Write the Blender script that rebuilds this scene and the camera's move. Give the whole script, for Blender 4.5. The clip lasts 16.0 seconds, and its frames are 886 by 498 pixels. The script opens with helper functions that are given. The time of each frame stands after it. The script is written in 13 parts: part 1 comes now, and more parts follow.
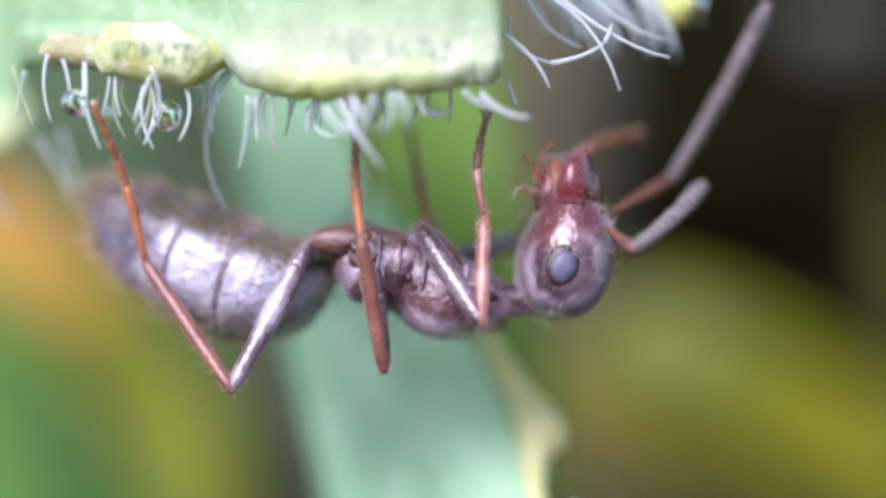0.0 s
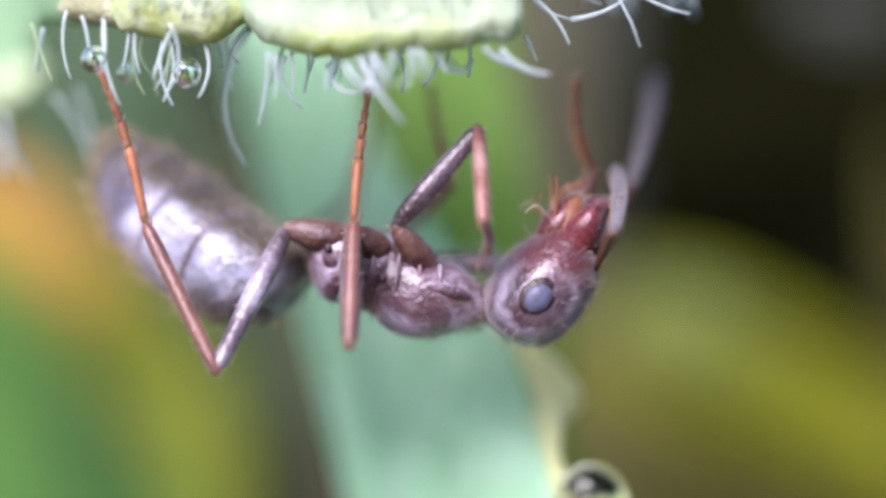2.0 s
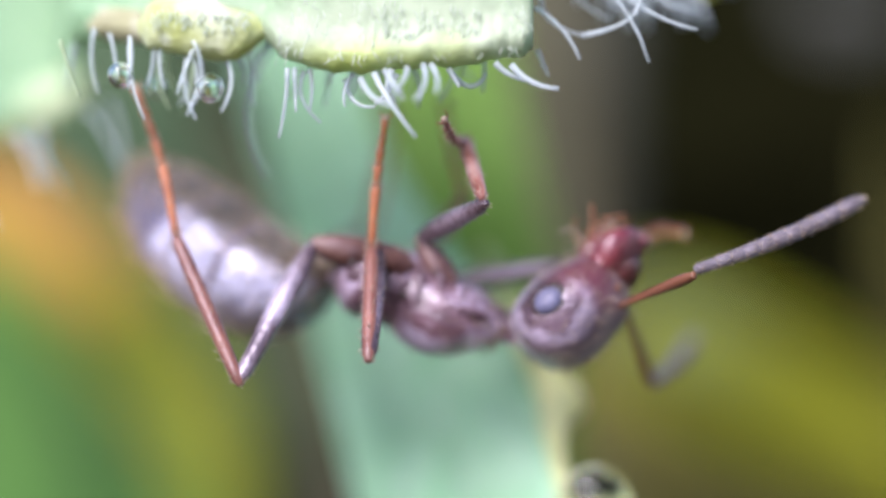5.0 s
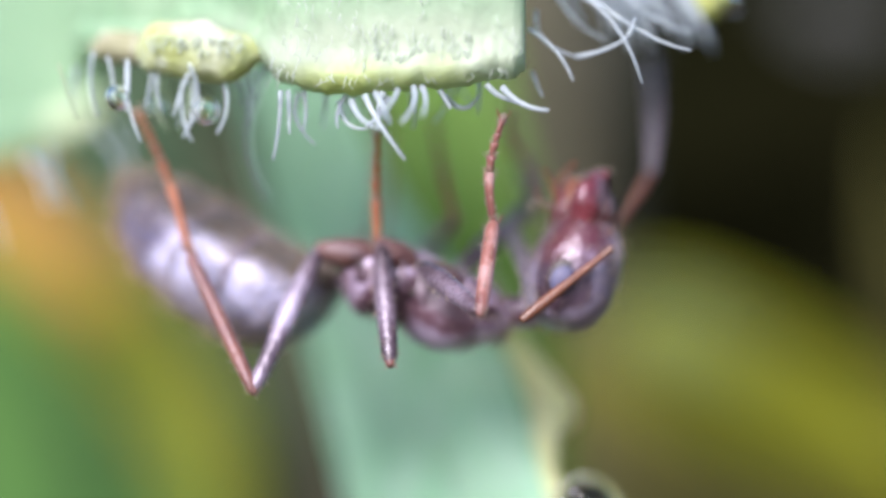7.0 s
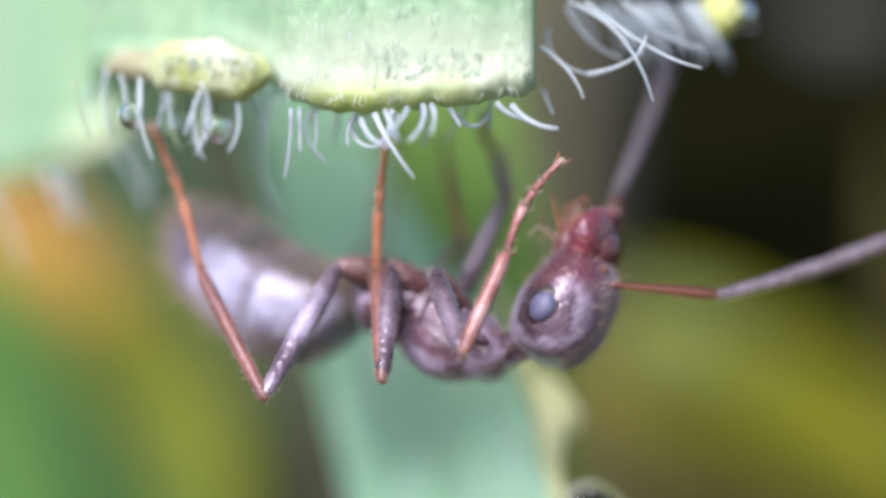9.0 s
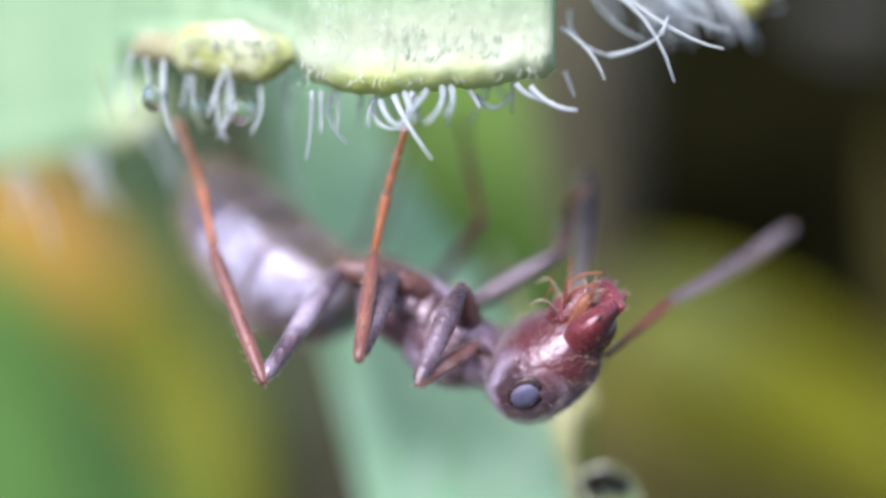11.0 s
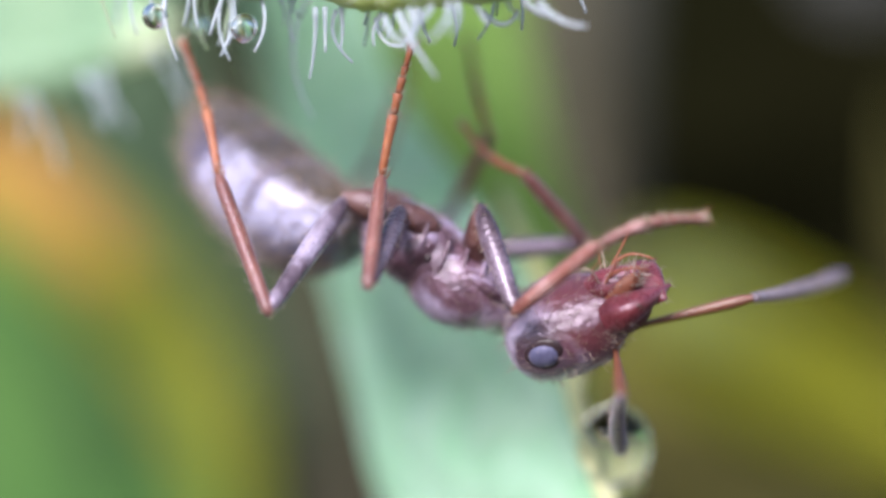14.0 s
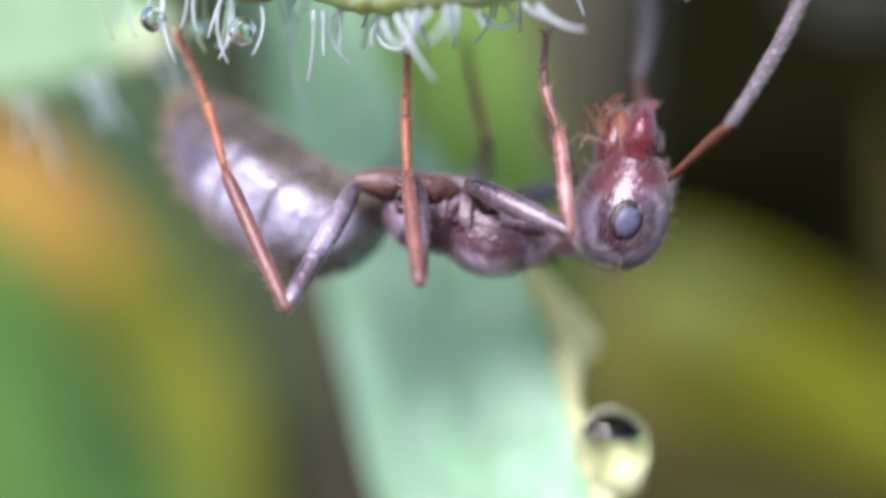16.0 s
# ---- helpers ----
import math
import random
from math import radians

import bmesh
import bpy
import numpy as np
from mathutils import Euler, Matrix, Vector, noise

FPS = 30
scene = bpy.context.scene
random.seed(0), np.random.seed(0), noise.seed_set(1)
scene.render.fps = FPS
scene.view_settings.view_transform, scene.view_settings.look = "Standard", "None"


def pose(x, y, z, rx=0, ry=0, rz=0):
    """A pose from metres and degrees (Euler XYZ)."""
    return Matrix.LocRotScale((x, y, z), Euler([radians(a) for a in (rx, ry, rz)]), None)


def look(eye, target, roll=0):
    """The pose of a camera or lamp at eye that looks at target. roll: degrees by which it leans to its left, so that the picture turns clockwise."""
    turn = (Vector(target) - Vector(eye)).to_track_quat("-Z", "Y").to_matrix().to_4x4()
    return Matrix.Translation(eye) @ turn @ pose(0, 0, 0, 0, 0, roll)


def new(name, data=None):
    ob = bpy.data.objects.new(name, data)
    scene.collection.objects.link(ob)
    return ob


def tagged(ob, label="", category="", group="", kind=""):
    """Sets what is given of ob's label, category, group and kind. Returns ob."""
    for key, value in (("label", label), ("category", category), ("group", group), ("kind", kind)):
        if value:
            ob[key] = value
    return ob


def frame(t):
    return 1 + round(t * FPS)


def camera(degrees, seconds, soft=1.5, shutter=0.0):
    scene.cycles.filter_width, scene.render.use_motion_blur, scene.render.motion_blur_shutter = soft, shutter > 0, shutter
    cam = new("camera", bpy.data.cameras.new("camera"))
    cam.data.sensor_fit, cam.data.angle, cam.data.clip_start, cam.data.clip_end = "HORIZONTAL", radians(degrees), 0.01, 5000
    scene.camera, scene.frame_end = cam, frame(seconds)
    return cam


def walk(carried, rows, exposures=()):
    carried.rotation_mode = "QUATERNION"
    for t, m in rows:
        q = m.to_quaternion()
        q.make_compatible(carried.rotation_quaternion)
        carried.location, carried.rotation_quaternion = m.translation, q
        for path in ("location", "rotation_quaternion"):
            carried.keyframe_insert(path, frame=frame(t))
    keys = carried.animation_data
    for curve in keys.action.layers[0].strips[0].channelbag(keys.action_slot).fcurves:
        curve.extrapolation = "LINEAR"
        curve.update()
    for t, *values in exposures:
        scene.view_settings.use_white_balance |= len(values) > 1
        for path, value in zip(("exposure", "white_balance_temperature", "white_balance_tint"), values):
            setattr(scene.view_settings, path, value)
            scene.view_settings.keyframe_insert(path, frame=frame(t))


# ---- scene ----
MM = 0.001
cam = camera(24, 16.0, soft=3.1, shutter=0.5)
cam.data.dof.use_dof = True
cam.data.dof.focus_distance = 18.65 * MM
cam.data.dof.aperture_fstop = 43.0
walk(cam, [
(0, pose(0.000000, -0.01921, -0.000000, 90, 0, 0)), (0.25, pose(0.000050, -0.01921, 0.000082, 90, 0, 0)), (0.5, pose(0.000089, -0.01921, 0.000146, 90, 0, 0)), (0.75, pose(0.000072, -0.01921, 0.000114, 90, 0, 0)),
(1, pose(0.000037, -0.01921, 0.000042, 90, 0, 0)), (1.25, pose(-0.000057, -0.01921, -0.000133, 90, 0, 0)), (1.5, pose(-0.000140, -0.01921, -0.000297, 90, 0, 0)), (1.75, pose(-0.000152, -0.01921, -0.000331, 90, 0, 0)),
(2, pose(-0.000162, -0.01921, -0.000365, 90, 0, 0)), (2.25, pose(-0.000207, -0.01921, -0.000508, 90, 0, 0)), (2.5, pose(-0.000245, -0.01921, -0.000625, 90, 0, 0)), (2.75, pose(-0.000157, -0.01926, -0.000439, 90, 0, 0)),
(3, pose(-0.000068, -0.01936, -0.000220, 90, 0, 0)), (3.25, pose(-0.000083, -0.01959, -0.000171, 90, 0, 0)), (3.5, pose(-0.000107, -0.01976, -0.000145, 90, 0, 0)), (3.75, pose(-0.000121, -0.01976, -0.000130, 90, 0, 0)),
(4, pose(-0.000139, -0.01976, -0.000123, 90, 0, 0)), (4.25, pose(-0.000199, -0.01976, -0.000203, 90, 0, 0)), (4.5, pose(-0.000247, -0.01976, -0.000284, 90, 0, 0)), (4.75, pose(-0.000244, -0.01976, -0.000283, 90, 0, 0)),
(5.2, pose(-0.000228, -0.01976, -0.000276, 90, 0, 0)), (5.7, pose(-0.000201, -0.01976, -0.000262, 90, 0, 0)), (6.2, pose(-0.000173, -0.01976, -0.000239, 90, 0, 0)), (6.75, pose(-0.000153, -0.01976, -0.000206, 90, 0, 0)),
(7, pose(-0.000150, -0.01976, -0.000188, 90, 0, 0)), (7.25, pose(-0.000150, -0.01976, -0.000142, 90, 0, 0)), (7.5, pose(-0.000150, -0.01976, -0.000080, 90, 0, 0)), (7.75, pose(-0.000137, -0.01975, -0.000019, 90, 0, 0)),
(8, pose(-0.000123, -0.01975, 0.000016, 90, 0, 0)), (8.25, pose(-0.000156, -0.01975, -0.000002, 90, 0, 0)), (8.5, pose(-0.000193, -0.01975, -0.000038, 90, 0, 0)), (8.75, pose(-0.000199, -0.01975, -0.000081, 90, 0, 0)),
(9, pose(-0.000203, -0.01975, -0.000123, 90, 0, 0)), (9.25, pose(-0.000213, -0.01975, -0.000153, 90, 0, 0)), (9.75, pose(-0.000244, -0.01974, -0.000209, 90, 0, 0)), (10.25, pose(-0.000282, -0.01974, -0.000259, 90, 0, 0)),
(10.75, pose(-0.000317, -0.01973, -0.000297, 90, 0, 0)), (11.25, pose(-0.000339, -0.01973, -0.000318, 90, 0, 0)), (11.5, pose(-0.000342, -0.01972, -0.000321, 90, 0, 0)), (11.75, pose(-0.000337, -0.01972, -0.000310, 90, 0, 0)),
(12, pose(-0.000326, -0.01972, -0.000299, 90, 0, 0)), (12.25, pose(-0.000310, -0.01971, -0.000362, 90, 0, 0)), (12.5, pose(-0.000299, -0.01971, -0.000481, 90, 0, 0)), (12.75, pose(-0.000342, -0.01956, -0.000626, 90, 0, 0)),
(13, pose(-0.000383, -0.01936, -0.000767, 90, 0, 0)), (13.25, pose(-0.000379, -0.01926, -0.000881, 90, 0, 0)), (13.5, pose(-0.000375, -0.01921, -0.000944, 90, 0, 0)), (13.75, pose(-0.000380, -0.01921, -0.000947, 90, 0, 0)),
(14, pose(-0.000386, -0.01921, -0.000949, 90, 0, 0)), (14.25, pose(-0.000367, -0.01921, -0.000890, 90, 0, 0)), (14.5, pose(-0.000344, -0.01921, -0.000829, 90, 0, 0)), (14.75, pose(-0.000338, -0.01921, -0.000826, 90, 0, 0)),
(15, pose(-0.000333, -0.01921, -0.000823, 90, 0, 0)), (15.25, pose(-0.000324, -0.01921, -0.000807, 90, 0, 0)), (15.5, pose(-0.000318, -0.01921, -0.000792, 90, 0, 0)), (15.75, pose(-0.000336, -0.01921, -0.000845, 90, 0, 0)),
(16, pose(-0.000359, -0.01921, -0.000912, 90, 0, 0)),
], [(0, 0.50, 6580, 13), (4, 0.54, 6580, 13), (7, 0.44, 6580, 12), (12, 0.48, 6580, 14), (13, 0.50, 6580, 15), (16, 0.45, 6600, 14)])

# ---- light: hazy daylight from above and behind the camera ----
SUN_UP, SUN_TURN = radians(39), radians(206)
world = bpy.data.worlds.new("sky")
scene.world = world
world.use_nodes = True
wn = world.node_tree.nodes
sky = wn.new("ShaderNodeTexSky")
sky.sky_type, sky.sun_disc = "NISHITA", False
sky.sun_elevation, sky.sun_rotation = SUN_UP, SUN_TURN
wn["Background"].inputs["Strength"].default_value = 0.14
world.node_tree.links.new(sky.outputs[0], wn["Background"].inputs["Color"])
sun_data = bpy.data.lights.new("sun", "SUN")
sun_data.energy, sun_data.angle, sun_data.color = 4.9, radians(36), (1.0, 0.96, 0.97)
sun = new("sun", sun_data)
to_sun = Vector((math.sin(SUN_TURN) * math.cos(SUN_UP), math.cos(SUN_TURN) * math.cos(SUN_UP), math.sin(SUN_UP)))
sun.matrix_world = look(to_sun, (0, 0, 0))


# ---- materials ----
def material(name, low, high, rough=0.5, grain=3.0, bump=0.2, spec=0.5, through_light=None, share=0.3, fleck=None, sheen=0.0,
             stretch=(1, 1, 1), coat=0.0, metal=0.0, patch=None, clear=0.0):
    """low, high: the two ends of the colour; grain: cells per millimetre."""
    m = bpy.data.materials.new(name)
    m.use_nodes = True
    nt = m.node_tree
    n, link = nt.nodes, nt.links.new
    p = n["Principled BSDF"]
    tc = n.new("ShaderNodeTexCoord")
    mp = n.new("ShaderNodeMapping")
    mp.inputs["Scale"].default_value = stretch
    link(tc.outputs["Object"], mp.inputs["Vector"])
    big = n.new("ShaderNodeTexNoise")
    big.inputs["Scale"].default_value, big.inputs["Detail"].default_value = 1000 * grain, 5
    fine = n.new("ShaderNodeTexNoise")
    fine.inputs["Scale"].default_value, fine.inputs["Detail"].default_value = 9000 * grain, 3
    link(mp.outputs[0], big.inputs["Vector"])
    link(mp.outputs[0], fine.inputs["Vector"])
    ramp = n.new("ShaderNodeValToRGB")
    ramp.color_ramp.elements[0].position, ramp.color_ramp.elements[1].position = 0.32, 0.68
    ramp.color_ramp.elements[0].color, ramp.color_ramp.elements[1].color = (*low, 1), (*high, 1)
    if patch:
        ramp.color_ramp.elements[0].position, ramp.color_ramp.elements[1].position = 0.38, 0.5
        ramp.color_ramp.elements.new(0.64).color = (*patch, 1)
    link(big.outputs["Fac"], ramp.inputs["Fac"])
    mix = n.new("ShaderNodeMix")
    mix.data_type, mix.blend_type = "RGBA", "OVERLAY"
    mix.inputs["Factor"].default_value = 0.2 if patch else 0.45
    link(ramp.outputs["Color"], mix.inputs["A"])
    link(fine.outputs["Fac"], mix.inputs["B"])
    info = n.new("ShaderNodeObjectInfo")
    hsv = n.new("ShaderNodeHueSaturation")
    span = n.new("ShaderNodeMapRange")
    span.inputs["To Min"].default_value, span.inputs["To Max"].default_value = 0.88, 1.1
    link(info.outputs["Random"], span.inputs["Value"])
    link(span.outputs[0], hsv.inputs["Value"])
    link(mix.outputs["Result"], hsv.inputs["Color"])
    colour = hsv.outputs["Color"]
    if fleck:
        cells = n.new("ShaderNodeTexVoronoi")
        cells.inputs["Scale"].default_value = 1000 * fleck[1]
        link(mp.outputs[0], cells.inputs["Vector"])
        edge = n.new("ShaderNodeMapRange")
        edge.inputs["From Min"].default_value, edge.inputs["From Max"].default_value = 0.08, 0.35
        edge.inputs["To Min"].default_value, edge.inputs["To Max"].default_value = fleck[2], 0.0
        link(cells.outputs["Distance"], edge.inputs["Value"])
        spot = n.new("ShaderNodeMix")
        spot.data_type = "RGBA"
        spot.inputs["B"].default_value = (*fleck[0], 1)
        link(edge.outputs[0], spot.inputs["Factor"])
        link(colour, spot.inputs["A"])
        colour = spot.outputs["Result"]
    link(colour, p.inputs["Base Color"])
    wear = n.new("ShaderNodeMapRange")
    wear.inputs["To Min"].default_value, wear.inputs["To Max"].default_value = max(0.03, rough - 0.12), min(1, rough + 0.14)
    link(fine.outputs["Fac"], wear.inputs["Value"])
    link(wear.outputs[0], p.inputs["Roughness"])
    p.inputs["Specular IOR Level"].default_value = spec
    p.inputs["Sheen Weight"].default_value = sheen
    if sheen:
        p.inputs["Specular Tint"].default_value = (0.84, 0.77, 1.0, 1)
    p.inputs["Sheen Roughness"].default_value, p.inputs["Sheen Tint"].default_value = 0.4, (0.84, 0.78, 1.0, 1)
    p.inputs["Coat Weight"].default_value = coat
    p.inputs["Metallic"].default_value = metal
    p.inputs["Coat Roughness"].default_value = 0.26
    relief = n.new("ShaderNodeBump")
    relief.inputs["Strength"].default_value, relief.inputs["Distance"].default_value = bump, 0.03 * MM / grain * 3
    link(fine.outputs["Fac"], relief.inputs["Height"])
    link(relief.outputs[0], p.inputs["Normal"])
    if through_light:
        lit = n.new("ShaderNodeBsdfTranslucent")
        lit.inputs["Color"].default_value = (*through_light, 1)
        both = n.new("ShaderNodeMixShader")
        both.inputs["Fac"].default_value = share
        link(p.outputs[0], both.inputs[1])
        link(lit.outputs[0], both.inputs[2])
        link(both.outputs[0], n["Material Output"].inputs["Surface"])
        if clear:
            thin = n.new("ShaderNodeBsdfTransparent")
            last = n.new("ShaderNodeMixShader")
            last.inputs["Fac"].default_value = clear
            link(both.outputs[0], last.inputs[1])
            link(thin.outputs[0], last.inputs[2])
            link(last.outputs[0], n["Material Output"].inputs["Surface"])
    return m


def water(name):
    m = bpy.data.materials.new(name)
    m.use_nodes = True
    p = m.node_tree.nodes["Principled BSDF"]
    p.inputs["Base Color"].default_value = (0.97, 1, 0.98, 1)
    p.inputs["Roughness"].default_value, p.inputs["IOR"].default_value = 0.02, 1.333
    p.inputs["Transmission Weight"].default_value = 1
    return m


LEAF = material("leaf_flesh", (0.25, 0.44, 0.28), (0.34, 0.52, 0.34), 0.5, 1.0, 0.15, 0.4, (0.5, 0.75, 0.35), 0.25, ((0.54, 0.66, 0.52), 5, 0.5))
RIM = material("leaf_margin", (0.46, 0.52, 0.08), (0.66, 0.70, 0.28), 0.4, 1.6, 0.6, 0.5, (0.7, 0.75, 0.15), 0.3, ((0.8, 0.82, 0.55), 5, 0.5))
def downy_leaf():
    """Mint flesh that turns to white down towards a yellow-green margin, by its height over the margin."""
    m = LEAF.copy()
    m.name = "downy_leaf"
    n, link = m.node_tree.nodes, m.node_tree.links.new
    p = n["Principled BSDF"]
    old = p.inputs["Base Color"].links[0].from_socket
    tc = next(q for q in n if q.bl_idname == "ShaderNodeTexCoord")
    big = next(q for q in n if q.bl_idname == "ShaderNodeTexNoise")
    cut = n.new("ShaderNodeSeparateXYZ")
    link(tc.outputs["Object"], cut.inputs[0])
    up = n.new("ShaderNodeMath")
    up.operation, up.inputs[1].default_value = "MULTIPLY", 1000
    link(cut.outputs["Z"], up.inputs[0])
    jit = n.new("ShaderNodeMath")
    jit.operation, jit.inputs[1].default_value = "MULTIPLY_ADD", 0.95
    link(big.outputs["Fac"], jit.inputs[0])
    link(up.outputs[0], jit.inputs[2])
    for low, high, colour, flip in ((0.70, 1.25, (0.50, 0.565, 0.455), True), (0.20, 0.52, (0.50, 0.58, 0.15), True)):
        rng = n.new("ShaderNodeMapRange")
        rng.inputs["From Min"].default_value, rng.inputs["From Max"].default_value = low, high
        rng.inputs["To Min"].default_value, rng.inputs["To Max"].default_value = 0.9, 0.0
        link(jit.outputs[0], rng.inputs["Value"])
        mix = n.new("ShaderNodeMix")
        mix.data_type = "RGBA"
        mix.inputs["B"].default_value = (*colour, 1)
        link(rng.outputs[0], mix.inputs["Factor"])
        link(old, mix.inputs["A"])
        old = mix.outputs["Result"]
    link(old, p.inputs["Base Color"])
    return m


DOWNY = downy_leaf()
CREAM = material("cream_margin", (0.42, 0.47, 0.17), (0.50, 0.55, 0.30), 0.7, 1.3, 0.4, 0.25, (0.6, 0.68, 0.25), 0.2, ((0.60, 0.64, 0.55), 4, 0.85), patch=(0.57, 0.61, 0.52))
SOFT = material("downy_tooth", (0.46, 0.57, 0.36), (0.62, 0.70, 0.50), 0.6, 1.2, 0.3, 0.3, (0.6, 0.75, 0.4), 0.25, ((0.74, 0.78, 0.68), 4, 0.6))
SCAR = material("dried_margin", (0.27, 0.265, 0.15), (0.38, 0.37, 0.26), 0.7, 2, 0.5, fleck=((0.52, 0.52, 0.48), 5, 0.5))
HAIR = material("leaf_hair", (0.62, 0.70, 0.80), (0.80, 0.86, 0.92), 0.25, 4, 0.1, 0.8, (0.8, 0.87, 0.95), 0.5, clear=0.3)
PALE_HAIR = material("pale_green_hair", (0.48, 0.6, 0.4), (0.66, 0.75, 0.58), 0.3, 4, 0.1, 0.5, (0.7, 0.85, 0.6), 0.5, clear=0.4)
WATER = water("dew")
# The lavender patch holds pale down and sky sheen together in the colour.
CUTICLE = material("dark_cuticle", (0.034, 0.010, 0.016), (0.125, 0.060, 0.086), 0.34, 2.1, 0.6, 1.0, sheen=0.4, coat=0.5, metal=0.05, patch=(0.47, 0.38, 0.55))
COXA = material("brown_cuticle", (0.032, 0.010, 0.008), (0.080, 0.031, 0.023), 0.40, 2.4, 0.6, 0.7, sheen=0.1, coat=0.2, patch=(0.14, 0.070, 0.058))
# The lavender patch puts sky sheen into the abdomen's base colour.
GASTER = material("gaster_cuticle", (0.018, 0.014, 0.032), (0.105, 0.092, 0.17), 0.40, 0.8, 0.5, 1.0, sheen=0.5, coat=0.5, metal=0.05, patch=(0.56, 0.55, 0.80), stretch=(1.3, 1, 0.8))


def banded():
    """Silvery down, its sheen put into the colour, on the flanks of the abdomen gives way to dull olive-brown hair on
    its belly and back, the belly coloured darker for shade.
    """
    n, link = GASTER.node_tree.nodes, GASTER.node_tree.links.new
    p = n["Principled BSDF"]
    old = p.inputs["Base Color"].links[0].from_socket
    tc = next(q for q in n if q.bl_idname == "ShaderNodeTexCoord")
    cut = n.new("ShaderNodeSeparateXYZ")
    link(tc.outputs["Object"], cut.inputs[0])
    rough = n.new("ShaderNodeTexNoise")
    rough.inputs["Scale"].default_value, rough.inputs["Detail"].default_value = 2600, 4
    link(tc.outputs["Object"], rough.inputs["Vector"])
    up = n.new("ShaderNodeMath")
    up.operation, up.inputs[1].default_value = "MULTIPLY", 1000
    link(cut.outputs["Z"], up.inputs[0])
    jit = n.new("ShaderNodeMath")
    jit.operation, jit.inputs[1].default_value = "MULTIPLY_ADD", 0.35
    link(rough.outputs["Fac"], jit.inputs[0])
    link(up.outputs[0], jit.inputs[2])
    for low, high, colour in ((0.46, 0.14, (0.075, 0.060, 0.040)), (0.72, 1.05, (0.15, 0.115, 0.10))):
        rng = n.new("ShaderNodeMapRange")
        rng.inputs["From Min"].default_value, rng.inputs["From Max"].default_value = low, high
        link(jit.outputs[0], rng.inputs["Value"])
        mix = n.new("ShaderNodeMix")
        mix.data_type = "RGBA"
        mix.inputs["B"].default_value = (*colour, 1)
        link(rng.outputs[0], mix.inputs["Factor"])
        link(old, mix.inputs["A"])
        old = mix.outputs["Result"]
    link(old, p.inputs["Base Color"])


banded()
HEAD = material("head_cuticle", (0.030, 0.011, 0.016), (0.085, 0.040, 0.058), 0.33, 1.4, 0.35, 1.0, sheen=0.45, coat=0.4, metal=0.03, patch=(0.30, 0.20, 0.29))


def downy_sheen_head():
    """A bare dark ring round each eye, beyond it silvery down with lavender sky sheen put into its colour, dulling
    towards the crown, and a dark red face.
    """
    n, link = HEAD.node_tree.nodes, HEAD.node_tree.links.new
    p = n["Principled BSDF"]
    old = p.inputs["Base Color"].links[0].from_socket
    tc = next(q for q in n if q.bl_idname == "ShaderNodeTexCoord")
    cut = n.new("ShaderNodeSeparateXYZ")
    link(tc.outputs["Object"], cut.inputs[0])
    side = n.new("ShaderNodeMath")
    side.operation = "ABSOLUTE"
    link(cut.outputs["Y"], side.inputs[0])
    both = n.new("ShaderNodeCombineXYZ")
    for axis, socket in (("X", cut.outputs["X"]), ("Y", side.outputs[0]), ("Z", cut.outputs["Z"])):
        link(socket, both.inputs[axis])
    away = n.new("ShaderNodeVectorMath")
    away.operation = "DISTANCE"
    away.inputs[1].default_value = (0.42 * MM, 0.55 * MM, -0.01 * MM)
    link(both.outputs[0], away.inputs[0])
    spots = n.new("ShaderNodeTexNoise")
    spots.inputs["Scale"].default_value, spots.inputs["Detail"].default_value = 4200, 4
    link(tc.outputs["Object"], spots.inputs["Vector"])
    far = n.new("ShaderNodeMath")
    far.operation, far.inputs[1].default_value = "MULTIPLY", 1000
    link(away.outputs["Value"], far.inputs[0])
    jit = n.new("ShaderNodeMath")
    jit.operation, jit.inputs[1].default_value = "MULTIPLY_ADD", 0.26
    link(spots.outputs["Fac"], jit.inputs[0])
    link(far.outputs[0], jit.inputs[2])
    # The lavender stops colour in reflected sky along with the down.
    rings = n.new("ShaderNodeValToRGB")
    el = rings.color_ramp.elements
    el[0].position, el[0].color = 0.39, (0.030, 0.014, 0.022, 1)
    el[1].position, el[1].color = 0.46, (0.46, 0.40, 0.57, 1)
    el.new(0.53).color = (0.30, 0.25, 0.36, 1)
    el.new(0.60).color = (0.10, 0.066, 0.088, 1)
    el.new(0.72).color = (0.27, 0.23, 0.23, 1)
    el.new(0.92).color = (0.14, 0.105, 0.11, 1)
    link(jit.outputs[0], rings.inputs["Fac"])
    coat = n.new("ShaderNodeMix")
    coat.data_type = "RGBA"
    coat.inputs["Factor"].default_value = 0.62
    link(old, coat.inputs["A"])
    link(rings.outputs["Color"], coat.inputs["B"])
    low = n.new("ShaderNodeMath")
    low.operation, low.inputs[1].default_value = "MULTIPLY_ADD", -0.5
    link(cut.outputs["Z"], low.inputs[0])
    link(cut.outputs["X"], low.inputs[2])
    front = n.new("ShaderNodeMapRange")
    front.inputs["From Min"].default_value, front.inputs["From Max"].default_value = 0.53 * MM, 0.78 * MM
    link(low.outputs[0], front.inputs["Value"])
    face = n.new("ShaderNodeMix")
    face.data_type = "RGBA"
    face.inputs["B"].default_value = (0.095, 0.020, 0.026, 1)
    link(front.outputs[0], face.inputs["Factor"])
    link(coat.outputs["Result"], face.inputs["A"])
    link(face.outputs["Result"], p.inputs["Base Color"])


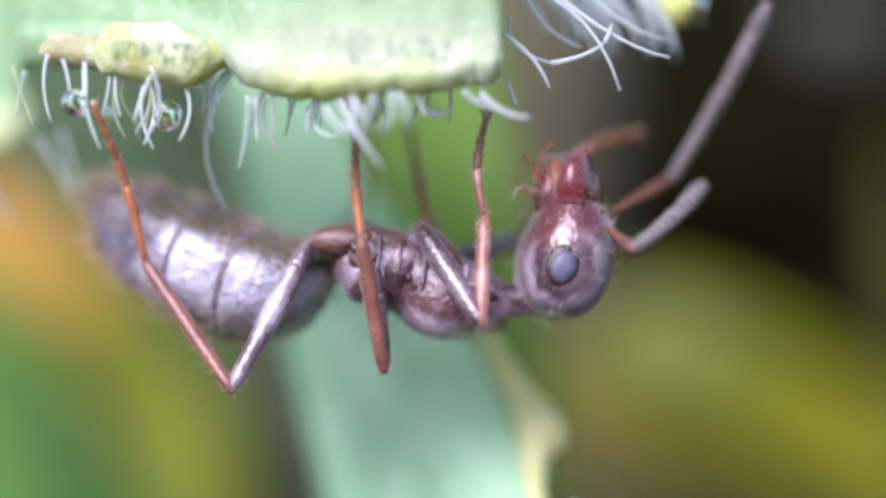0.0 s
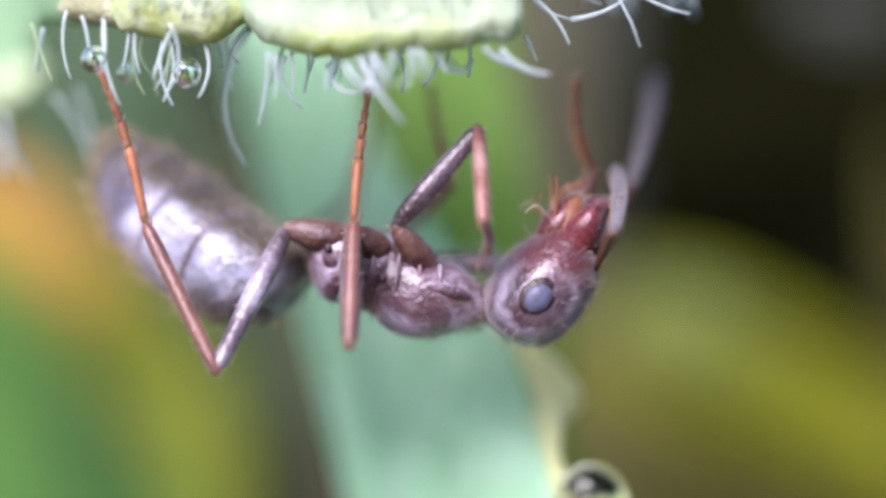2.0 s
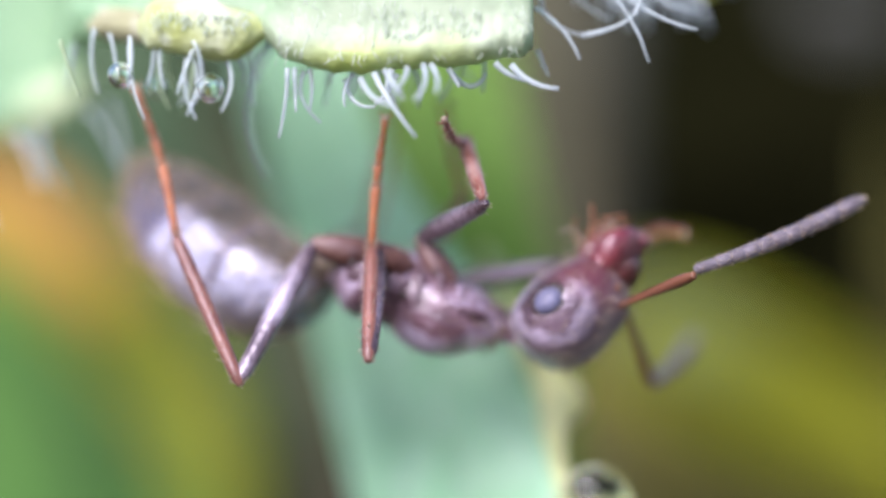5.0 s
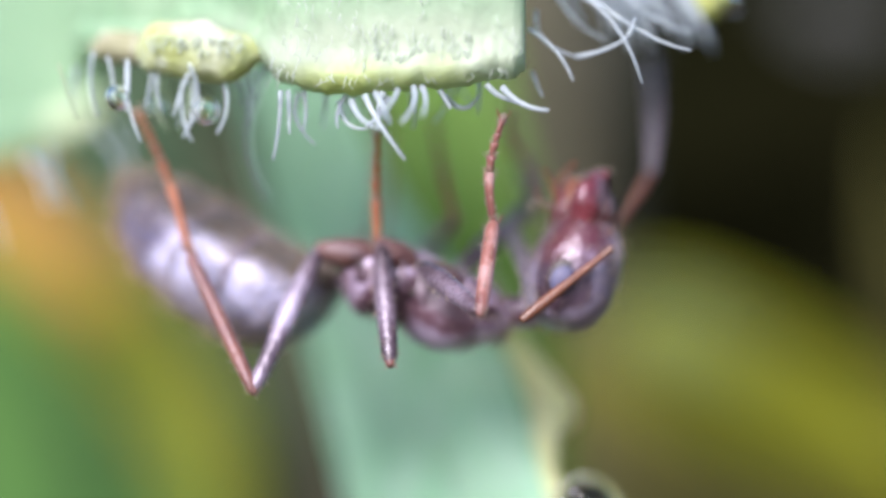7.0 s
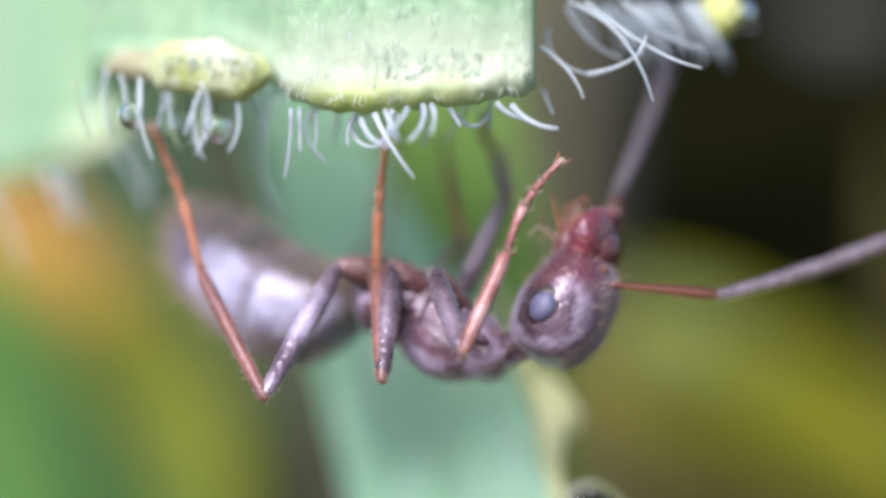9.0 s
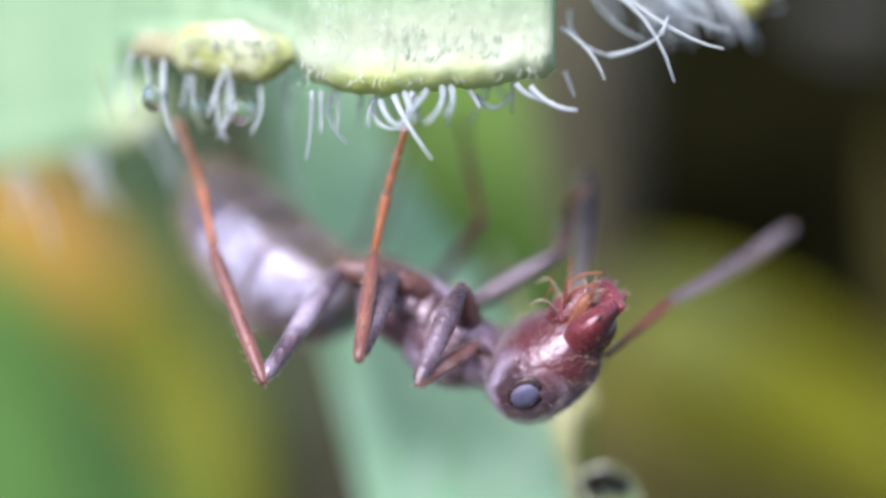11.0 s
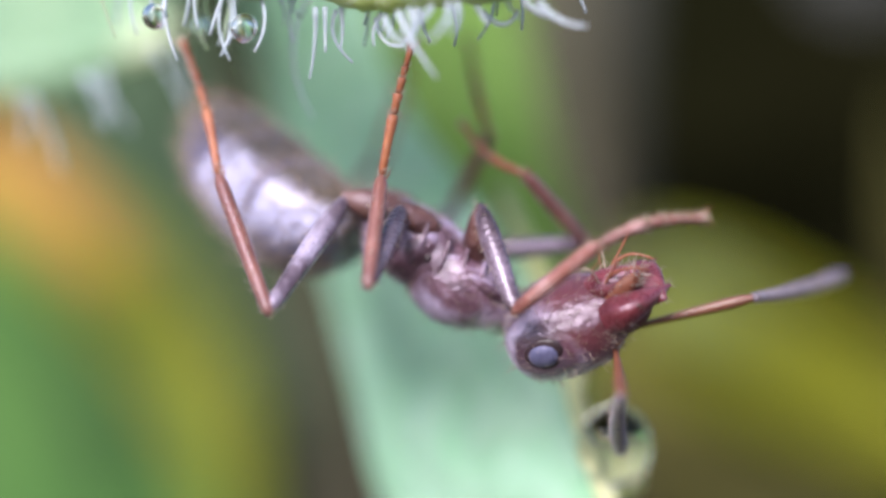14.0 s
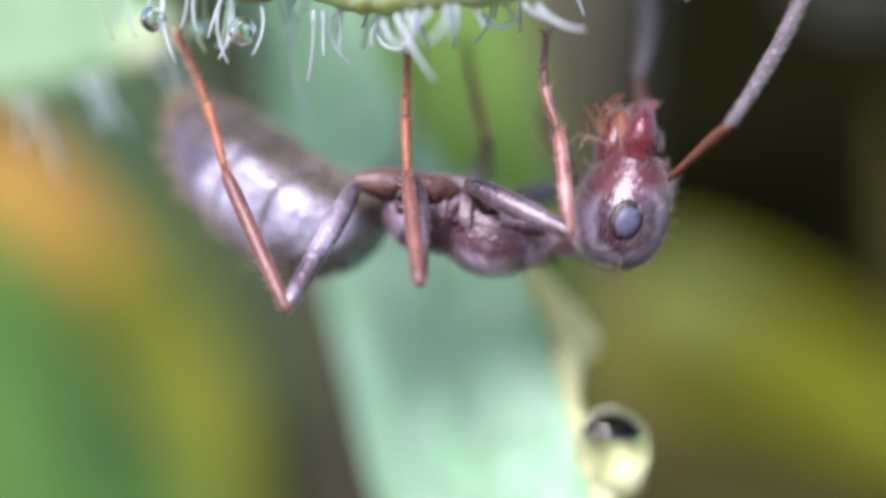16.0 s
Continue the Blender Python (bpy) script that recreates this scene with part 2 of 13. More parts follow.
downy_sheen_head()
# Belly plates: brown, darkened in the colour for the shade on the upturned belly.
VENTER = material("venter_cuticle", (0.055, 0.042, 0.026), (0.12, 0.095, 0.062), 0.6, 2.0, 0.5, 0.5, sheen=0.3)
# Dark ring colour stands for the shadow between two segments.
BAND = material("segment_edge", (0.060, 0.046, 0.070), (0.16, 0.13, 0.18), 0.42, 3, 0.4, 0.8, sheen=0.4, coat=0.3)
FACE = material("face_cuticle", (0.050, 0.008, 0.010), (0.125, 0.028, 0.032), 0.32, 2, 0.4, 0.8, coat=0.5)
# The grey-blue base colour carries the sky's reflection off the facets.
EYE = material("eye", (0.070, 0.070, 0.138), (0.115, 0.115, 0.205), 0.45, 14, 0.6, 0.55, sheen=0.2, coat=0.12)
SOCKET = material("eye_rim", (0.016, 0.007, 0.010), (0.038, 0.018, 0.024), 0.4, 3, 0.4, 0.6)
DIM = material("dim_olive_leaf", (0.060, 0.057, 0.018), (0.108, 0.100, 0.032), 0.8, 0.12, 0.3, 0.1)
PALE = material("olive_highlight", (0.19, 0.235, 0.07), (0.31, 0.37, 0.14), 0.7, 0.12, 0.3, 0.15, (0.3, 0.35, 0.1), 0.15)
LUSH = material("lush_leaf", (0.063, 0.165, 0.042), (0.102, 0.22, 0.06), 0.7, 0.2, 0.3, 0.15, (0.2, 0.45, 0.05), 0.2)
DULL = material("dull_olive_leaf", (0.090, 0.083, 0.056), (0.130, 0.119, 0.081), 0.8, 0.15, 0.3, 0.1)
RED = material("red_mouthparts", (0.080, 0.010, 0.016), (0.24, 0.045, 0.060), 0.28, 3, 0.5, 0.9, (0.5, 0.08, 0.10), 0.15, sheen=0.2, coat=0.5)
AMBER = material("amber_palp", (0.22, 0.070, 0.042), (0.40, 0.16, 0.10), 0.45, 6, 0.2, 0.5, (0.6, 0.25, 0.12), 0.25)
# Lavender patches put the femur's broad highlight into its base colour.
FEMUR = material("femur_cuticle", (0.056, 0.030, 0.044), (0.155, 0.112, 0.150), 0.30, 2.0, 0.5, 1.0, sheen=0.45, coat=0.5, metal=0.1, patch=(0.42, 0.36, 0.50))
DUSKY = material("dusky_femur_cuticle", (0.034, 0.016, 0.020), (0.090, 0.056, 0.072), 0.28, 2.0, 0.5, 1.0, sheen=0.15, coat=0.6, metal=0.08, patch=(0.19, 0.14, 0.19))
TIBIA = material("tibia_cuticle", (0.140, 0.048, 0.034), (0.275, 0.112, 0.084), 0.36, 4, 0.5, 0.8, (0.5, 0.18, 0.11), 0.16, sheen=0.3, coat=0.3)
ROSY = material("rosy_tibia_cuticle", (0.18, 0.062, 0.048), (0.34, 0.14, 0.115), 0.36, 4, 0.5, 0.8, (0.6, 0.22, 0.14), 0.2, sheen=0.3, coat=0.3, patch=(0.48, 0.28, 0.27))
TARSUS = material("tarsus_cuticle", (0.29, 0.095, 0.042), (0.45, 0.175, 0.085), 0.40, 5, 0.4, 0.6, (0.65, 0.25, 0.09), 0.25, sheen=0.15)
SCAPE = material("scape_cuticle", (0.13, 0.045, 0.028), (0.20, 0.075, 0.045), 0.33, 5, 0.4, 0.8)
FLAG = material("flagellum_cuticle", (0.088, 0.068, 0.080), (0.175, 0.148, 0.185), 0.45, 6, 0.9, 0.9, sheen=0.45, coat=0.2)
DOWN = material("white_down", (0.66, 0.74, 0.68), (0.76, 0.82, 0.78), 0.4, 6, 0.1, 0.4, (0.8, 0.86, 0.8), 0.5, clear=0.3)
BROWN_SETA = material("brown_bristle", (0.16, 0.115, 0.075), (0.30, 0.22, 0.16), 0.45, 9, 0.1, 0.5, (0.4, 0.3, 0.2), 0.3, clear=0.15)
SETA = material("pale_bristle", (0.55, 0.43, 0.36), (0.74, 0.62, 0.54), 0.4, 9, 0.1, 0.6, (0.8, 0.68, 0.6), 0.4, clear=0.25)
MINT = material("mint_leaf", (0.39, 0.69, 0.48), (0.49, 0.77, 0.57), 0.5, 0.2, 0.3, 0.4, (0.3, 0.6, 0.25), 0.2)
MARGIN = material("yellow_margin", (0.64, 0.66, 0.30), (0.82, 0.82, 0.50), 0.45, 0.8, 0.3, 0.5, (0.8, 0.85, 0.4), 0.25)
GREEN = material("green_leaf", (0.07, 0.175, 0.042), (0.11, 0.235, 0.062), 0.7, 0.2, 0.3, 0.15, (0.2, 0.45, 0.05), 0.2)
OLIVE = material("olive_leaf", (0.21, 0.225, 0.016), (0.37, 0.385, 0.045), 0.8, 0.12, 0.3, 0.1, (0.38, 0.37, 0.03), 0.15)
YELLOW = material("yellowing_leaf", (0.165, 0.21, 0.024), (0.285, 0.295, 0.042), 0.8, 0.15, 0.3, 0.1, (0.42, 0.42, 0.04), 0.2)
ORANGE = material("orange_leaf", (0.42, 0.215, 0.05), (0.54, 0.32, 0.09), 0.8, 0.3, 0.3, 0.1, (0.6, 0.3, 0.05), 0.2)
LIME = material("lime_leaf", (0.158, 0.305, 0.068), (0.245, 0.41, 0.108), 0.7, 0.2, 0.3, 0.15, (0.35, 0.6, 0.1), 0.2)
# Near-black base colour stands for the deep shade among the far plants.
DARK = material("shade_tinted_leaf", (0.0060, 0.0064, 0.0027), (0.0118, 0.0116, 0.0048), 1.0, 0.1, 0.2, 0.0)
DEEP = material("dark_green_leaf", (0.022, 0.052, 0.022), (0.038, 0.08, 0.034), 0.6, 0.2, 0.3, 0.3)
STALK = material("grey_stalk", (0.036, 0.038, 0.030), (0.06, 0.062, 0.05), 0.7, 0.4, 0.4, 0.3)
GREY = material("grey_leaf", (0.050, 0.052, 0.050), (0.085, 0.088, 0.085), 0.6, 0.3, 0.3, 0.3)
SOIL = material("soil", (0.028, 0.022, 0.014), (0.06, 0.048, 0.032), 0.95, 0.05, 0.6, 0.2)


# ---- mesh helpers (all in millimetres) ----
PARTS = {}


def aim(a, b, up=(0, 0, 1)):
    """The pose of a piece whose length runs from a to b along its x, and whose z leans to up."""
    x = (Vector(b) - Vector(a)).normalized()
    y = Vector(up).cross(x)
    y = y.normalized() if y.length > 1e-3 else x.orthogonal().normalized()
    z = x.cross(y)
    m = Matrix((x, y, z)).transposed().to_4x4()
    m.translation = Vector(a) * MM
    return m


def limb(a, b):
    return aim(a, b, (0, -1, 0.02))


def mesh(name, verts, faces, smooth=True):
    me = bpy.data.meshes.new(name)
    me.from_pydata([Vector(v) * MM for v in verts], [], faces)
    if smooth:
        me.polygons.foreach_set("use_smooth", [True] * len(me.polygons))
    bm = bmesh.new()
    bm.from_mesh(me)
    bmesh.ops.recalc_face_normals(bm, faces=bm.faces)
    bm.to_mesh(me)
    bm.free()
    me.update()
    return me


def part(name, me, mat, parent, label="", at=None):
    ob = new(name, me)
    if not me.materials:
        me.materials.append(mat)
    ob.parent = parent
    if at is not None:
        ob.matrix_basis = at
    return tagged(ob, label)


def loft(rings, n=14, rough=0.0):
    """rings: (x, centre_z, half_width_y, up_z, down_z[, centre_y]) along x; closed at both ends."""
    verts, faces = [], []
    for r in rings:
        x, cz, w, up, dn = r[:5]
        cy = r[5] if len(r) > 5 else 0
        for i in range(n):
            a = 2 * math.pi * i / n
            s, c = math.sin(a), math.cos(a)
            k = 1 + rough * (noise.noise((x * 6, c * 2, s * 2)))
            verts.append((x, cy + w * c * k, cz + (up if s > 0 else dn) * s * k))
    for j in range(len(rings) - 1):
        for i in range(n):
            k = (i + 1) % n
            faces.append((j * n + i, j * n + k, (j + 1) * n + k, (j + 1) * n + i))
    for base in (0, (len(rings) - 1) * n):
        faces.append(tuple(base + i for i in range(n)))
    return verts, faces


def smooth_rings(keys, count):
    """Rings between the key rings by smooth interpolation."""
    out = []
    xs = [k[0] for k in keys]
    m = len(keys[0])
    for i in range(count):
        x = xs[0] + (xs[-1] - xs[0]) * (0.5 - 0.5 * math.cos(math.pi * i / (count - 1)))
        j = max(q for q in range(len(xs) - 1) if xs[q] <= x + 1e-9)
        t = (x - xs[j]) / (xs[j + 1] - xs[j])
        row = [x]
        for c in range(1, m):
            p0, p1, p2, p3 = (keys[min(max(q, 0), len(keys) - 1)][c] for q in (j - 1, j, j + 1, j + 2))
            row.append(0.5 * (2 * p1 + (p2 - p0) * t + (2 * p0 - 5 * p1 + 4 * p2 - p3) * t * t + (3 * p1 - p0 - 3 * p2 + p3) * t ** 3))
        out.append(tuple(row))
    return out


def tube(points, radii, n=6):
    """A closed tapering tube along points."""
    pts = [Vector(p) for p in points]
    verts, faces = [], []
    for i, p in enumerate(pts):
        d = (pts[min(i + 1, len(pts) - 1)] - pts[max(i - 1, 0)]).normalized()
        y = d.cross(Vector((0.31, 0.9, 0.2))).normalized()
        z = d.cross(y)
        for k in range(n):
            a = 2 * math.pi * k / n
            verts.append(p + radii[i] * (math.cos(a) * y + math.sin(a) * z))
    for j in range(len(pts) - 1):
        for i in range(n):
            k = (i + 1) % n
            faces.append((j * n + i, j * n + k, (j + 1) * n + k, (j + 1) * n + i))
    faces.append(tuple(range(n)))
    faces.append(tuple((len(pts) - 1) * n + i for i in range(n)))
    return verts, faces


def merge(pieces):
    verts, faces = [], []
    for v, f in pieces:
        o = len(verts)
        verts += [tuple(q) for q in v]
        faces += [tuple(i + o for i in q) for q in f]
    return verts, faces


def bend(a, b, sag, r0, r1, count=7, n=6):
    """A hair from a to b that bows by the vector sag."""
    a, b, sag = Vector(a), Vector(b), Vector(sag)
    pts = [a.lerp(b, t) + sag * (4 * t * (1 - t)) for t in (i / (count - 1) for i in range(count))]
    rad = [r0 + (r1 - r0) * (i / (count - 1)) ** 0.8 for i in range(count)]
    return tube(pts, rad, n)


def blob(rx, ry, rz, n=20, m=12, droop=0.0):
    verts, faces = [], []
    for j in range(m + 1):
        th = math.pi * j / m
        for i in range(n):
            a = 2 * math.pi * i / n
            s = math.sin(th) * (1 - droop * math.cos(th))
            verts.append((rx * s * math.cos(a), ry * s * math.sin(a), rz * math.cos(th)))
    for j in range(m):
        for i in range(n):
            k = (i + 1) % n
            faces.append((j * n + i, j * n + k, (j + 1) * n + k, (j + 1) * n + i))
    return verts, faces


def drop_mesh(name, r, droop=0.0, deep=1.0):
    me = mesh(name, *blob(r, r * deep, r * 1.05, 40, 26, droop))
    bm = bmesh.new()
    bm.from_mesh(me)
    bmesh.ops.remove_doubles(bm, verts=bm.verts, dist=1e-7)
    bmesh.ops.recalc_face_normals(bm, faces=bm.faces)
    bm.to_mesh(me)
    bm.free()
    me.polygons.foreach_set("use_smooth", [True] * len(me.polygons))
    return me


# ---- ground and far undergrowth ----
def ground_sheet():
    verts, faces = [], []
    steps = [-400000, -60000, -8000, -1500, -500, -250, -120, -50, 0, 50, 120, 250, 500, 1500, 8000, 60000, 400000]
    for y in steps:
        for x in steps:
            verts.append((x, y, -160 + (12 * noise.noise((x / 90, y / 90, 0)) if abs(x) < 2000 and abs(y) < 2000 else 0)))
    k = len(steps)
    for j in range(k - 1):
        for i in range(k - 1):
            faces.append((j * k + i, j * k + i + 1, (j + 1) * k + i + 1, (j + 1) * k + i))
    ob = new("ground", mesh("ground", verts, faces))
    ob.data.materials.append(SOIL)
    tagged(ob, "dark bare soil far below the plant", "ground", kind="structure")


def blade_mesh(name, line, width, fold=0.25, thick=0.12, wave=0.0, nu=28, nv=10, tip=0.9, face=(0, -1, 0)):
    """A leaf blade along a line of points, tapering to its tip, folded along the midrib."""
    pts = [Vector(p) for p in line]
    verts, faces = [], []
    def along(t):
        s = t * (len(pts) - 1)
        i = min(int(s), len(pts) - 2)
        p0, p1, p2, p3 = (pts[min(max(q, 0), len(pts) - 1)] for q in (i - 1, i, i + 1, i + 2))
        f = s - i
        return 0.5 * (2 * p1 + (p2 - p0) * f + (2 * p0 - 5 * p1 + 4 * p2 - p3) * f * f + (3 * p1 - p0 - 3 * p2 + p3) * f ** 3)
    for side in (0, 1):
        for j in range(nu + 1):
            t = j / nu
            p = along(t)
            d = (along(min(t + 0.01, 1)) - along(max(t - 0.01, 0))).normalized()
            out = Vector(face)
            out = (out - d * out.dot(d)).normalized()
            across = d.cross(out)
            w = width * (math.sin(math.pi * min(1, (0.08 + 0.92 * t) ** tip)) ** 0.7 if tip else 1)
            for i in range(nv + 1):
                v = 2 * i / nv - 1
                lift = fold * w * (abs(v) ** 1.3) + wave * math.sin(t * 17 + v * 2) * abs(v)
                verts.append(p + across * (w * v) + out * (lift + (thick if side else -thick) * (1 - 0.7 * abs(v)) + 0.05 * w * noise.noise((t * 9, v * 4, side * 0))))
    k = nv + 1
    o = (nu + 1) * k
    for side in (0, 1):
        for j in range(nu):
            for i in range(nv):
                a = side * o + j * k + i
                faces.append((a, a + 1, a + k + 1, a + k))
    for j in range(nu):
        for i in (0, nv):
            a = j * k + i
            faces.append((a, a + k, a + k + o, a + o))
    for i in range(nv):
        for j in (0, nu):
            a = j * k + i
            faces.append((a, a + 1, a + 1 + o, a + o))
    return mesh(name, verts, faces)


def plant_leaf(name, label, mat, line, width, rib=None, rib_mat=None, **more):
    root = new(name)
    root.location = Vector(line[0]) * MM
    shift = [tuple(Vector(p) - Vector(line[0])) for p in line]
    part("blade", blade_mesh("blade", shift, width, **more), mat, root)
    if rib:
        out = Vector(more.get("face", (0, -1, 0)))
        part("midrib", mesh("midrib", *tube([Vector(p) + out * (more.get("thick", 0.12) + rib * 0.4) for p in shift], [rib * (1 - 0.6 * i / (len(shift) - 1)) for i in range(len(shift))], 8)), rib_mat or mat, root)
    tagged(root, label, "leaf")
    return root


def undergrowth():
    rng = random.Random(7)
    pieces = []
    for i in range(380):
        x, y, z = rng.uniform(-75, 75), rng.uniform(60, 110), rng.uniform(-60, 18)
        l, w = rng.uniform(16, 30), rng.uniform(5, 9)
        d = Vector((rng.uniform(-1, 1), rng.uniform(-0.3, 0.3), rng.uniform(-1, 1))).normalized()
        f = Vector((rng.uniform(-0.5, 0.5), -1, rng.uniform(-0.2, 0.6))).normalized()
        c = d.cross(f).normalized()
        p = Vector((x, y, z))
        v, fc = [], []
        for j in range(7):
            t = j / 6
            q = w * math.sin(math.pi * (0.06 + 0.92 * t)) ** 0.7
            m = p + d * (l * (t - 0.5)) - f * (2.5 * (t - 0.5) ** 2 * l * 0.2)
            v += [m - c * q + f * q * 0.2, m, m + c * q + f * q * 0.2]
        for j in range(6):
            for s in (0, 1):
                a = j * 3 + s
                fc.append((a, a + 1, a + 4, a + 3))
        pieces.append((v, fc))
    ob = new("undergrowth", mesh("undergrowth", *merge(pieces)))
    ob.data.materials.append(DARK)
    tagged(ob, "leaves of the plants behind, shade put into their near-black colour", "undergrowth", kind="stuff")


ground_sheet()
undergrowth()


def broad_leaf():
    """A stiff mint leaf that turns its far side away, between its two edges, with a raised midrib."""
    near = [(-1.700, 6.00, 3.811), (-0.980, 4.60, 1.095), (-0.160, 3.20, -0.238), (0.470, 2.20, -1.197), (0.775, 1.60, -2.035), (0.935, 1.20, -2.677), (1.125, 1.00, -3.427), (1.463, 0.80, -5.030)]
    far = [(-3.372, 7.00, 3.998), (-2.643, 6.40, 1.247), (-2.135, 5.60, -0.165), (-1.719, 4.80, -1.426), (-1.432, 4.20, -2.429), (-1.164, 3.80, -3.464), (-0.940, 3.60, -4.060), (-0.414, 3.20, -5.523)]
    nu, nv = 48, 16
    def curve(pts, t):
        q = t * (len(pts) - 1)
        k = min(int(q), len(pts) - 2)
        f = q - k
        p0, p1, p2, p3 = (Vector(pts[min(max(c, 0), len(pts) - 1)]) for c in (k - 1, k, k + 1, k + 2))
        return 0.5 * (2 * p1 + (p2 - p0) * f + (2 * p0 - 5 * p1 + 4 * p2 - p3) * f * f + (3 * p1 - p0 - 3 * p2 + p3) * f ** 3)
    base = curve(near, 1).lerp(curve(far, 1), 0.5)
    verts, faces = [], []
    for side in (0, 1):
        for a in range(nu + 1):
            r, l = curve(near, a / nu), curve(far, a / nu)
            for b in range(nv + 1):
                v = b / nv
                p = r.lerp(l, v)
                p.y += -0.28 * math.sin(math.pi * v) + 0.12 * math.exp(-((v - 0.5) / 0.06) ** 2) + 0.10 * noise.noise((a * 0.19, v * 5, 2)) + (0.10 if side else 0)
                verts.append(p - base)
    k, o = nv + 1, (nu + 1) * (nv + 1)
    for side in (0, 1):
        for a in range(nu):
            for b in range(nv):
                q = side * o + a * k + b
                faces.append((q, q + 1, q + k + 1, q + k))
    for a in range(nu):
        for b in (0, nv):
            q = a * k + b
            faces.append((q, q + k, q + k + o, q + o))
    for b in range(nv):
        for a in (0, nu):
            q = a * k + b
            faces.append((q, q + 1, q + 1 + o, q + o))
    root = new("broad_leaf")
    root.location = base * MM
    part("blade", mesh("blade", verts, faces), MINT, root)
    rib = [curve(near, t / 20).lerp(curve(far, t / 20), 0.5) - base for t in range(21)]
    part("midrib", mesh("midrib", *tube(rib, [0.06 + 0.002 * t for t in range(21)], 8)), MINT, root)
    tagged(root, "broad mint-green leaf with a pale yellow edge behind the ant", "leaf")


broad_leaf()
plant_leaf("green_leaf", "upright fresh green leaf behind the ant", LIME,
           [(-0.363, 9.00, 3.036), (-0.134, 9.00, 1.430), (0.111, 9.00, 0.283), (0.390, 9.30, -0.786), (0.540, 9.60, -2.000), (0.650, 10.00, -3.792)], 1.00, 0.08, LIME, fold=0.1, tip=0)
plant_leaf("dull_leaf", "dull olive leaf standing out of focus", DULL,
           [(1.631, 22.000, -1.776), (1.446, 21.500, 1.004), (1.156, 21.000, 3.718), (0.938, 21.000, 6.988)], 1.2, 0.1, DEEP, fold=0.1, tip=0)
plant_leaf("dark_green_leaf", "dark green leaf in the shade", DEEP,
           [(-5.657, 30.000, -6.124), (-7.391, 30.000, -0.787), (-8.592, 30.000, 3.215), (-9.447, 31.000, 9.407)], 2.6, 0.15, DEEP, fold=0.1, tip=0)
plant_leaf("yellowing_leaf", "yellowing blurred leaf slanting behind the plant", YELLOW,
           [(-11.834, 26.00, 1.392), (-9.162, 25.50, -0.088), (-7.625, 25.00, -1.177), (-6.307, 25.00, -2.615), (-5.468, 25.00, -4.293), (-4.988, 25.00, -5.971), (-4.629, 25.00, -8.848)], 1.1, 0.13, YELLOW, fold=0.12, tip=0.8)
plant_leaf("orange_leaf", "orange-brown leaf tip turning dry", ORANGE,
           [(-11.156, 22.00, 1.409), (-9.257, 22.00, 0.738), (-8.213, 21.80, 0.063), (-7.469, 22.00, -0.714), (-6.687, 22.00, -1.608)], 0.75, 0.1, ORANGE, fold=0.1)
plant_leaf("green_leaf", "green leaf below the yellowing one", LUSH,
           [(-14.863, 30.000, -0.787), (-11.127, 30.000, -4.389), (-8.459, 30.000, -7.191), (-5.524, 30.000, -11.194)], 2.9, 0.15, GREEN, fold=0.1, tip=0)
plant_leaf("olive_leaf", "olive-yellow leaf slanting out of focus", OLIVE,
           [(3.802, 29.49, -1.835), (5.251, 30.18, -2.484), (6.907, 30.87, -3.253), (8.770, 31.56, -4.076), (10.702, 32.25, -5.182), (12.772, 32.25, -6.690)], 1.7, 0.22, OLIVE, fold=0.18, tip=0.75)
# Added leaf: its pale colour gives the highlight at the olive leaf's upper end.
plant_leaf("highlight_leaf", "pale green leaf added as the highlight on the olive leaf, out of focus", PALE,
           [(3.660, 27.42, -1.861), (4.794, 27.42, -1.888), (5.930, 27.42, -2.228), (7.175, 28.10, -2.976)], 0.72, 0.14, PALE, fold=0.15)
plant_leaf("dim_leaf", "dim olive-brown leaf out of focus", DIM,
           [(2.106, 34.000, -2.294), (4.473, 33.000, -4.516), (6.738, 33.000, -6.497), (9.144, 33.000, -9.045), (11.551, 33.000, -12.867)], 2.0, 0.16, DIM, fold=0.15, tip=0.8)
plant_leaf("dim_leaf", "dim brown-green leaf in the gap behind the mint leaf", DULL,
           [(-6.689, 32.00, 3.091), (-5.301, 32.00, -0.102), (-4.190, 32.00, -3.157), (-3.496, 32.00, -5.933), (-2.941, 32.00, -10.099)], 1.7, 0.14, DULL, fold=0.12, tip=0)
plant_leaf("dim_leaf", "dim olive leaf standing at the shaded side", DIM,
           [(13.562, 36.000, -6.871), (12.581, 35.000, -2.337), (12.214, 35.000, 0.603), (11.993, 35.000, 2.807)], 0.55, 0.1, DIM, fold=0.1)
plant_leaf("grey_leaf", "small pale grey leaf far in the shade", GREY,
           [(7.350, 25.00, 5.150), (8.150, 25.00, 4.900), (9.000, 25.20, 4.800), (10.100, 25.50, 4.900)], 0.62, 0.15, GREY, fold=0.1)


def stalk():
    root = new("grey_stalk")
    part("stem", mesh("stem", *tube([(3.585, 42.000, -15.915), (3.608, 41.000, -7.166), (3.467, 40.000, -0.947), (3.628, 40.000, 3.869), (4.110, 40.000, 10.290)], [1.25, 1.2, 1.1, 1.0, 0.95], 14)), STALK, root)
    part("node", mesh("node", *blob(1.3, 1.3, 0.5, 16, 8)), STALK, root, at=Matrix.Translation(Vector((3.500, 40.000, -2.873)) * MM))
    tagged(root, "blurred grey-green stalk behind the leaves", "stalk")


stalk()


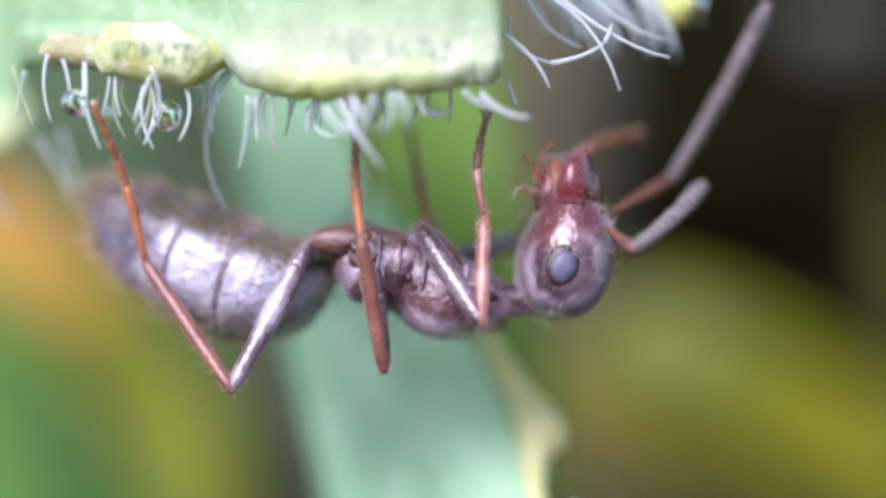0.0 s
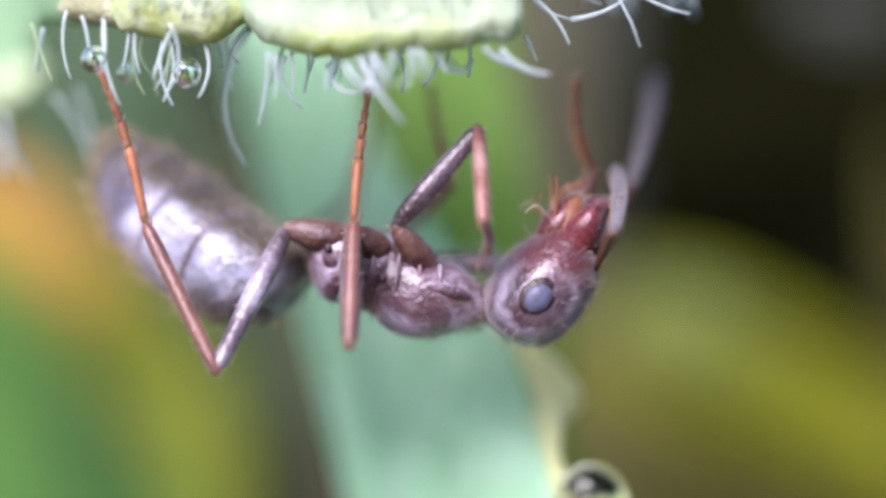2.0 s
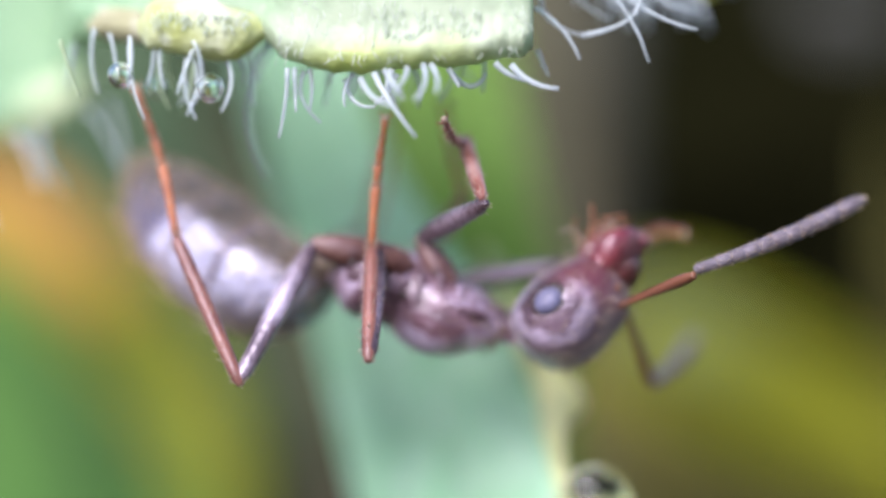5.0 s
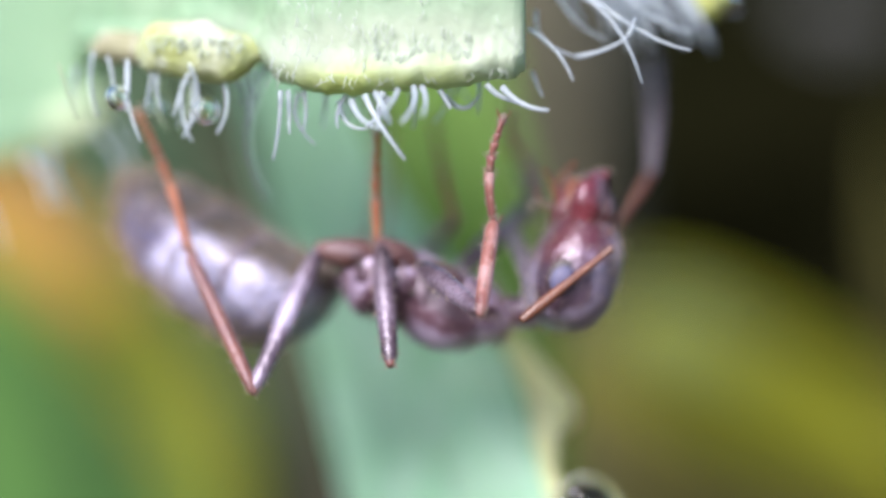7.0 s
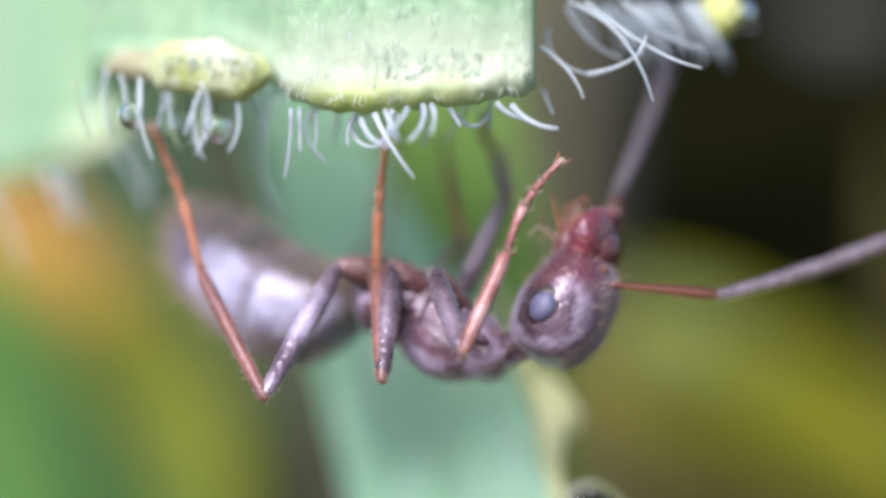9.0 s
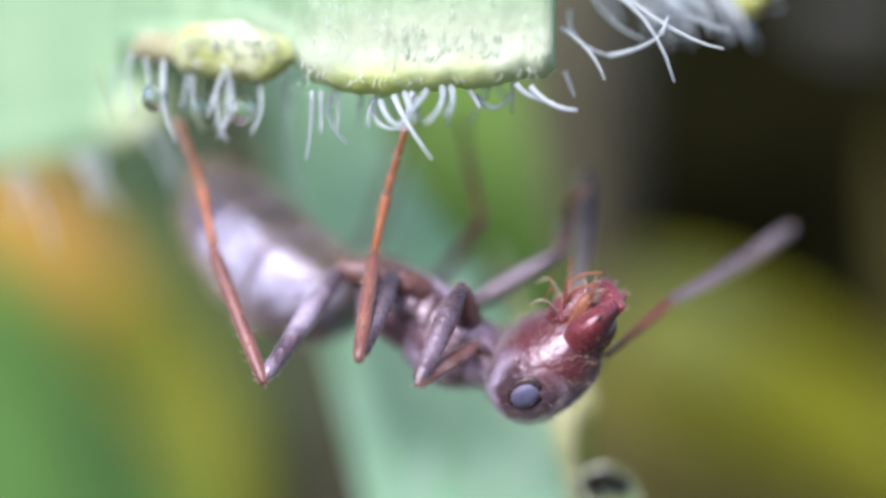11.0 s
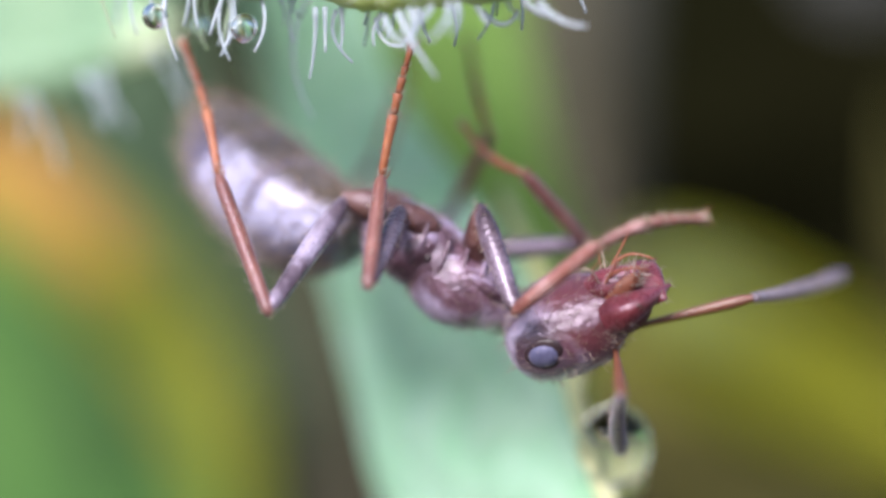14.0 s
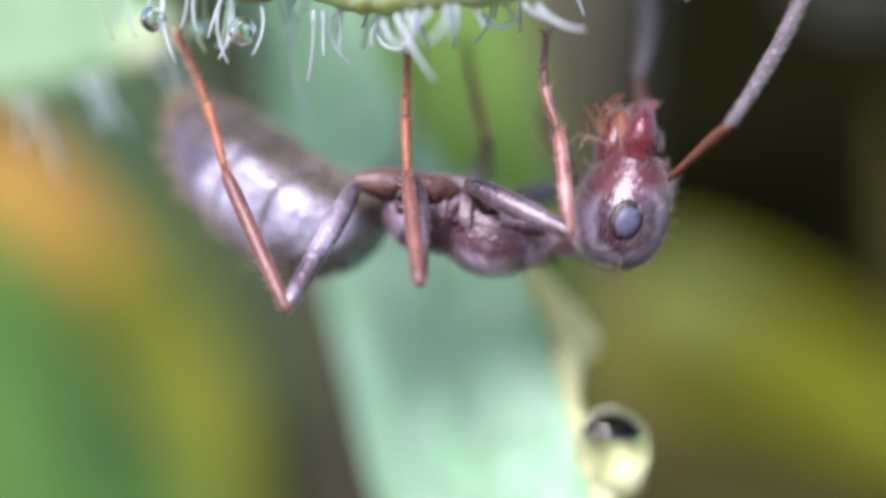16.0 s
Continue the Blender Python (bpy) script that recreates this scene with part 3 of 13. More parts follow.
# ---- pale margin of the mint leaf with its bump and dew drop ----
def margin_piece():
    pts = [(0.219, 3.00, -0.304), (0.575, 2.20, -1.139), (0.794, 1.95, -1.509), (0.933, 1.70, -1.814), (0.898, 1.50, -2.142), (0.911, 1.35, -2.384), (0.998, 1.15, -2.728), (1.102, 1.05, -3.049), (1.231, 0.95, -3.421), (1.518, 0.80, -5.030)]
    root = bpy.data.objects["broad_leaf"]
    back = Matrix.Translation(-root.location)
    edge = part("margin", mesh("margin", *tube(pts, [0.06, 0.11, 0.16, 0.20, 0.14, 0.09, 0.10, 0.11, 0.12, 0.14], 10)), MARGIN, root, "pale yellow toothed leaf edge", back)
    # The fourth tooth is added behind the drop to brighten its lower half.
    for x, y, z, a, b, turn in ((1.052, 1.62, -1.821, 0.17, 0.24, -20), (0.936, 1.75, -1.588, 0.13, 0.17, -40), (1.023, 1.10, -2.889, 0.1, 0.16, -18), (1.370, 1.28, -3.130, 0.24, 0.30, -12)):
        part("tooth", mesh("tooth", *blob(a, 0.13, b)), MARGIN, edge, at=Matrix.Translation(Vector((x, y, z)) * MM) @ pose(0, 0, 0, 0, turn, 0))
    drop = new("dew_drop", drop_mesh("dew_drop", 0.375, 0.06, 0.62))
    drop.data.materials.append(WATER)
    drop.location = Vector((1.275, 0.90, -2.835)) * MM
    tagged(drop, "clear round dew drop hanging at the leaf edge", "dew drop")


margin_piece()


# ---- the hairy leaf above, from which the ant hangs ----
PIVOT = Vector((0.47, -1.00, 1.52))
leaf = new("hairy_leaf")
tagged(leaf, "bright hairy green leaf with a thick yellow-green margin and dew", "leaf")


def lobe(bottom, top, thick, back, name, mat, rim_mat, nu=90, rim_high=0.35, bulge=0.1):
    """A thick lobe of the leaf: bottom is its lower outline from left to right."""
    keys = smooth_rings([(p[0], p[1], p[2]) for p in bottom], nu)
    verts, faces, mats = [], [], []
    prof = []
    for k in range(9):
        a = math.pi * k / 8
        prof.append((-math.cos(a), -math.sin(a)))
    rows = []
    for u, (x, y, z) in enumerate(keys):
        end = min(u, nu - 1 - u) / (nu - 1)
        e = min(1, end * 14 + 0.12)
        th = thick * (0.35 + 0.65 * math.sqrt(e)) * (1 + 0.18 * noise.noise((x * 1.3, 1, 0)))
        lump = 0.05 * noise.noise((x * 2.1, 0, 3)) + 0.035 * noise.noise((x * 6.5, 0, 5)) + 0.02 * noise.noise((x * 17, 0, 7))
        zb = z + lump
        ring = []
        for f in (1.0, 0.6, 0.3, 0.15, 0.10, 0.07, 0.045, 0.025, 0.01):
            ring.append((x, y - th * (0.55 + bulge * (1 - f)) + 0.03 * noise.noise((x * 4, f * 9, 2)), zb + rim_high + (top - zb - rim_high) * f, 0))
        for q, (cy, sz) in enumerate(prof):
            w = 1 + 0.22 * noise.noise((x * 7, q * 0.9, 4)) + 0.12 * noise.noise((x * 19, q * 2.1, 6))
            ring.append((x, y + th * cy * w * (1.0 if cy < 0 else back), zb + rim_high * (1 + sz), 1))
        for f in (0.06, 0.3, 1.0):
            ring.append((x, y + th * 0.8 * back, zb + rim_high + (top - zb - rim_high) * f, 0))
        rows.append(ring)
    m = len(rows[0])
    for ring in rows:
        verts += [(p[0] - PIVOT.x, p[1] - PIVOT.y, p[2] - PIVOT.z) for p in ring]
    for j in range(nu - 1):
        for i in range(m):
            k = (i + 1) % m
            faces.append((j * m + i, j * m + k, (j + 1) * m + k, (j + 1) * m + i))
            mats.append(1 if rows[j][i][3] and rows[j][k][3] else 0)
    faces.append(tuple(range(m)))
    faces.append(tuple((nu - 1) * m + i for i in range(m)))
    mats += [1, 1]
    me = bpy.data.meshes.new(name)
    me.from_pydata([Vector(v) * MM for v in verts], [], faces)
    me.materials.append(mat)
    me.materials.append(rim_mat)
    me.polygons.foreach_set("material_index", mats)
    me.polygons.foreach_set("use_smooth", [True] * len(mats))
    bm = bmesh.new()
    bm.from_mesh(me)
    bmesh.ops.recalc_face_normals(bm, faces=bm.faces)
    bm.to_mesh(me)
    bm.free()
    return part(name, me, mat, leaf)


lobe([(-2.885, 0.350, 1.967), (-2.306, -0.050, 1.797), (-1.943, -0.550, 1.614), (-1.658, -0.900, 1.395), (-1.103, -1.050, 1.295), (-0.609, -1.100, 1.331), (-0.020, -1.100, 1.355), (0.423, -1.050, 1.433), (0.513, -1.000, 1.511)], 12.0, 0.22, 1.2, "blade_lobe", DOWNY, DOWNY, rim_high=0.2)
lobe([(-7.701, 5.400, 0.607), (-6.182, 5.200, 0.834), (-5.431, 5.100, 1.094), (-5.047, 4.950, 1.483), (-4.760, 4.300, 1.740), (-4.380, 2.400, 1.730), (-4.016, 0.700, 1.730), (-3.105, 0.400, 1.696), (-1.863, 0.200, 1.689), (-1.284, 0.200, 1.742)], 5.0, 0.17, 1.1, "blade_back", LEAF, LEAF, nu=140)
lobe([(0.800, 1.000, 2.910), (1.178, 0.900, 2.732), (1.714, 0.800, 2.691), (2.257, 0.800, 2.637), (2.745, 0.800, 2.718)], 12.0, 0.22, 1.2, "blade_lobe", LEAF, RIM)
part("tooth_tip", mesh("tooth_tip", *blob(0.22, 0.2, 0.24)), RIM, leaf, at=Matrix.Translation((Vector((2.230, 0.800, 2.365)) - PIVOT) * MM))


def lump(name, keys, mat):
    """A lumpy swelling of the margin: x, y, z, half depth, half height."""
    rows = smooth_rings([(k[0] - PIVOT.x, k[2] - PIVOT.z, k[3], k[4], k[4] * 0.9, k[1] - PIVOT.y) for k in keys], 34)
    v, f = loft(rows, 22, 0.16)
    part(name, mesh(name, v, f), mat, leaf)


lump("margin_tooth", [(-3.127, -0.600, 1.743) + (0.05, 0.06), (-3.018, -0.650, 1.738) + (0.16, 0.22), (-2.783, -0.700, 1.748) + (0.2, 0.27), (-2.432, -0.700, 1.708) + (0.2, 0.29), (-2.206, -0.700, 1.668) + (0.18, 0.25), (-2.011, -0.650, 1.713) + (0.12, 0.15), (-1.815, -0.600, 1.743) + (0.03, 0.04)], CREAM)
lump("margin_tooth", [(-5.536, 4.700, 1.160) + (0.04, 0.05), (-5.375, 4.700, 1.271) + (0.16, 0.2), (-5.115, 4.700, 1.336) + (0.2, 0.24), (-4.856, 4.700, 1.465) + (0.16, 0.2), (-4.726, 4.700, 1.562) + (0.04, 0.05)], SOFT)
lump("margin_tooth", [(-3.719, 0.000, 1.818) + (0.03, 0.04), (-3.579, -0.050, 1.834) + (0.12, 0.14), (-3.337, -0.100, 1.808) + (0.14, 0.17), (-3.070, -0.150, 1.773) + (0.14, 0.15), (-2.940, -0.150, 1.773) + (0.04, 0.05)], SCAR)


def felt():
    """Short white down on the front of the leaf, thickest above the margin."""
    rng = random.Random(17)
    out = []
    for i in range(460):
        x = rng.uniform(-1.75, 0.49)
        h = abs(rng.gauss(0.06, 0.26)) if i % 3 else rng.uniform(0, 1.0)
        if noise.noise((x * 3.1, h * 4, 8)) < -0.12:
            continue
        z = 1.50 + h + 0.12 * (x - 0.5) / 2.3
        y = -1.262 - 0.03 * rng.random()
        l = rng.uniform(0.04, 0.12)
        r = rng.uniform(0.003, 0.007)
        a = Vector((x, y, z)) - PIVOT
        out.append(tube([a, a + Vector((rng.uniform(-0.03, 0.03), -0.012, -l * 0.5)), a + Vector((rng.uniform(-0.05, 0.05), -0.02, -l))], [r, r, r * 0.5], 4))
    for i in range(90):
        x = rng.uniform(-3.0, -2.1)
        a = Vector((x * 0.985, -0.89 - 0.02 * rng.random(), 1.69 + 0.2 * rng.random() ** 0.7)) - PIVOT
        r = rng.uniform(0.004, 0.008)
        out.append(tube([a, a + Vector((rng.uniform(-0.03, 0.03), -0.03, -0.03)), a + Vector((rng.uniform(-0.05, 0.05), -0.03, -0.07))], [r, r, r * 0.5], 4))
    ob = part("down", mesh("down", *merge(out)), DOWN, leaf, "short white down on the leaf face")
    ob["kind"] = "stuff"


felt()


def leaf_hair(a, b, sag=(0, 0, 0), r0=0.035, r1=0.012, mat=None):
    v, f = bend(a, b, sag, r0, r1)
    v = [q - PIVOT for q in v]
    part("hair", mesh("hair", v, f), mat or HAIR, leaf)


# the hairs that stand out one by one: root, tip, bow
for a, b, s in (
        ((-3.377, -0.700, 1.682), (-3.309, -0.800, 1.224), (0.03, 0, 0)), ((-3.169, -0.800, 1.648), (-3.162, -0.900, 1.167), (0.02, 0, 0)), ((-3.532, -0.600, 1.741), (-3.497, -0.600, 1.136), (-0.05, 0, 0)),
        ((-3.169, -0.800, 1.598), (-3.005, -0.950, 0.882), (-0.05, 0, 0)), ((-2.961, -0.700, 1.631), (-3.025, -0.700, 1.205), (0.02, 0, 0)), ((-2.895, -0.700, 1.607), (-2.850, -0.800, 1.174), (-0.03, 0, 0)),
        ((-2.594, -0.700, 1.456), (-2.645, -0.800, 0.924), (0.06, 0, 0)), ((-2.659, -0.700, 1.456), (-2.560, -0.800, 0.889), (-0.06, 0, 0)), ((-2.283, -0.700, 1.431), (-2.331, -0.800, 0.958), (0.06, 0, 0))):
    leaf_hair(a, b, s, 0.021)
for a, b, s in (
        ((-2.231, -0.250, 1.496), (-2.190, -0.250, 1.239), (0.03, 0, 0)), ((-1.902, -0.350, 1.641), (-2.086, -0.350, 1.053), (-0.1, 0, 0.05)), ((-1.943, 0.050, 1.650), (-2.016, 0.150, 0.373), (-0.22, 0, 0)),
        ((-1.689, -1.100, 1.331), (-1.792, -0.900, 0.710), (0.02, 0, 0)), ((-1.648, -0.900, 1.345), (-1.624, -1.000, 0.943), (0, 0, 0)), ((-1.509, -0.900, 1.345), (-1.509, -0.900, 0.973), (0.02, 0, 0)),
        ((-1.567, -0.800, 1.328), (-1.418, -0.800, 0.854), (-0.1, 0, 0)), ((-1.106, -1.000, 1.289), (-1.180, -1.000, 0.992), (-0.04, 0, 0)), ((-1.186, -0.900, 1.246), (-0.908, -1.000, 0.992), (-0.05, 0, -0.08))):
    leaf_hair(a, b, s, 0.027)
for a, b, s in (
        ((-0.891, -1.350, 1.264), (-0.511, -1.600, 0.692), (-0.05, 0, 0.04)), ((-1.012, -1.350, 1.215), (-0.674, -1.950, 0.950), (-0.03, 0, -0.05)), ((-0.794, -1.350, 1.288), (-0.602, -2.000, 1.008), (0, 0, 0)),
        ((-0.600, -1.350, 1.312), (-0.705, -2.100, 1.016), (0.04, 0, 0.02)), ((-0.455, -1.350, 1.336), (-0.505, -1.950, 0.997), (0.05, 0, -0.01)), ((-0.384, -1.300, 1.340), (-0.317, -2.000, 1.055), (0.03, 0, 0)), ((-0.742, -1.200, 1.314), (-0.791, -1.200, 1.021), (-0.02, 0, 0)), ((-0.705, -1.150, 1.278), (-0.901, -1.150, 1.009), (0, 0, -0.05)),
        ((-0.218, -0.950, 1.292), (0.090, -0.850, 1.299), (0.02, 0, -0.12)), ((-0.240, -1.150, 1.327), (-0.142, -1.150, 1.156), (0, 0, 0)), ((0.176, -1.150, 1.376), (0.519, -1.150, 1.205), (-0.03, 0, -0.03)),
        ((0.321, -1.250, 1.344), (0.741, -1.350, 1.128), (-0.02, 0, -0.05))):
    leaf_hair(a, b, s, 0.033, 0.016)
for a, b, s in (
        ((0.533, -0.650, 1.917), (0.941, -0.750, 1.431), (0.05, 0, 0.03)), ((0.562, -0.550, 1.523), (0.659, -0.650, 1.288), (0, 0, 0)), ((0.793, -0.450, 2.345), (1.567, -0.750, 1.406), (0.1, 0, 0.12)),
        ((0.946, -0.450, 2.345), (2.007, -0.750, 1.697), (0.06, 0, -0.12)), ((0.593, -0.350, 2.102), (0.966, -0.550, 1.664), (-0.12, 0, -0.05)), ((0.966, -0.550, 1.664), (1.439, -0.650, 1.842), (0.05, 0, -0.02)),
        ((1.439, -0.650, 1.842), (1.500, -0.650, 2.008), (0.01, 0, 0)), ((0.754, -0.150, 2.331), (1.271, -0.150, 1.840), (-0.05, 0, -0.06)), ((1.278, -0.050, 2.395), (2.057, -0.050, 1.927), (0.03, 0, -0.1))):
    leaf_hair(a, b, s, 0.024, 0.011, PALE_HAIR if a[1] > 0.1 else None)


def small_hairs():
    rng = random.Random(3)
    for i in range(26):
        x = rng.uniform(-3.9, 0.5)
        y = rng.uniform(-0.9, 0.1)
        l = rng.uniform(0.3, 0.62)
        z = 1.62 + 0.1 * noise.noise((x, y, 0))
        leaf_hair((x, y, z), (x + rng.uniform(-0.2, 0.2), y + rng.uniform(-0.1, 0.2), z - l), (rng.uniform(-0.1, 0.1), 0, 0), 0.026, 0.012, HAIR if i % 3 else PALE_HAIR)
    for i in range(24):
        x, y = rng.uniform(0.7, 2.2), rng.uniform(0.5, 1.2)
        z = 2.45
        leaf_hair((x, y, z), (x + rng.uniform(0.1, 0.5), y + rng.uniform(-0.2, 0.2), z - rng.uniform(0.2, 0.6)), (0.05, 0, -0.05), 0.035, 0.02)
    for i in range(7):
        x, y = rng.uniform(-5.6, -3.6), rng.uniform(0.9, 1.6)
        z = 1.0 + 0.35 * (x + 3.6)
        leaf_hair((x, y, z + 0.25), (x + rng.uniform(0, 0.5), y, z - rng.uniform(0.2, 0.6)), (0.05, 0, 0), 0.03, 0.015)


small_hairs()
for x, y, z, r in ((-3.246, -0.850, 1.289) + (0.115,), (-3.086, 0.050, 1.232) + (0.09,), (-2.437, -0.750, 1.176) + (0.13,), (2.381, 0.700, 2.327) + (0.15,)):
    part("dew_drop", drop_mesh("dew_drop", r), WATER, leaf, "clear dew drop held by hairs", Matrix.Translation((Vector((x, y, z)) - PIVOT) * MM))


# ---- the ant ----
ant = new("ant")
tagged(ant, "dark brown ant with reddish legs hanging upside down from the leaf", "ant")


def bristles(surface, count, length, seed, lean=0.5, thick=0.005):
    """Fine pale hairs over a lofted surface (vertices and faces), one joined mesh."""
    rng = random.Random(seed)
    verts, faces = surface
    vs = [Vector(v) for v in verts]
    quads = [f for f in faces if len(f) == 4]
    mid = sum(vs, Vector()) / len(vs)
    out = []
    for i in range(count):
        f = quads[rng.randrange(len(quads))]
        a, b = rng.random(), rng.random()
        p = vs[f[0]].lerp(vs[f[1]], a).lerp(vs[f[3]].lerp(vs[f[2]], a), b)
        nrm = (vs[f[1]] - vs[f[0]]).cross(vs[f[3]] - vs[f[0]])
        if nrm.length < 1e-9:
            continue
        nrm.normalize()
        if nrm.dot(p - Vector((p.x, mid.y, mid.z))) < 0:
            nrm = -nrm
        d = (nrm + Vector((lean, rng.uniform(-0.3, 0.3), rng.uniform(-0.3, 0.3)))).normalized()
        l = length * rng.uniform(0.5, 1.2)
        out.append(tube([p, p + d * l * 0.5, p + d * l + Vector((lean * l * 0.2, 0, 0))], [thick, thick * 0.8, thick * 0.3], 3))
    return merge(out)


def fuzz(parent, surface, count, length, seed, lean=0.5, thick=0.005, mat=None):
    ob = part("fine_hair", mesh("fine_hair", *bristles(surface, count, length, seed, lean, thick)), mat or SETA, parent, "short brown bristles" if mat else "short pale bristles")
    ob["kind"] = "stuff"


def gaster():
    keys = [(0.0, 0.02, 0.10, 0.09, 0.09), (0.1, 0.1, 0.34, 0.38, 0.26), (0.33, 0.2, 0.52, 0.50, 0.38), (0.66, 0.26, 0.62, 0.59, 0.45), (1.1, 0.27, 0.66, 0.63, 0.50),
            (1.55, 0.25, 0.62, 0.57, 0.50), (2.0, 0.2, 0.52, 0.52, 0.44), (2.32, 0.13, 0.38, 0.38, 0.32), (2.52, 0.06, 0.22, 0.2, 0.2), (2.61, 0.02, 0.06, 0.06, 0.06)]
    body = loft(smooth_rings(keys, 44), 32, 0.05)
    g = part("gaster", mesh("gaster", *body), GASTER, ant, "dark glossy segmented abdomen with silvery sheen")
    cuts = [0.06, 0.85, 1.4, 1.9, 2.3]
    def ring_at(x, grow):
        i = max(q for q in range(len(keys) - 1) if keys[q][0] <= x)
        rows = smooth_rings(keys, 400)
        r = min(rows, key=lambda q: abs(q[0] - x))
        return (x, r[1], r[2] + grow, r[3] + grow, r[4] + grow)
    for a, b in zip(cuts, cuts[1:]):
        rings = [ring_at(a + (b - a) * t, 0.002 + 0.020 * t ** 1.6) for t in (0.0, 0.12, 0.28, 0.45, 0.6, 0.75, 0.86, 0.945)]
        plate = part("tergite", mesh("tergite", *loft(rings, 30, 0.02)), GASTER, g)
        edge = [ring_at(a + (b - a) * t + (0.02 if t == 1 else 0), 0.019 + 0.008 * (t - 0.84)) for t in (0.94, 0.96, 0.98, 1.0)]
        last = edge[-1]
        edge.append((last[0] + 0.006, last[1], last[2] - 0.030, last[3] - 0.030, last[4] - 0.030))
        part("hind_margin", mesh("hind_margin", *loft(edge, 30, 0.012)), BAND, plate, "glossy segment edge, coloured dark as a shadow line")
        fringe = loft(edge[:3], 30)
        fuzz(plate, fringe, 150, 0.15, int(40 + 10 * a), 1.6, 0.0026)
    for a, b in zip(cuts, cuts[1:]):
        rings = []
        for t in (0.0, 0.2, 0.4, 0.6, 0.8, 1.0):
            r = ring_at(a + (b - a) * t, 0.0)
            rings.append((r[0], r[1], r[2] * 0.93, 0.1, r[4] + 0.02 + 0.014 * t))
        part("sternite", mesh("sternite", *loft(rings, 28, 0.02)), VENTER, g)
    fuzz(g, body, 3200, 0.13, 5, 1.0, 0.0026, BROWN_SETA)
    fuzz(g, body, 1300, 0.11, 6, 1.5, 0.0020)
    fuzz(g, body, 260, 0.24, 7, 0.7, 0.0032)
    return g


def mesosoma():
    keys = [(-0.05, 0.0, 0.06, 0.08, 0.08), (0.05, 0.02, 0.22, 0.26, 0.18), (0.25, 0.05, 0.32, 0.40, 0.28), (0.48, 0.04, 0.34, 0.40, 0.32), (0.66, 0.03, 0.33, 0.39, 0.34),
            (0.88, 0.06, 0.37, 0.42, 0.34), (1.12, 0.06, 0.41, 0.44, 0.33), (1.36, 0.03, 0.36, 0.37, 0.30), (1.54, 0.01, 0.26, 0.28, 0.2), (1.67, 0.0, 0.17, 0.17, 0.14)]
    body = loft(smooth_rings(keys, 34), 24, 0.04)
    m = part("mesosoma", mesh("mesosoma", *body), CUTICLE, ant, "dark brown lumpy thorax")
    for side in (-1, 1):
        for x, z, rx, rz in ((1.0, 0.02, 0.28, 0.16), (0.6, 0.04, 0.16, 0.2)):
            part("side_plate", mesh("side_plate", *blob(rx, 0.1, rz, 18, 10)), CUTICLE, m, at=Matrix.Translation(Vector((x, side * 0.27, z)) * MM))
    rows = smooth_rings(keys, 300)
    for a, b, g in ((0.02, 0.42, 0.012), (0.46, 0.7, 0.014), (0.76, 1.42, 0.02)):
        shell = []
        for t in (0.0, 0.1, 0.25, 0.5, 0.75, 0.9, 1.0):
            r = min(rows, key=lambda q: abs(q[0] - (a + (b - a) * t)))
            k = g * (1 - abs(2 * t - 1) ** 4) + 0.003
            shell.append((r[0], r[1] + 0.06, r[2] + k - 0.02, r[3] + k - 0.055, r[4] * 0.55))
        part("back_plate", mesh("back_plate", *loft(shell, 24, 0.03)), CUTICLE, m)
    for x in (0.3, 0.5, 0.75, 0.95, 1.15):
        for side in (-1, 1):
            part("side_ridge", mesh("side_ridge", *bend((x, side * 0.30, -0.22), (x + 0.12, side * 0.33, 0.2), (0.03, side * 0.06, 0), 0.022, 0.012, 7)), CUTICLE, m)
    fuzz(m, body, 700, 0.09, 8, 0.4, 0.0026, BROWN_SETA)
    fuzz(m, body, 800, 0.07, 9, 1.2, 0.0022)
    for side in (-1, 1):
        part("neck_plate", mesh("neck_plate", *blob(0.25, 0.05, 0.075, 18, 10)), CUTICLE, m, "dark red-brown glossy plate", Matrix.Translation(Vector((1.30, side * 0.335, -0.03)) * MM) @ pose(0, 0, 0, 0, 6, -side * 12))
        part("side_plate", mesh("side_plate", *blob(0.17, 0.06, 0.15, 16, 10)), CUTICLE, m, at=Matrix.Translation(Vector((0.28, side * 0.27, 0.06)) * MM))
        part("suture", mesh("suture", *bend((1.02, side * 0.37, 0.07), (1.58, side * 0.24, 0.02), (0, side * 0.05, -0.02), 0.009, 0.006, 9)), SETA, m, "pale seam")
        for x in (0.16, 0.36, 0.72):
            part("spiracle", mesh("spiracle", *blob(0.035, 0.02, 0.045, 12, 8)), SOCKET, m, at=Matrix.Translation(Vector((x, side * 0.345, 0.02 + 0.06 * (x > 0.6))) * MM))
    return m


def petiole():
    keys = [(0, 0, 0.07, 0.07, 0.07), (0.1, 0.03, 0.12, 0.14, 0.1), (0.2, 0.05, 0.14, 0.2, 0.1), (0.32, 0.0, 0.09, 0.09, 0.08), (0.42, 0, 0.06, 0.06, 0.06)]
    return part("petiole", mesh("petiole", *loft(smooth_rings(keys, 14), 14)), CUTICLE, ant)


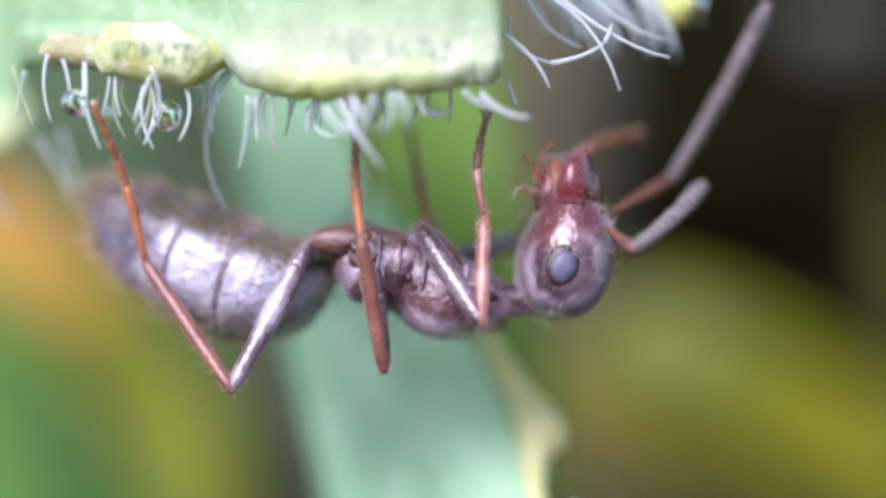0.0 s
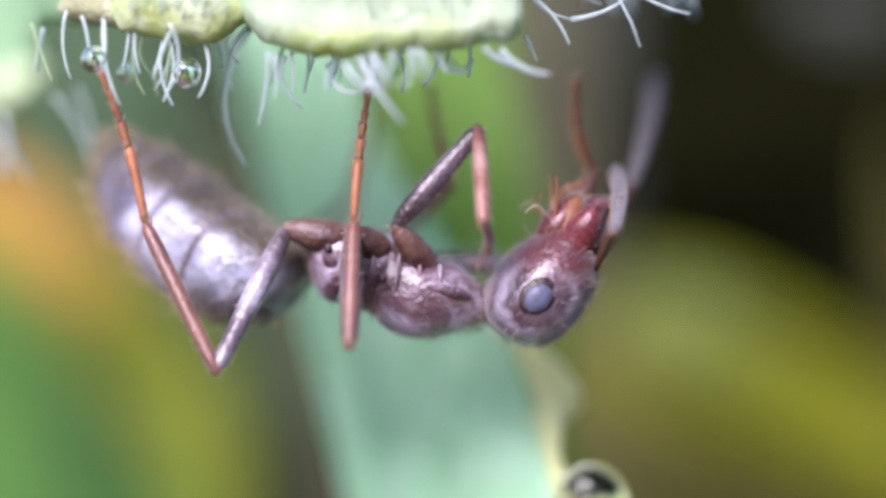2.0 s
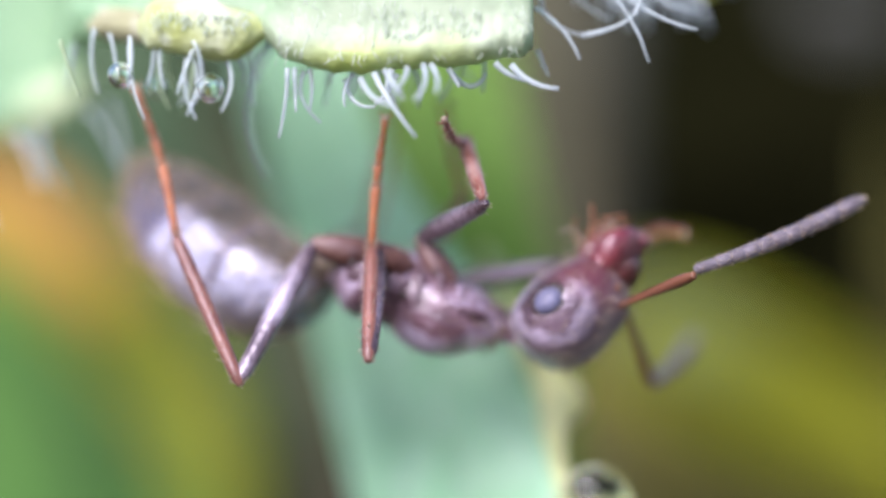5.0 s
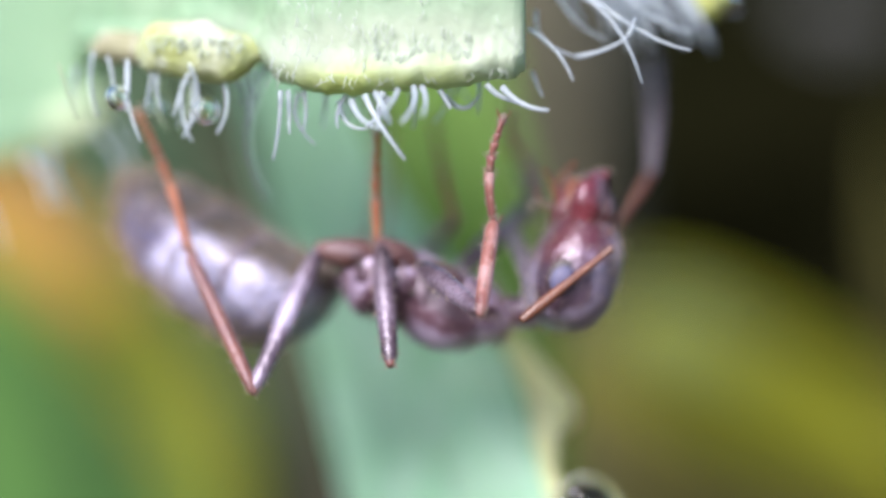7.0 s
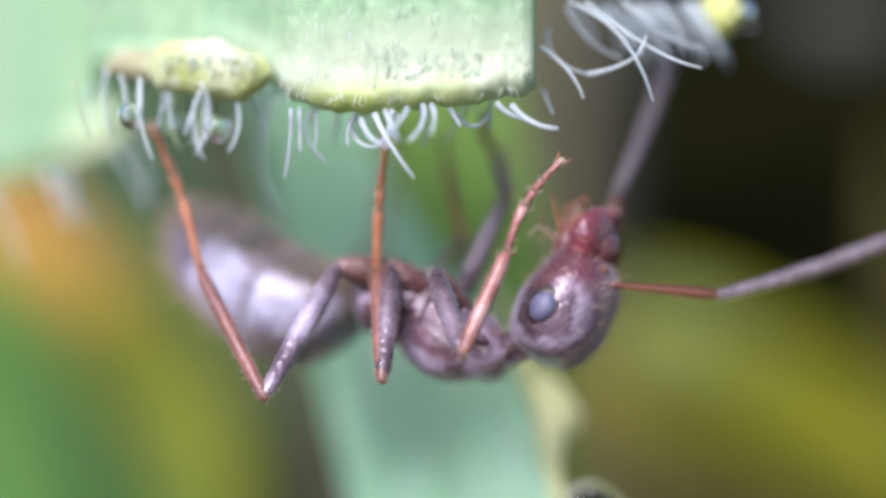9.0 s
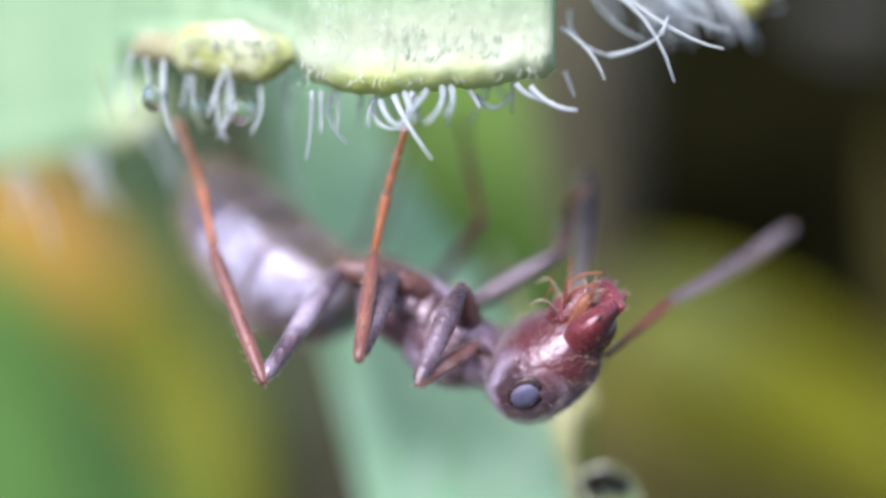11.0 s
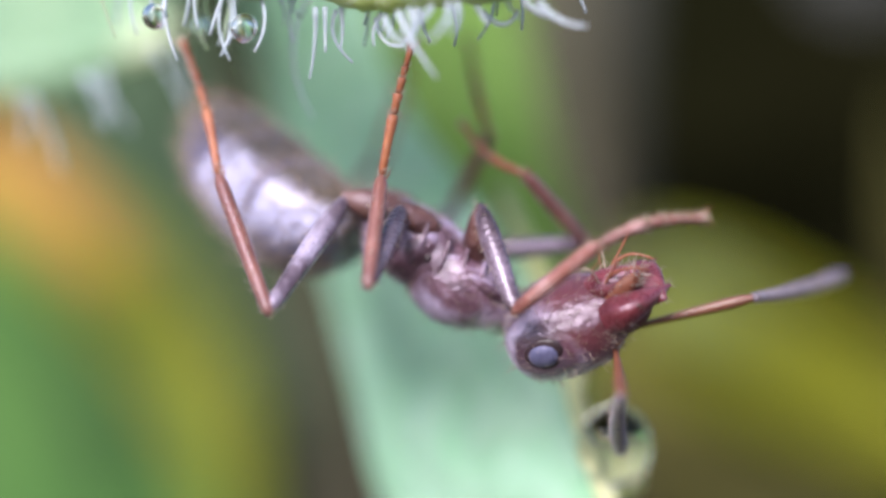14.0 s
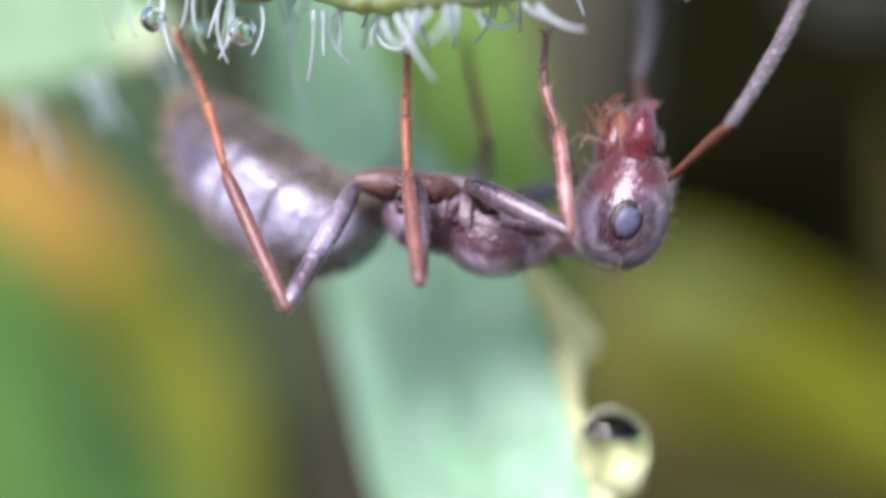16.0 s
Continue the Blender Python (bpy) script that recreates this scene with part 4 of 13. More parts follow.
def head():
    keys = [(-0.06, 0.0, 0.12, 0.10, 0.10), (0.0, 0.02, 0.36, 0.27, 0.25), (0.12, 0.03, 0.52, 0.38, 0.36), (0.35, 0.04, 0.59, 0.44, 0.43), (0.6, 0.04, 0.57, 0.43, 0.43),
            (0.85, 0.03, 0.48, 0.39, 0.36), (1.02, 0.0, 0.37, 0.28, 0.28), (1.12, -0.02, 0.26, 0.17, 0.19), (1.16, -0.02, 0.10, 0.08, 0.08)]
    body = loft(smooth_rings(keys, 34), 28, 0.015)
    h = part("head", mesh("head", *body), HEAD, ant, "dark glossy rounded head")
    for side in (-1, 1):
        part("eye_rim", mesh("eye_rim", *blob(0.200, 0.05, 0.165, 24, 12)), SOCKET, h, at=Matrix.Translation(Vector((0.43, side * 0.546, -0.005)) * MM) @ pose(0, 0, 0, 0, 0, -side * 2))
        part("eye", mesh("eye", *blob(0.142, 0.060, 0.116, 24, 14)), EYE, h, "oval compound eye, sky reflection put into its grey-blue colour, with a dark rim", Matrix.Translation(Vector((0.42, side * 0.570, -0.01)) * MM) @ pose(0, 0, 0, 0, 0, -side * 2))
        part("antenna_socket", mesh("antenna_socket", *blob(0.08, 0.08, 0.06, 14, 8)), SCAPE, h, at=Matrix.Translation(Vector((0.96, side * 0.22, 0.2)) * MM))
        jaw = loft(smooth_rings([(0, 0, 0.15, 0.16, 0.16), (0.14, 0, 0.17, 0.25, 0.23), (0.28, 0.01, 0.14, 0.29, 0.26), (0.41, 0.04, 0.10, 0.27, 0.22), (0.49, 0.1, 0.065, 0.20, 0.17), (0.56, 0.2, 0.04, 0.1, 0.1), (0.61, 0.27, 0.012, 0.02, 0.02)], 28), 18, 0.05)
        hinge = aim((0.98, side * 0.25, -0.04), (1.4, side * 0.17, -0.10), (0, -side, 0.35))
        jw = part("mandible", mesh("mandible", *jaw), RED, h, "dark red toothed jaw", hinge)
        fuzz(jw, jaw, 40, 0.07, 71 + side, 0.5, 0.003)
        for k in range(7):
            v, f = bend((0.45 - 0.014 * k, 0.0, 0.18 - 0.065 * k), (0.55 - 0.022 * k, 0.01, 0.19 - 0.07 * k), (0, 0, 0.01), 0.028, 0.005, 5)
            part("jaw_tooth", mesh("jaw_tooth", v, f), FACE, jw)
        mx = loft(smooth_rings([(-0.2, 0, 0.05, 0.06, 0.06), (-0.08, 0, 0.09, 0.1, 0.1), (0.1, 0, 0.09, 0.09, 0.09), (0.22, 0, 0.04, 0.04, 0.04)], 14), 14, 0.15)
        spot = Matrix.Translation(Vector((1.14, side * 0.1, -0.22)) * MM) @ pose(0, 0, 0, 0, 18, -side * 14)
        pad = part("maxilla", mesh("maxilla", *mx), AMBER, h, "amber bristly inner mouthpart", spot)
        fuzz(pad, mx, 70, 0.11, 17 + side, 0.5, 0.006)
        for q, (end, bow, r) in enumerate((((0.30, 0.10, -0.30), (0.14, 0.05, -0.12), 0.013), ((-0.10, 0.10, -0.30), (0.08, 0.05, -0.10), 0.010), ((0.50, 0.02, -0.06), (0.0, 0.04, -0.12), 0.016), ((0.14, 0.14, -0.32), (-0.06, 0.04, -0.05), 0.008))):
            a = Vector((1.0, side * (0.12 - 0.02 * q), -0.27))
            b = a + Vector((end[0], side * end[1], end[2]))
            rings = [a.lerp(b, k / 12) + Vector((bow[0], side * bow[1], bow[2])) * math.sin(math.pi * k / 12) for k in range(13)]
            wide = [r * (1.15 if k % 3 == 2 else 0.85) * (1 - 0.03 * k) for k in range(13)]
            part("palp", mesh("palp", *tube(rings, wide, 7)), AMBER if q != 1 else SETA, h, "thin pale jointed mouth feeler")
    part("clypeus", mesh("clypeus", *blob(0.26, 0.30, 0.19, 20, 12)), FACE, h, at=Matrix.Translation(Vector((1.08, 0, 0.04)) * MM))
    lab = part("labium", mesh("labium", *loft(smooth_rings([(0, 0, 0.1, 0.1, 0.1), (0.2, 0, 0.2, 0.14, 0.15), (0.42, 0, 0.15, 0.09, 0.1), (0.55, 0, 0.04, 0.04, 0.04)], 12), 14, 0.1)), RED, h, "red lower mouthparts", aim((0.8, 0, -0.22), (1.2, 0, -0.28)))
    fuzz(lab, loft([(0.1, 0, 0.17, 0.12, 0.13), (0.3, 0, 0.18, 0.11, 0.12), (0.5, 0, 0.08, 0.06, 0.06)], 10), 45, 0.12, 13, 0.9, 0.005)
    part("tongue", mesh("tongue", *blob(0.12, 0.09, 0.07, 14, 8)), AMBER, h, at=Matrix.Translation(Vector((1.24, 0, -0.26)) * MM))
    fuzz(h, body, 300, 0.07, 11, 0.4, 0.0022, BROWN_SETA)
    fuzz(h, body, 1200, 0.055, 12, 1.3, 0.0020)
    fuzz(h, body, 130, 0.13, 15, 0.2, 0.0030)
    return h


def antenna(tag):
    ks = [(0, 0, 0.035, 0.035, 0.035), (0.08, 0, 0.028, 0.028, 0.028), (0.5, 0, 0.042, 0.042, 0.042), (0.95, 0, 0.055, 0.055, 0.055), (1.1, 0, 0.035, 0.035, 0.035)]
    PARTS[tag + "_0"] = part("scape", mesh("scape", *loft(smooth_rings(ks, 16), 10)), SCAPE, ant, "reddish brown first antenna joint")
    lens, x, whip = [0.2] + [0.155] * 9 + [0.335], 0.0, None
    for i, l in enumerate(lens):
        r, rings = 0.050 + 0.024 * min(1, i / 5), []
        bow = lambda q: -0.04 * math.sin(math.pi * q / 1.93)
        for f, g in ((0.0, 0.80), (0.12, 0.96), (0.55, 1.0), (0.86, 1.0), (0.96, 0.94), (1.0, 0.84)) if i < 10 else ((0, 0.62), (0.1, 0.95), (0.5, 0.95), (0.8, 0.7), (0.95, 0.4), (1.0, 0.1)):
            q = x + l * f
            rings.append((q, 0, r * g, r * g, r * g, bow(q)))
        x += l
        body = loft(rings, 10)
        if whip is None:
            whip = PARTS[tag + "_1"] = part("flagellum", mesh("flagellum", *body), FLAG, ant, "grey-brown ringed antenna whip")
        else:
            part("antenna_segment", mesh("antenna_segment", *body), FLAG, whip)
        fuzz(whip, body, 40 if i < 10 else 80, 0.035, 21 + i, 0.9, 0.0025)


def leg(tag, lf, lt, ls, wide=1.0):
    w = wide
    lc, rc = {"H": (0.62, 0.17), "M": (0.46, 0.16), "F": (0.6, 0.145)}[tag[0]]
    ks = [(-0.05, 0, rc * 0.5, rc * 0.5, rc * 0.5), (lc * 0.3, 0, rc, rc, rc), (lc * 0.7, 0, rc * 0.85, rc * 0.85, rc * 0.85), (lc * 0.92, 0, rc * 0.6, rc * 0.6, rc * 0.6), (lc + 0.05, 0, rc * 0.3, rc * 0.3, rc * 0.3)]
    cox = loft(smooth_rings(ks, 14), 14, 0.08)
    PARTS[tag + "_c"] = part("coxa", mesh("coxa", *cox), COXA, ant, "reddish brown hip joint")
    fuzz(PARTS[tag + "_c"], cox, 40, 0.05, 37, 0.4, 0.0035)
    ks = [(-0.03, 0, 0.035, 0.035, 0.035), (0.08 * lf, 0, 0.08, 0.085, 0.085), (0.35 * lf, 0, 0.105, 0.11, 0.11), (0.75 * lf, 0, 0.085, 0.085, 0.085), (0.95 * lf, 0, 0.07, 0.065, 0.065), (lf + 0.03, 0, 0.03, 0.03, 0.03)]
    ks = [(k[0], k[1], *(q * w for q in k[2:])) for k in ks]
    fem = loft(smooth_rings(ks, 22), 12, 0.03)
    PARTS[tag + "_0"] = part("femur", mesh("femur", *fem), FEMUR if tag[0] == "H" else DUSKY, ant, "pale brown femur with silky sheen" if tag[0] == "H" else "dark brown glossy femur")
    fuzz(PARTS[tag + "_0"], fem, 60, 0.05, 31, 0.8, 0.0035)
    ks = [(-0.04, 0, 0.03, 0.03, 0.03), (0.03, 0, 0.058, 0.058, 0.058), (0.4 * lt, 0, 0.07, 0.07, 0.07), (0.85 * lt, 0, 0.068, 0.068, 0.068), (0.97 * lt, 0, 0.058, 0.058, 0.058), (lt + 0.02, 0, 0.03, 0.03, 0.03)]
    ks = [(k[0], k[1], *(q * w for q in k[2:])) for k in ks]
    tib = loft(smooth_rings(ks, 20), 10, 0.03)
    PARTS[tag + "_1"] = part("tibia", mesh("tibia", *tib), ROSY if tag == "FL" else TIBIA, ant, "rosy brown tibia" if tag == "FL" else "reddish brown tibia")
    fuzz(PARTS[tag + "_1"], tib, 60, 0.06, 33, 0.8, 0.004)
    part("spur", mesh("spur", *bend((lt * 0.97, -0.03, 0), (lt + 0.09, -0.075, 0.02), (0, -0.01, 0), 0.012, 0.004, 6)), AMBER, PARTS[tag + "_1"])
    x, foot = 0.0, None
    for i, f in enumerate((0.48, 0.16, 0.12, 0.09, 0.15)):
        l, r, rings = ls * f, (0.046 - 0.004 * i) * w, []
        bow = lambda q: {"F": 0.075, "M": 0.02, "H": -0.05}[tag[0]] * math.sin(math.pi * q / ls)
        for g, k in ((0.0, 0.6), (0.12, 0.85), (0.6, 0.92), (0.9, 1.15), (0.98, 0.95), (1.0, 0.6)):
            q = x + l * g
            rings.append((q, 0, r * k, r * k, r * k, bow(q)))
        x += l
        seg = loft(rings, 9)
        if foot is None:
            foot = PARTS[tag + "_2"] = part("tarsus", mesh("tarsus", *seg), ROSY if tag == "FL" else TARSUS, ant, "thin orange-red jointed foot")
        else:
            part("tarsus_segment", mesh("tarsus_segment", *seg), ROSY if tag == "FL" else TARSUS, foot)
        fuzz(foot, seg, 40 if i == 0 else 14, 0.06, 35 + i, 1.0, 0.0045)
    part("foot_pad", mesh("foot_pad", *blob(0.04, 0.035, 0.03, 10, 6)), SETA, PARTS[tag + "_2"], "pale foot pad", Matrix.Translation(Vector((ls + 0.01, 0, 0)) * MM))
    for s in (-1, 1):
        part("claw", mesh("claw", *bend((ls * 0.98, s * 0.01, 0), (ls + 0.08, s * 0.06, -0.03), (0.02, s * 0.02, 0.02), 0.012, 0.003, 6)), AMBER, PARTS[tag + "_2"])


PARTS["neck"] = part("neck", mesh("neck", *loft([(0, 0, 0.19, 0.19, 0.19), (0.15, 0, 0.16, 0.16, 0.16), (0.3, 0, 0.15, 0.15, 0.15), (0.45, 0, 0.13, 0.13, 0.13)], 14, 0.05)), CUTICLE, ant)
PARTS["gaster"], PARTS["mesosoma"], PARTS["petiole"], PARTS["head"] = gaster(), mesosoma(), petiole(), head()
antenna("A1")
antenna("A2")
for tag, lf, lt, ls in (("HL", 1.58, 1.5, 1.5), ("HR", 1.5, 1.45, 1.45), ("ML", 1.3, 1.2, 1.2), ("MR", 1.3, 1.2, 1.2), ("FL", 1.15, 1.0, 0.95), ("FR", 1.15, 1.0, 0.95)):
    leg(tag, lf, lt, ls)


def motions():
    walk(leaf, [
        (0, pose(0.000470, -0.001000, 0.001520, 0.000, -0.000, 0.000)), (0.25, pose(0.000493, -0.000992, 0.001524, -0.245, -0.002, -0.361)), (0.5, pose(0.000515, -0.000987, 0.001528, -0.435, -0.005, -0.636)), (0.75, pose(0.000524, -0.000989, 0.001536, -0.339, -0.003, -0.534)),
        (1, pose(0.000532, -0.000996, 0.001542, -0.124, -0.001, -0.401)), (1.25, pose(0.000497, -0.001013, 0.001573, 0.398, 0.005, -0.781)), (1.5, pose(0.000473, -0.001031, 0.001584, 0.885, 0.014, -0.919)), (1.75, pose(0.000472, -0.001034, 0.001552, 0.988, 0.009, -0.512)),
        (2, pose(0.000482, -0.001037, 0.001531, 1.087, 0.002, -0.092)), (2.25, pose(0.000499, -0.001055, 0.001573, 1.516, -0.014, 0.532)), (2.5, pose(0.000507, -0.001072, 0.001626, 1.864, -0.014, 0.420)), (2.75, pose(0.000532, -0.001046, 0.001547, 1.307, 0.010, -0.456)),
        (3, pose(0.000556, -0.001020, 0.001468, 0.652, 0.023, -2.032)), (3.25, pose(0.000546, -0.001016, 0.001481, 0.499, 0.013, -1.454)), (3.5, pose(0.000535, -0.001015, 0.001493, 0.419, 0.010, -1.421)), (3.75, pose(0.000554, -0.001014, 0.001483, 0.376, 0.012, -1.812)),
        (4, pose(0.000573, -0.001014, 0.001484, 0.357, 0.012, -1.924)), (4.25, pose(0.000550, -0.001023, 0.001510, 0.590, 0.019, -1.837)), (4.5, pose(0.000527, -0.001032, 0.001535, 0.823, 0.025, -1.745)), (4.75, pose(0.000528, -0.001032, 0.001535, 0.821, 0.026, -1.827)),
        (5.2, pose(0.000528, -0.001031, 0.001526, 0.800, 0.033, -2.331)), (5.7, pose(0.000540, -0.001028, 0.001506, 0.758, 0.042, -3.183)), (6.2, pose(0.000541, -0.001025, 0.001478, 0.692, 0.049, -4.053)), (6.75, pose(0.000542, -0.001021, 0.001449, 0.595, 0.049, -4.683)),
        (7, pose(0.000542, -0.001019, 0.001430, 0.542, 0.045, -4.765)), (7.25, pose(0.000552, -0.001016, 0.001433, 0.409, 0.036, -5.045)), (7.5, pose(0.000572, -0.001011, 0.001426, 0.232, 0.022, -5.325)), (7.75, pose(0.000573, -0.001006, 0.001389, 0.056, 0.005, -5.636)),
        (8, pose(0.000584, -0.001003, 0.001361, -0.047, -0.005, -5.947)), (8.25, pose(0.000572, -0.001005, 0.001380, 0.007, 0.001, -6.152)), (8.5, pose(0.000570, -0.001009, 0.001388, 0.108, 0.012, -6.309)), (8.75, pose(0.000570, -0.001013, 0.001366, 0.235, 0.026, -6.246)),
        (9, pose(0.000580, -0.001016, 0.001334, 0.355, 0.039, -6.200)), (9.25, pose(0.000579, -0.001018, 0.001322, 0.440, 0.048, -6.228)), (9.75, pose(0.000588, -0.001024, 0.001309, 0.603, 0.070, -6.618)), (10.25, pose(0.000606, -0.001030, 0.001307, 0.746, 0.096, -7.307)),
        (10.75, pose(0.000624, -0.001035, 0.001305, 0.853, 0.121, -8.059)), (11.25, pose(0.000633, -0.001038, 0.001313, 0.913, 0.139, -8.674)), (11.5, pose(0.000633, -0.001038, 0.001313, 0.921, 0.144, -8.863)), (11.75, pose(0.000633, -0.001037, 0.001314, 0.890, 0.142, -9.087)),
        (12, pose(0.000643, -0.001036, 0.001324, 0.858, 0.141, -9.347)), (12.25, pose(0.000644, -0.001040, 0.001321, 1.038, 0.172, -9.419)), (12.5, pose(0.000645, -0.001051, 0.001335, 1.379, 0.229, -9.407)), (12.75, pose(0.000622, -0.001069, 0.001376, 1.807, 0.305, -9.567)),
        (13, pose(0.000610, -0.001088, 0.001408, 2.234, 0.390, -9.886)), (13.25, pose(0.000630, -0.001101, 0.001381, 2.578, 0.468, -10.275)), (13.5, pose(0.000630, -0.001107, 0.001357, 2.766, 0.509, -10.426)), (13.75, pose(0.000630, -0.001108, 0.001357, 2.778, 0.502, -10.242)),
        (14, pose(0.000630, -0.001108, 0.001357, 2.783, 0.498, -10.128)), (14.25, pose(0.000641, -0.001101, 0.001360, 2.611, 0.462, -10.033)), (14.5, pose(0.000642, -0.001093, 0.001374, 2.432, 0.429, -10.006)), (14.75, pose(0.000632, -0.001092, 0.001384, 2.423, 0.436, -10.189)),
        (15, pose(0.000633, -0.001092, 0.001384, 2.414, 0.439, -10.305)), (15.25, pose(0.000643, -0.001089, 0.001375, 2.366, 0.427, -10.227)), (15.5, pose(0.000653, -0.001087, 0.001356, 2.324, 0.414, -10.090)), (15.75, pose(0.000642, -0.001094, 0.001363, 2.478, 0.440, -10.072)),
        (16, pose(0.000641, -0.001103, 0.001369, 2.676, 0.478, -10.121)),
    ])
    walk(PARTS["gaster"], [
        (0, aim((-0.990, 0.200, -0.260), (-3.360, 0.890, 0.580), (-0.33, 0.00, -0.94))), (0.25, aim((-0.951, 0.206, -0.321), (-3.282, 0.904, 0.596), (-0.37, -0.00, -0.93))), (0.5, aim((-0.931, 0.212, -0.372), (-3.214, 0.959, 0.613), (-0.40, -0.01, -0.92))), (0.75, aim((-0.991, 0.213, -0.411), (-3.184, 1.171, 0.593), (-0.42, -0.01, -0.91))),
        (1, aim((-1.090, 0.207, -0.480), (-3.193, 1.345, 0.547), (-0.44, -0.00, -0.90))), (1.25, aim((-1.309, 0.227, -0.518), (-3.426, 1.346, 0.489), (-0.43, 0.01, -0.90))), (1.5, aim((-1.478, 0.227, -0.557), (-3.631, 1.256, 0.489), (-0.43, 0.02, -0.90))), (1.75, aim((-1.468, 0.218, -0.586), (-3.540, 1.265, 0.572), (-0.48, 0.02, -0.88))),
        (2, aim((-1.418, 0.210, -0.626), (-3.409, 1.282, 0.664), (-0.54, 0.02, -0.84))), (2.25, aim((-1.348, 0.193, -0.605), (-3.347, 1.200, 0.712), (-0.54, 0.03, -0.84))), (2.5, aim((-1.288, 0.193, -0.564), (-3.335, 1.178, 0.709), (-0.52, 0.03, -0.86))), (2.75, aim((-1.238, 0.219, -0.645), (-3.271, 1.126, 0.686), (-0.54, 0.02, -0.84))),
        (3, aim((-1.179, 0.251, -0.697), (-3.226, 1.123, 0.643), (-0.54, 0.01, -0.84))), (3.25, aim((-1.209, 0.240, -0.648), (-3.285, 1.148, 0.630), (-0.52, 0.01, -0.85))), (3.5, aim((-1.239, 0.241, -0.628), (-3.334, 1.163, 0.599), (-0.50, 0.01, -0.86))), (3.75, aim((-1.259, 0.251, -0.638), (-3.312, 1.316, 0.529), (-0.49, 0.01, -0.87))),
        (4, aim((-1.268, 0.252, -0.658), (-3.270, 1.459, 0.489), (-0.49, 0.01, -0.87))), (4.25, aim((-1.318, 0.248, -0.657), (-3.275, 1.506, 0.506), (-0.51, 0.01, -0.86))), (4.5, aim((-1.357, 0.253, -0.656), (-3.291, 1.500, 0.532), (-0.51, 0.02, -0.86))), (4.75, aim((-1.337, 0.252, -0.656), (-3.292, 1.490, 0.531), (-0.51, 0.02, -0.86))),
        (5.2, aim((-1.317, 0.261, -0.656), (-3.303, 1.458, 0.520), (-0.50, 0.02, -0.86))), (5.7, aim((-1.277, 0.279, -0.656), (-3.306, 1.414, 0.509), (-0.49, 0.02, -0.87))), (6.2, aim((-1.238, 0.297, -0.646), (-3.318, 1.361, 0.497), (-0.48, 0.01, -0.88))), (6.75, aim((-1.198, 0.314, -0.627), (-3.320, 1.309, 0.484), (-0.46, 0.01, -0.89))),
        (7, aim((-1.178, 0.313, -0.617), (-3.320, 1.299, 0.472), (-0.45, 0.01, -0.89))), (7.25, aim((-1.128, 0.312, -0.578), (-3.300, 1.271, 0.479), (-0.43, 0.01, -0.90))), (7.5, aim((-1.038, 0.309, -0.539), (-3.251, 1.252, 0.465), (-0.41, 0.01, -0.91))), (7.75, aim((-0.928, 0.306, -0.540), (-3.009, 1.560, 0.402), (-0.41, 0.00, -0.91))),
        (8, aim((-0.848, 0.304, -0.550), (-2.779, 1.807, 0.339), (-0.42, 0.00, -0.91))), (8.25, aim((-0.898, 0.317, -0.570), (-2.806, 1.812, 0.350), (-0.43, 0.00, -0.90))), (8.5, aim((-0.947, 0.319, -0.599), (-2.852, 1.826, 0.353), (-0.44, 0.01, -0.90))), (8.75, aim((-0.977, 0.321, -0.639), (-2.872, 1.837, 0.288), (-0.43, 0.01, -0.90))),
        (9, aim((-0.987, 0.323, -0.658), (-2.891, 1.857, 0.232), (-0.42, 0.01, -0.91))), (9.25, aim((-0.997, 0.324, -0.678), (-2.890, 1.858, 0.214), (-0.42, 0.01, -0.91))), (9.75, aim((-1.016, 0.338, -0.716), (-2.877, 1.891, 0.240), (-0.45, 0.01, -0.89))), (10.25, aim((-1.035, 0.361, -0.745), (-2.833, 1.913, 0.315), (-0.50, 0.02, -0.87))),
        (10.75, aim((-1.054, 0.374, -0.765), (-2.779, 1.934, 0.409), (-0.55, 0.02, -0.84))), (11.25, aim((-1.074, 0.386, -0.774), (-2.747, 1.935, 0.471), (-0.58, 0.02, -0.81))), (11.5, aim((-1.073, 0.396, -0.784), (-2.747, 1.935, 0.481), (-0.59, 0.02, -0.81))), (11.75, aim((-1.064, 0.395, -0.784), (-2.737, 1.945, 0.471), (-0.59, 0.02, -0.81))),
        (12, aim((-1.054, 0.404, -0.784), (-2.728, 1.944, 0.470), (-0.59, 0.02, -0.81))), (12.25, aim((-1.054, 0.405, -0.793), (-2.700, 1.928, 0.525), (-0.61, 0.02, -0.79))), (12.5, aim((-1.054, 0.408, -0.800), (-2.681, 1.899, 0.576), (-0.63, 0.03, -0.77))), (12.75, aim((-1.093, 0.421, -0.757), (-2.715, 1.978, 0.543), (-0.60, 0.04, -0.80))),
        (13, aim((-1.132, 0.422, -0.704), (-2.759, 2.058, 0.492), (-0.56, 0.04, -0.83))), (13.25, aim((-1.122, 0.431, -0.711), (-2.759, 2.061, 0.475), (-0.56, 0.05, -0.83))), (13.5, aim((-1.112, 0.431, -0.730), (-2.760, 2.047, 0.471), (-0.55, 0.05, -0.83))), (13.75, aim((-1.122, 0.432, -0.730), (-2.769, 2.047, 0.471), (-0.55, 0.05, -0.83))),
        (14, aim((-1.122, 0.432, -0.730), (-2.769, 2.048, 0.471), (-0.55, 0.05, -0.83))), (14.25, aim((-1.092, 0.421, -0.721), (-2.751, 2.039, 0.465), (-0.55, 0.05, -0.84))), (14.5, aim((-1.053, 0.419, -0.713), (-2.724, 2.020, 0.467), (-0.55, 0.05, -0.84))), (14.75, aim((-1.063, 0.420, -0.733), (-2.724, 2.019, 0.477), (-0.56, 0.05, -0.83))),
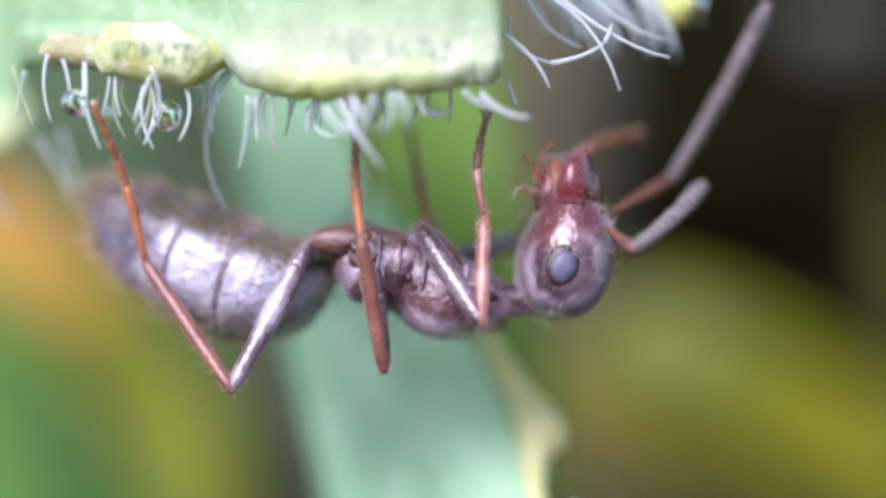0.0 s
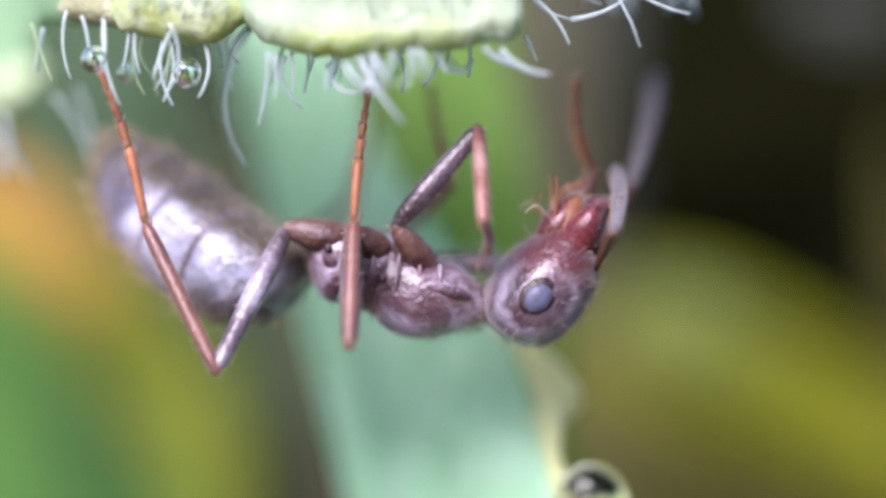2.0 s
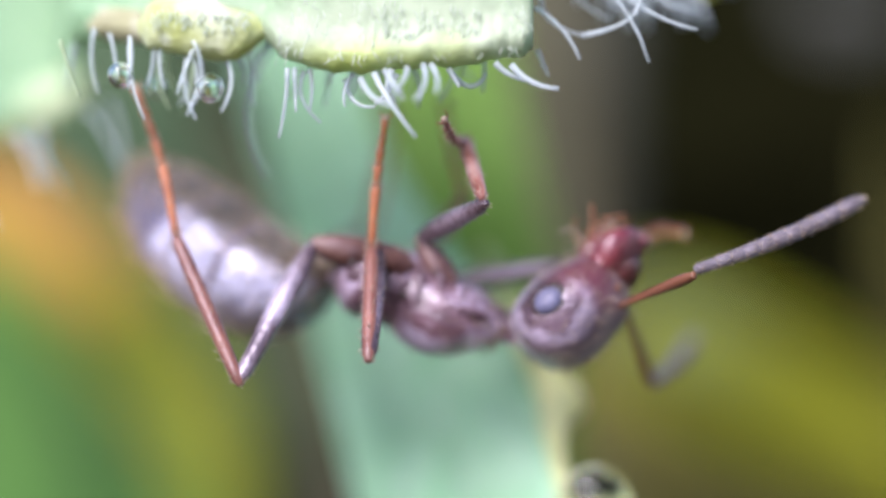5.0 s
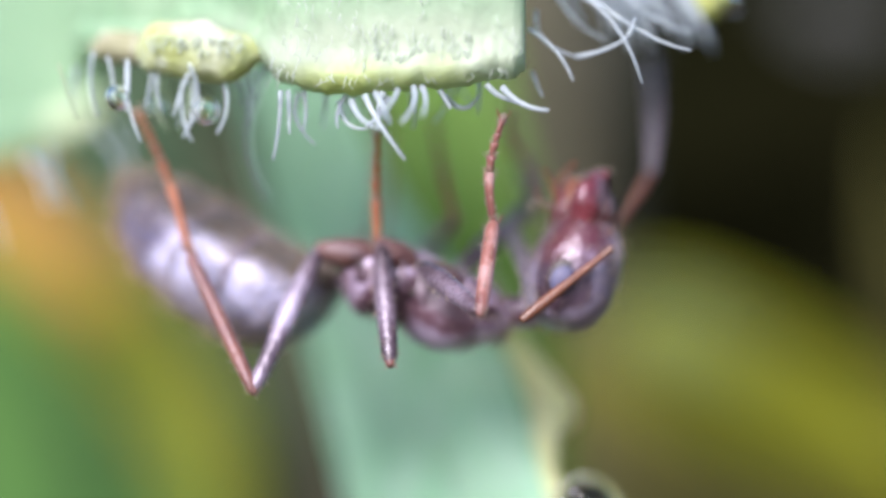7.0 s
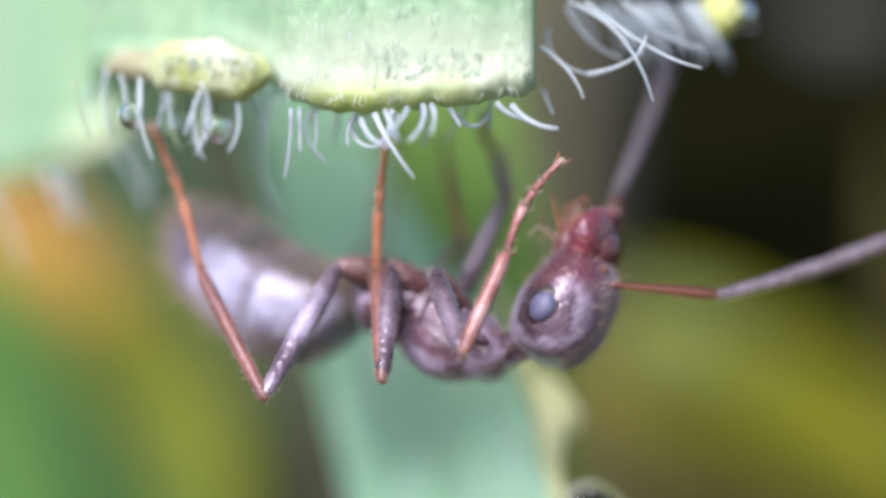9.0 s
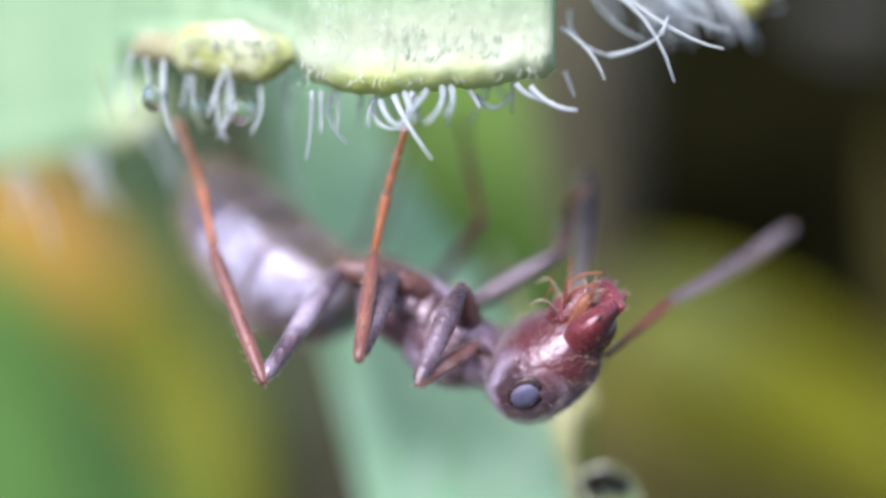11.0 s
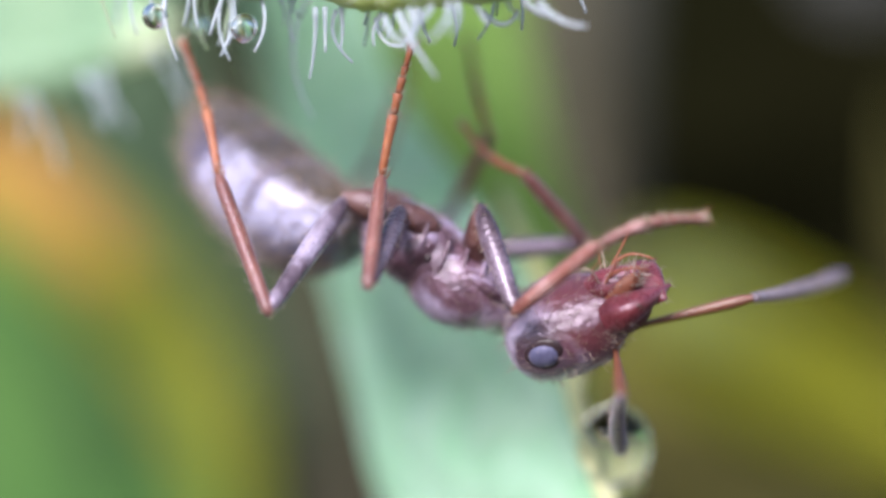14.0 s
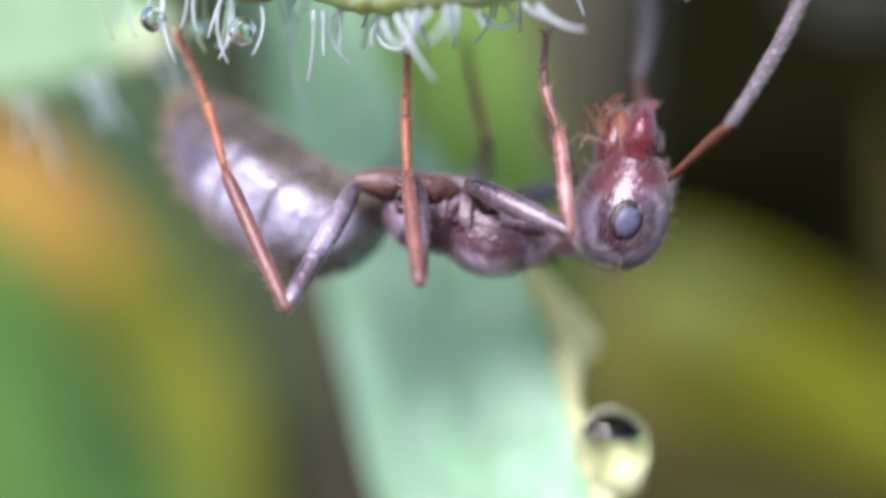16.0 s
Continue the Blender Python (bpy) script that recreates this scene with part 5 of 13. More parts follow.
        (15, aim((-1.073, 0.430, -0.742), (-2.725, 2.028, 0.477), (-0.56, 0.05, -0.83))), (15.25, aim((-1.053, 0.430, -0.743), (-2.726, 1.998, 0.494), (-0.57, 0.04, -0.82))), (15.5, aim((-1.033, 0.419, -0.733), (-2.717, 1.957, 0.501), (-0.56, 0.04, -0.83))), (15.75, aim((-0.973, 0.407, -0.713), (-2.819, 1.768, 0.498), (-0.53, 0.05, -0.85))),
        (16, aim((-0.913, 0.395, -0.692), (-2.941, 1.508, 0.502), (-0.49, 0.05, -0.87))),
    ])
    walk(PARTS["mesosoma"], [
        (0, aim((-0.930, 0.000, 0.080), (0.560, -0.060, -0.530), (-0.38, 0.00, -0.92))), (0.25, aim((-0.900, 0.008, 0.040), (0.600, -0.061, -0.550), (-0.37, -0.00, -0.93))), (0.5, aim((-0.900, 0.015, -0.010), (0.610, -0.062, -0.590), (-0.36, -0.01, -0.93))), (0.75, aim((-0.940, 0.006, -0.070), (0.550, -0.062, -0.690), (-0.38, -0.01, -0.93))),
        (1, aim((-1.030, 0.008, -0.160), (0.460, -0.061, -0.800), (-0.40, -0.00, -0.92))), (1.25, aim((-1.240, 0.015, -0.210), (0.300, -0.026, -0.720), (-0.32, 0.01, -0.95))), (1.5, aim((-1.410, 0.021, -0.240), (0.160, -0.014, -0.620), (-0.23, 0.02, -0.97))), (1.75, aim((-1.390, 0.012, -0.260), (0.160, -0.022, -0.750), (-0.30, 0.02, -0.95))),
        (2, aim((-1.330, 0.002, -0.280), (0.170, -0.039, -0.891), (-0.38, 0.02, -0.93))), (2.25, aim((-1.280, -0.017, -0.251), (0.114, -0.556, -0.885), (-0.41, 0.03, -0.91))), (2.5, aim((-1.250, -0.019, -0.201), (0.010, -0.805, -0.847), (-0.43, 0.03, -0.90))), (2.75, aim((-1.170, 0.010, -0.250), (0.063, -0.806, -0.909), (-0.46, 0.02, -0.89))),
        (3, aim((-1.090, 0.046, -0.270), (0.137, -0.741, -0.968), (-0.49, 0.01, -0.87))), (3.25, aim((-1.100, 0.036, -0.230), (0.187, -0.593, -0.985), (-0.50, 0.01, -0.87))), (3.5, aim((-1.120, 0.027, -0.220), (0.269, -0.215, -1.012), (-0.49, 0.01, -0.87))), (3.75, aim((-1.140, 0.038, -0.280), (0.280, -0.026, -1.060), (-0.48, 0.01, -0.88))),
        (4, aim((-1.150, 0.039, -0.330), (0.280, -0.026, -1.070), (-0.46, 0.01, -0.89))), (4.25, aim((-1.200, 0.043, -0.330), (0.240, -0.033, -1.070), (-0.45, 0.01, -0.89))), (4.5, aim((-1.230, 0.037, -0.330), (0.209, -0.031, -1.061), (-0.45, 0.02, -0.89))), (4.75, aim((-1.220, 0.046, -0.329), (0.229, -0.031, -1.041), (-0.44, 0.02, -0.90))),
        (5.2, aim((-1.189, 0.055, -0.329), (0.280, -0.022, -1.000), (-0.41, 0.02, -0.91))), (5.7, aim((-1.159, 0.073, -0.319), (0.330, -0.004, -0.950), (-0.39, 0.02, -0.92))), (6.2, aim((-1.119, 0.091, -0.299), (0.380, 0.015, -0.910), (-0.38, 0.01, -0.93))), (6.75, aim((-1.079, 0.100, -0.279), (0.430, 0.034, -0.870), (-0.37, 0.01, -0.93))),
        (7, aim((-1.059, 0.099, -0.259), (0.440, 0.033, -0.860), (-0.37, 0.01, -0.93))), (7.25, aim((-1.029, 0.108, -0.239), (0.448, -0.229, -0.822), (-0.37, 0.01, -0.93))), (7.5, aim((-0.979, 0.108, -0.210), (0.345, -0.650, -0.753), (-0.37, 0.01, -0.93))), (7.75, aim((-0.869, 0.106, -0.200), (0.244, -0.921, -0.771), (-0.45, 0.00, -0.89))),
        (8, aim((-0.789, 0.104, -0.190), (0.184, -1.012, -0.839), (-0.55, 0.00, -0.83))), (8.25, aim((-0.829, 0.106, -0.210), (0.273, -0.853, -0.900), (-0.52, 0.00, -0.85))), (8.5, aim((-0.889, 0.118, -0.250), (0.354, -0.633, -0.961), (-0.50, 0.01, -0.87))), (8.75, aim((-0.909, 0.119, -0.290), (0.354, -0.550, -1.052), (-0.51, 0.01, -0.86))),
        (9, aim((-0.929, 0.120, -0.329), (0.355, -0.478, -1.133), (-0.53, 0.01, -0.85))), (9.25, aim((-0.929, 0.121, -0.359), (0.345, -0.446, -1.183), (-0.54, 0.01, -0.84))), (9.75, aim((-0.958, 0.134, -0.419), (0.315, -0.413, -1.274), (-0.55, 0.02, -0.83))), (10.25, aim((-0.978, 0.146, -0.468), (0.274, -0.400, -1.335), (-0.57, 0.02, -0.83))),
        (10.75, aim((-0.998, 0.169, -0.508), (0.244, -0.388, -1.396), (-0.58, 0.02, -0.82))), (11.25, aim((-1.007, 0.180, -0.527), (0.214, -0.346, -1.446), (-0.59, 0.02, -0.81))), (11.5, aim((-1.007, 0.181, -0.527), (0.215, -0.295, -1.475), (-0.60, 0.02, -0.80))), (11.75, aim((-1.007, 0.191, -0.547), (0.291, 0.084, -1.519), (-0.60, 0.02, -0.80))),
        (12, aim((-0.997, 0.190, -0.567), (0.321, 0.082, -1.499), (-0.58, 0.02, -0.81))), (12.25, aim((-0.977, 0.190, -0.567), (0.311, 0.087, -1.529), (-0.60, 0.02, -0.80))), (12.5, aim((-0.967, 0.190, -0.556), (0.301, 0.095, -1.558), (-0.62, 0.03, -0.78))), (12.75, aim((-0.997, 0.192, -0.534), (0.291, 0.100, -1.518), (-0.60, 0.04, -0.80))),
        (13, aim((-1.016, 0.202, -0.523), (0.301, 0.113, -1.467), (-0.58, 0.04, -0.81))), (13.25, aim((-1.006, 0.211, -0.541), (0.292, 0.129, -1.506), (-0.60, 0.05, -0.80))), (13.5, aim((-1.006, 0.210, -0.541), (0.272, 0.133, -1.535), (-0.61, 0.05, -0.79))), (13.75, aim((-1.006, 0.209, -0.531), (0.262, 0.134, -1.535), (-0.62, 0.05, -0.79))),
        (14, aim((-1.016, 0.209, -0.521), (0.252, 0.133, -1.525), (-0.62, 0.05, -0.78))), (14.25, aim((-0.966, 0.198, -0.502), (0.297, -0.102, -1.466), (-0.60, 0.05, -0.80))), (14.5, aim((-0.917, 0.186, -0.483), (0.324, -0.317, -1.385), (-0.58, 0.05, -0.82))), (14.75, aim((-0.927, 0.196, -0.482), (0.334, -0.329, -1.356), (-0.56, 0.05, -0.83))),
        (15, aim((-0.937, 0.196, -0.472), (0.334, -0.330, -1.325), (-0.54, 0.05, -0.84))), (15.25, aim((-0.917, 0.196, -0.482), (0.385, -0.291, -1.313), (-0.52, 0.04, -0.85))), (15.5, aim((-0.887, 0.186, -0.493), (0.489, -0.043, -1.303), (-0.50, 0.04, -0.87))), (15.75, aim((-0.877, 0.183, -0.433), (0.601, 0.096, -1.087), (-0.40, 0.05, -0.92))),
        (16, aim((-0.877, 0.178, -0.352), (0.671, 0.082, -0.827), (-0.29, 0.05, -0.96))),
    ])
    walk(PARTS["petiole"], [
        (0, aim((-0.700, -0.010, -0.010), (-1.100, 0.230, -0.220), (-0.38, 0.00, -0.92))), (0.25, aim((-0.670, -0.002, -0.050), (-1.061, 0.236, -0.281), (-0.37, -0.00, -0.93))), (0.5, aim((-0.660, 0.005, -0.100), (-1.041, 0.242, -0.332), (-0.36, -0.01, -0.93))), (0.75, aim((-0.710, -0.004, -0.170), (-1.091, 0.253, -0.362), (-0.38, -0.01, -0.93))),
        (1, aim((-0.800, -0.002, -0.260), (-1.190, 0.257, -0.431), (-0.40, -0.00, -0.92))), (1.25, aim((-1.000, 0.014, -0.290), (-1.409, 0.277, -0.478), (-0.32, 0.01, -0.95))), (1.5, aim((-1.170, 0.020, -0.300), (-1.578, 0.277, -0.506), (-0.23, 0.02, -0.97))), (1.75, aim((-1.150, 0.011, -0.340), (-1.558, 0.268, -0.535), (-0.30, 0.02, -0.95))),
        (2, aim((-1.100, -0.008, -0.380), (-1.508, 0.259, -0.565), (-0.38, 0.02, -0.93))), (2.25, aim((-1.061, -0.097, -0.343), (-1.438, 0.242, -0.544), (-0.41, 0.03, -0.91))), (2.5, aim((-1.062, -0.138, -0.305), (-1.387, 0.243, -0.512), (-0.43, 0.03, -0.90))), (2.75, aim((-0.981, -0.120, -0.343), (-1.328, 0.259, -0.584), (-0.46, 0.02, -0.89))),
        (3, aim((-0.900, -0.074, -0.381), (-1.279, 0.290, -0.637), (-0.49, 0.01, -0.87))), (3.25, aim((-0.900, -0.064, -0.351), (-1.299, 0.280, -0.588), (-0.50, 0.01, -0.87))), (3.5, aim((-0.910, -0.003, -0.340), (-1.339, 0.281, -0.568), (-0.49, 0.01, -0.87))), (3.75, aim((-0.920, 0.027, -0.400), (-1.348, 0.291, -0.588), (-0.48, 0.01, -0.88))),
        (4, aim((-0.930, 0.028, -0.450), (-1.368, 0.303, -0.608), (-0.46, 0.01, -0.89))), (4.25, aim((-0.980, 0.032, -0.450), (-1.417, 0.309, -0.607), (-0.45, 0.01, -0.89))), (4.5, aim((-1.010, 0.025, -0.440), (-1.446, 0.303, -0.606), (-0.45, 0.02, -0.89))), (4.75, aim((-1.000, 0.035, -0.440), (-1.426, 0.313, -0.606), (-0.44, 0.02, -0.90))),
        (5.2, aim((-0.970, 0.044, -0.429), (-1.406, 0.321, -0.606), (-0.41, 0.02, -0.91))), (5.7, aim((-0.929, 0.062, -0.409), (-1.377, 0.339, -0.596), (-0.39, 0.02, -0.92))), (6.2, aim((-0.889, 0.080, -0.389), (-1.337, 0.347, -0.586), (-0.38, 0.01, -0.93))), (6.75, aim((-0.849, 0.089, -0.369), (-1.297, 0.354, -0.576), (-0.37, 0.01, -0.93))),
        (7, aim((-0.829, 0.088, -0.359), (-1.277, 0.354, -0.567), (-0.37, 0.01, -0.93))), (7.25, aim((-0.800, 0.057, -0.330), (-1.227, 0.362, -0.537), (-0.37, 0.01, -0.93))), (7.5, aim((-0.770, -0.014, -0.290), (-1.147, 0.360, -0.489), (-0.37, 0.01, -0.93))), (7.75, aim((-0.700, -0.055, -0.290), (-1.027, 0.367, -0.490), (-0.45, 0.00, -0.89))),
        (8, aim((-0.640, -0.067, -0.290), (-0.938, 0.375, -0.510), (-0.55, 0.00, -0.83))), (8.25, aim((-0.660, -0.035, -0.320), (-0.987, 0.387, -0.530), (-0.52, 0.00, -0.85))), (8.5, aim((-0.700, -0.003, -0.360), (-1.036, 0.390, -0.559), (-0.50, 0.01, -0.87))), (8.75, aim((-0.720, 0.018, -0.410), (-1.056, 0.392, -0.598), (-0.51, 0.01, -0.86))),
        (9, aim((-0.730, 0.029, -0.460), (-1.076, 0.394, -0.618), (-0.53, 0.01, -0.85))), (9.25, aim((-0.740, 0.030, -0.490), (-1.086, 0.395, -0.637), (-0.54, 0.01, -0.84))), (9.75, aim((-0.760, 0.043, -0.550), (-1.105, 0.408, -0.666), (-0.55, 0.02, -0.83))), (10.25, aim((-0.779, 0.065, -0.599), (-1.124, 0.432, -0.694), (-0.57, 0.02, -0.83))),
        (10.75, aim((-0.809, 0.078, -0.649), (-1.143, 0.444, -0.713), (-0.58, 0.02, -0.82))), (11.25, aim((-0.819, 0.099, -0.669), (-1.152, 0.456, -0.723), (-0.59, 0.02, -0.81))), (11.5, aim((-0.818, 0.110, -0.678), (-1.152, 0.466, -0.723), (-0.60, 0.02, -0.80))), (11.75, aim((-0.807, 0.169, -0.697), (-1.142, 0.466, -0.723), (-0.60, 0.02, -0.80))),
        (12, aim((-0.797, 0.179, -0.707), (-1.132, 0.475, -0.723), (-0.58, 0.02, -0.81))), (12.25, aim((-0.777, 0.179, -0.707), (-1.133, 0.476, -0.731), (-0.60, 0.02, -0.80))), (12.5, aim((-0.778, 0.171, -0.716), (-1.133, 0.477, -0.739), (-0.62, 0.03, -0.78))), (12.75, aim((-0.797, 0.183, -0.685), (-1.172, 0.490, -0.695), (-0.60, 0.04, -0.80))),
        (13, aim((-0.817, 0.184, -0.673), (-1.201, 0.501, -0.651), (-0.58, 0.04, -0.81))), (13.25, aim((-0.807, 0.194, -0.692), (-1.200, 0.510, -0.658), (-0.60, 0.05, -0.80))), (13.5, aim((-0.807, 0.194, -0.702), (-1.190, 0.510, -0.666), (-0.61, 0.05, -0.79))), (13.75, aim((-0.807, 0.193, -0.682), (-1.200, 0.511, -0.676), (-0.62, 0.05, -0.79))),
        (14, aim((-0.817, 0.193, -0.682), (-1.200, 0.501, -0.676), (-0.62, 0.05, -0.78))), (14.25, aim((-0.767, 0.151, -0.654), (-1.171, 0.500, -0.668), (-0.60, 0.05, -0.80))), (14.5, aim((-0.728, 0.109, -0.626), (-1.132, 0.488, -0.660), (-0.58, 0.05, -0.82))), (14.75, aim((-0.728, 0.109, -0.616), (-1.142, 0.499, -0.669), (-0.56, 0.05, -0.83))),
        (15, aim((-0.738, 0.118, -0.606), (-1.152, 0.499, -0.679), (-0.54, 0.05, -0.84))), (15.25, aim((-0.718, 0.118, -0.616), (-1.132, 0.498, -0.680), (-0.52, 0.04, -0.85))), (15.5, aim((-0.678, 0.158, -0.624), (-1.112, 0.488, -0.681), (-0.50, 0.04, -0.87))), (15.75, aim((-0.657, 0.174, -0.533), (-1.062, 0.467, -0.660), (-0.40, 0.05, -0.92))),
        (16, aim((-0.637, 0.167, -0.423), (-1.002, 0.455, -0.639), (-0.29, 0.05, -0.96))),
    ])
    walk(PARTS["head"], [
        (0, aim((0.950, -0.090, -0.560), (1.230, -0.090, 0.500), (0.97, 0.05, -0.25))), (0.25, aim((0.930, -0.091, -0.670), (1.350, -0.085, 0.330), (0.92, -0.06, -0.39))), (0.5, aim((0.870, -0.093, -0.779), (1.470, -0.083, 0.101), (0.82, -0.14, -0.56))), (0.75, aim((0.770, -0.093, -0.889), (1.530, -0.086, -0.199), (0.67, -0.10, -0.74))),
        (1, aim((0.660, -0.091, -0.990), (1.540, -0.088, -0.420), (0.54, -0.05, -0.84))), (1.25, aim((0.520, -0.066, -0.930), (1.370, -0.073, -0.221), (0.64, -0.04, -0.77))), (1.5, aim((0.400, -0.052, -0.861), (1.190, -0.071, -0.011), (0.74, -0.02, -0.68))), (1.75, aim((0.379, -0.060, -0.961), (1.159, -0.081, -0.101), (0.74, 0.02, -0.67))),
        (2, aim((0.359, -0.077, -1.062), (1.139, -0.099, -0.232), (0.72, 0.13, -0.68))), (2.25, aim((0.185, -0.429, -1.182), (0.851, -0.856, -0.423), (0.78, 0.17, -0.59))), (2.5, aim((0.142, -0.596, -1.180), (0.767, -1.028, -0.424), (0.76, 0.00, -0.64))), (2.75, aim((0.175, -0.600, -1.214), (0.842, -1.021, -0.533), (0.71, 0.02, -0.70))),
        (3, aim((0.218, -0.568, -1.237), (0.937, -0.978, -0.611), (0.66, 0.02, -0.76))), (3.25, aim((0.328, -0.462, -1.214), (1.057, -0.671, -0.496), (0.71, -0.00, -0.71))), (3.5, aim((0.459, -0.194, -1.231), (1.249, -0.205, -0.402), (0.72, -0.10, -0.69))), (3.75, aim((0.460, -0.065, -1.290), (1.400, -0.075, -0.601), (0.57, -0.26, -0.78))),
        (4, aim((0.449, -0.066, -1.350), (1.469, -0.076, -0.810), (0.44, -0.34, -0.83))), (4.25, aim((0.439, -0.073, -1.331), (1.409, -0.088, -0.781), (0.46, -0.37, -0.81))), (4.5, aim((0.449, -0.071, -1.291), (1.359, -0.090, -0.701), (0.50, -0.36, -0.79))), (4.75, aim((0.499, -0.072, -1.241), (1.359, -0.092, -0.611), (0.55, -0.37, -0.76))),
        (5.2, aim((0.589, -0.064, -1.141), (1.349, -0.083, -0.441), (0.64, -0.35, -0.69))), (5.7, aim((0.689, -0.046, -1.051), (1.319, -0.063, -0.261), (0.74, -0.30, -0.60))), (6.2, aim((0.780, -0.037, -0.971), (1.290, -0.052, -0.111), (0.83, -0.24, -0.50))), (6.75, aim((0.840, -0.029, -0.900), (1.240, -0.041, -0.000), (0.90, -0.14, -0.41))),
        (7, aim((0.850, -0.030, -0.880), (1.220, -0.041, 0.030), (0.92, -0.09, -0.38))), (7.25, aim((0.808, -0.211, -0.842), (1.188, -0.220, 0.048), (0.92, 0.02, -0.38))), (7.5, aim((0.746, -0.513, -0.802), (1.136, -0.520, 0.058), (0.90, 0.13, -0.41))), (7.75, aim((0.417, -0.694, -0.732), (0.834, -1.097, -0.032), (0.89, 0.21, -0.41))),
        (8, aim((0.376, -0.764, -0.582), (0.821, -1.566, 0.008), (0.90, 0.20, -0.39))), (8.25, aim((0.427, -0.655, -0.831), (0.944, -1.059, -0.081), (0.82, -0.03, -0.58))), (8.5, aim((0.645, -0.495, -0.971), (1.245, -0.503, -0.081), (0.78, -0.35, -0.53))), (8.75, aim((0.646, -0.433, -1.032), (1.236, -0.443, -0.132), (0.79, -0.34, -0.52))),
        (9, aim((0.646, -0.381, -1.092), (1.196, -0.393, -0.192), (0.81, -0.32, -0.50))), (9.25, aim((0.396, -0.358, -1.043), (1.002, -0.771, -0.256), (0.82, 0.20, -0.54))), (9.75, aim((0.326, -0.334, -1.174), (0.971, -0.750, -0.468), (0.77, 0.22, -0.60))), (10.25, aim((0.265, -0.330, -1.354), (0.949, -0.748, -0.730), (0.72, 0.23, -0.65))),
        (10.75, aim((0.215, -0.315, -1.535), (0.948, -0.736, -0.971), (0.67, 0.24, -0.70))), (11.25, aim((0.195, -0.283, -1.635), (0.978, -0.705, -1.082), (0.63, 0.24, -0.73))), (11.5, aim((0.585, -0.260, -1.604), (1.275, -0.282, -0.945), (0.69, 0.09, -0.72))), (11.75, aim((0.590, 0.011, -1.680), (1.470, -0.013, -1.130), (0.53, -0.03, -0.85))),
        (12, aim((0.560, 0.012, -1.740), (1.550, -0.011, -1.310), (0.40, -0.08, -0.91))), (12.25, aim((0.520, 0.019, -1.790), (1.510, -0.005, -1.360), (0.39, -0.08, -0.92))), (12.5, aim((0.480, 0.030, -1.870), (1.470, 0.005, -1.460), (0.38, -0.07, -0.92))), (12.75, aim((0.550, 0.037, -1.850), (1.490, 0.007, -1.451), (0.39, -0.02, -0.92))),
        (13, aim((0.620, 0.040, -1.810), (1.510, 0.008, -1.441), (0.38, 0.03, -0.92))), (13.25, aim((0.560, 0.061, -1.879), (1.490, 0.031, -1.620), (0.27, -0.01, -0.96))), (13.5, aim((0.470, 0.068, -1.909), (1.460, 0.041, -1.750), (0.16, -0.05, -0.98))), (13.75, aim((0.360, 0.065, -1.819), (1.316, -0.163, -1.630), (0.23, 0.18, -0.95))),
        (14, aim((0.300, 0.062, -1.729), (1.182, -0.369, -1.480), (0.42, 0.37, -0.82))), (14.25, aim((0.317, -0.105, -1.617), (1.159, -0.533, -1.376), (0.42, 0.36, -0.83))), (14.5, aim((0.355, -0.252, -1.512), (1.147, -0.677, -1.280), (0.44, 0.34, -0.84))), (14.75, aim((0.434, -0.275, -1.483), (1.087, -0.708, -1.001), (0.69, 0.33, -0.65))),
        (15, aim((0.545, -0.268, -1.463), (1.048, -0.706, -0.771), (0.85, 0.31, -0.43))), (15.25, aim((0.635, -0.248, -1.482), (1.212, -0.487, -0.811), (0.77, 0.21, -0.59))), (15.5, aim((0.748, -0.069, -1.514), (1.398, -0.107, -0.865), (0.71, 0.09, -0.70))), (15.75, aim((0.930, 0.029, -1.300), (1.400, -0.011, -0.561), (0.84, 0.12, -0.54))),
        (16, aim((1.080, 0.013, -1.011), (1.380, -0.032, -0.182), (0.93, 0.16, -0.32))),
    ])
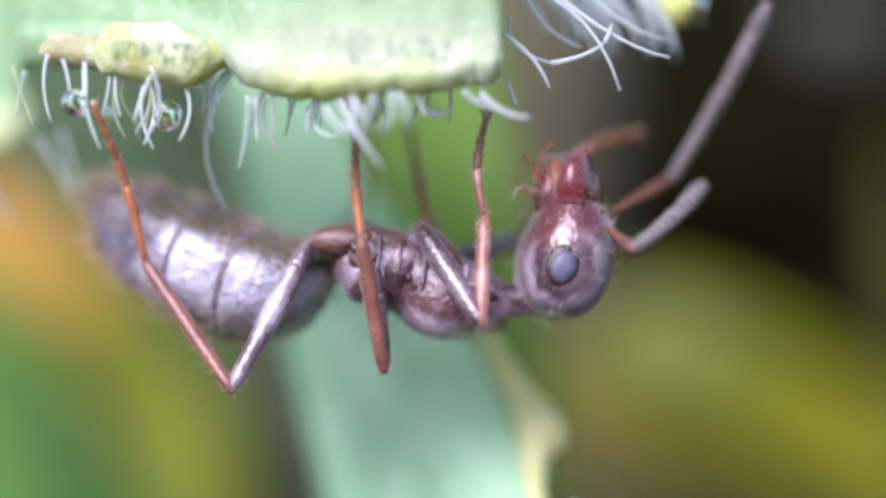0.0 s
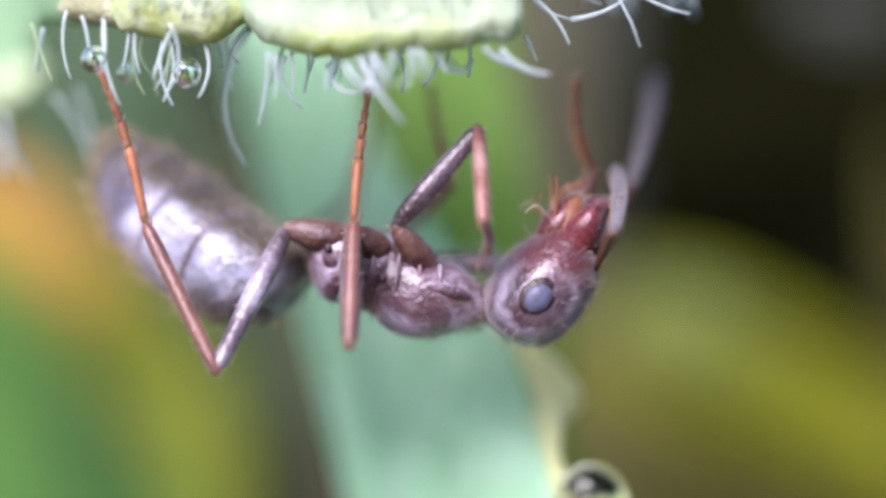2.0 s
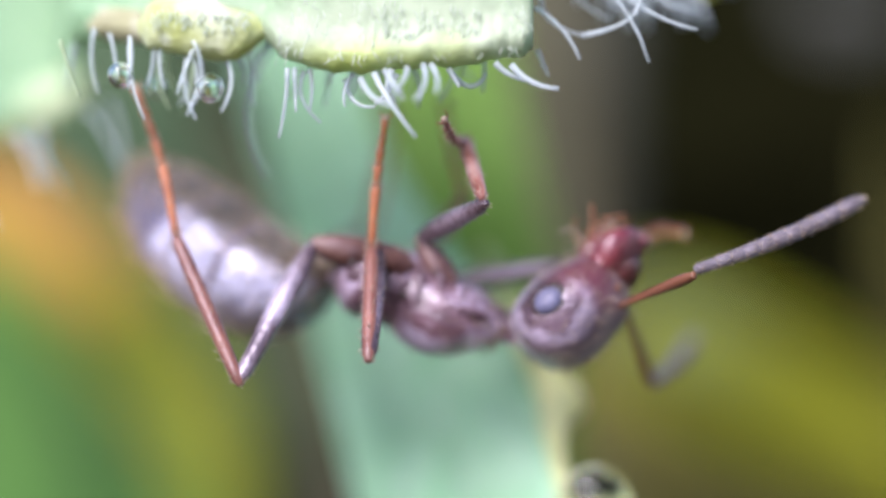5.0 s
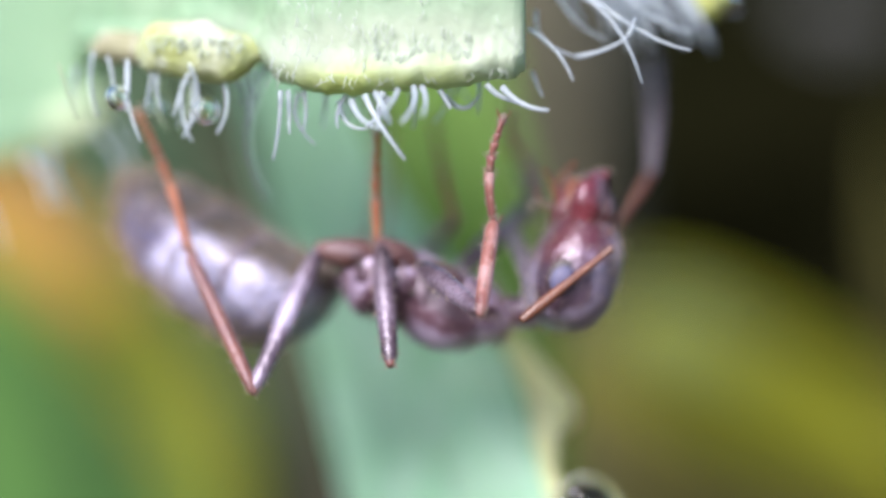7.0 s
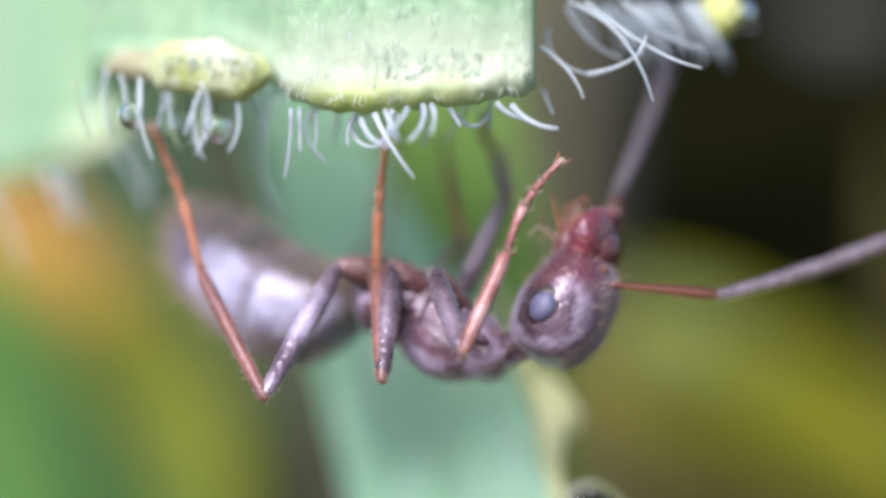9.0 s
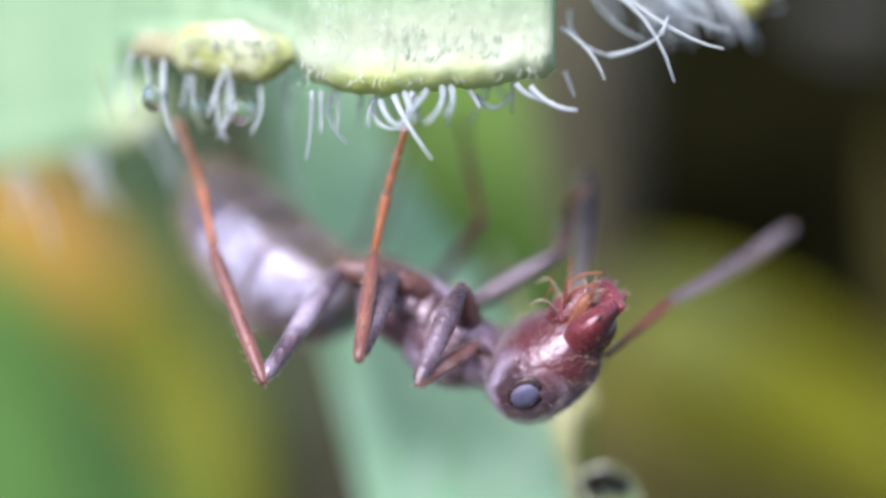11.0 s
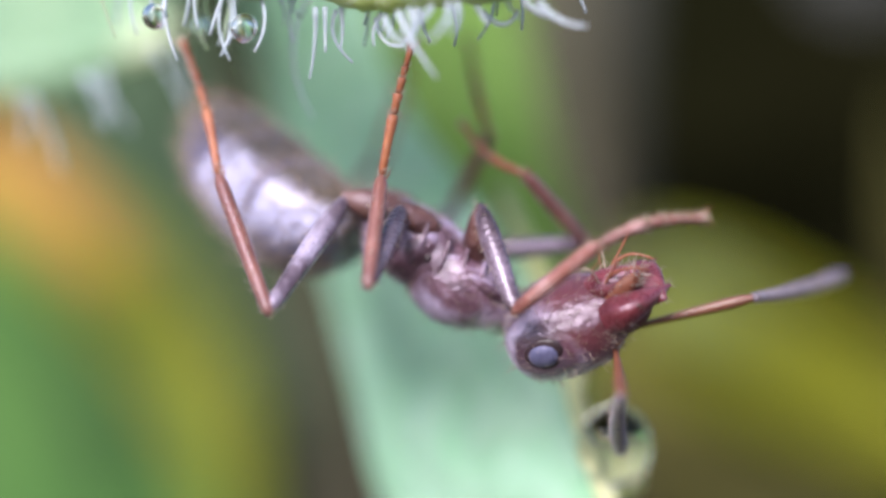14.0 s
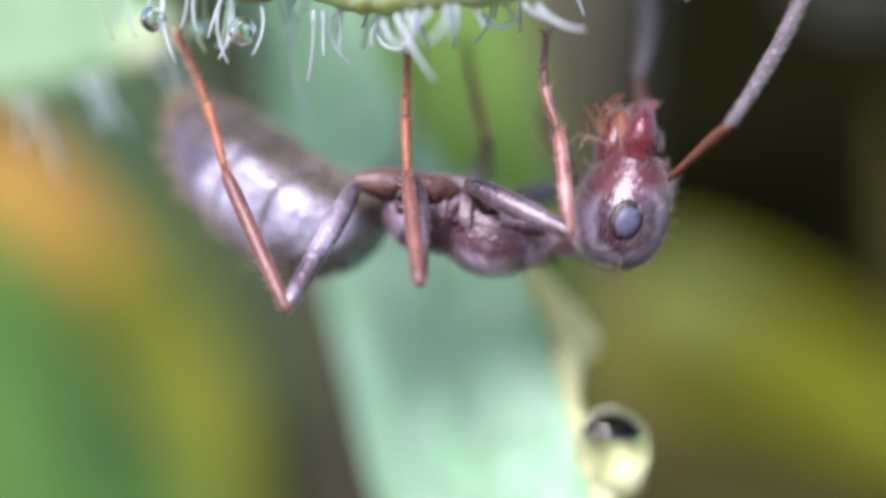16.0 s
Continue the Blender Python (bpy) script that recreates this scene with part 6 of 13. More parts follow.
    walk(PARTS["neck"], [
        (0, limb((0.450, -0.060, -0.490), (0.980, -0.090, -0.450))), (0.25, limb((0.490, -0.051, -0.510), (0.970, -0.090, -0.560))), (0.5, limb((0.500, -0.053, -0.550), (0.940, -0.092, -0.679))), (0.75, limb((0.440, -0.053, -0.640), (0.860, -0.092, -0.809))),
        (1, limb((0.350, -0.051, -0.760), (0.760, -0.091, -0.920))), (1.25, limb((0.180, -0.026, -0.680), (0.610, -0.066, -0.860))), (1.5, limb((0.040, -0.004, -0.590), (0.480, -0.054, -0.771))), (1.75, limb((0.040, -0.021, -0.720), (0.459, -0.062, -0.871))),
        (2, limb((0.060, -0.039, -0.841), (0.449, -0.080, -0.972))), (2.25, limb((0.004, -0.516, -0.834), (0.265, -0.472, -1.103))), (2.5, limb((-0.080, -0.745, -0.795), (0.211, -0.649, -1.092))), (2.75, limb((-0.026, -0.746, -0.857), (0.255, -0.652, -1.135))),
        (3, limb((0.048, -0.681, -0.918), (0.298, -0.609, -1.167))), (3.25, limb((0.098, -0.553, -0.925), (0.418, -0.483, -1.134))), (3.5, limb((0.169, -0.195, -0.951), (0.539, -0.195, -1.141))), (3.75, limb((0.180, -0.025, -1.000), (0.560, -0.066, -1.220))),
        (4, limb((0.180, -0.026, -1.020), (0.559, -0.067, -1.290))), (4.25, limb((0.130, -0.023, -1.010), (0.549, -0.075, -1.271))), (4.5, limb((0.109, -0.031, -1.001), (0.549, -0.073, -1.231))), (4.75, limb((0.129, -0.031, -0.981), (0.589, -0.074, -1.171))),
        (5.2, limb((0.170, -0.012, -0.950), (0.679, -0.066, -1.061))), (5.7, limb((0.220, 0.007, -0.910), (0.769, -0.048, -0.951))), (6.2, limb((0.270, 0.026, -0.870), (0.840, -0.039, -0.861))), (6.75, limb((0.320, 0.035, -0.830), (0.890, -0.030, -0.790))),
        (7, limb((0.330, 0.034, -0.810), (0.890, -0.031, -0.770))), (7.25, limb((0.338, -0.198, -0.781), (0.858, -0.212, -0.732))), (7.5, limb((0.245, -0.600, -0.712), (0.796, -0.514, -0.692))), (7.75, limb((0.164, -0.841, -0.731), (0.615, -0.754, -0.701))),
        (8, limb((0.114, -0.932, -0.799), (0.475, -0.854, -0.749))), (8.25, limb((0.194, -0.782, -0.850), (0.594, -0.705, -0.800))), (8.5, limb((0.264, -0.572, -0.911), (0.715, -0.496, -0.871))), (8.75, limb((0.255, -0.500, -1.002), (0.706, -0.434, -0.932))),
        (9, limb((0.256, -0.427, -1.073), (0.706, -0.383, -0.982))), (9.25, limb((0.246, -0.406, -1.123), (0.456, -0.409, -0.953))), (9.75, limb((0.215, -0.373, -1.204), (0.395, -0.386, -1.094))), (10.25, limb((0.185, -0.360, -1.275), (0.344, -0.382, -1.285))),
        (10.75, limb((0.144, -0.347, -1.325), (0.304, -0.368, -1.466))), (11.25, limb((0.124, -0.306, -1.375), (0.284, -0.335, -1.566))), (11.5, limb((0.125, -0.255, -1.404), (0.675, -0.263, -1.525))), (11.75, limb((0.191, 0.094, -1.449), (0.690, 0.008, -1.620))),
        (12, limb((0.221, 0.093, -1.429), (0.670, 0.010, -1.690))), (12.25, limb((0.221, 0.098, -1.458), (0.630, 0.016, -1.740))), (12.5, limb((0.201, 0.095, -1.488), (0.590, 0.027, -1.820))), (12.75, limb((0.201, 0.109, -1.437), (0.660, 0.033, -1.800))),
        (13, limb((0.201, 0.112, -1.397), (0.730, 0.037, -1.770))), (13.25, limb((0.192, 0.128, -1.436), (0.680, 0.057, -1.849))), (13.5, limb((0.182, 0.142, -1.465), (0.580, 0.065, -1.889))), (13.75, limb((0.172, 0.131, -1.455), (0.480, 0.042, -1.790))),
        (14, limb((0.162, 0.131, -1.455), (0.399, 0.009, -1.702))), (14.25, limb((0.208, -0.084, -1.396), (0.426, -0.159, -1.589))), (14.5, limb((0.234, -0.278, -1.323), (0.454, -0.315, -1.485))), (14.75, limb((0.244, -0.290, -1.294), (0.524, -0.329, -1.416))),
        (15, limb((0.244, -0.291, -1.264), (0.604, -0.322, -1.375))), (15.25, limb((0.295, -0.262, -1.252), (0.715, -0.274, -1.393))), (15.5, limb((0.389, -0.024, -1.242), (0.838, -0.074, -1.424))), (15.75, limb((0.491, 0.106, -1.036), (0.990, 0.023, -1.190))),
        (16, limb((0.552, 0.092, -0.787), (1.120, 0.007, -0.901))),
    ])
    walk(PARTS["A1_0"], [
        (0, limb((1.490, -0.310, 0.190), (1.620, -1.380, -0.000))), (0.25, limb((1.611, -0.326, -0.069), (1.804, -1.396, -0.204))), (0.333, limb((1.621, -0.326, -0.088), (1.755, -1.415, -0.062))), (0.417, limb((1.621, -0.335, -0.098), (1.696, -1.413, 0.069))),
        (0.5, limb((1.632, -0.334, -0.117), (1.636, -1.392, 0.201))), (0.75, limb((1.651, -0.326, -0.298), (1.885, -1.313, 0.138))), (1, limb((1.581, -0.329, -0.719), (1.883, -1.378, -0.597))), (1.25, limb((1.379, -0.311, -0.552), (1.646, -1.285, -0.139))),
        (1.5, limb((1.278, -0.297, -0.325), (1.531, -1.179, 0.292))), (1.625, limb((1.268, -0.297, -0.345), (1.560, -1.295, 0.019))), (1.75, limb((1.268, -0.307, -0.375), (1.579, -1.351, -0.283))), (1.875, limb((1.248, -0.296, -0.455), (1.439, -1.361, -0.245))),
        (2, limb((1.228, -0.294, -0.536), (1.299, -1.341, -0.215))), (2.25, limb((1.070, -0.932, -0.675), (1.199, -1.954, -0.302))), (2.312, limb((1.059, -0.972, -0.687), (0.917, -2.064, -0.588))), (2.375, limb((1.048, -1.012, -0.690), (0.656, -2.022, -0.890))),
        (2.438, limb((1.037, -1.052, -0.693), (0.447, -1.851, -1.158))), (2.5, limb((1.026, -1.103, -0.696), (0.309, -1.582, -1.372))), (2.583, limb((1.048, -1.101, -0.723), (0.348, -1.028, -1.581))), (2.667, limb((1.059, -1.098, -0.759), (0.585, -0.493, -1.533))),
        (2.75, limb((1.071, -1.107, -0.785), (0.959, -0.124, -1.273))), (3, limb((1.126, -1.066, -0.852), (0.850, -0.080, -1.261))), (3.125, limb((1.166, -0.948, -0.800), (0.498, -0.378, -1.474))), (3.25, limb((1.196, -0.829, -0.757), (0.366, -0.870, -1.468))),
        (3.333, limb((1.227, -0.711, -0.736), (0.231, -1.100, -1.349))), (3.417, limb((1.247, -0.582, -0.725), (0.424, -1.255, -1.000))), (3.5, limb((1.278, -0.453, -0.703), (0.623, -1.339, -0.690))), (3.625, limb((1.278, -0.393, -0.813), (0.832, -1.362, -0.519))),
        (3.75, limb((1.278, -0.343, -0.912), (1.082, -1.275, -0.368))), (4, limb((1.377, -0.354, -1.002), (1.432, -1.070, -0.167))), (4.25, limb((1.386, -0.367, -0.904), (1.657, -1.256, -0.313))), (4.5, limb((1.375, -0.369, -0.835), (1.859, -0.857, 0.018))),
        (4.75, limb((1.395, -0.368, -0.865), (2.066, -1.152, -0.477))), (5.2, limb((1.406, -0.359, -0.745), (1.915, -1.279, -0.438))), (5.7, limb((1.387, -0.339, -0.585), (1.566, -1.404, -0.359))), (5.867, limb((1.377, -0.329, -0.524), (1.436, -1.412, -0.328))),
        (6.033, limb((1.367, -0.319, -0.464), (1.297, -1.411, -0.298))), (6.2, limb((1.347, -0.319, -0.404), (1.158, -1.389, -0.277))), (6.75, limb((1.328, -0.290, -0.223), (0.780, -1.246, -0.203))), (7, limb((1.402, -0.620, -0.183), (0.674, -0.830, -0.748))),
        (7.083, limb((1.358, -0.830, -0.183), (0.602, -1.319, -0.818))), (7.167, limb((1.328, -0.890, -0.212), (0.564, -1.248, -0.894))), (7.25, limb((1.308, -0.940, -0.240), (0.535, -1.178, -0.961))), (7.375, limb((1.297, -1.080, -0.240), (0.428, -1.219, -0.852))),
        (7.5, limb((1.286, -1.210, -0.229), (0.340, -1.260, -0.734))), (7.625, limb((1.187, -1.499, -0.287), (0.222, -1.510, -0.761))), (7.75, limb((1.087, -1.778, -0.352), (0.114, -1.771, -0.787))), (8, limb((0.860, -1.720, -0.527), (0.191, -2.200, -1.036))),
        (8.25, limb((1.150, -1.260, -0.460), (0.621, -1.700, -0.905))), (8.312, limb((1.201, -1.140, -0.461), (1.319, -0.171, -0.960))), (8.375, limb((1.251, -1.021, -0.451), (1.928, -0.227, -0.800))), (8.438, limb((1.302, -0.902, -0.441), (2.335, -0.522, -0.531))),
        (8.5, limb((1.362, -0.783, -0.431), (2.431, -0.934, -0.242))), (8.75, limb((1.333, -0.723, -0.363), (2.274, -0.595, 0.188))), (9, limb((1.343, -0.672, -0.454), (2.367, -0.272, -0.562))), (9.25, limb((1.250, -0.901, -0.547), (2.289, -1.045, -0.228))),
        (9.75, limb((1.199, -0.890, -0.709), (2.203, -0.606, -0.356))), (10.25, limb((1.107, -0.887, -0.932), (1.730, -0.041, -0.601))), (10.75, limb((1.036, -0.875, -1.133), (1.143, 0.180, -0.837))), (11, limb((1.016, -0.854, -1.193), (0.903, 0.204, -0.897))),
        (11.25, limb((0.996, -0.833, -1.244), (0.663, 0.179, -0.957))), (11.375, limb((1.119, -0.656, -1.181), (0.519, -0.047, -0.491))), (11.5, limb((1.242, -0.479, -1.118), (0.572, -0.462, -0.248))), (11.75, limb((1.146, -0.236, -1.184), (0.427, -0.745, -0.522))),
        (12, limb((1.366, -0.244, -1.564), (0.642, -0.454, -0.767))), (12.25, limb((1.226, -0.237, -1.525), (0.635, -0.920, -0.887))), (12.5, limb((1.376, -0.227, -1.736), (1.036, -0.911, -0.933))), (12.625, limb((1.376, -0.227, -1.647), (0.951, -0.567, -0.696))),
        (12.75, limb((1.386, -0.218, -1.558), (0.917, -0.191, -0.566))), (13, limb((1.495, -0.204, -1.630), (0.803, -0.844, -1.064))), (13.083, limb((1.475, -0.202, -1.640), (0.998, -1.073, -1.166))), (13.167, limb((1.465, -0.199, -1.650), (1.225, -1.221, -1.305))),
        (13.25, limb((1.445, -0.197, -1.661), (1.474, -1.287, -1.471))), (13.5, limb((1.435, -0.189, -1.952), (1.474, -1.291, -1.956))), (13.75, limb((1.352, -0.337, -1.969), (1.501, -1.417, -2.062))), (13.875, limb((1.261, -0.399, -1.912), (1.319, -1.470, -2.135))),
        (14, limb((1.170, -0.459, -1.865), (1.128, -1.504, -2.187))), (14.25, limb((1.177, -0.648, -1.722), (1.146, -1.693, -2.051))), (14.5, limb((1.195, -0.826, -1.557), (1.195, -1.896, -1.814))), (14.583, limb((1.215, -0.831, -1.457), (1.315, -1.922, -1.504))),
        (14.667, limb((1.235, -0.845, -1.358), (1.426, -1.917, -1.194))), (14.75, limb((1.255, -0.850, -1.258), (1.527, -1.851, -0.890))), (14.875, limb((1.295, -0.846, -1.117), (1.784, -1.487, -0.374))), (15, limb((1.325, -0.843, -0.977), (1.914, -0.953, -0.051))),
        (15.25, limb((1.469, -0.666, -0.929), (1.887, -1.394, -0.219))), (15.5, limb((1.585, -0.312, -1.064), (1.989, -1.282, -0.744))), (15.75, limb((1.686, -0.213, -0.650), (2.152, -1.074, -0.147))), (16, limb((1.666, -0.222, -0.301), (2.120, -1.114, 0.157))),
    ])
    walk(PARTS["A1_1"], [
        (0, limb((1.620, -1.380, -0.000), (2.430, 0.260, 0.610))), (0.25, limb((1.804, -1.396, -0.204), (3.161, -0.260, 0.551))), (0.333, limb((1.755, -1.415, -0.062), (3.102, -0.515, 0.973))), (0.417, limb((1.696, -1.413, 0.069), (2.993, -0.780, 1.345))),
        (0.5, limb((1.636, -1.392, 0.201), (2.825, -1.035, 1.678))), (0.75, limb((1.885, -1.313, 0.138), (3.015, -1.269, 1.708))), (1, limb((1.883, -1.378, -0.597), (3.542, -0.883, 0.242))), (1.25, limb((1.646, -1.285, -0.139), (2.848, -0.788, 1.295))),
        (1.5, limb((1.531, -1.179, 0.292), (2.505, -0.761, 1.908))), (1.625, limb((1.560, -1.295, 0.019), (2.796, -0.546, 1.291))), (1.75, limb((1.579, -1.351, -0.283), (2.978, -0.316, 0.545))), (1.875, limb((1.439, -1.361, -0.245), (2.292, 0.188, 0.523))),
        (2, limb((1.299, -1.341, -0.215), (1.474, 0.486, 0.389))), (2.25, limb((1.199, -1.954, -0.302), (1.168, -0.225, 0.554))), (2.312, limb((0.917, -2.064, -0.588), (0.637, -0.235, -0.027))), (2.375, limb((0.656, -2.022, -0.890), (0.148, -0.172, -0.655))),
        (2.438, limb((0.447, -1.851, -1.158), (-0.271, -0.069, -1.253))), (2.5, limb((0.309, -1.582, -1.372), (-0.580, 0.074, -1.799))), (2.583, limb((0.348, -1.028, -1.581), (-1.377, -0.557, -2.297))), (2.667, limb((0.585, -0.493, -1.533), (-1.165, -0.293, -2.293))),
        (2.75, limb((0.959, -0.124, -1.273), (-0.241, 1.326, -1.723))), (3, limb((0.850, -0.080, -1.261), (0.600, 1.820, -1.461))), (3.125, limb((0.498, -0.378, -1.474), (-0.252, 1.372, -1.824))), (3.25, limb((0.366, -0.870, -1.468), (-0.664, 0.690, -1.898))),
        (3.333, limb((0.231, -1.100, -1.349), (-0.719, 0.550, -1.589))), (3.417, limb((0.424, -1.255, -1.000), (-0.576, -1.055, 0.600))), (3.5, limb((0.623, -1.339, -0.690), (0.444, -3.005, 0.268))), (3.625, limb((0.832, -1.362, -0.519), (1.154, -2.852, 0.660))),
        (3.75, limb((1.082, -1.275, -0.368), (1.885, -2.478, 0.914))), (4, limb((1.432, -1.070, -0.167), (2.556, -2.056, 1.057))), (4.25, limb((1.657, -1.256, -0.313), (3.230, -0.983, 0.780))), (4.5, limb((1.859, -0.857, 0.018), (3.243, -0.573, 1.332))),
        (4.75, limb((2.066, -1.152, -0.477), (3.783, -0.593, 0.201))), (5.2, limb((1.915, -1.279, -0.438), (3.426, -0.347, 0.315))), (5.7, limb((1.566, -1.404, -0.359), (2.520, -0.006, 0.570))), (5.867, limb((1.436, -1.412, -0.328), (2.171, 0.058, 0.681))),
        (6.033, limb((1.297, -1.411, -0.298), (1.811, 0.111, 0.781))), (6.2, limb((1.158, -1.389, -0.277), (1.442, 0.155, 0.852))), (6.75, limb((0.780, -1.246, -0.203), (0.612, 0.233, 1.032))), (7, limb((0.674, -0.830, -0.748), (0.497, 0.924, 0.039))),
        (7.083, limb((0.602, -1.319, -0.818), (0.144, 0.783, -0.565))), (7.167, limb((0.564, -1.248, -0.894), (-0.142, 0.769, -1.177))), (7.25, limb((0.535, -1.178, -0.961), (-0.399, -1.489, -2.621))), (7.375, limb((0.428, -1.219, -0.852), (-0.473, -2.756, -0.110))),
        (7.5, limb((0.340, -1.260, -0.734), (-1.077, -2.543, -0.467))), (7.625, limb((0.222, -1.510, -0.761), (-1.702, -1.400, -0.651))), (7.75, limb((0.114, -1.771, -0.787), (-0.363, 0.343, -0.985))), (8, limb((0.191, -2.200, -1.036), (-0.611, -0.600, -1.422))),
        (8.25, limb((0.621, -1.700, -0.905), (0.384, 0.100, -1.339))), (8.312, limb((1.319, -0.171, -0.960), (1.575, 1.737, -0.859))), (8.375, limb((1.928, -0.227, -0.800), (2.663, 1.436, -0.159))), (8.438, limb((2.335, -0.522, -0.531), (3.426, 0.647, 0.551))),
        (8.5, limb((2.431, -0.934, -0.242), (3.716, -0.449, 1.119))), (8.75, limb((2.274, -0.595, 0.188), (2.952, 0.152, 1.831))), (9, limb((2.367, -0.272, -0.562), (4.152, 0.186, -0.009))), (9.25, limb((2.289, -1.045, -0.228), (3.908, -0.237, 0.438))),
        (9.75, limb((2.203, -0.606, -0.356), (3.359, 0.701, 0.467))), (10.25, limb((1.730, -0.041, -0.601), (2.381, 1.437, 0.459))), (10.75, limb((1.143, 0.180, -0.837), (1.386, 1.607, 0.434))), (11, limb((0.903, 0.204, -0.897), (1.126, 1.559, 0.454))),
        (11.25, limb((0.663, 0.179, -0.957), (0.875, 1.462, 0.464))), (11.375, limb((0.519, -0.047, -0.491), (0.788, 1.013, 1.097))), (11.5, limb((0.572, -0.462, -0.248), (0.886, 0.335, 1.476))), (11.75, limb((0.427, -0.745, -0.522), (0.506, 0.919, 0.454))),
        (12, limb((0.642, -0.454, -0.767), (-0.399, 0.676, 0.400))), (12.25, limb((0.635, -0.920, -0.887), (0.060, 0.621, 0.111))), (12.5, limb((1.036, -0.911, -0.933), (1.313, 0.156, 0.654))), (12.625, limb((0.951, -0.567, -0.696), (0.676, -0.886, 1.195))),
        (12.75, limb((0.917, -0.191, -0.566), (0.251, -1.683, 0.466))), (13, limb((0.803, -0.844, -1.064), (0.065, -2.311, -0.042))), (13.083, limb((0.998, -1.073, -1.166), (1.246, -1.763, 0.617))), (13.167, limb((1.225, -1.221, -1.305), (2.316, -0.748, 0.217))),
        (13.25, limb((1.474, -1.287, -1.471), (2.782, 0.091, -1.087))), (13.5, limb((1.474, -1.291, -1.956), (3.343, -0.816, -1.973))), (13.75, limb((1.501, -1.417, -2.062), (3.083, -0.337, -1.869))), (13.875, limb((1.319, -1.470, -2.135), (2.302, 0.165, -2.385))),
        (14, limb((1.128, -1.504, -2.187), (1.284, 0.298, -2.849))), (14.25, limb((1.146, -1.693, -2.051), (1.580, 0.097, -2.608))), (14.5, limb((1.195, -1.896, -1.814), (2.006, -0.165, -2.129))), (14.583, limb((1.315, -1.922, -1.504), (2.146, -0.186, -1.479))),
        (14.667, limb((1.426, -1.917, -1.194), (2.246, -0.205, -0.840))), (14.75, limb((1.527, -1.851, -0.890), (2.326, -0.232, -0.220))), (14.875, limb((1.784, -1.487, -0.374), (2.539, -0.138, 0.775))), (15, limb((1.914, -0.953, -0.051), (2.562, 0.022, 1.472))),
        (15.25, limb((1.887, -1.394, -0.219), (2.626, -0.304, 1.198))), (15.5, limb((1.989, -1.282, -0.744), (3.193, -0.474, 0.531))), (15.75, limb((2.152, -1.074, -0.147), (3.108, -0.192, 1.273))), (16, limb((2.120, -1.114, 0.157), (2.983, 0.020, 1.462))),
    ])
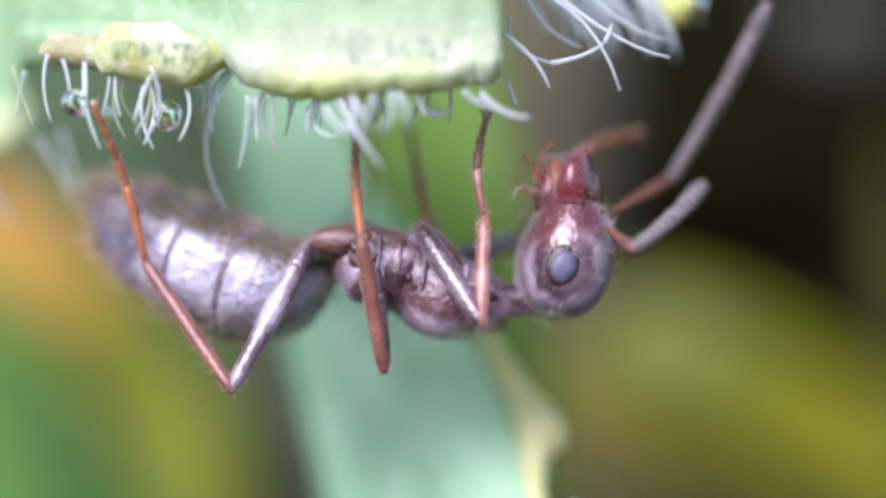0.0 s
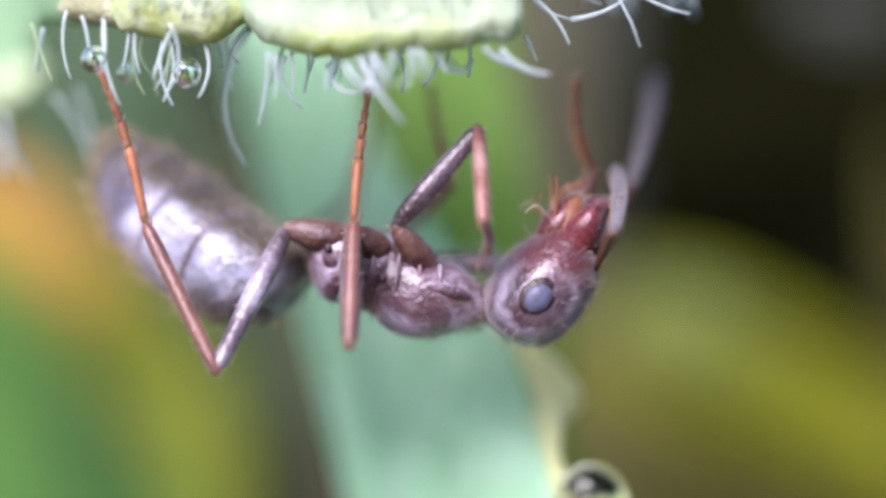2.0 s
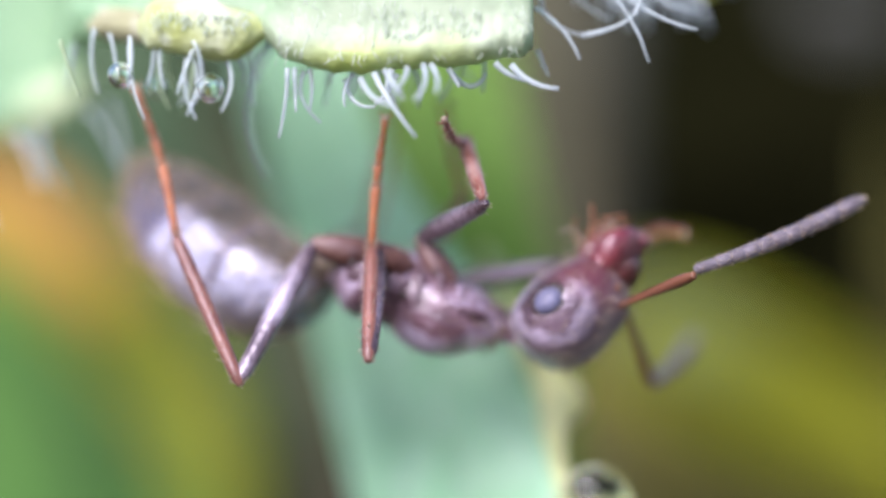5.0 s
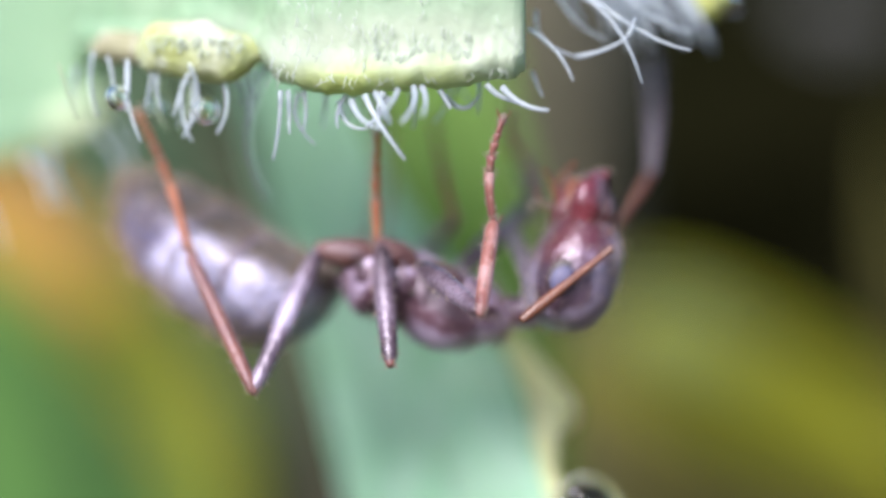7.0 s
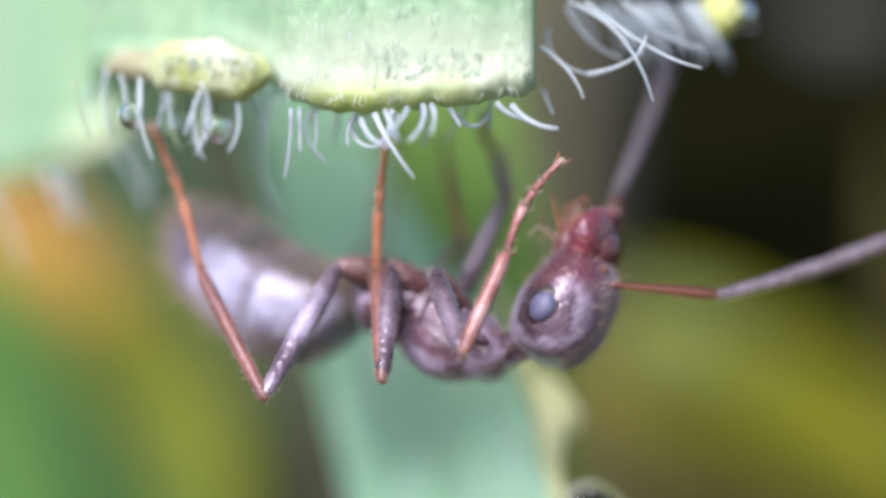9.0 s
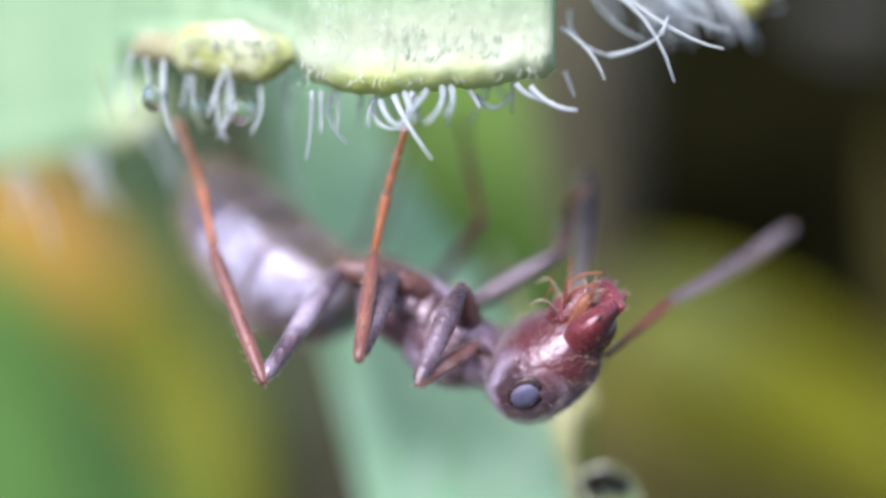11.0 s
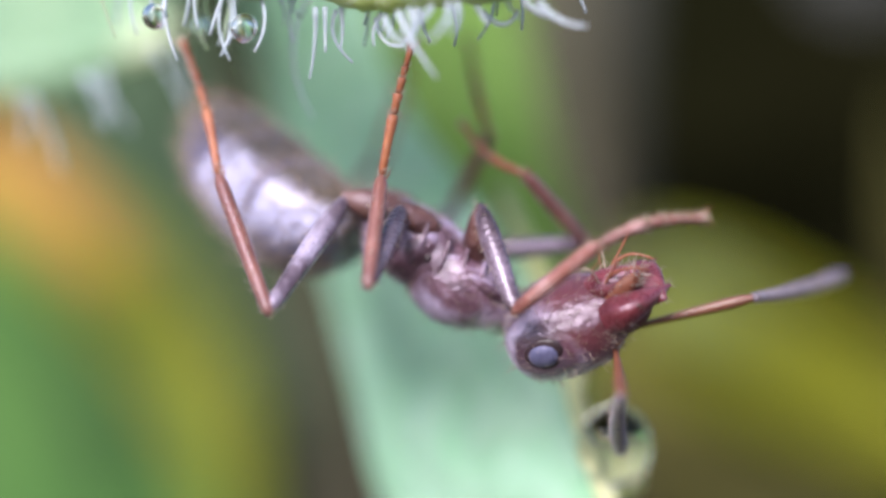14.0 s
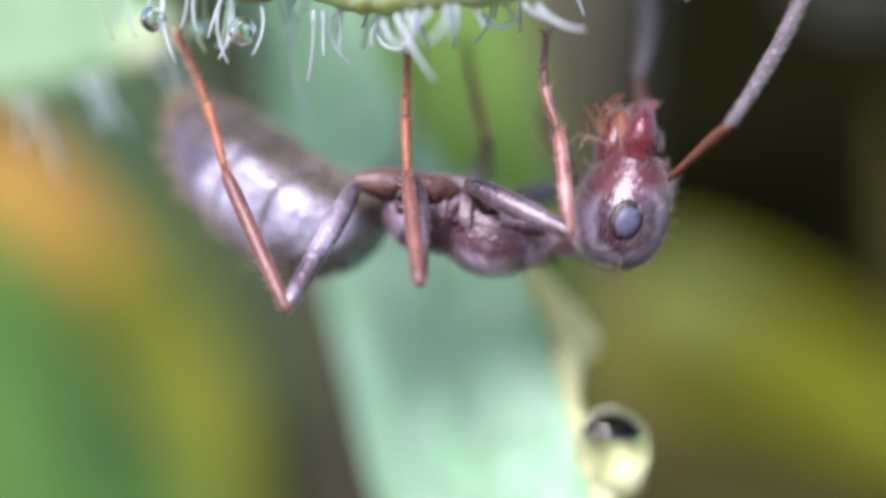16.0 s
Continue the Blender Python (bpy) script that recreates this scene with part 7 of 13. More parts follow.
    walk(PARTS["A2_0"], [
        (0, limb((1.470, 0.140, 0.280), (2.180, 0.880, 0.660))), (0.25, limb((1.570, 0.124, 0.149), (2.157, 1.027, 0.356))), (0.5, limb((1.650, 0.106, -0.051), (2.255, 1.001, 0.152))), (0.75, limb((1.660, 0.114, -0.361), (2.276, 0.988, -0.096))),
        (1, limb((1.610, 0.122, -0.610), (2.258, 0.954, -0.282))), (1.25, limb((1.450, 0.138, -0.439), (1.973, 1.024, -0.043))), (1.5, limb((1.301, 0.152, -0.258), (1.628, 1.061, 0.256))), (1.75, limb((1.291, 0.142, -0.318), (1.508, 1.040, 0.278))),
        (2, limb((1.271, 0.152, -0.377), (1.648, 0.978, 0.239))), (2.25, limb((1.044, -0.543, -0.635), (1.512, 0.154, 0.074))), (2.5, limb((0.921, -0.717, -0.834), (1.428, -0.138, -0.055))), (2.75, limb((1.044, -0.729, -0.677), (1.630, 0.024, -0.129))),
        (3, limb((1.188, -0.690, -0.498), (1.421, 0.233, 0.053))), (3.25, limb((1.268, -0.402, -0.514), (1.762, 0.472, -0.066))), (3.5, limb((1.360, -0.004, -0.620), (2.094, 0.781, -0.414))), (3.625, limb((1.400, 0.036, -0.710), (2.025, 0.933, -0.854))),
        (3.75, limb((1.451, 0.086, -0.799), (1.886, 0.986, -1.264))), (4, limb((1.500, 0.064, -0.940), (1.927, 1.014, -1.304))), (4.125, limb((1.490, 0.054, -0.950), (1.717, 0.838, -1.693))), (4.25, limb((1.481, 0.053, -0.960), (1.465, 0.523, -1.955))),
        (4.5, limb((1.460, 0.042, -0.950), (1.566, 0.485, -1.953))), (4.75, limb((1.481, 0.051, -0.899), (1.766, 0.521, -1.843))), (5.2, limb((1.511, 0.060, -0.769), (1.821, 0.925, -1.367))), (5.45, limb((1.521, 0.070, -0.679), (1.842, 1.080, -0.975))),
        (5.7, limb((1.531, 0.090, -0.599), (1.842, 1.146, -0.545))), (5.95, limb((1.531, 0.099, -0.499), (1.850, 1.082, -0.126))), (6.2, limb((1.541, 0.119, -0.409), (1.828, 0.939, 0.261))), (6.75, limb((1.531, 0.149, -0.218), (1.815, 0.657, 0.717))),
        (7, limb((1.451, 0.168, -0.088), (1.907, 0.939, 0.549))), (7.25, limb((1.390, 0.009, -0.110), (1.999, -0.112, 0.799))), (7.375, limb((1.369, -0.131, -0.121), (2.014, 0.461, 0.543))), (7.5, limb((1.338, -0.270, -0.131), (1.726, 0.756, -0.017))),
        (7.625, limb((1.336, -0.580, -0.081), (1.961, 0.174, 0.410))), (7.75, limb((1.334, -0.890, -0.021), (2.056, -0.565, 0.729))), (8, limb((1.152, -1.298, -0.289), (2.153, -1.204, 0.161))), (8.25, limb((1.333, -0.851, -0.320), (2.305, -0.599, 0.120))),
        (8.375, limb((1.375, -0.603, -0.271), (2.091, 0.081, 0.200))), (8.5, limb((1.417, -0.364, -0.221), (1.716, 0.612, 0.191))), (8.75, limb((1.397, -0.304, -0.231), (1.557, 0.642, 0.313))), (9, limb((1.388, -0.244, -0.252), (1.487, 0.651, 0.384))),
        (9.25, limb((1.245, -0.503, -0.264), (1.464, 0.400, 0.323))), (9.75, limb((1.224, -0.492, -0.515), (1.515, 0.368, 0.114))), (10.25, limb((1.203, -0.490, -0.857), (1.624, 0.296, -0.206))), (10.75, limb((1.192, -0.476, -1.177), (1.804, 0.246, -0.616))),
        (11.25, limb((1.202, -0.435, -1.337), (2.073, 0.196, -1.077))), (11.5, limb((1.409, -0.041, -1.201), (2.397, 0.377, -1.454))), (11.75, limb((1.503, 0.211, -1.417), (2.284, 0.836, -1.897))), (12, limb((1.543, 0.194, -1.597), (2.116, 0.963, -2.146))),
        (12.25, limb((1.543, 0.200, -1.607), (2.147, 1.076, -1.901))), (12.5, limb((1.553, 0.208, -1.625), (2.167, 1.116, -1.493))), (12.75, limb((1.563, 0.219, -1.544), (2.089, 1.087, -1.106))), (13, limb((1.584, 0.239, -1.502), (2.001, 1.069, -0.929))),
        (13.25, limb((1.594, 0.241, -1.671), (2.001, 1.099, -1.111))), (13.5, limb((1.564, 0.241, -1.791), (2.002, 1.141, -1.326))), (13.75, limb((1.471, 0.089, -1.738), (2.285, 0.793, -1.513))), (14, limb((1.377, -0.093, -1.657), (2.435, -0.248, -1.394))),
        (14.25, limb((1.414, -0.284, -1.465), (2.378, -0.125, -0.957))), (14.5, limb((1.401, -0.458, -1.351), (2.399, -0.605, -0.907))), (14.75, limb((1.351, -0.483, -0.982), (2.324, -0.341, -0.495))), (15, limb((1.282, -0.475, -0.661), (1.686, 0.322, -0.026))),
        (15.25, limb((1.426, -0.253, -0.741), (1.879, 0.534, -0.118))), (15.5, limb((1.562, 0.130, -0.835), (2.078, 1.049, -0.507))), (15.75, limb((1.594, 0.222, -0.471), (1.850, 1.134, 0.080))), (16, limb((1.565, 0.208, -0.050), (1.540, 0.983, 0.737))),
    ])
    walk(PARTS["A2_1"], [
        (0, limb((2.180, 0.880, 0.660), (3.080, 0.540, 2.330))), (0.25, limb((2.157, 1.027, 0.356), (2.894, 2.374, 1.530))), (0.5, limb((2.255, 1.001, 0.152), (2.558, 2.719, 0.979))), (0.75, limb((2.276, 0.988, -0.096), (2.609, 2.851, 0.273))),
        (1, limb((2.258, 0.954, -0.282), (2.615, 2.844, -0.196))), (1.25, limb((1.973, 1.024, -0.043), (2.319, 2.912, 0.150))), (1.5, limb((1.628, 1.061, 0.256), (1.901, 2.860, 0.904))), (1.75, limb((1.508, 1.040, 0.278), (1.690, 2.487, 1.543))),
        (2, limb((1.648, 0.978, 0.239), (2.051, 2.422, 1.456))), (2.25, limb((1.512, 0.154, 0.074), (1.715, 1.342, 1.586))), (2.5, limb((1.428, -0.138, -0.055), (1.428, 0.574, 1.740))), (2.75, limb((1.630, 0.024, -0.129), (1.562, 0.251, 1.786))),
        (3, limb((1.421, 0.233, 0.053), (0.925, 1.489, 1.427))), (3.25, limb((1.762, 0.472, -0.066), (2.008, 1.880, 1.226))), (3.5, limb((2.094, 0.781, -0.414), (3.060, 1.836, 0.883))), (3.625, limb((2.025, 0.933, -0.854), (3.033, 2.251, 0.156))),
        (3.75, limb((1.886, 0.986, -1.264), (2.885, 2.496, -0.614))), (4, limb((1.927, 1.014, -1.304), (2.929, 2.635, -1.024))), (4.125, limb((1.717, 0.838, -1.693), (2.821, 2.419, -1.760))), (4.25, limb((1.465, 0.523, -1.955), (2.620, 2.016, -2.359))),
        (4.5, limb((1.566, 0.485, -1.953), (2.705, 1.974, -1.482))), (4.75, limb((1.766, 0.521, -1.843), (2.518, 2.257, -1.458))), (5.2, limb((1.821, 0.925, -1.367), (2.411, 2.702, -0.912))), (5.45, limb((1.842, 1.080, -0.975), (2.391, 2.826, -0.352))),
        (5.7, limb((1.842, 1.146, -0.545), (2.329, 2.841, 0.228))), (5.95, limb((1.850, 1.082, -0.126), (2.296, 2.706, 0.834))), (6.2, limb((1.828, 0.939, 0.261), (2.222, 2.452, 1.390))), (6.75, limb((1.815, 0.657, 0.717), (2.086, 2.041, 2.041))),
        (7, limb((1.907, 0.939, 0.549), (2.048, 2.346, 1.852))), (7.25, limb((1.999, -0.112, 0.799), (2.171, 1.428, 1.960))), (7.375, limb((2.014, 0.461, 0.543), (2.385, 2.002, 1.641))), (7.5, limb((1.726, 0.756, -0.017), (2.307, 2.288, 0.999))),
        (7.625, limb((1.961, 0.174, 0.410), (2.033, 1.791, 1.465))), (7.75, limb((2.056, -0.565, 0.729), (1.617, 1.007, 1.751))), (8, limb((2.153, -1.204, 0.161), (2.082, 0.268, 1.410))), (8.25, limb((2.305, -0.599, 0.120), (2.595, 0.569, 1.640))),
        (8.375, limb((2.091, 0.081, 0.200), (2.593, 1.445, 1.471))), (8.5, limb((1.716, 0.612, 0.191), (2.421, 2.123, 1.164))), (8.75, limb((1.557, 0.642, 0.313), (2.259, 1.900, 1.588))), (9, limb((1.487, 0.651, 0.384), (2.146, 1.494, 1.989))),
        (9.25, limb((1.464, 0.400, 0.323), (2.165, 1.321, 1.870))), (9.75, limb((1.515, 0.368, 0.114), (2.439, 1.473, 1.396))), (10.25, limb((1.624, 0.296, -0.206), (2.832, 1.487, 0.710))), (10.75, limb((1.804, 0.246, -0.616), (3.173, 1.413, 0.091))),
        (11.25, limb((2.073, 0.196, -1.077), (3.334, 1.361, -0.218))), (11.5, limb((2.397, 0.377, -1.454), (2.972, 1.260, 0.170))), (11.75, limb((2.284, 0.836, -1.897), (3.465, 2.011, -0.919))), (12, limb((2.116, 0.963, -2.146), (3.811, 1.883, -2.022))),
        (12.25, limb((2.147, 1.076, -1.901), (3.478, 2.428, -1.526))), (12.5, limb((2.167, 1.116, -1.493), (2.932, 2.738, -0.783))), (12.75, limb((2.089, 1.087, -1.106), (2.589, 2.795, -0.361))), (13, limb((2.001, 1.069, -0.929), (2.386, 2.825, -0.219))),
        (13.25, limb((2.001, 1.099, -1.111), (2.645, 2.799, -0.463))), (13.5, limb((2.002, 1.141, -1.326), (3.170, 2.561, -0.735))), (13.75, limb((2.285, 0.793, -1.513), (3.718, 1.926, -0.896))), (14, limb((2.435, -0.248, -1.394), (3.566, 1.302, -1.197))),
        (14.25, limb((2.378, -0.125, -0.957), (3.393, 1.128, 0.092))), (14.5, limb((2.399, -0.605, -0.907), (3.869, 0.439, -0.211))), (14.75, limb((2.324, -0.341, -0.495), (3.662, 0.592, 0.536))), (15, limb((1.686, 0.322, -0.026), (1.784, 1.873, 1.121))),
        (15.25, limb((1.879, 0.534, -0.118), (2.186, 2.042, 1.036))), (15.5, limb((2.078, 1.049, -0.507), (3.069, 2.310, 0.556))), (15.75, limb((1.850, 1.134, 0.080), (2.308, 2.638, 1.207))), (16, limb((1.540, 0.983, 0.737), (1.800, 2.526, 1.862))),
    ])
    walk(PARTS["HL_c"], [
        (0, limb((-0.580, -0.130, 0.050), (-1.200, -0.170, 0.080))), (0.25, limb((-0.550, -0.122, 0.011), (-1.170, -0.173, 0.041))), (0.5, limb((-0.539, -0.123, -0.029), (-1.159, -0.166, 0.011))), (0.75, limb((-0.590, -0.123, -0.109), (-1.209, -0.165, -0.019))),
        (1, limb((-0.670, -0.122, -0.200), (-1.280, -0.173, -0.090))), (1.25, limb((-0.890, -0.116, -0.221), (-1.501, -0.165, -0.141))), (1.5, limb((-1.061, -0.102, -0.222), (-1.671, -0.158, -0.152))), (1.75, limb((-1.031, -0.121, -0.272), (-1.641, -0.168, -0.163))),
        (2, limb((-0.981, -0.130, -0.323), (-1.582, -0.178, -0.173))), (2.25, limb((-0.953, -0.250, -0.297), (-1.533, -0.299, -0.098))), (2.5, limb((-0.944, -0.302, -0.250), (-1.448, -0.592, -0.039))), (2.75, limb((-0.862, -0.282, -0.297), (-1.443, -0.412, -0.109))),
        (3, limb((-0.781, -0.245, -0.333), (-1.381, -0.285, -0.173))), (3.25, limb((-0.781, -0.225, -0.302), (-1.381, -0.264, -0.152))), (3.5, limb((-0.781, -0.144, -0.301), (-1.381, -0.182, -0.141))), (3.75, limb((-0.791, -0.094, -0.351), (-1.391, -0.141, -0.201))),
        (4, limb((-0.811, -0.093, -0.401), (-1.411, -0.129, -0.251))), (4.25, limb((-0.861, -0.089, -0.401), (-1.451, -0.135, -0.231))), (4.5, limb((-0.891, -0.097, -0.401), (-1.454, -0.272, -0.224))), (4.75, limb((-0.871, -0.097, -0.391), (-1.453, -0.262, -0.224))),
        (5.2, limb((-0.841, -0.078, -0.381), (-1.433, -0.214, -0.223))), (5.7, limb((-0.811, -0.060, -0.361), (-1.402, -0.146, -0.222))), (6.2, limb((-0.771, -0.051, -0.341), (-1.371, -0.088, -0.211))), (6.75, limb((-0.720, -0.033, -0.310), (-1.331, -0.069, -0.201))),
        (7, limb((-0.710, -0.033, -0.300), (-1.321, -0.070, -0.191))), (7.25, limb((-0.681, -0.084, -0.271), (-1.262, -0.270, -0.142))), (7.5, limb((-0.661, -0.175, -0.231), (-1.164, -0.521, -0.102))), (7.75, limb((-0.592, -0.236, -0.230), (-1.114, -0.533, -0.081))),
        (8, limb((-0.532, -0.247, -0.250), (-1.083, -0.484, -0.080))), (8.25, limb((-0.552, -0.216, -0.270), (-1.133, -0.342, -0.120))), (8.5, limb((-0.582, -0.165, -0.310), (-1.182, -0.189, -0.170))), (8.75, limb((-0.591, -0.144, -0.371), (-1.183, -0.278, -0.221))),
        (9, limb((-0.601, -0.123, -0.421), (-1.174, -0.338, -0.272))), (9.25, limb((-0.611, -0.122, -0.451), (-1.184, -0.317, -0.312))), (9.75, limb((-0.631, -0.109, -0.521), (-1.213, -0.264, -0.373))), (10.25, limb((-0.661, -0.087, -0.571), (-1.262, -0.160, -0.422))),
        (10.75, limb((-0.681, -0.075, -0.611), (-1.282, -0.107, -0.472))), (11.25, limb((-0.691, -0.053, -0.641), (-1.302, -0.085, -0.501))), (11.5, limb((-0.691, -0.043, -0.651), (-1.301, -0.065, -0.511))), (11.75, limb((-0.679, 0.047, -0.669), (-1.280, 0.015, -0.520))),
        (12, limb((-0.659, 0.046, -0.679), (-1.260, 0.014, -0.520))), (12.25, limb((-0.649, 0.047, -0.689), (-1.250, 0.014, -0.540))), (12.5, limb((-0.640, 0.048, -0.689), (-1.250, 0.015, -0.560))), (12.75, limb((-0.659, 0.050, -0.669), (-1.260, 0.025, -0.510))),
        (13, limb((-0.679, 0.060, -0.648), (-1.270, 0.024, -0.460))), (13.25, limb((-0.679, 0.070, -0.668), (-1.260, 0.032, -0.469))), (13.5, limb((-0.679, 0.070, -0.678), (-1.259, 0.041, -0.479))), (13.75, limb((-0.679, 0.069, -0.668), (-1.270, 0.032, -0.479))),
        (14, limb((-0.689, 0.059, -0.658), (-1.280, 0.032, -0.479))), (14.25, limb((-0.640, 0.007, -0.630), (-1.231, -0.020, -0.452))), (14.5, limb((-0.601, -0.045, -0.593), (-1.191, -0.072, -0.414))), (14.75, limb((-0.611, -0.045, -0.583), (-1.201, -0.072, -0.414))),
        (15, limb((-0.611, -0.035, -0.572), (-1.211, -0.072, -0.414))), (15.25, limb((-0.591, -0.035, -0.582), (-1.191, -0.062, -0.423))), (15.5, limb((-0.550, 0.014, -0.590), (-1.150, -0.012, -0.441))), (15.75, limb((-0.529, 0.039, -0.489), (-1.140, 0.015, -0.370))),
        (16, limb((-0.529, 0.032, -0.359), (-1.132, -0.080, -0.284))),
    ])
    walk(PARTS["HL_0"], [
        (0, limb((-1.200, -0.170, 0.080), (-1.880, -0.680, -1.250))), (0.25, limb((-1.170, -0.173, 0.041), (-1.898, -0.661, -1.267))), (0.5, limb((-1.159, -0.166, 0.011), (-1.917, -0.659, -1.285))), (0.75, limb((-1.209, -0.165, -0.019), (-1.937, -0.755, -1.296))),
        (1, limb((-1.280, -0.173, -0.090), (-1.978, -0.887, -1.318))), (1.25, limb((-1.501, -0.165, -0.141), (-2.182, -0.824, -1.396))), (1.5, limb((-1.671, -0.158, -0.152), (-2.365, -0.713, -1.451))), (1.75, limb((-1.641, -0.168, -0.163), (-2.277, -0.841, -1.445))),
        (2, limb((-1.582, -0.178, -0.173), (-2.148, -0.949, -1.428))), (2.25, limb((-1.533, -0.299, -0.098), (-2.122, -1.029, -1.368))), (2.5, limb((-1.448, -0.592, -0.039), (-2.107, -1.273, -1.312))), (2.75, limb((-1.443, -0.412, -0.109), (-2.040, -1.178, -1.357))),
        (3, limb((-1.381, -0.285, -0.173), (-1.994, -1.068, -1.402))), (3.25, limb((-1.381, -0.264, -0.152), (-2.044, -0.910, -1.428))), (3.5, limb((-1.381, -0.182, -0.141), (-2.094, -0.709, -1.455))), (3.75, limb((-1.391, -0.141, -0.201), (-2.055, -0.839, -1.446))),
        (4, limb((-1.411, -0.129, -0.251), (-2.017, -0.958, -1.446))), (4.25, limb((-1.451, -0.135, -0.231), (-2.079, -0.916, -1.460))), (4.5, limb((-1.454, -0.272, -0.224), (-2.103, -1.017, -1.455))), (4.75, limb((-1.453, -0.262, -0.224), (-2.093, -1.007, -1.465))),
        (5.2, limb((-1.433, -0.214, -0.223), (-2.061, -0.959, -1.474))), (5.7, limb((-1.402, -0.146, -0.222), (-2.019, -0.873, -1.482))), (6.2, limb((-1.371, -0.088, -0.211), (-1.957, -0.797, -1.490))), (6.75, limb((-1.331, -0.069, -0.201), (-1.896, -0.782, -1.488))),
        (7, limb((-1.321, -0.070, -0.191), (-1.876, -0.793, -1.478))), (7.25, limb((-1.262, -0.270, -0.142), (-1.838, -1.007, -1.427))), (7.5, limb((-1.164, -0.521, -0.102), (-1.790, -1.252, -1.355))), (7.75, limb((-1.114, -0.533, -0.081), (-1.759, -1.277, -1.321))),
        (8, limb((-1.083, -0.484, -0.080), (-1.738, -1.231, -1.309))), (8.25, limb((-1.133, -0.342, -0.120), (-1.789, -1.126, -1.320))), (8.5, limb((-1.182, -0.189, -0.170), (-1.850, -0.990, -1.352))), (8.75, limb((-1.183, -0.278, -0.221), (-1.821, -1.127, -1.395))),
        (9, limb((-1.174, -0.338, -0.272), (-1.793, -1.214, -1.438))), (9.25, limb((-1.184, -0.317, -0.312), (-1.803, -1.211, -1.459))), (9.75, limb((-1.213, -0.264, -0.373), (-1.835, -1.204, -1.483))), (10.25, limb((-1.262, -0.160, -0.422), (-1.877, -1.148, -1.495))),
        (10.75, limb((-1.282, -0.107, -0.472), (-1.919, -1.132, -1.487))), (11.25, limb((-1.302, -0.085, -0.501), (-1.940, -1.149, -1.479))), (11.5, limb((-1.301, -0.065, -0.511), (-1.940, -1.138, -1.479))), (11.75, limb((-1.280, 0.015, -0.520), (-1.939, -1.049, -1.477))),
        (12, limb((-1.260, 0.014, -0.520), (-1.928, -1.061, -1.466))), (12.25, limb((-1.250, 0.014, -0.540), (-1.927, -1.049, -1.480))), (12.5, limb((-1.250, 0.015, -0.560), (-1.937, -1.053, -1.496))), (12.75, limb((-1.260, 0.025, -0.510), (-1.959, -1.022, -1.474))),
        (13, limb((-1.270, 0.024, -0.460), (-1.961, -0.994, -1.441))), (13.25, limb((-1.260, 0.032, -0.469), (-1.921, -1.000, -1.467))), (13.5, limb((-1.259, 0.041, -0.479), (-1.901, -0.998, -1.481))), (13.75, limb((-1.270, 0.032, -0.479), (-1.901, -1.008, -1.482))),
        (14, limb((-1.280, 0.032, -0.479), (-1.912, -1.007, -1.492))), (14.25, limb((-1.231, -0.020, -0.452), (-1.911, -1.020, -1.479))), (14.5, limb((-1.191, -0.072, -0.414), (-1.909, -1.015, -1.465))), (14.75, limb((-1.201, -0.072, -0.414), (-1.899, -1.025, -1.466))),
        (15, limb((-1.211, -0.072, -0.414), (-1.889, -1.037, -1.456))), (15.25, limb((-1.191, -0.062, -0.423), (-1.878, -1.038, -1.455))), (15.5, limb((-1.150, -0.012, -0.441), (-1.867, -0.989, -1.452))), (15.75, limb((-1.140, 0.015, -0.370), (-1.807, -0.938, -1.443))),
        (16, limb((-1.132, -0.080, -0.284), (-1.730, -1.006, -1.429))),
    ])
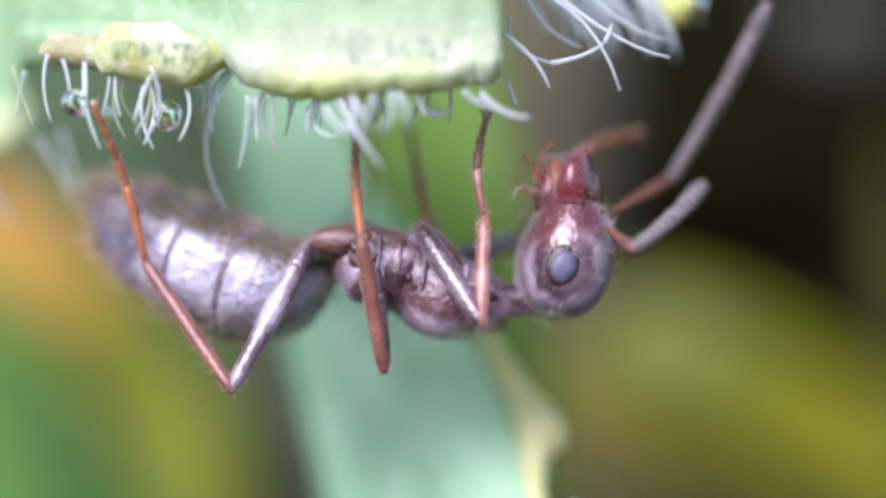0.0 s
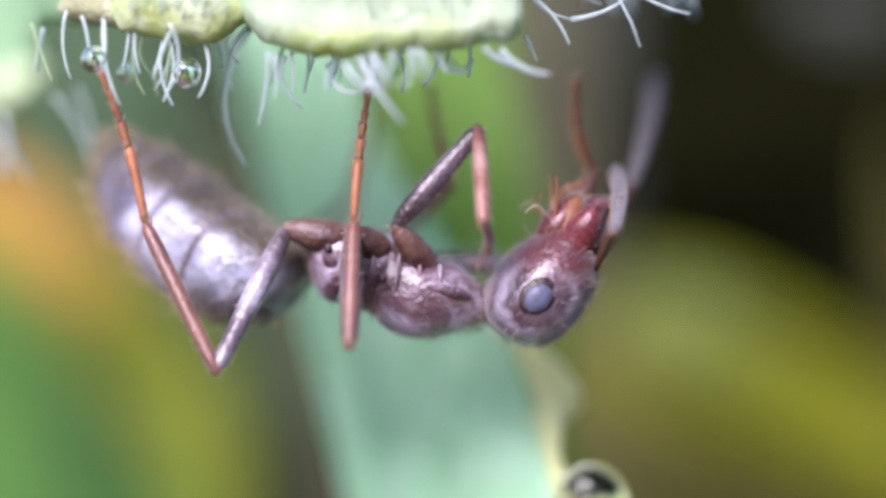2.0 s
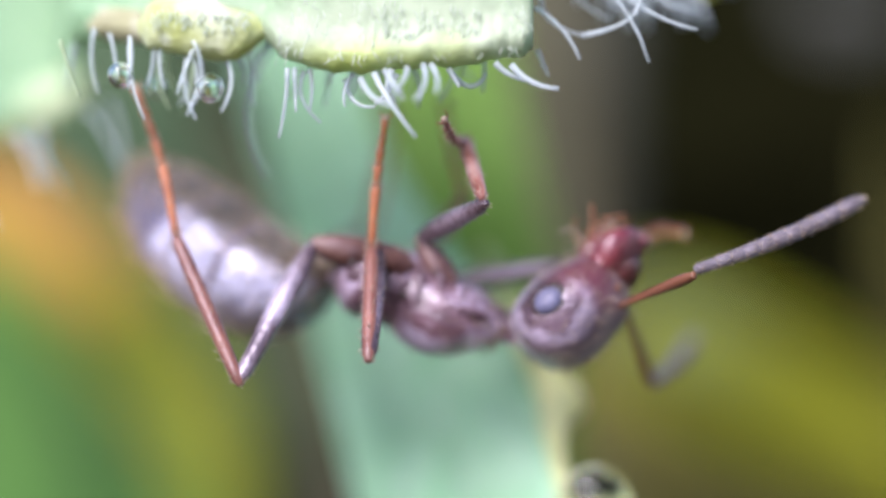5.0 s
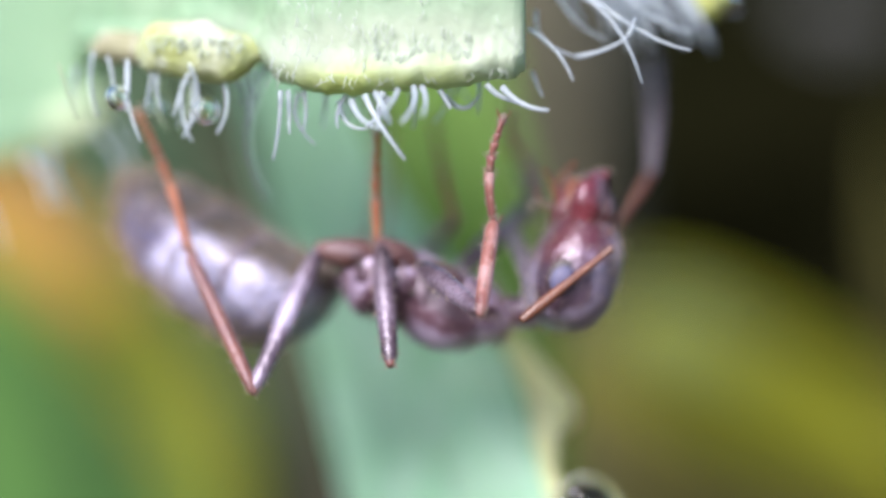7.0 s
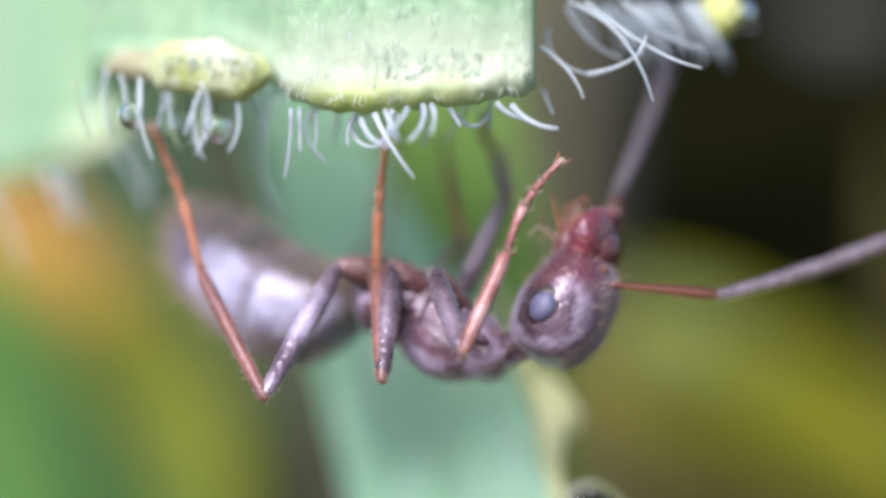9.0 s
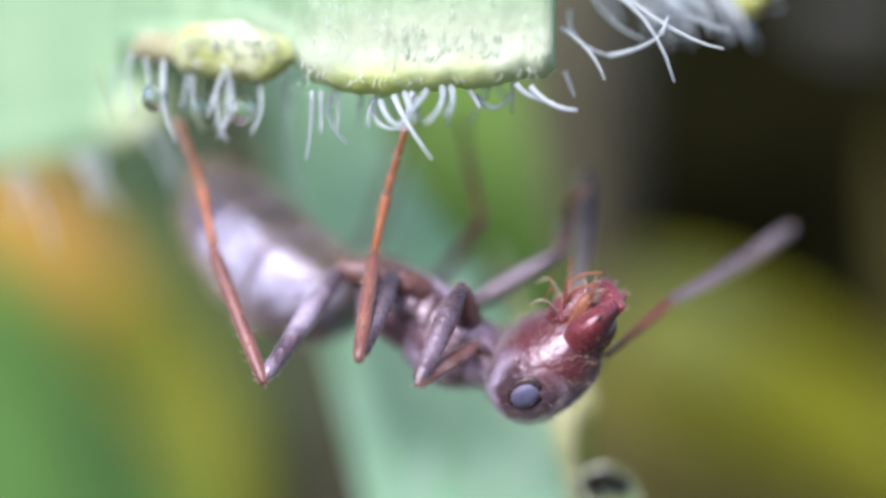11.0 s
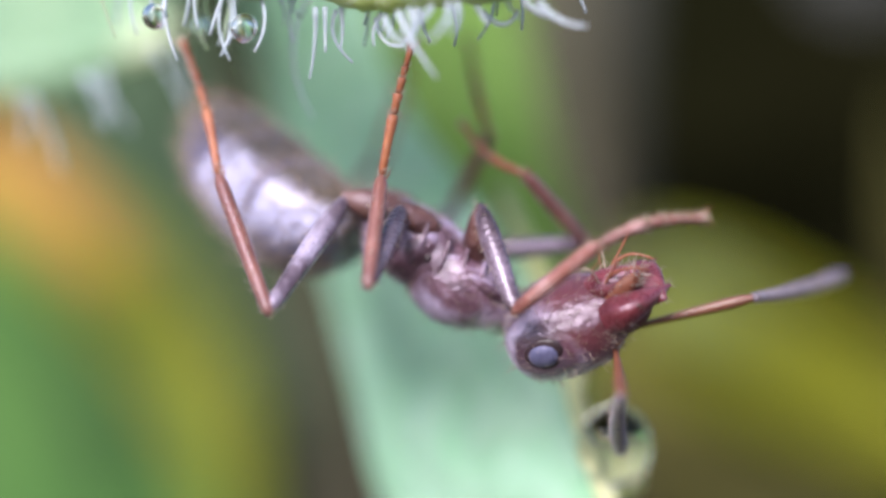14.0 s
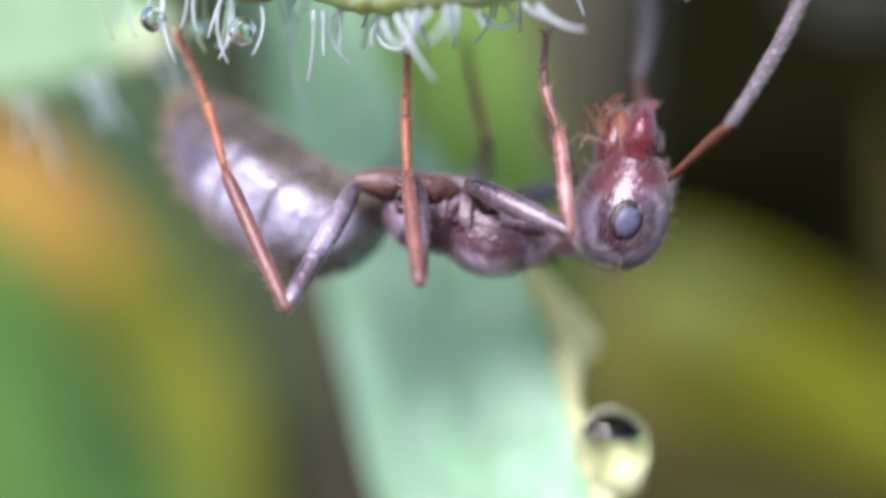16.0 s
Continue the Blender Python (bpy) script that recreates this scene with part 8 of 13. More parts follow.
    walk(PARTS["HL_1"], [
        (0, limb((-1.880, -0.680, -1.250), (-2.720, -0.160, -0.120))), (0.25, limb((-1.898, -0.661, -1.267), (-2.720, -0.178, -0.119))), (0.5, limb((-1.917, -0.659, -1.285), (-2.719, -0.184, -0.109))), (0.75, limb((-1.937, -0.755, -1.296), (-2.719, -0.221, -0.129))),
        (1, limb((-1.978, -0.887, -1.318), (-2.729, -0.296, -0.159))), (1.25, limb((-2.182, -0.824, -1.396), (-2.881, -0.311, -0.172))), (1.5, limb((-2.365, -0.713, -1.451), (-3.032, -0.328, -0.165))), (1.75, limb((-2.277, -0.841, -1.445), (-2.934, -0.448, -0.158))),
        (2, limb((-2.148, -0.949, -1.428), (-2.825, -0.538, -0.150))), (2.25, limb((-2.122, -1.029, -1.368), (-2.817, -0.605, -0.106))), (2.5, limb((-2.107, -1.273, -1.312), (-2.800, -0.794, -0.076))), (2.75, limb((-2.040, -1.178, -1.357), (-2.745, -0.640, -0.145))),
        (3, limb((-1.994, -1.068, -1.402), (-2.702, -0.489, -0.216))), (3.25, limb((-2.044, -0.910, -1.428), (-2.742, -0.418, -0.194))), (3.5, limb((-2.094, -0.709, -1.455), (-2.772, -0.274, -0.192))), (3.75, limb((-2.055, -0.839, -1.446), (-2.732, -0.343, -0.212))),
        (4, limb((-2.017, -0.958, -1.446), (-2.703, -0.420, -0.223))), (4.25, limb((-2.079, -0.916, -1.460), (-2.735, -0.443, -0.195))), (4.5, limb((-2.103, -1.017, -1.455), (-2.738, -0.597, -0.169))), (4.75, limb((-2.093, -1.007, -1.465), (-2.717, -0.568, -0.168))),
        (5.2, limb((-2.061, -0.959, -1.474), (-2.686, -0.500, -0.187))), (5.7, limb((-2.019, -0.873, -1.482), (-2.644, -0.383, -0.215))), (6.2, limb((-1.957, -0.797, -1.490), (-2.603, -0.286, -0.243))), (6.75, limb((-1.896, -0.782, -1.488), (-2.552, -0.239, -0.253))),
        (7, limb((-1.876, -0.793, -1.478), (-2.522, -0.230, -0.242))), (7.25, limb((-1.838, -1.007, -1.427), (-2.463, -0.391, -0.203))), (7.5, limb((-1.790, -1.252, -1.355), (-2.405, -0.592, -0.152))), (7.75, limb((-1.759, -1.277, -1.321), (-2.404, -0.534, -0.191))),
        (8, limb((-1.738, -1.231, -1.309), (-2.413, -0.426, -0.240))), (8.25, limb((-1.789, -1.126, -1.320), (-2.463, -0.361, -0.220))), (8.5, limb((-1.850, -0.990, -1.352), (-2.513, -0.266, -0.221))), (8.75, limb((-1.821, -1.127, -1.395), (-2.474, -0.365, -0.282))),
        (9, limb((-1.793, -1.214, -1.438), (-2.445, -0.424, -0.343))), (9.25, limb((-1.803, -1.211, -1.459), (-2.435, -0.403, -0.363))), (9.75, limb((-1.835, -1.204, -1.483), (-2.435, -0.389, -0.374))), (10.25, limb((-1.877, -1.148, -1.495), (-2.455, -0.354, -0.365))),
        (10.75, limb((-1.919, -1.132, -1.487), (-2.466, -0.340, -0.335))), (11.25, limb((-1.940, -1.149, -1.479), (-2.467, -0.358, -0.316))), (11.5, limb((-1.940, -1.138, -1.479), (-2.466, -0.348, -0.316))), (11.75, limb((-1.939, -1.049, -1.477), (-2.455, -0.269, -0.304))),
        (12, limb((-1.928, -1.061, -1.466), (-2.445, -0.270, -0.294))), (12.25, limb((-1.927, -1.049, -1.480), (-2.445, -0.302, -0.286))), (12.5, limb((-1.937, -1.053, -1.496), (-2.446, -0.365, -0.269))), (12.75, limb((-1.959, -1.022, -1.474), (-2.456, -0.323, -0.241))),
        (13, limb((-1.961, -0.994, -1.441), (-2.456, -0.271, -0.231))), (13.25, limb((-1.921, -1.000, -1.467), (-2.426, -0.265, -0.263))), (13.5, limb((-1.901, -0.998, -1.481), (-2.415, -0.266, -0.284))), (13.75, limb((-1.901, -1.008, -1.482), (-2.416, -0.266, -0.284))),
        (14, limb((-1.912, -1.007, -1.492), (-2.426, -0.275, -0.284))), (14.25, limb((-1.911, -1.020, -1.479), (-2.416, -0.276, -0.273))), (14.5, limb((-1.909, -1.015, -1.465), (-2.415, -0.277, -0.262))), (14.75, limb((-1.899, -1.025, -1.466), (-2.415, -0.298, -0.253))),
        (15, limb((-1.889, -1.037, -1.456), (-2.416, -0.308, -0.254))), (15.25, limb((-1.878, -1.038, -1.455), (-2.406, -0.319, -0.254))), (15.5, limb((-1.867, -0.989, -1.452), (-2.395, -0.269, -0.251))), (15.75, limb((-1.807, -0.938, -1.443), (-2.365, -0.250, -0.231))),
        (16, limb((-1.730, -1.006, -1.429), (-2.327, -0.342, -0.217))),
    ])
    walk(PARTS["HL_2"], [
        (0, limb((-2.720, -0.160, -0.120), (-3.160, -0.340, 1.300))), (0.25, limb((-2.720, -0.178, -0.119), (-3.190, -0.083, 1.310))), (0.5, limb((-2.719, -0.184, -0.109), (-3.190, 0.034, 1.300))), (0.75, limb((-2.719, -0.221, -0.129), (-3.140, 0.045, 1.290))),
        (1, limb((-2.729, -0.296, -0.159), (-3.100, -0.023, 1.270))), (1.25, limb((-2.881, -0.311, -0.172), (-3.191, -0.180, 1.289))), (1.5, limb((-3.032, -0.328, -0.165), (-3.282, -0.249, 1.316))), (1.75, limb((-2.934, -0.448, -0.158), (-3.282, -0.290, 1.295))),
        (2, limb((-2.825, -0.538, -0.150), (-3.273, -0.371, 1.273))), (2.25, limb((-2.817, -0.605, -0.106), (-3.264, -0.438, 1.319))), (2.5, limb((-2.800, -0.794, -0.076), (-3.228, -0.625, 1.360))), (2.75, limb((-2.745, -0.640, -0.145), (-3.184, -0.529, 1.288))),
        (3, limb((-2.702, -0.489, -0.216), (-3.171, -0.354, 1.206))), (3.25, limb((-2.742, -0.418, -0.194), (-3.211, -0.138, 1.199))), (3.5, limb((-2.772, -0.274, -0.192), (-3.210, 0.058, 1.200))), (3.75, limb((-2.732, -0.343, -0.212), (-3.160, 0.021, 1.180))),
        (4, limb((-2.703, -0.420, -0.223), (-3.130, -0.046, 1.170))), (4.25, limb((-2.735, -0.443, -0.195), (-3.141, -0.073, 1.199))), (4.5, limb((-2.738, -0.597, -0.169), (-3.143, -0.222, 1.227))), (4.75, limb((-2.717, -0.568, -0.168), (-3.133, -0.212, 1.227))),
        (5.2, limb((-2.686, -0.500, -0.187), (-3.112, -0.174, 1.218))), (5.7, limb((-2.644, -0.383, -0.215), (-3.091, -0.107, 1.189))), (6.2, limb((-2.603, -0.286, -0.243), (-3.070, -0.029, 1.160))), (6.75, limb((-2.552, -0.239, -0.253), (-3.059, 0.070, 1.131))),
        (7, limb((-2.522, -0.230, -0.242), (-3.059, 0.121, 1.111))), (7.25, limb((-2.463, -0.391, -0.203), (-2.999, 0.094, 1.111))), (7.5, limb((-2.405, -0.592, -0.152), (-2.950, 0.017, 1.100))), (7.75, limb((-2.404, -0.534, -0.191), (-2.940, 0.049, 1.090))),
        (8, limb((-2.413, -0.426, -0.240), (-2.930, 0.089, 1.070))), (8.25, limb((-2.463, -0.361, -0.220), (-2.948, 0.203, 1.080))), (8.5, limb((-2.513, -0.266, -0.221), (-2.977, 0.316, 1.081))), (8.75, limb((-2.474, -0.365, -0.282), (-2.959, 0.104, 1.060))),
        (9, limb((-2.445, -0.424, -0.343), (-2.951, -0.067, 1.030))), (9.25, limb((-2.435, -0.403, -0.363), (-2.951, -0.068, 1.009))), (9.75, limb((-2.435, -0.389, -0.374), (-2.950, 0.044, 0.961))), (10.25, limb((-2.455, -0.354, -0.365), (-2.937, 0.236, 0.933))),
        (10.75, limb((-2.466, -0.340, -0.335), (-2.904, 0.368, 0.906))), (11.25, limb((-2.467, -0.358, -0.316), (-2.873, 0.440, 0.887))), (11.5, limb((-2.466, -0.348, -0.316), (-2.852, 0.460, 0.888))), (11.75, limb((-2.455, -0.269, -0.304), (-2.841, 0.539, 0.899))),
        (12, limb((-2.445, -0.270, -0.294), (-2.821, 0.548, 0.908))), (12.25, limb((-2.445, -0.302, -0.286), (-2.812, 0.512, 0.920))), (12.5, limb((-2.446, -0.365, -0.269), (-2.803, 0.442, 0.941))), (12.75, limb((-2.456, -0.323, -0.241), (-2.832, 0.425, 1.004))),
        (13, limb((-2.456, -0.271, -0.231), (-2.851, 0.437, 1.038))), (13.25, limb((-2.426, -0.265, -0.263), (-2.831, 0.406, 1.019))), (13.5, limb((-2.415, -0.266, -0.284), (-2.832, 0.390, 1.000))), (13.75, limb((-2.416, -0.266, -0.284), (-2.831, 0.390, 1.000))),
        (14, limb((-2.426, -0.275, -0.284), (-2.841, 0.391, 1.000))), (14.25, limb((-2.416, -0.276, -0.273), (-2.852, 0.364, 1.008))), (14.5, limb((-2.415, -0.277, -0.262), (-2.853, 0.346, 1.036))), (14.75, limb((-2.415, -0.298, -0.253), (-2.843, 0.335, 1.035))),
        (15, limb((-2.416, -0.308, -0.254), (-2.834, 0.325, 1.035))), (15.25, limb((-2.406, -0.319, -0.254), (-2.834, 0.335, 1.025))), (15.5, limb((-2.395, -0.269, -0.251), (-2.833, 0.396, 1.017))), (15.75, limb((-2.365, -0.250, -0.231), (-2.853, 0.352, 1.056))),
        (16, limb((-2.327, -0.342, -0.217), (-2.846, 0.167, 1.089))),
    ])
    walk(PARTS["ML_c"], [
        (0, limb((-0.280, -0.150, -0.080), (-0.690, -0.160, 0.140))), (0.25, limb((-0.250, -0.141, -0.099), (-0.670, -0.152, 0.101))), (0.5, limb((-0.249, -0.133, -0.149), (-0.649, -0.213, 0.052))), (0.75, limb((-0.299, -0.143, -0.229), (-0.679, -0.283, -0.018))),
        (1, limb((-0.380, -0.142, -0.330), (-0.729, -0.342, -0.109))), (1.25, limb((-0.580, -0.117, -0.331), (-0.871, -0.397, -0.103))), (1.5, limb((-0.751, -0.113, -0.302), (-1.003, -0.434, -0.087))), (1.625, limb((-0.741, -0.122, -0.332), (-0.993, -0.434, -0.117))),
        (1.75, limb((-0.731, -0.121, -0.372), (-0.993, -0.423, -0.147))), (2, limb((-0.681, -0.140, -0.443), (-0.974, -0.412, -0.208))), (2.25, limb((-0.674, -0.360, -0.420), (-0.947, -0.614, -0.146))), (2.5, limb((-0.696, -0.461, -0.375), (-0.939, -0.698, -0.073))),
        (2.75, limb((-0.624, -0.441, -0.430), (-0.856, -0.726, -0.147))), (3, limb((-0.541, -0.394, -0.465), (-0.772, -0.706, -0.218))), (3.25, limb((-0.521, -0.345, -0.453), (-0.773, -0.636, -0.196))), (3.5, limb((-0.501, -0.195, -0.461), (-0.782, -0.445, -0.193))),
        (3.75, limb((-0.511, -0.104, -0.511), (-0.782, -0.364, -0.242))), (4, limb((-0.521, -0.104, -0.551), (-0.793, -0.364, -0.272))), (4.25, limb((-0.571, -0.111, -0.541), (-0.834, -0.401, -0.304))), (4.5, limb((-0.601, -0.108, -0.542), (-0.875, -0.418, -0.336))),
        (4.75, limb((-0.591, -0.109, -0.532), (-0.865, -0.409, -0.306))), (5.2, limb((-0.551, -0.100, -0.511), (-0.834, -0.370, -0.275))), (5.7, limb((-0.511, -0.081, -0.481), (-0.803, -0.332, -0.234))), (6.2, limb((-0.471, -0.063, -0.461), (-0.773, -0.283, -0.193))),
        (6.75, limb((-0.430, -0.054, -0.431), (-0.742, -0.244, -0.153))), (7, limb((-0.410, -0.044, -0.410), (-0.732, -0.225, -0.132))), (7.25, limb((-0.391, -0.155, -0.381), (-0.683, -0.375, -0.103))), (7.5, limb((-0.402, -0.326, -0.341), (-0.635, -0.616, -0.073))),
        (7.75, limb((-0.373, -0.438, -0.340), (-0.625, -0.736, -0.101))), (8, limb((-0.343, -0.469, -0.370), (-0.605, -0.757, -0.129))), (8.25, limb((-0.333, -0.408, -0.410), (-0.625, -0.646, -0.150))), (8.5, limb((-0.333, -0.307, -0.451), (-0.655, -0.494, -0.191))),
        (8.75, limb((-0.343, -0.276, -0.521), (-0.665, -0.444, -0.232))), (9, limb((-0.353, -0.244, -0.582), (-0.674, -0.383, -0.272))), (9.25, limb((-0.363, -0.233, -0.612), (-0.684, -0.352, -0.303))), (9.75, limb((-0.383, -0.211, -0.682), (-0.704, -0.320, -0.373))),
        (10.25, limb((-0.413, -0.198, -0.743), (-0.735, -0.327, -0.444))), (10.75, limb((-0.433, -0.186, -0.793), (-0.766, -0.345, -0.505))), (11.25, limb((-0.453, -0.154, -0.823), (-0.786, -0.333, -0.555))), (11.5, limb((-0.453, -0.134, -0.842), (-0.786, -0.323, -0.575))),
        (11.75, limb((-0.420, 0.025, -0.860), (-0.782, -0.083, -0.601))), (12, limb((-0.400, 0.025, -0.870), (-0.772, -0.083, -0.611))), (12.25, limb((-0.390, 0.027, -0.880), (-0.752, -0.122, -0.632))), (12.5, limb((-0.390, 0.029, -0.890), (-0.743, -0.161, -0.664))),
        (12.75, limb((-0.410, 0.032, -0.860), (-0.763, -0.130, -0.615))), (13, limb((-0.420, 0.042, -0.829), (-0.772, -0.072, -0.553))), (13.25, limb((-0.419, 0.054, -0.859), (-0.761, -0.053, -0.563))), (13.5, limb((-0.419, 0.055, -0.879), (-0.751, -0.064, -0.574))),
        (13.75, limb((-0.429, 0.054, -0.869), (-0.753, -0.114, -0.576))), (14, limb((-0.440, 0.044, -0.859), (-0.763, -0.124, -0.577))), (14.25, limb((-0.391, -0.049, -0.823), (-0.735, -0.224, -0.561))), (14.5, limb((-0.353, -0.141, -0.777), (-0.696, -0.345, -0.546))),
        (14.75, limb((-0.363, -0.142, -0.757), (-0.697, -0.385, -0.557))), (15, limb((-0.363, -0.142, -0.747), (-0.697, -0.395, -0.568))), (15.25, limb((-0.333, -0.133, -0.746), (-0.686, -0.346, -0.545))), (15.5, limb((-0.281, -0.034, -0.742), (-0.672, -0.116, -0.525))),
        (15.75, limb((-0.240, 0.020, -0.620), (-0.632, -0.131, -0.436))), (16, limb((-0.220, 0.011, -0.460), (-0.584, -0.230, -0.311))),
    ])
    walk(PARTS["ML_0"], [
        (0, limb((-0.690, -0.160, 0.140), (-0.530, -0.560, -1.080))), (0.25, limb((-0.670, -0.152, 0.101), (-0.578, -0.607, -1.117))), (0.5, limb((-0.649, -0.213, 0.052), (-0.657, -0.752, -1.134))), (0.75, limb((-0.679, -0.283, -0.018), (-0.767, -0.930, -1.145))),
        (1, limb((-0.729, -0.342, -0.109), (-0.858, -1.064, -1.188))), (1.25, limb((-0.871, -0.397, -0.103), (-0.903, -1.110, -1.188))), (1.5, limb((-1.003, -0.434, -0.087), (-0.948, -1.128, -1.188))), (1.625, limb((-0.993, -0.434, -0.117), (-0.949, -1.167, -1.189))),
        (1.75, limb((-0.993, -0.423, -0.147), (-0.960, -1.206, -1.191))), (2, limb((-0.974, -0.412, -0.208), (-0.971, -1.254, -1.194))), (2.25, limb((-0.947, -0.614, -0.146), (-0.966, -1.417, -1.178))), (2.5, limb((-0.939, -0.698, -0.073), (-0.958, -1.413, -1.147))),
        (2.75, limb((-0.856, -0.726, -0.147), (-0.903, -1.512, -1.175))), (3, limb((-0.772, -0.706, -0.218), (-0.865, -1.535, -1.208))), (3.25, limb((-0.773, -0.636, -0.196), (-0.886, -1.427, -1.212))), (3.5, limb((-0.782, -0.445, -0.193), (-0.927, -1.207, -1.239))),
        (3.75, limb((-0.782, -0.364, -0.242), (-0.947, -1.167, -1.248))), (4, limb((-0.793, -0.364, -0.272), (-0.979, -1.206, -1.248))), (4.25, limb((-0.834, -0.401, -0.304), (-0.993, -1.289, -1.243))), (4.5, limb((-0.875, -0.418, -0.336), (-0.977, -1.344, -1.239))),
        (4.75, limb((-0.865, -0.409, -0.306), (-0.936, -1.304, -1.249))), (5.2, limb((-0.834, -0.370, -0.275), (-0.874, -1.236, -1.247))), (5.7, limb((-0.803, -0.332, -0.234), (-0.792, -1.148, -1.245))), (6.2, limb((-0.773, -0.283, -0.193), (-0.719, -1.061, -1.233))),
        (6.75, limb((-0.742, -0.244, -0.153), (-0.658, -0.964, -1.230))), (7, limb((-0.732, -0.225, -0.132), (-0.627, -0.925, -1.219))), (7.25, limb((-0.683, -0.375, -0.103), (-0.598, -1.088, -1.178))), (7.5, limb((-0.635, -0.616, -0.073), (-0.580, -1.372, -1.136))),
        (7.75, limb((-0.625, -0.736, -0.101), (-0.610, -1.495, -1.161))), (8, limb((-0.605, -0.757, -0.129), (-0.669, -1.497, -1.199))), (8.25, limb((-0.625, -0.646, -0.150), (-0.741, -1.385, -1.210))), (8.5, limb((-0.655, -0.494, -0.191), (-0.802, -1.251, -1.232))),
        (8.75, limb((-0.665, -0.444, -0.232), (-0.773, -1.238, -1.255))), (9, limb((-0.674, -0.383, -0.272), (-0.743, -1.216, -1.278))), (9.25, limb((-0.684, -0.352, -0.303), (-0.753, -1.214, -1.279))), (9.75, limb((-0.704, -0.320, -0.373), (-0.836, -1.239, -1.283))),
        (10.25, limb((-0.735, -0.327, -0.444), (-0.929, -1.314, -1.277))), (10.75, limb((-0.766, -0.345, -0.505), (-1.032, -1.359, -1.271))), (11.25, limb((-0.786, -0.333, -0.555), (-1.094, -1.387, -1.263))), (11.5, limb((-0.786, -0.323, -0.575), (-1.104, -1.376, -1.263))),
        (11.75, limb((-0.782, -0.083, -0.601), (-1.100, -1.157, -1.268))), (12, limb((-0.772, -0.083, -0.611), (-1.080, -1.168, -1.258))), (12.25, limb((-0.752, -0.122, -0.632), (-1.109, -1.206, -1.252))), (12.5, limb((-0.743, -0.161, -0.664), (-1.149, -1.241, -1.251))),
        (12.75, limb((-0.763, -0.130, -0.615), (-1.122, -1.215, -1.230))), (13, limb((-0.772, -0.072, -0.553), (-1.084, -1.151, -1.217))), (13.25, limb((-0.761, -0.053, -0.563), (-1.043, -1.128, -1.243))), (13.5, limb((-0.751, -0.064, -0.574), (-1.023, -1.137, -1.257))),
        (13.75, limb((-0.753, -0.114, -0.576), (-1.024, -1.186, -1.260))), (14, limb((-0.763, -0.124, -0.577), (-1.035, -1.196, -1.261))), (14.25, limb((-0.735, -0.224, -0.561), (-1.025, -1.288, -1.251))), (14.5, limb((-0.696, -0.345, -0.546), (-1.016, -1.401, -1.232))),
        (14.75, limb((-0.697, -0.385, -0.557), (-0.996, -1.451, -1.244))), (15, limb((-0.697, -0.395, -0.568), (-0.966, -1.472, -1.244))), (15.25, limb((-0.686, -0.346, -0.545), (-0.925, -1.424, -1.231))), (15.5, limb((-0.672, -0.116, -0.525), (-0.880, -1.195, -1.230))),
        (15.75, limb((-0.632, -0.131, -0.436), (-0.731, -1.167, -1.213))), (16, limb((-0.584, -0.230, -0.311), (-0.563, -1.179, -1.197))),
    ])
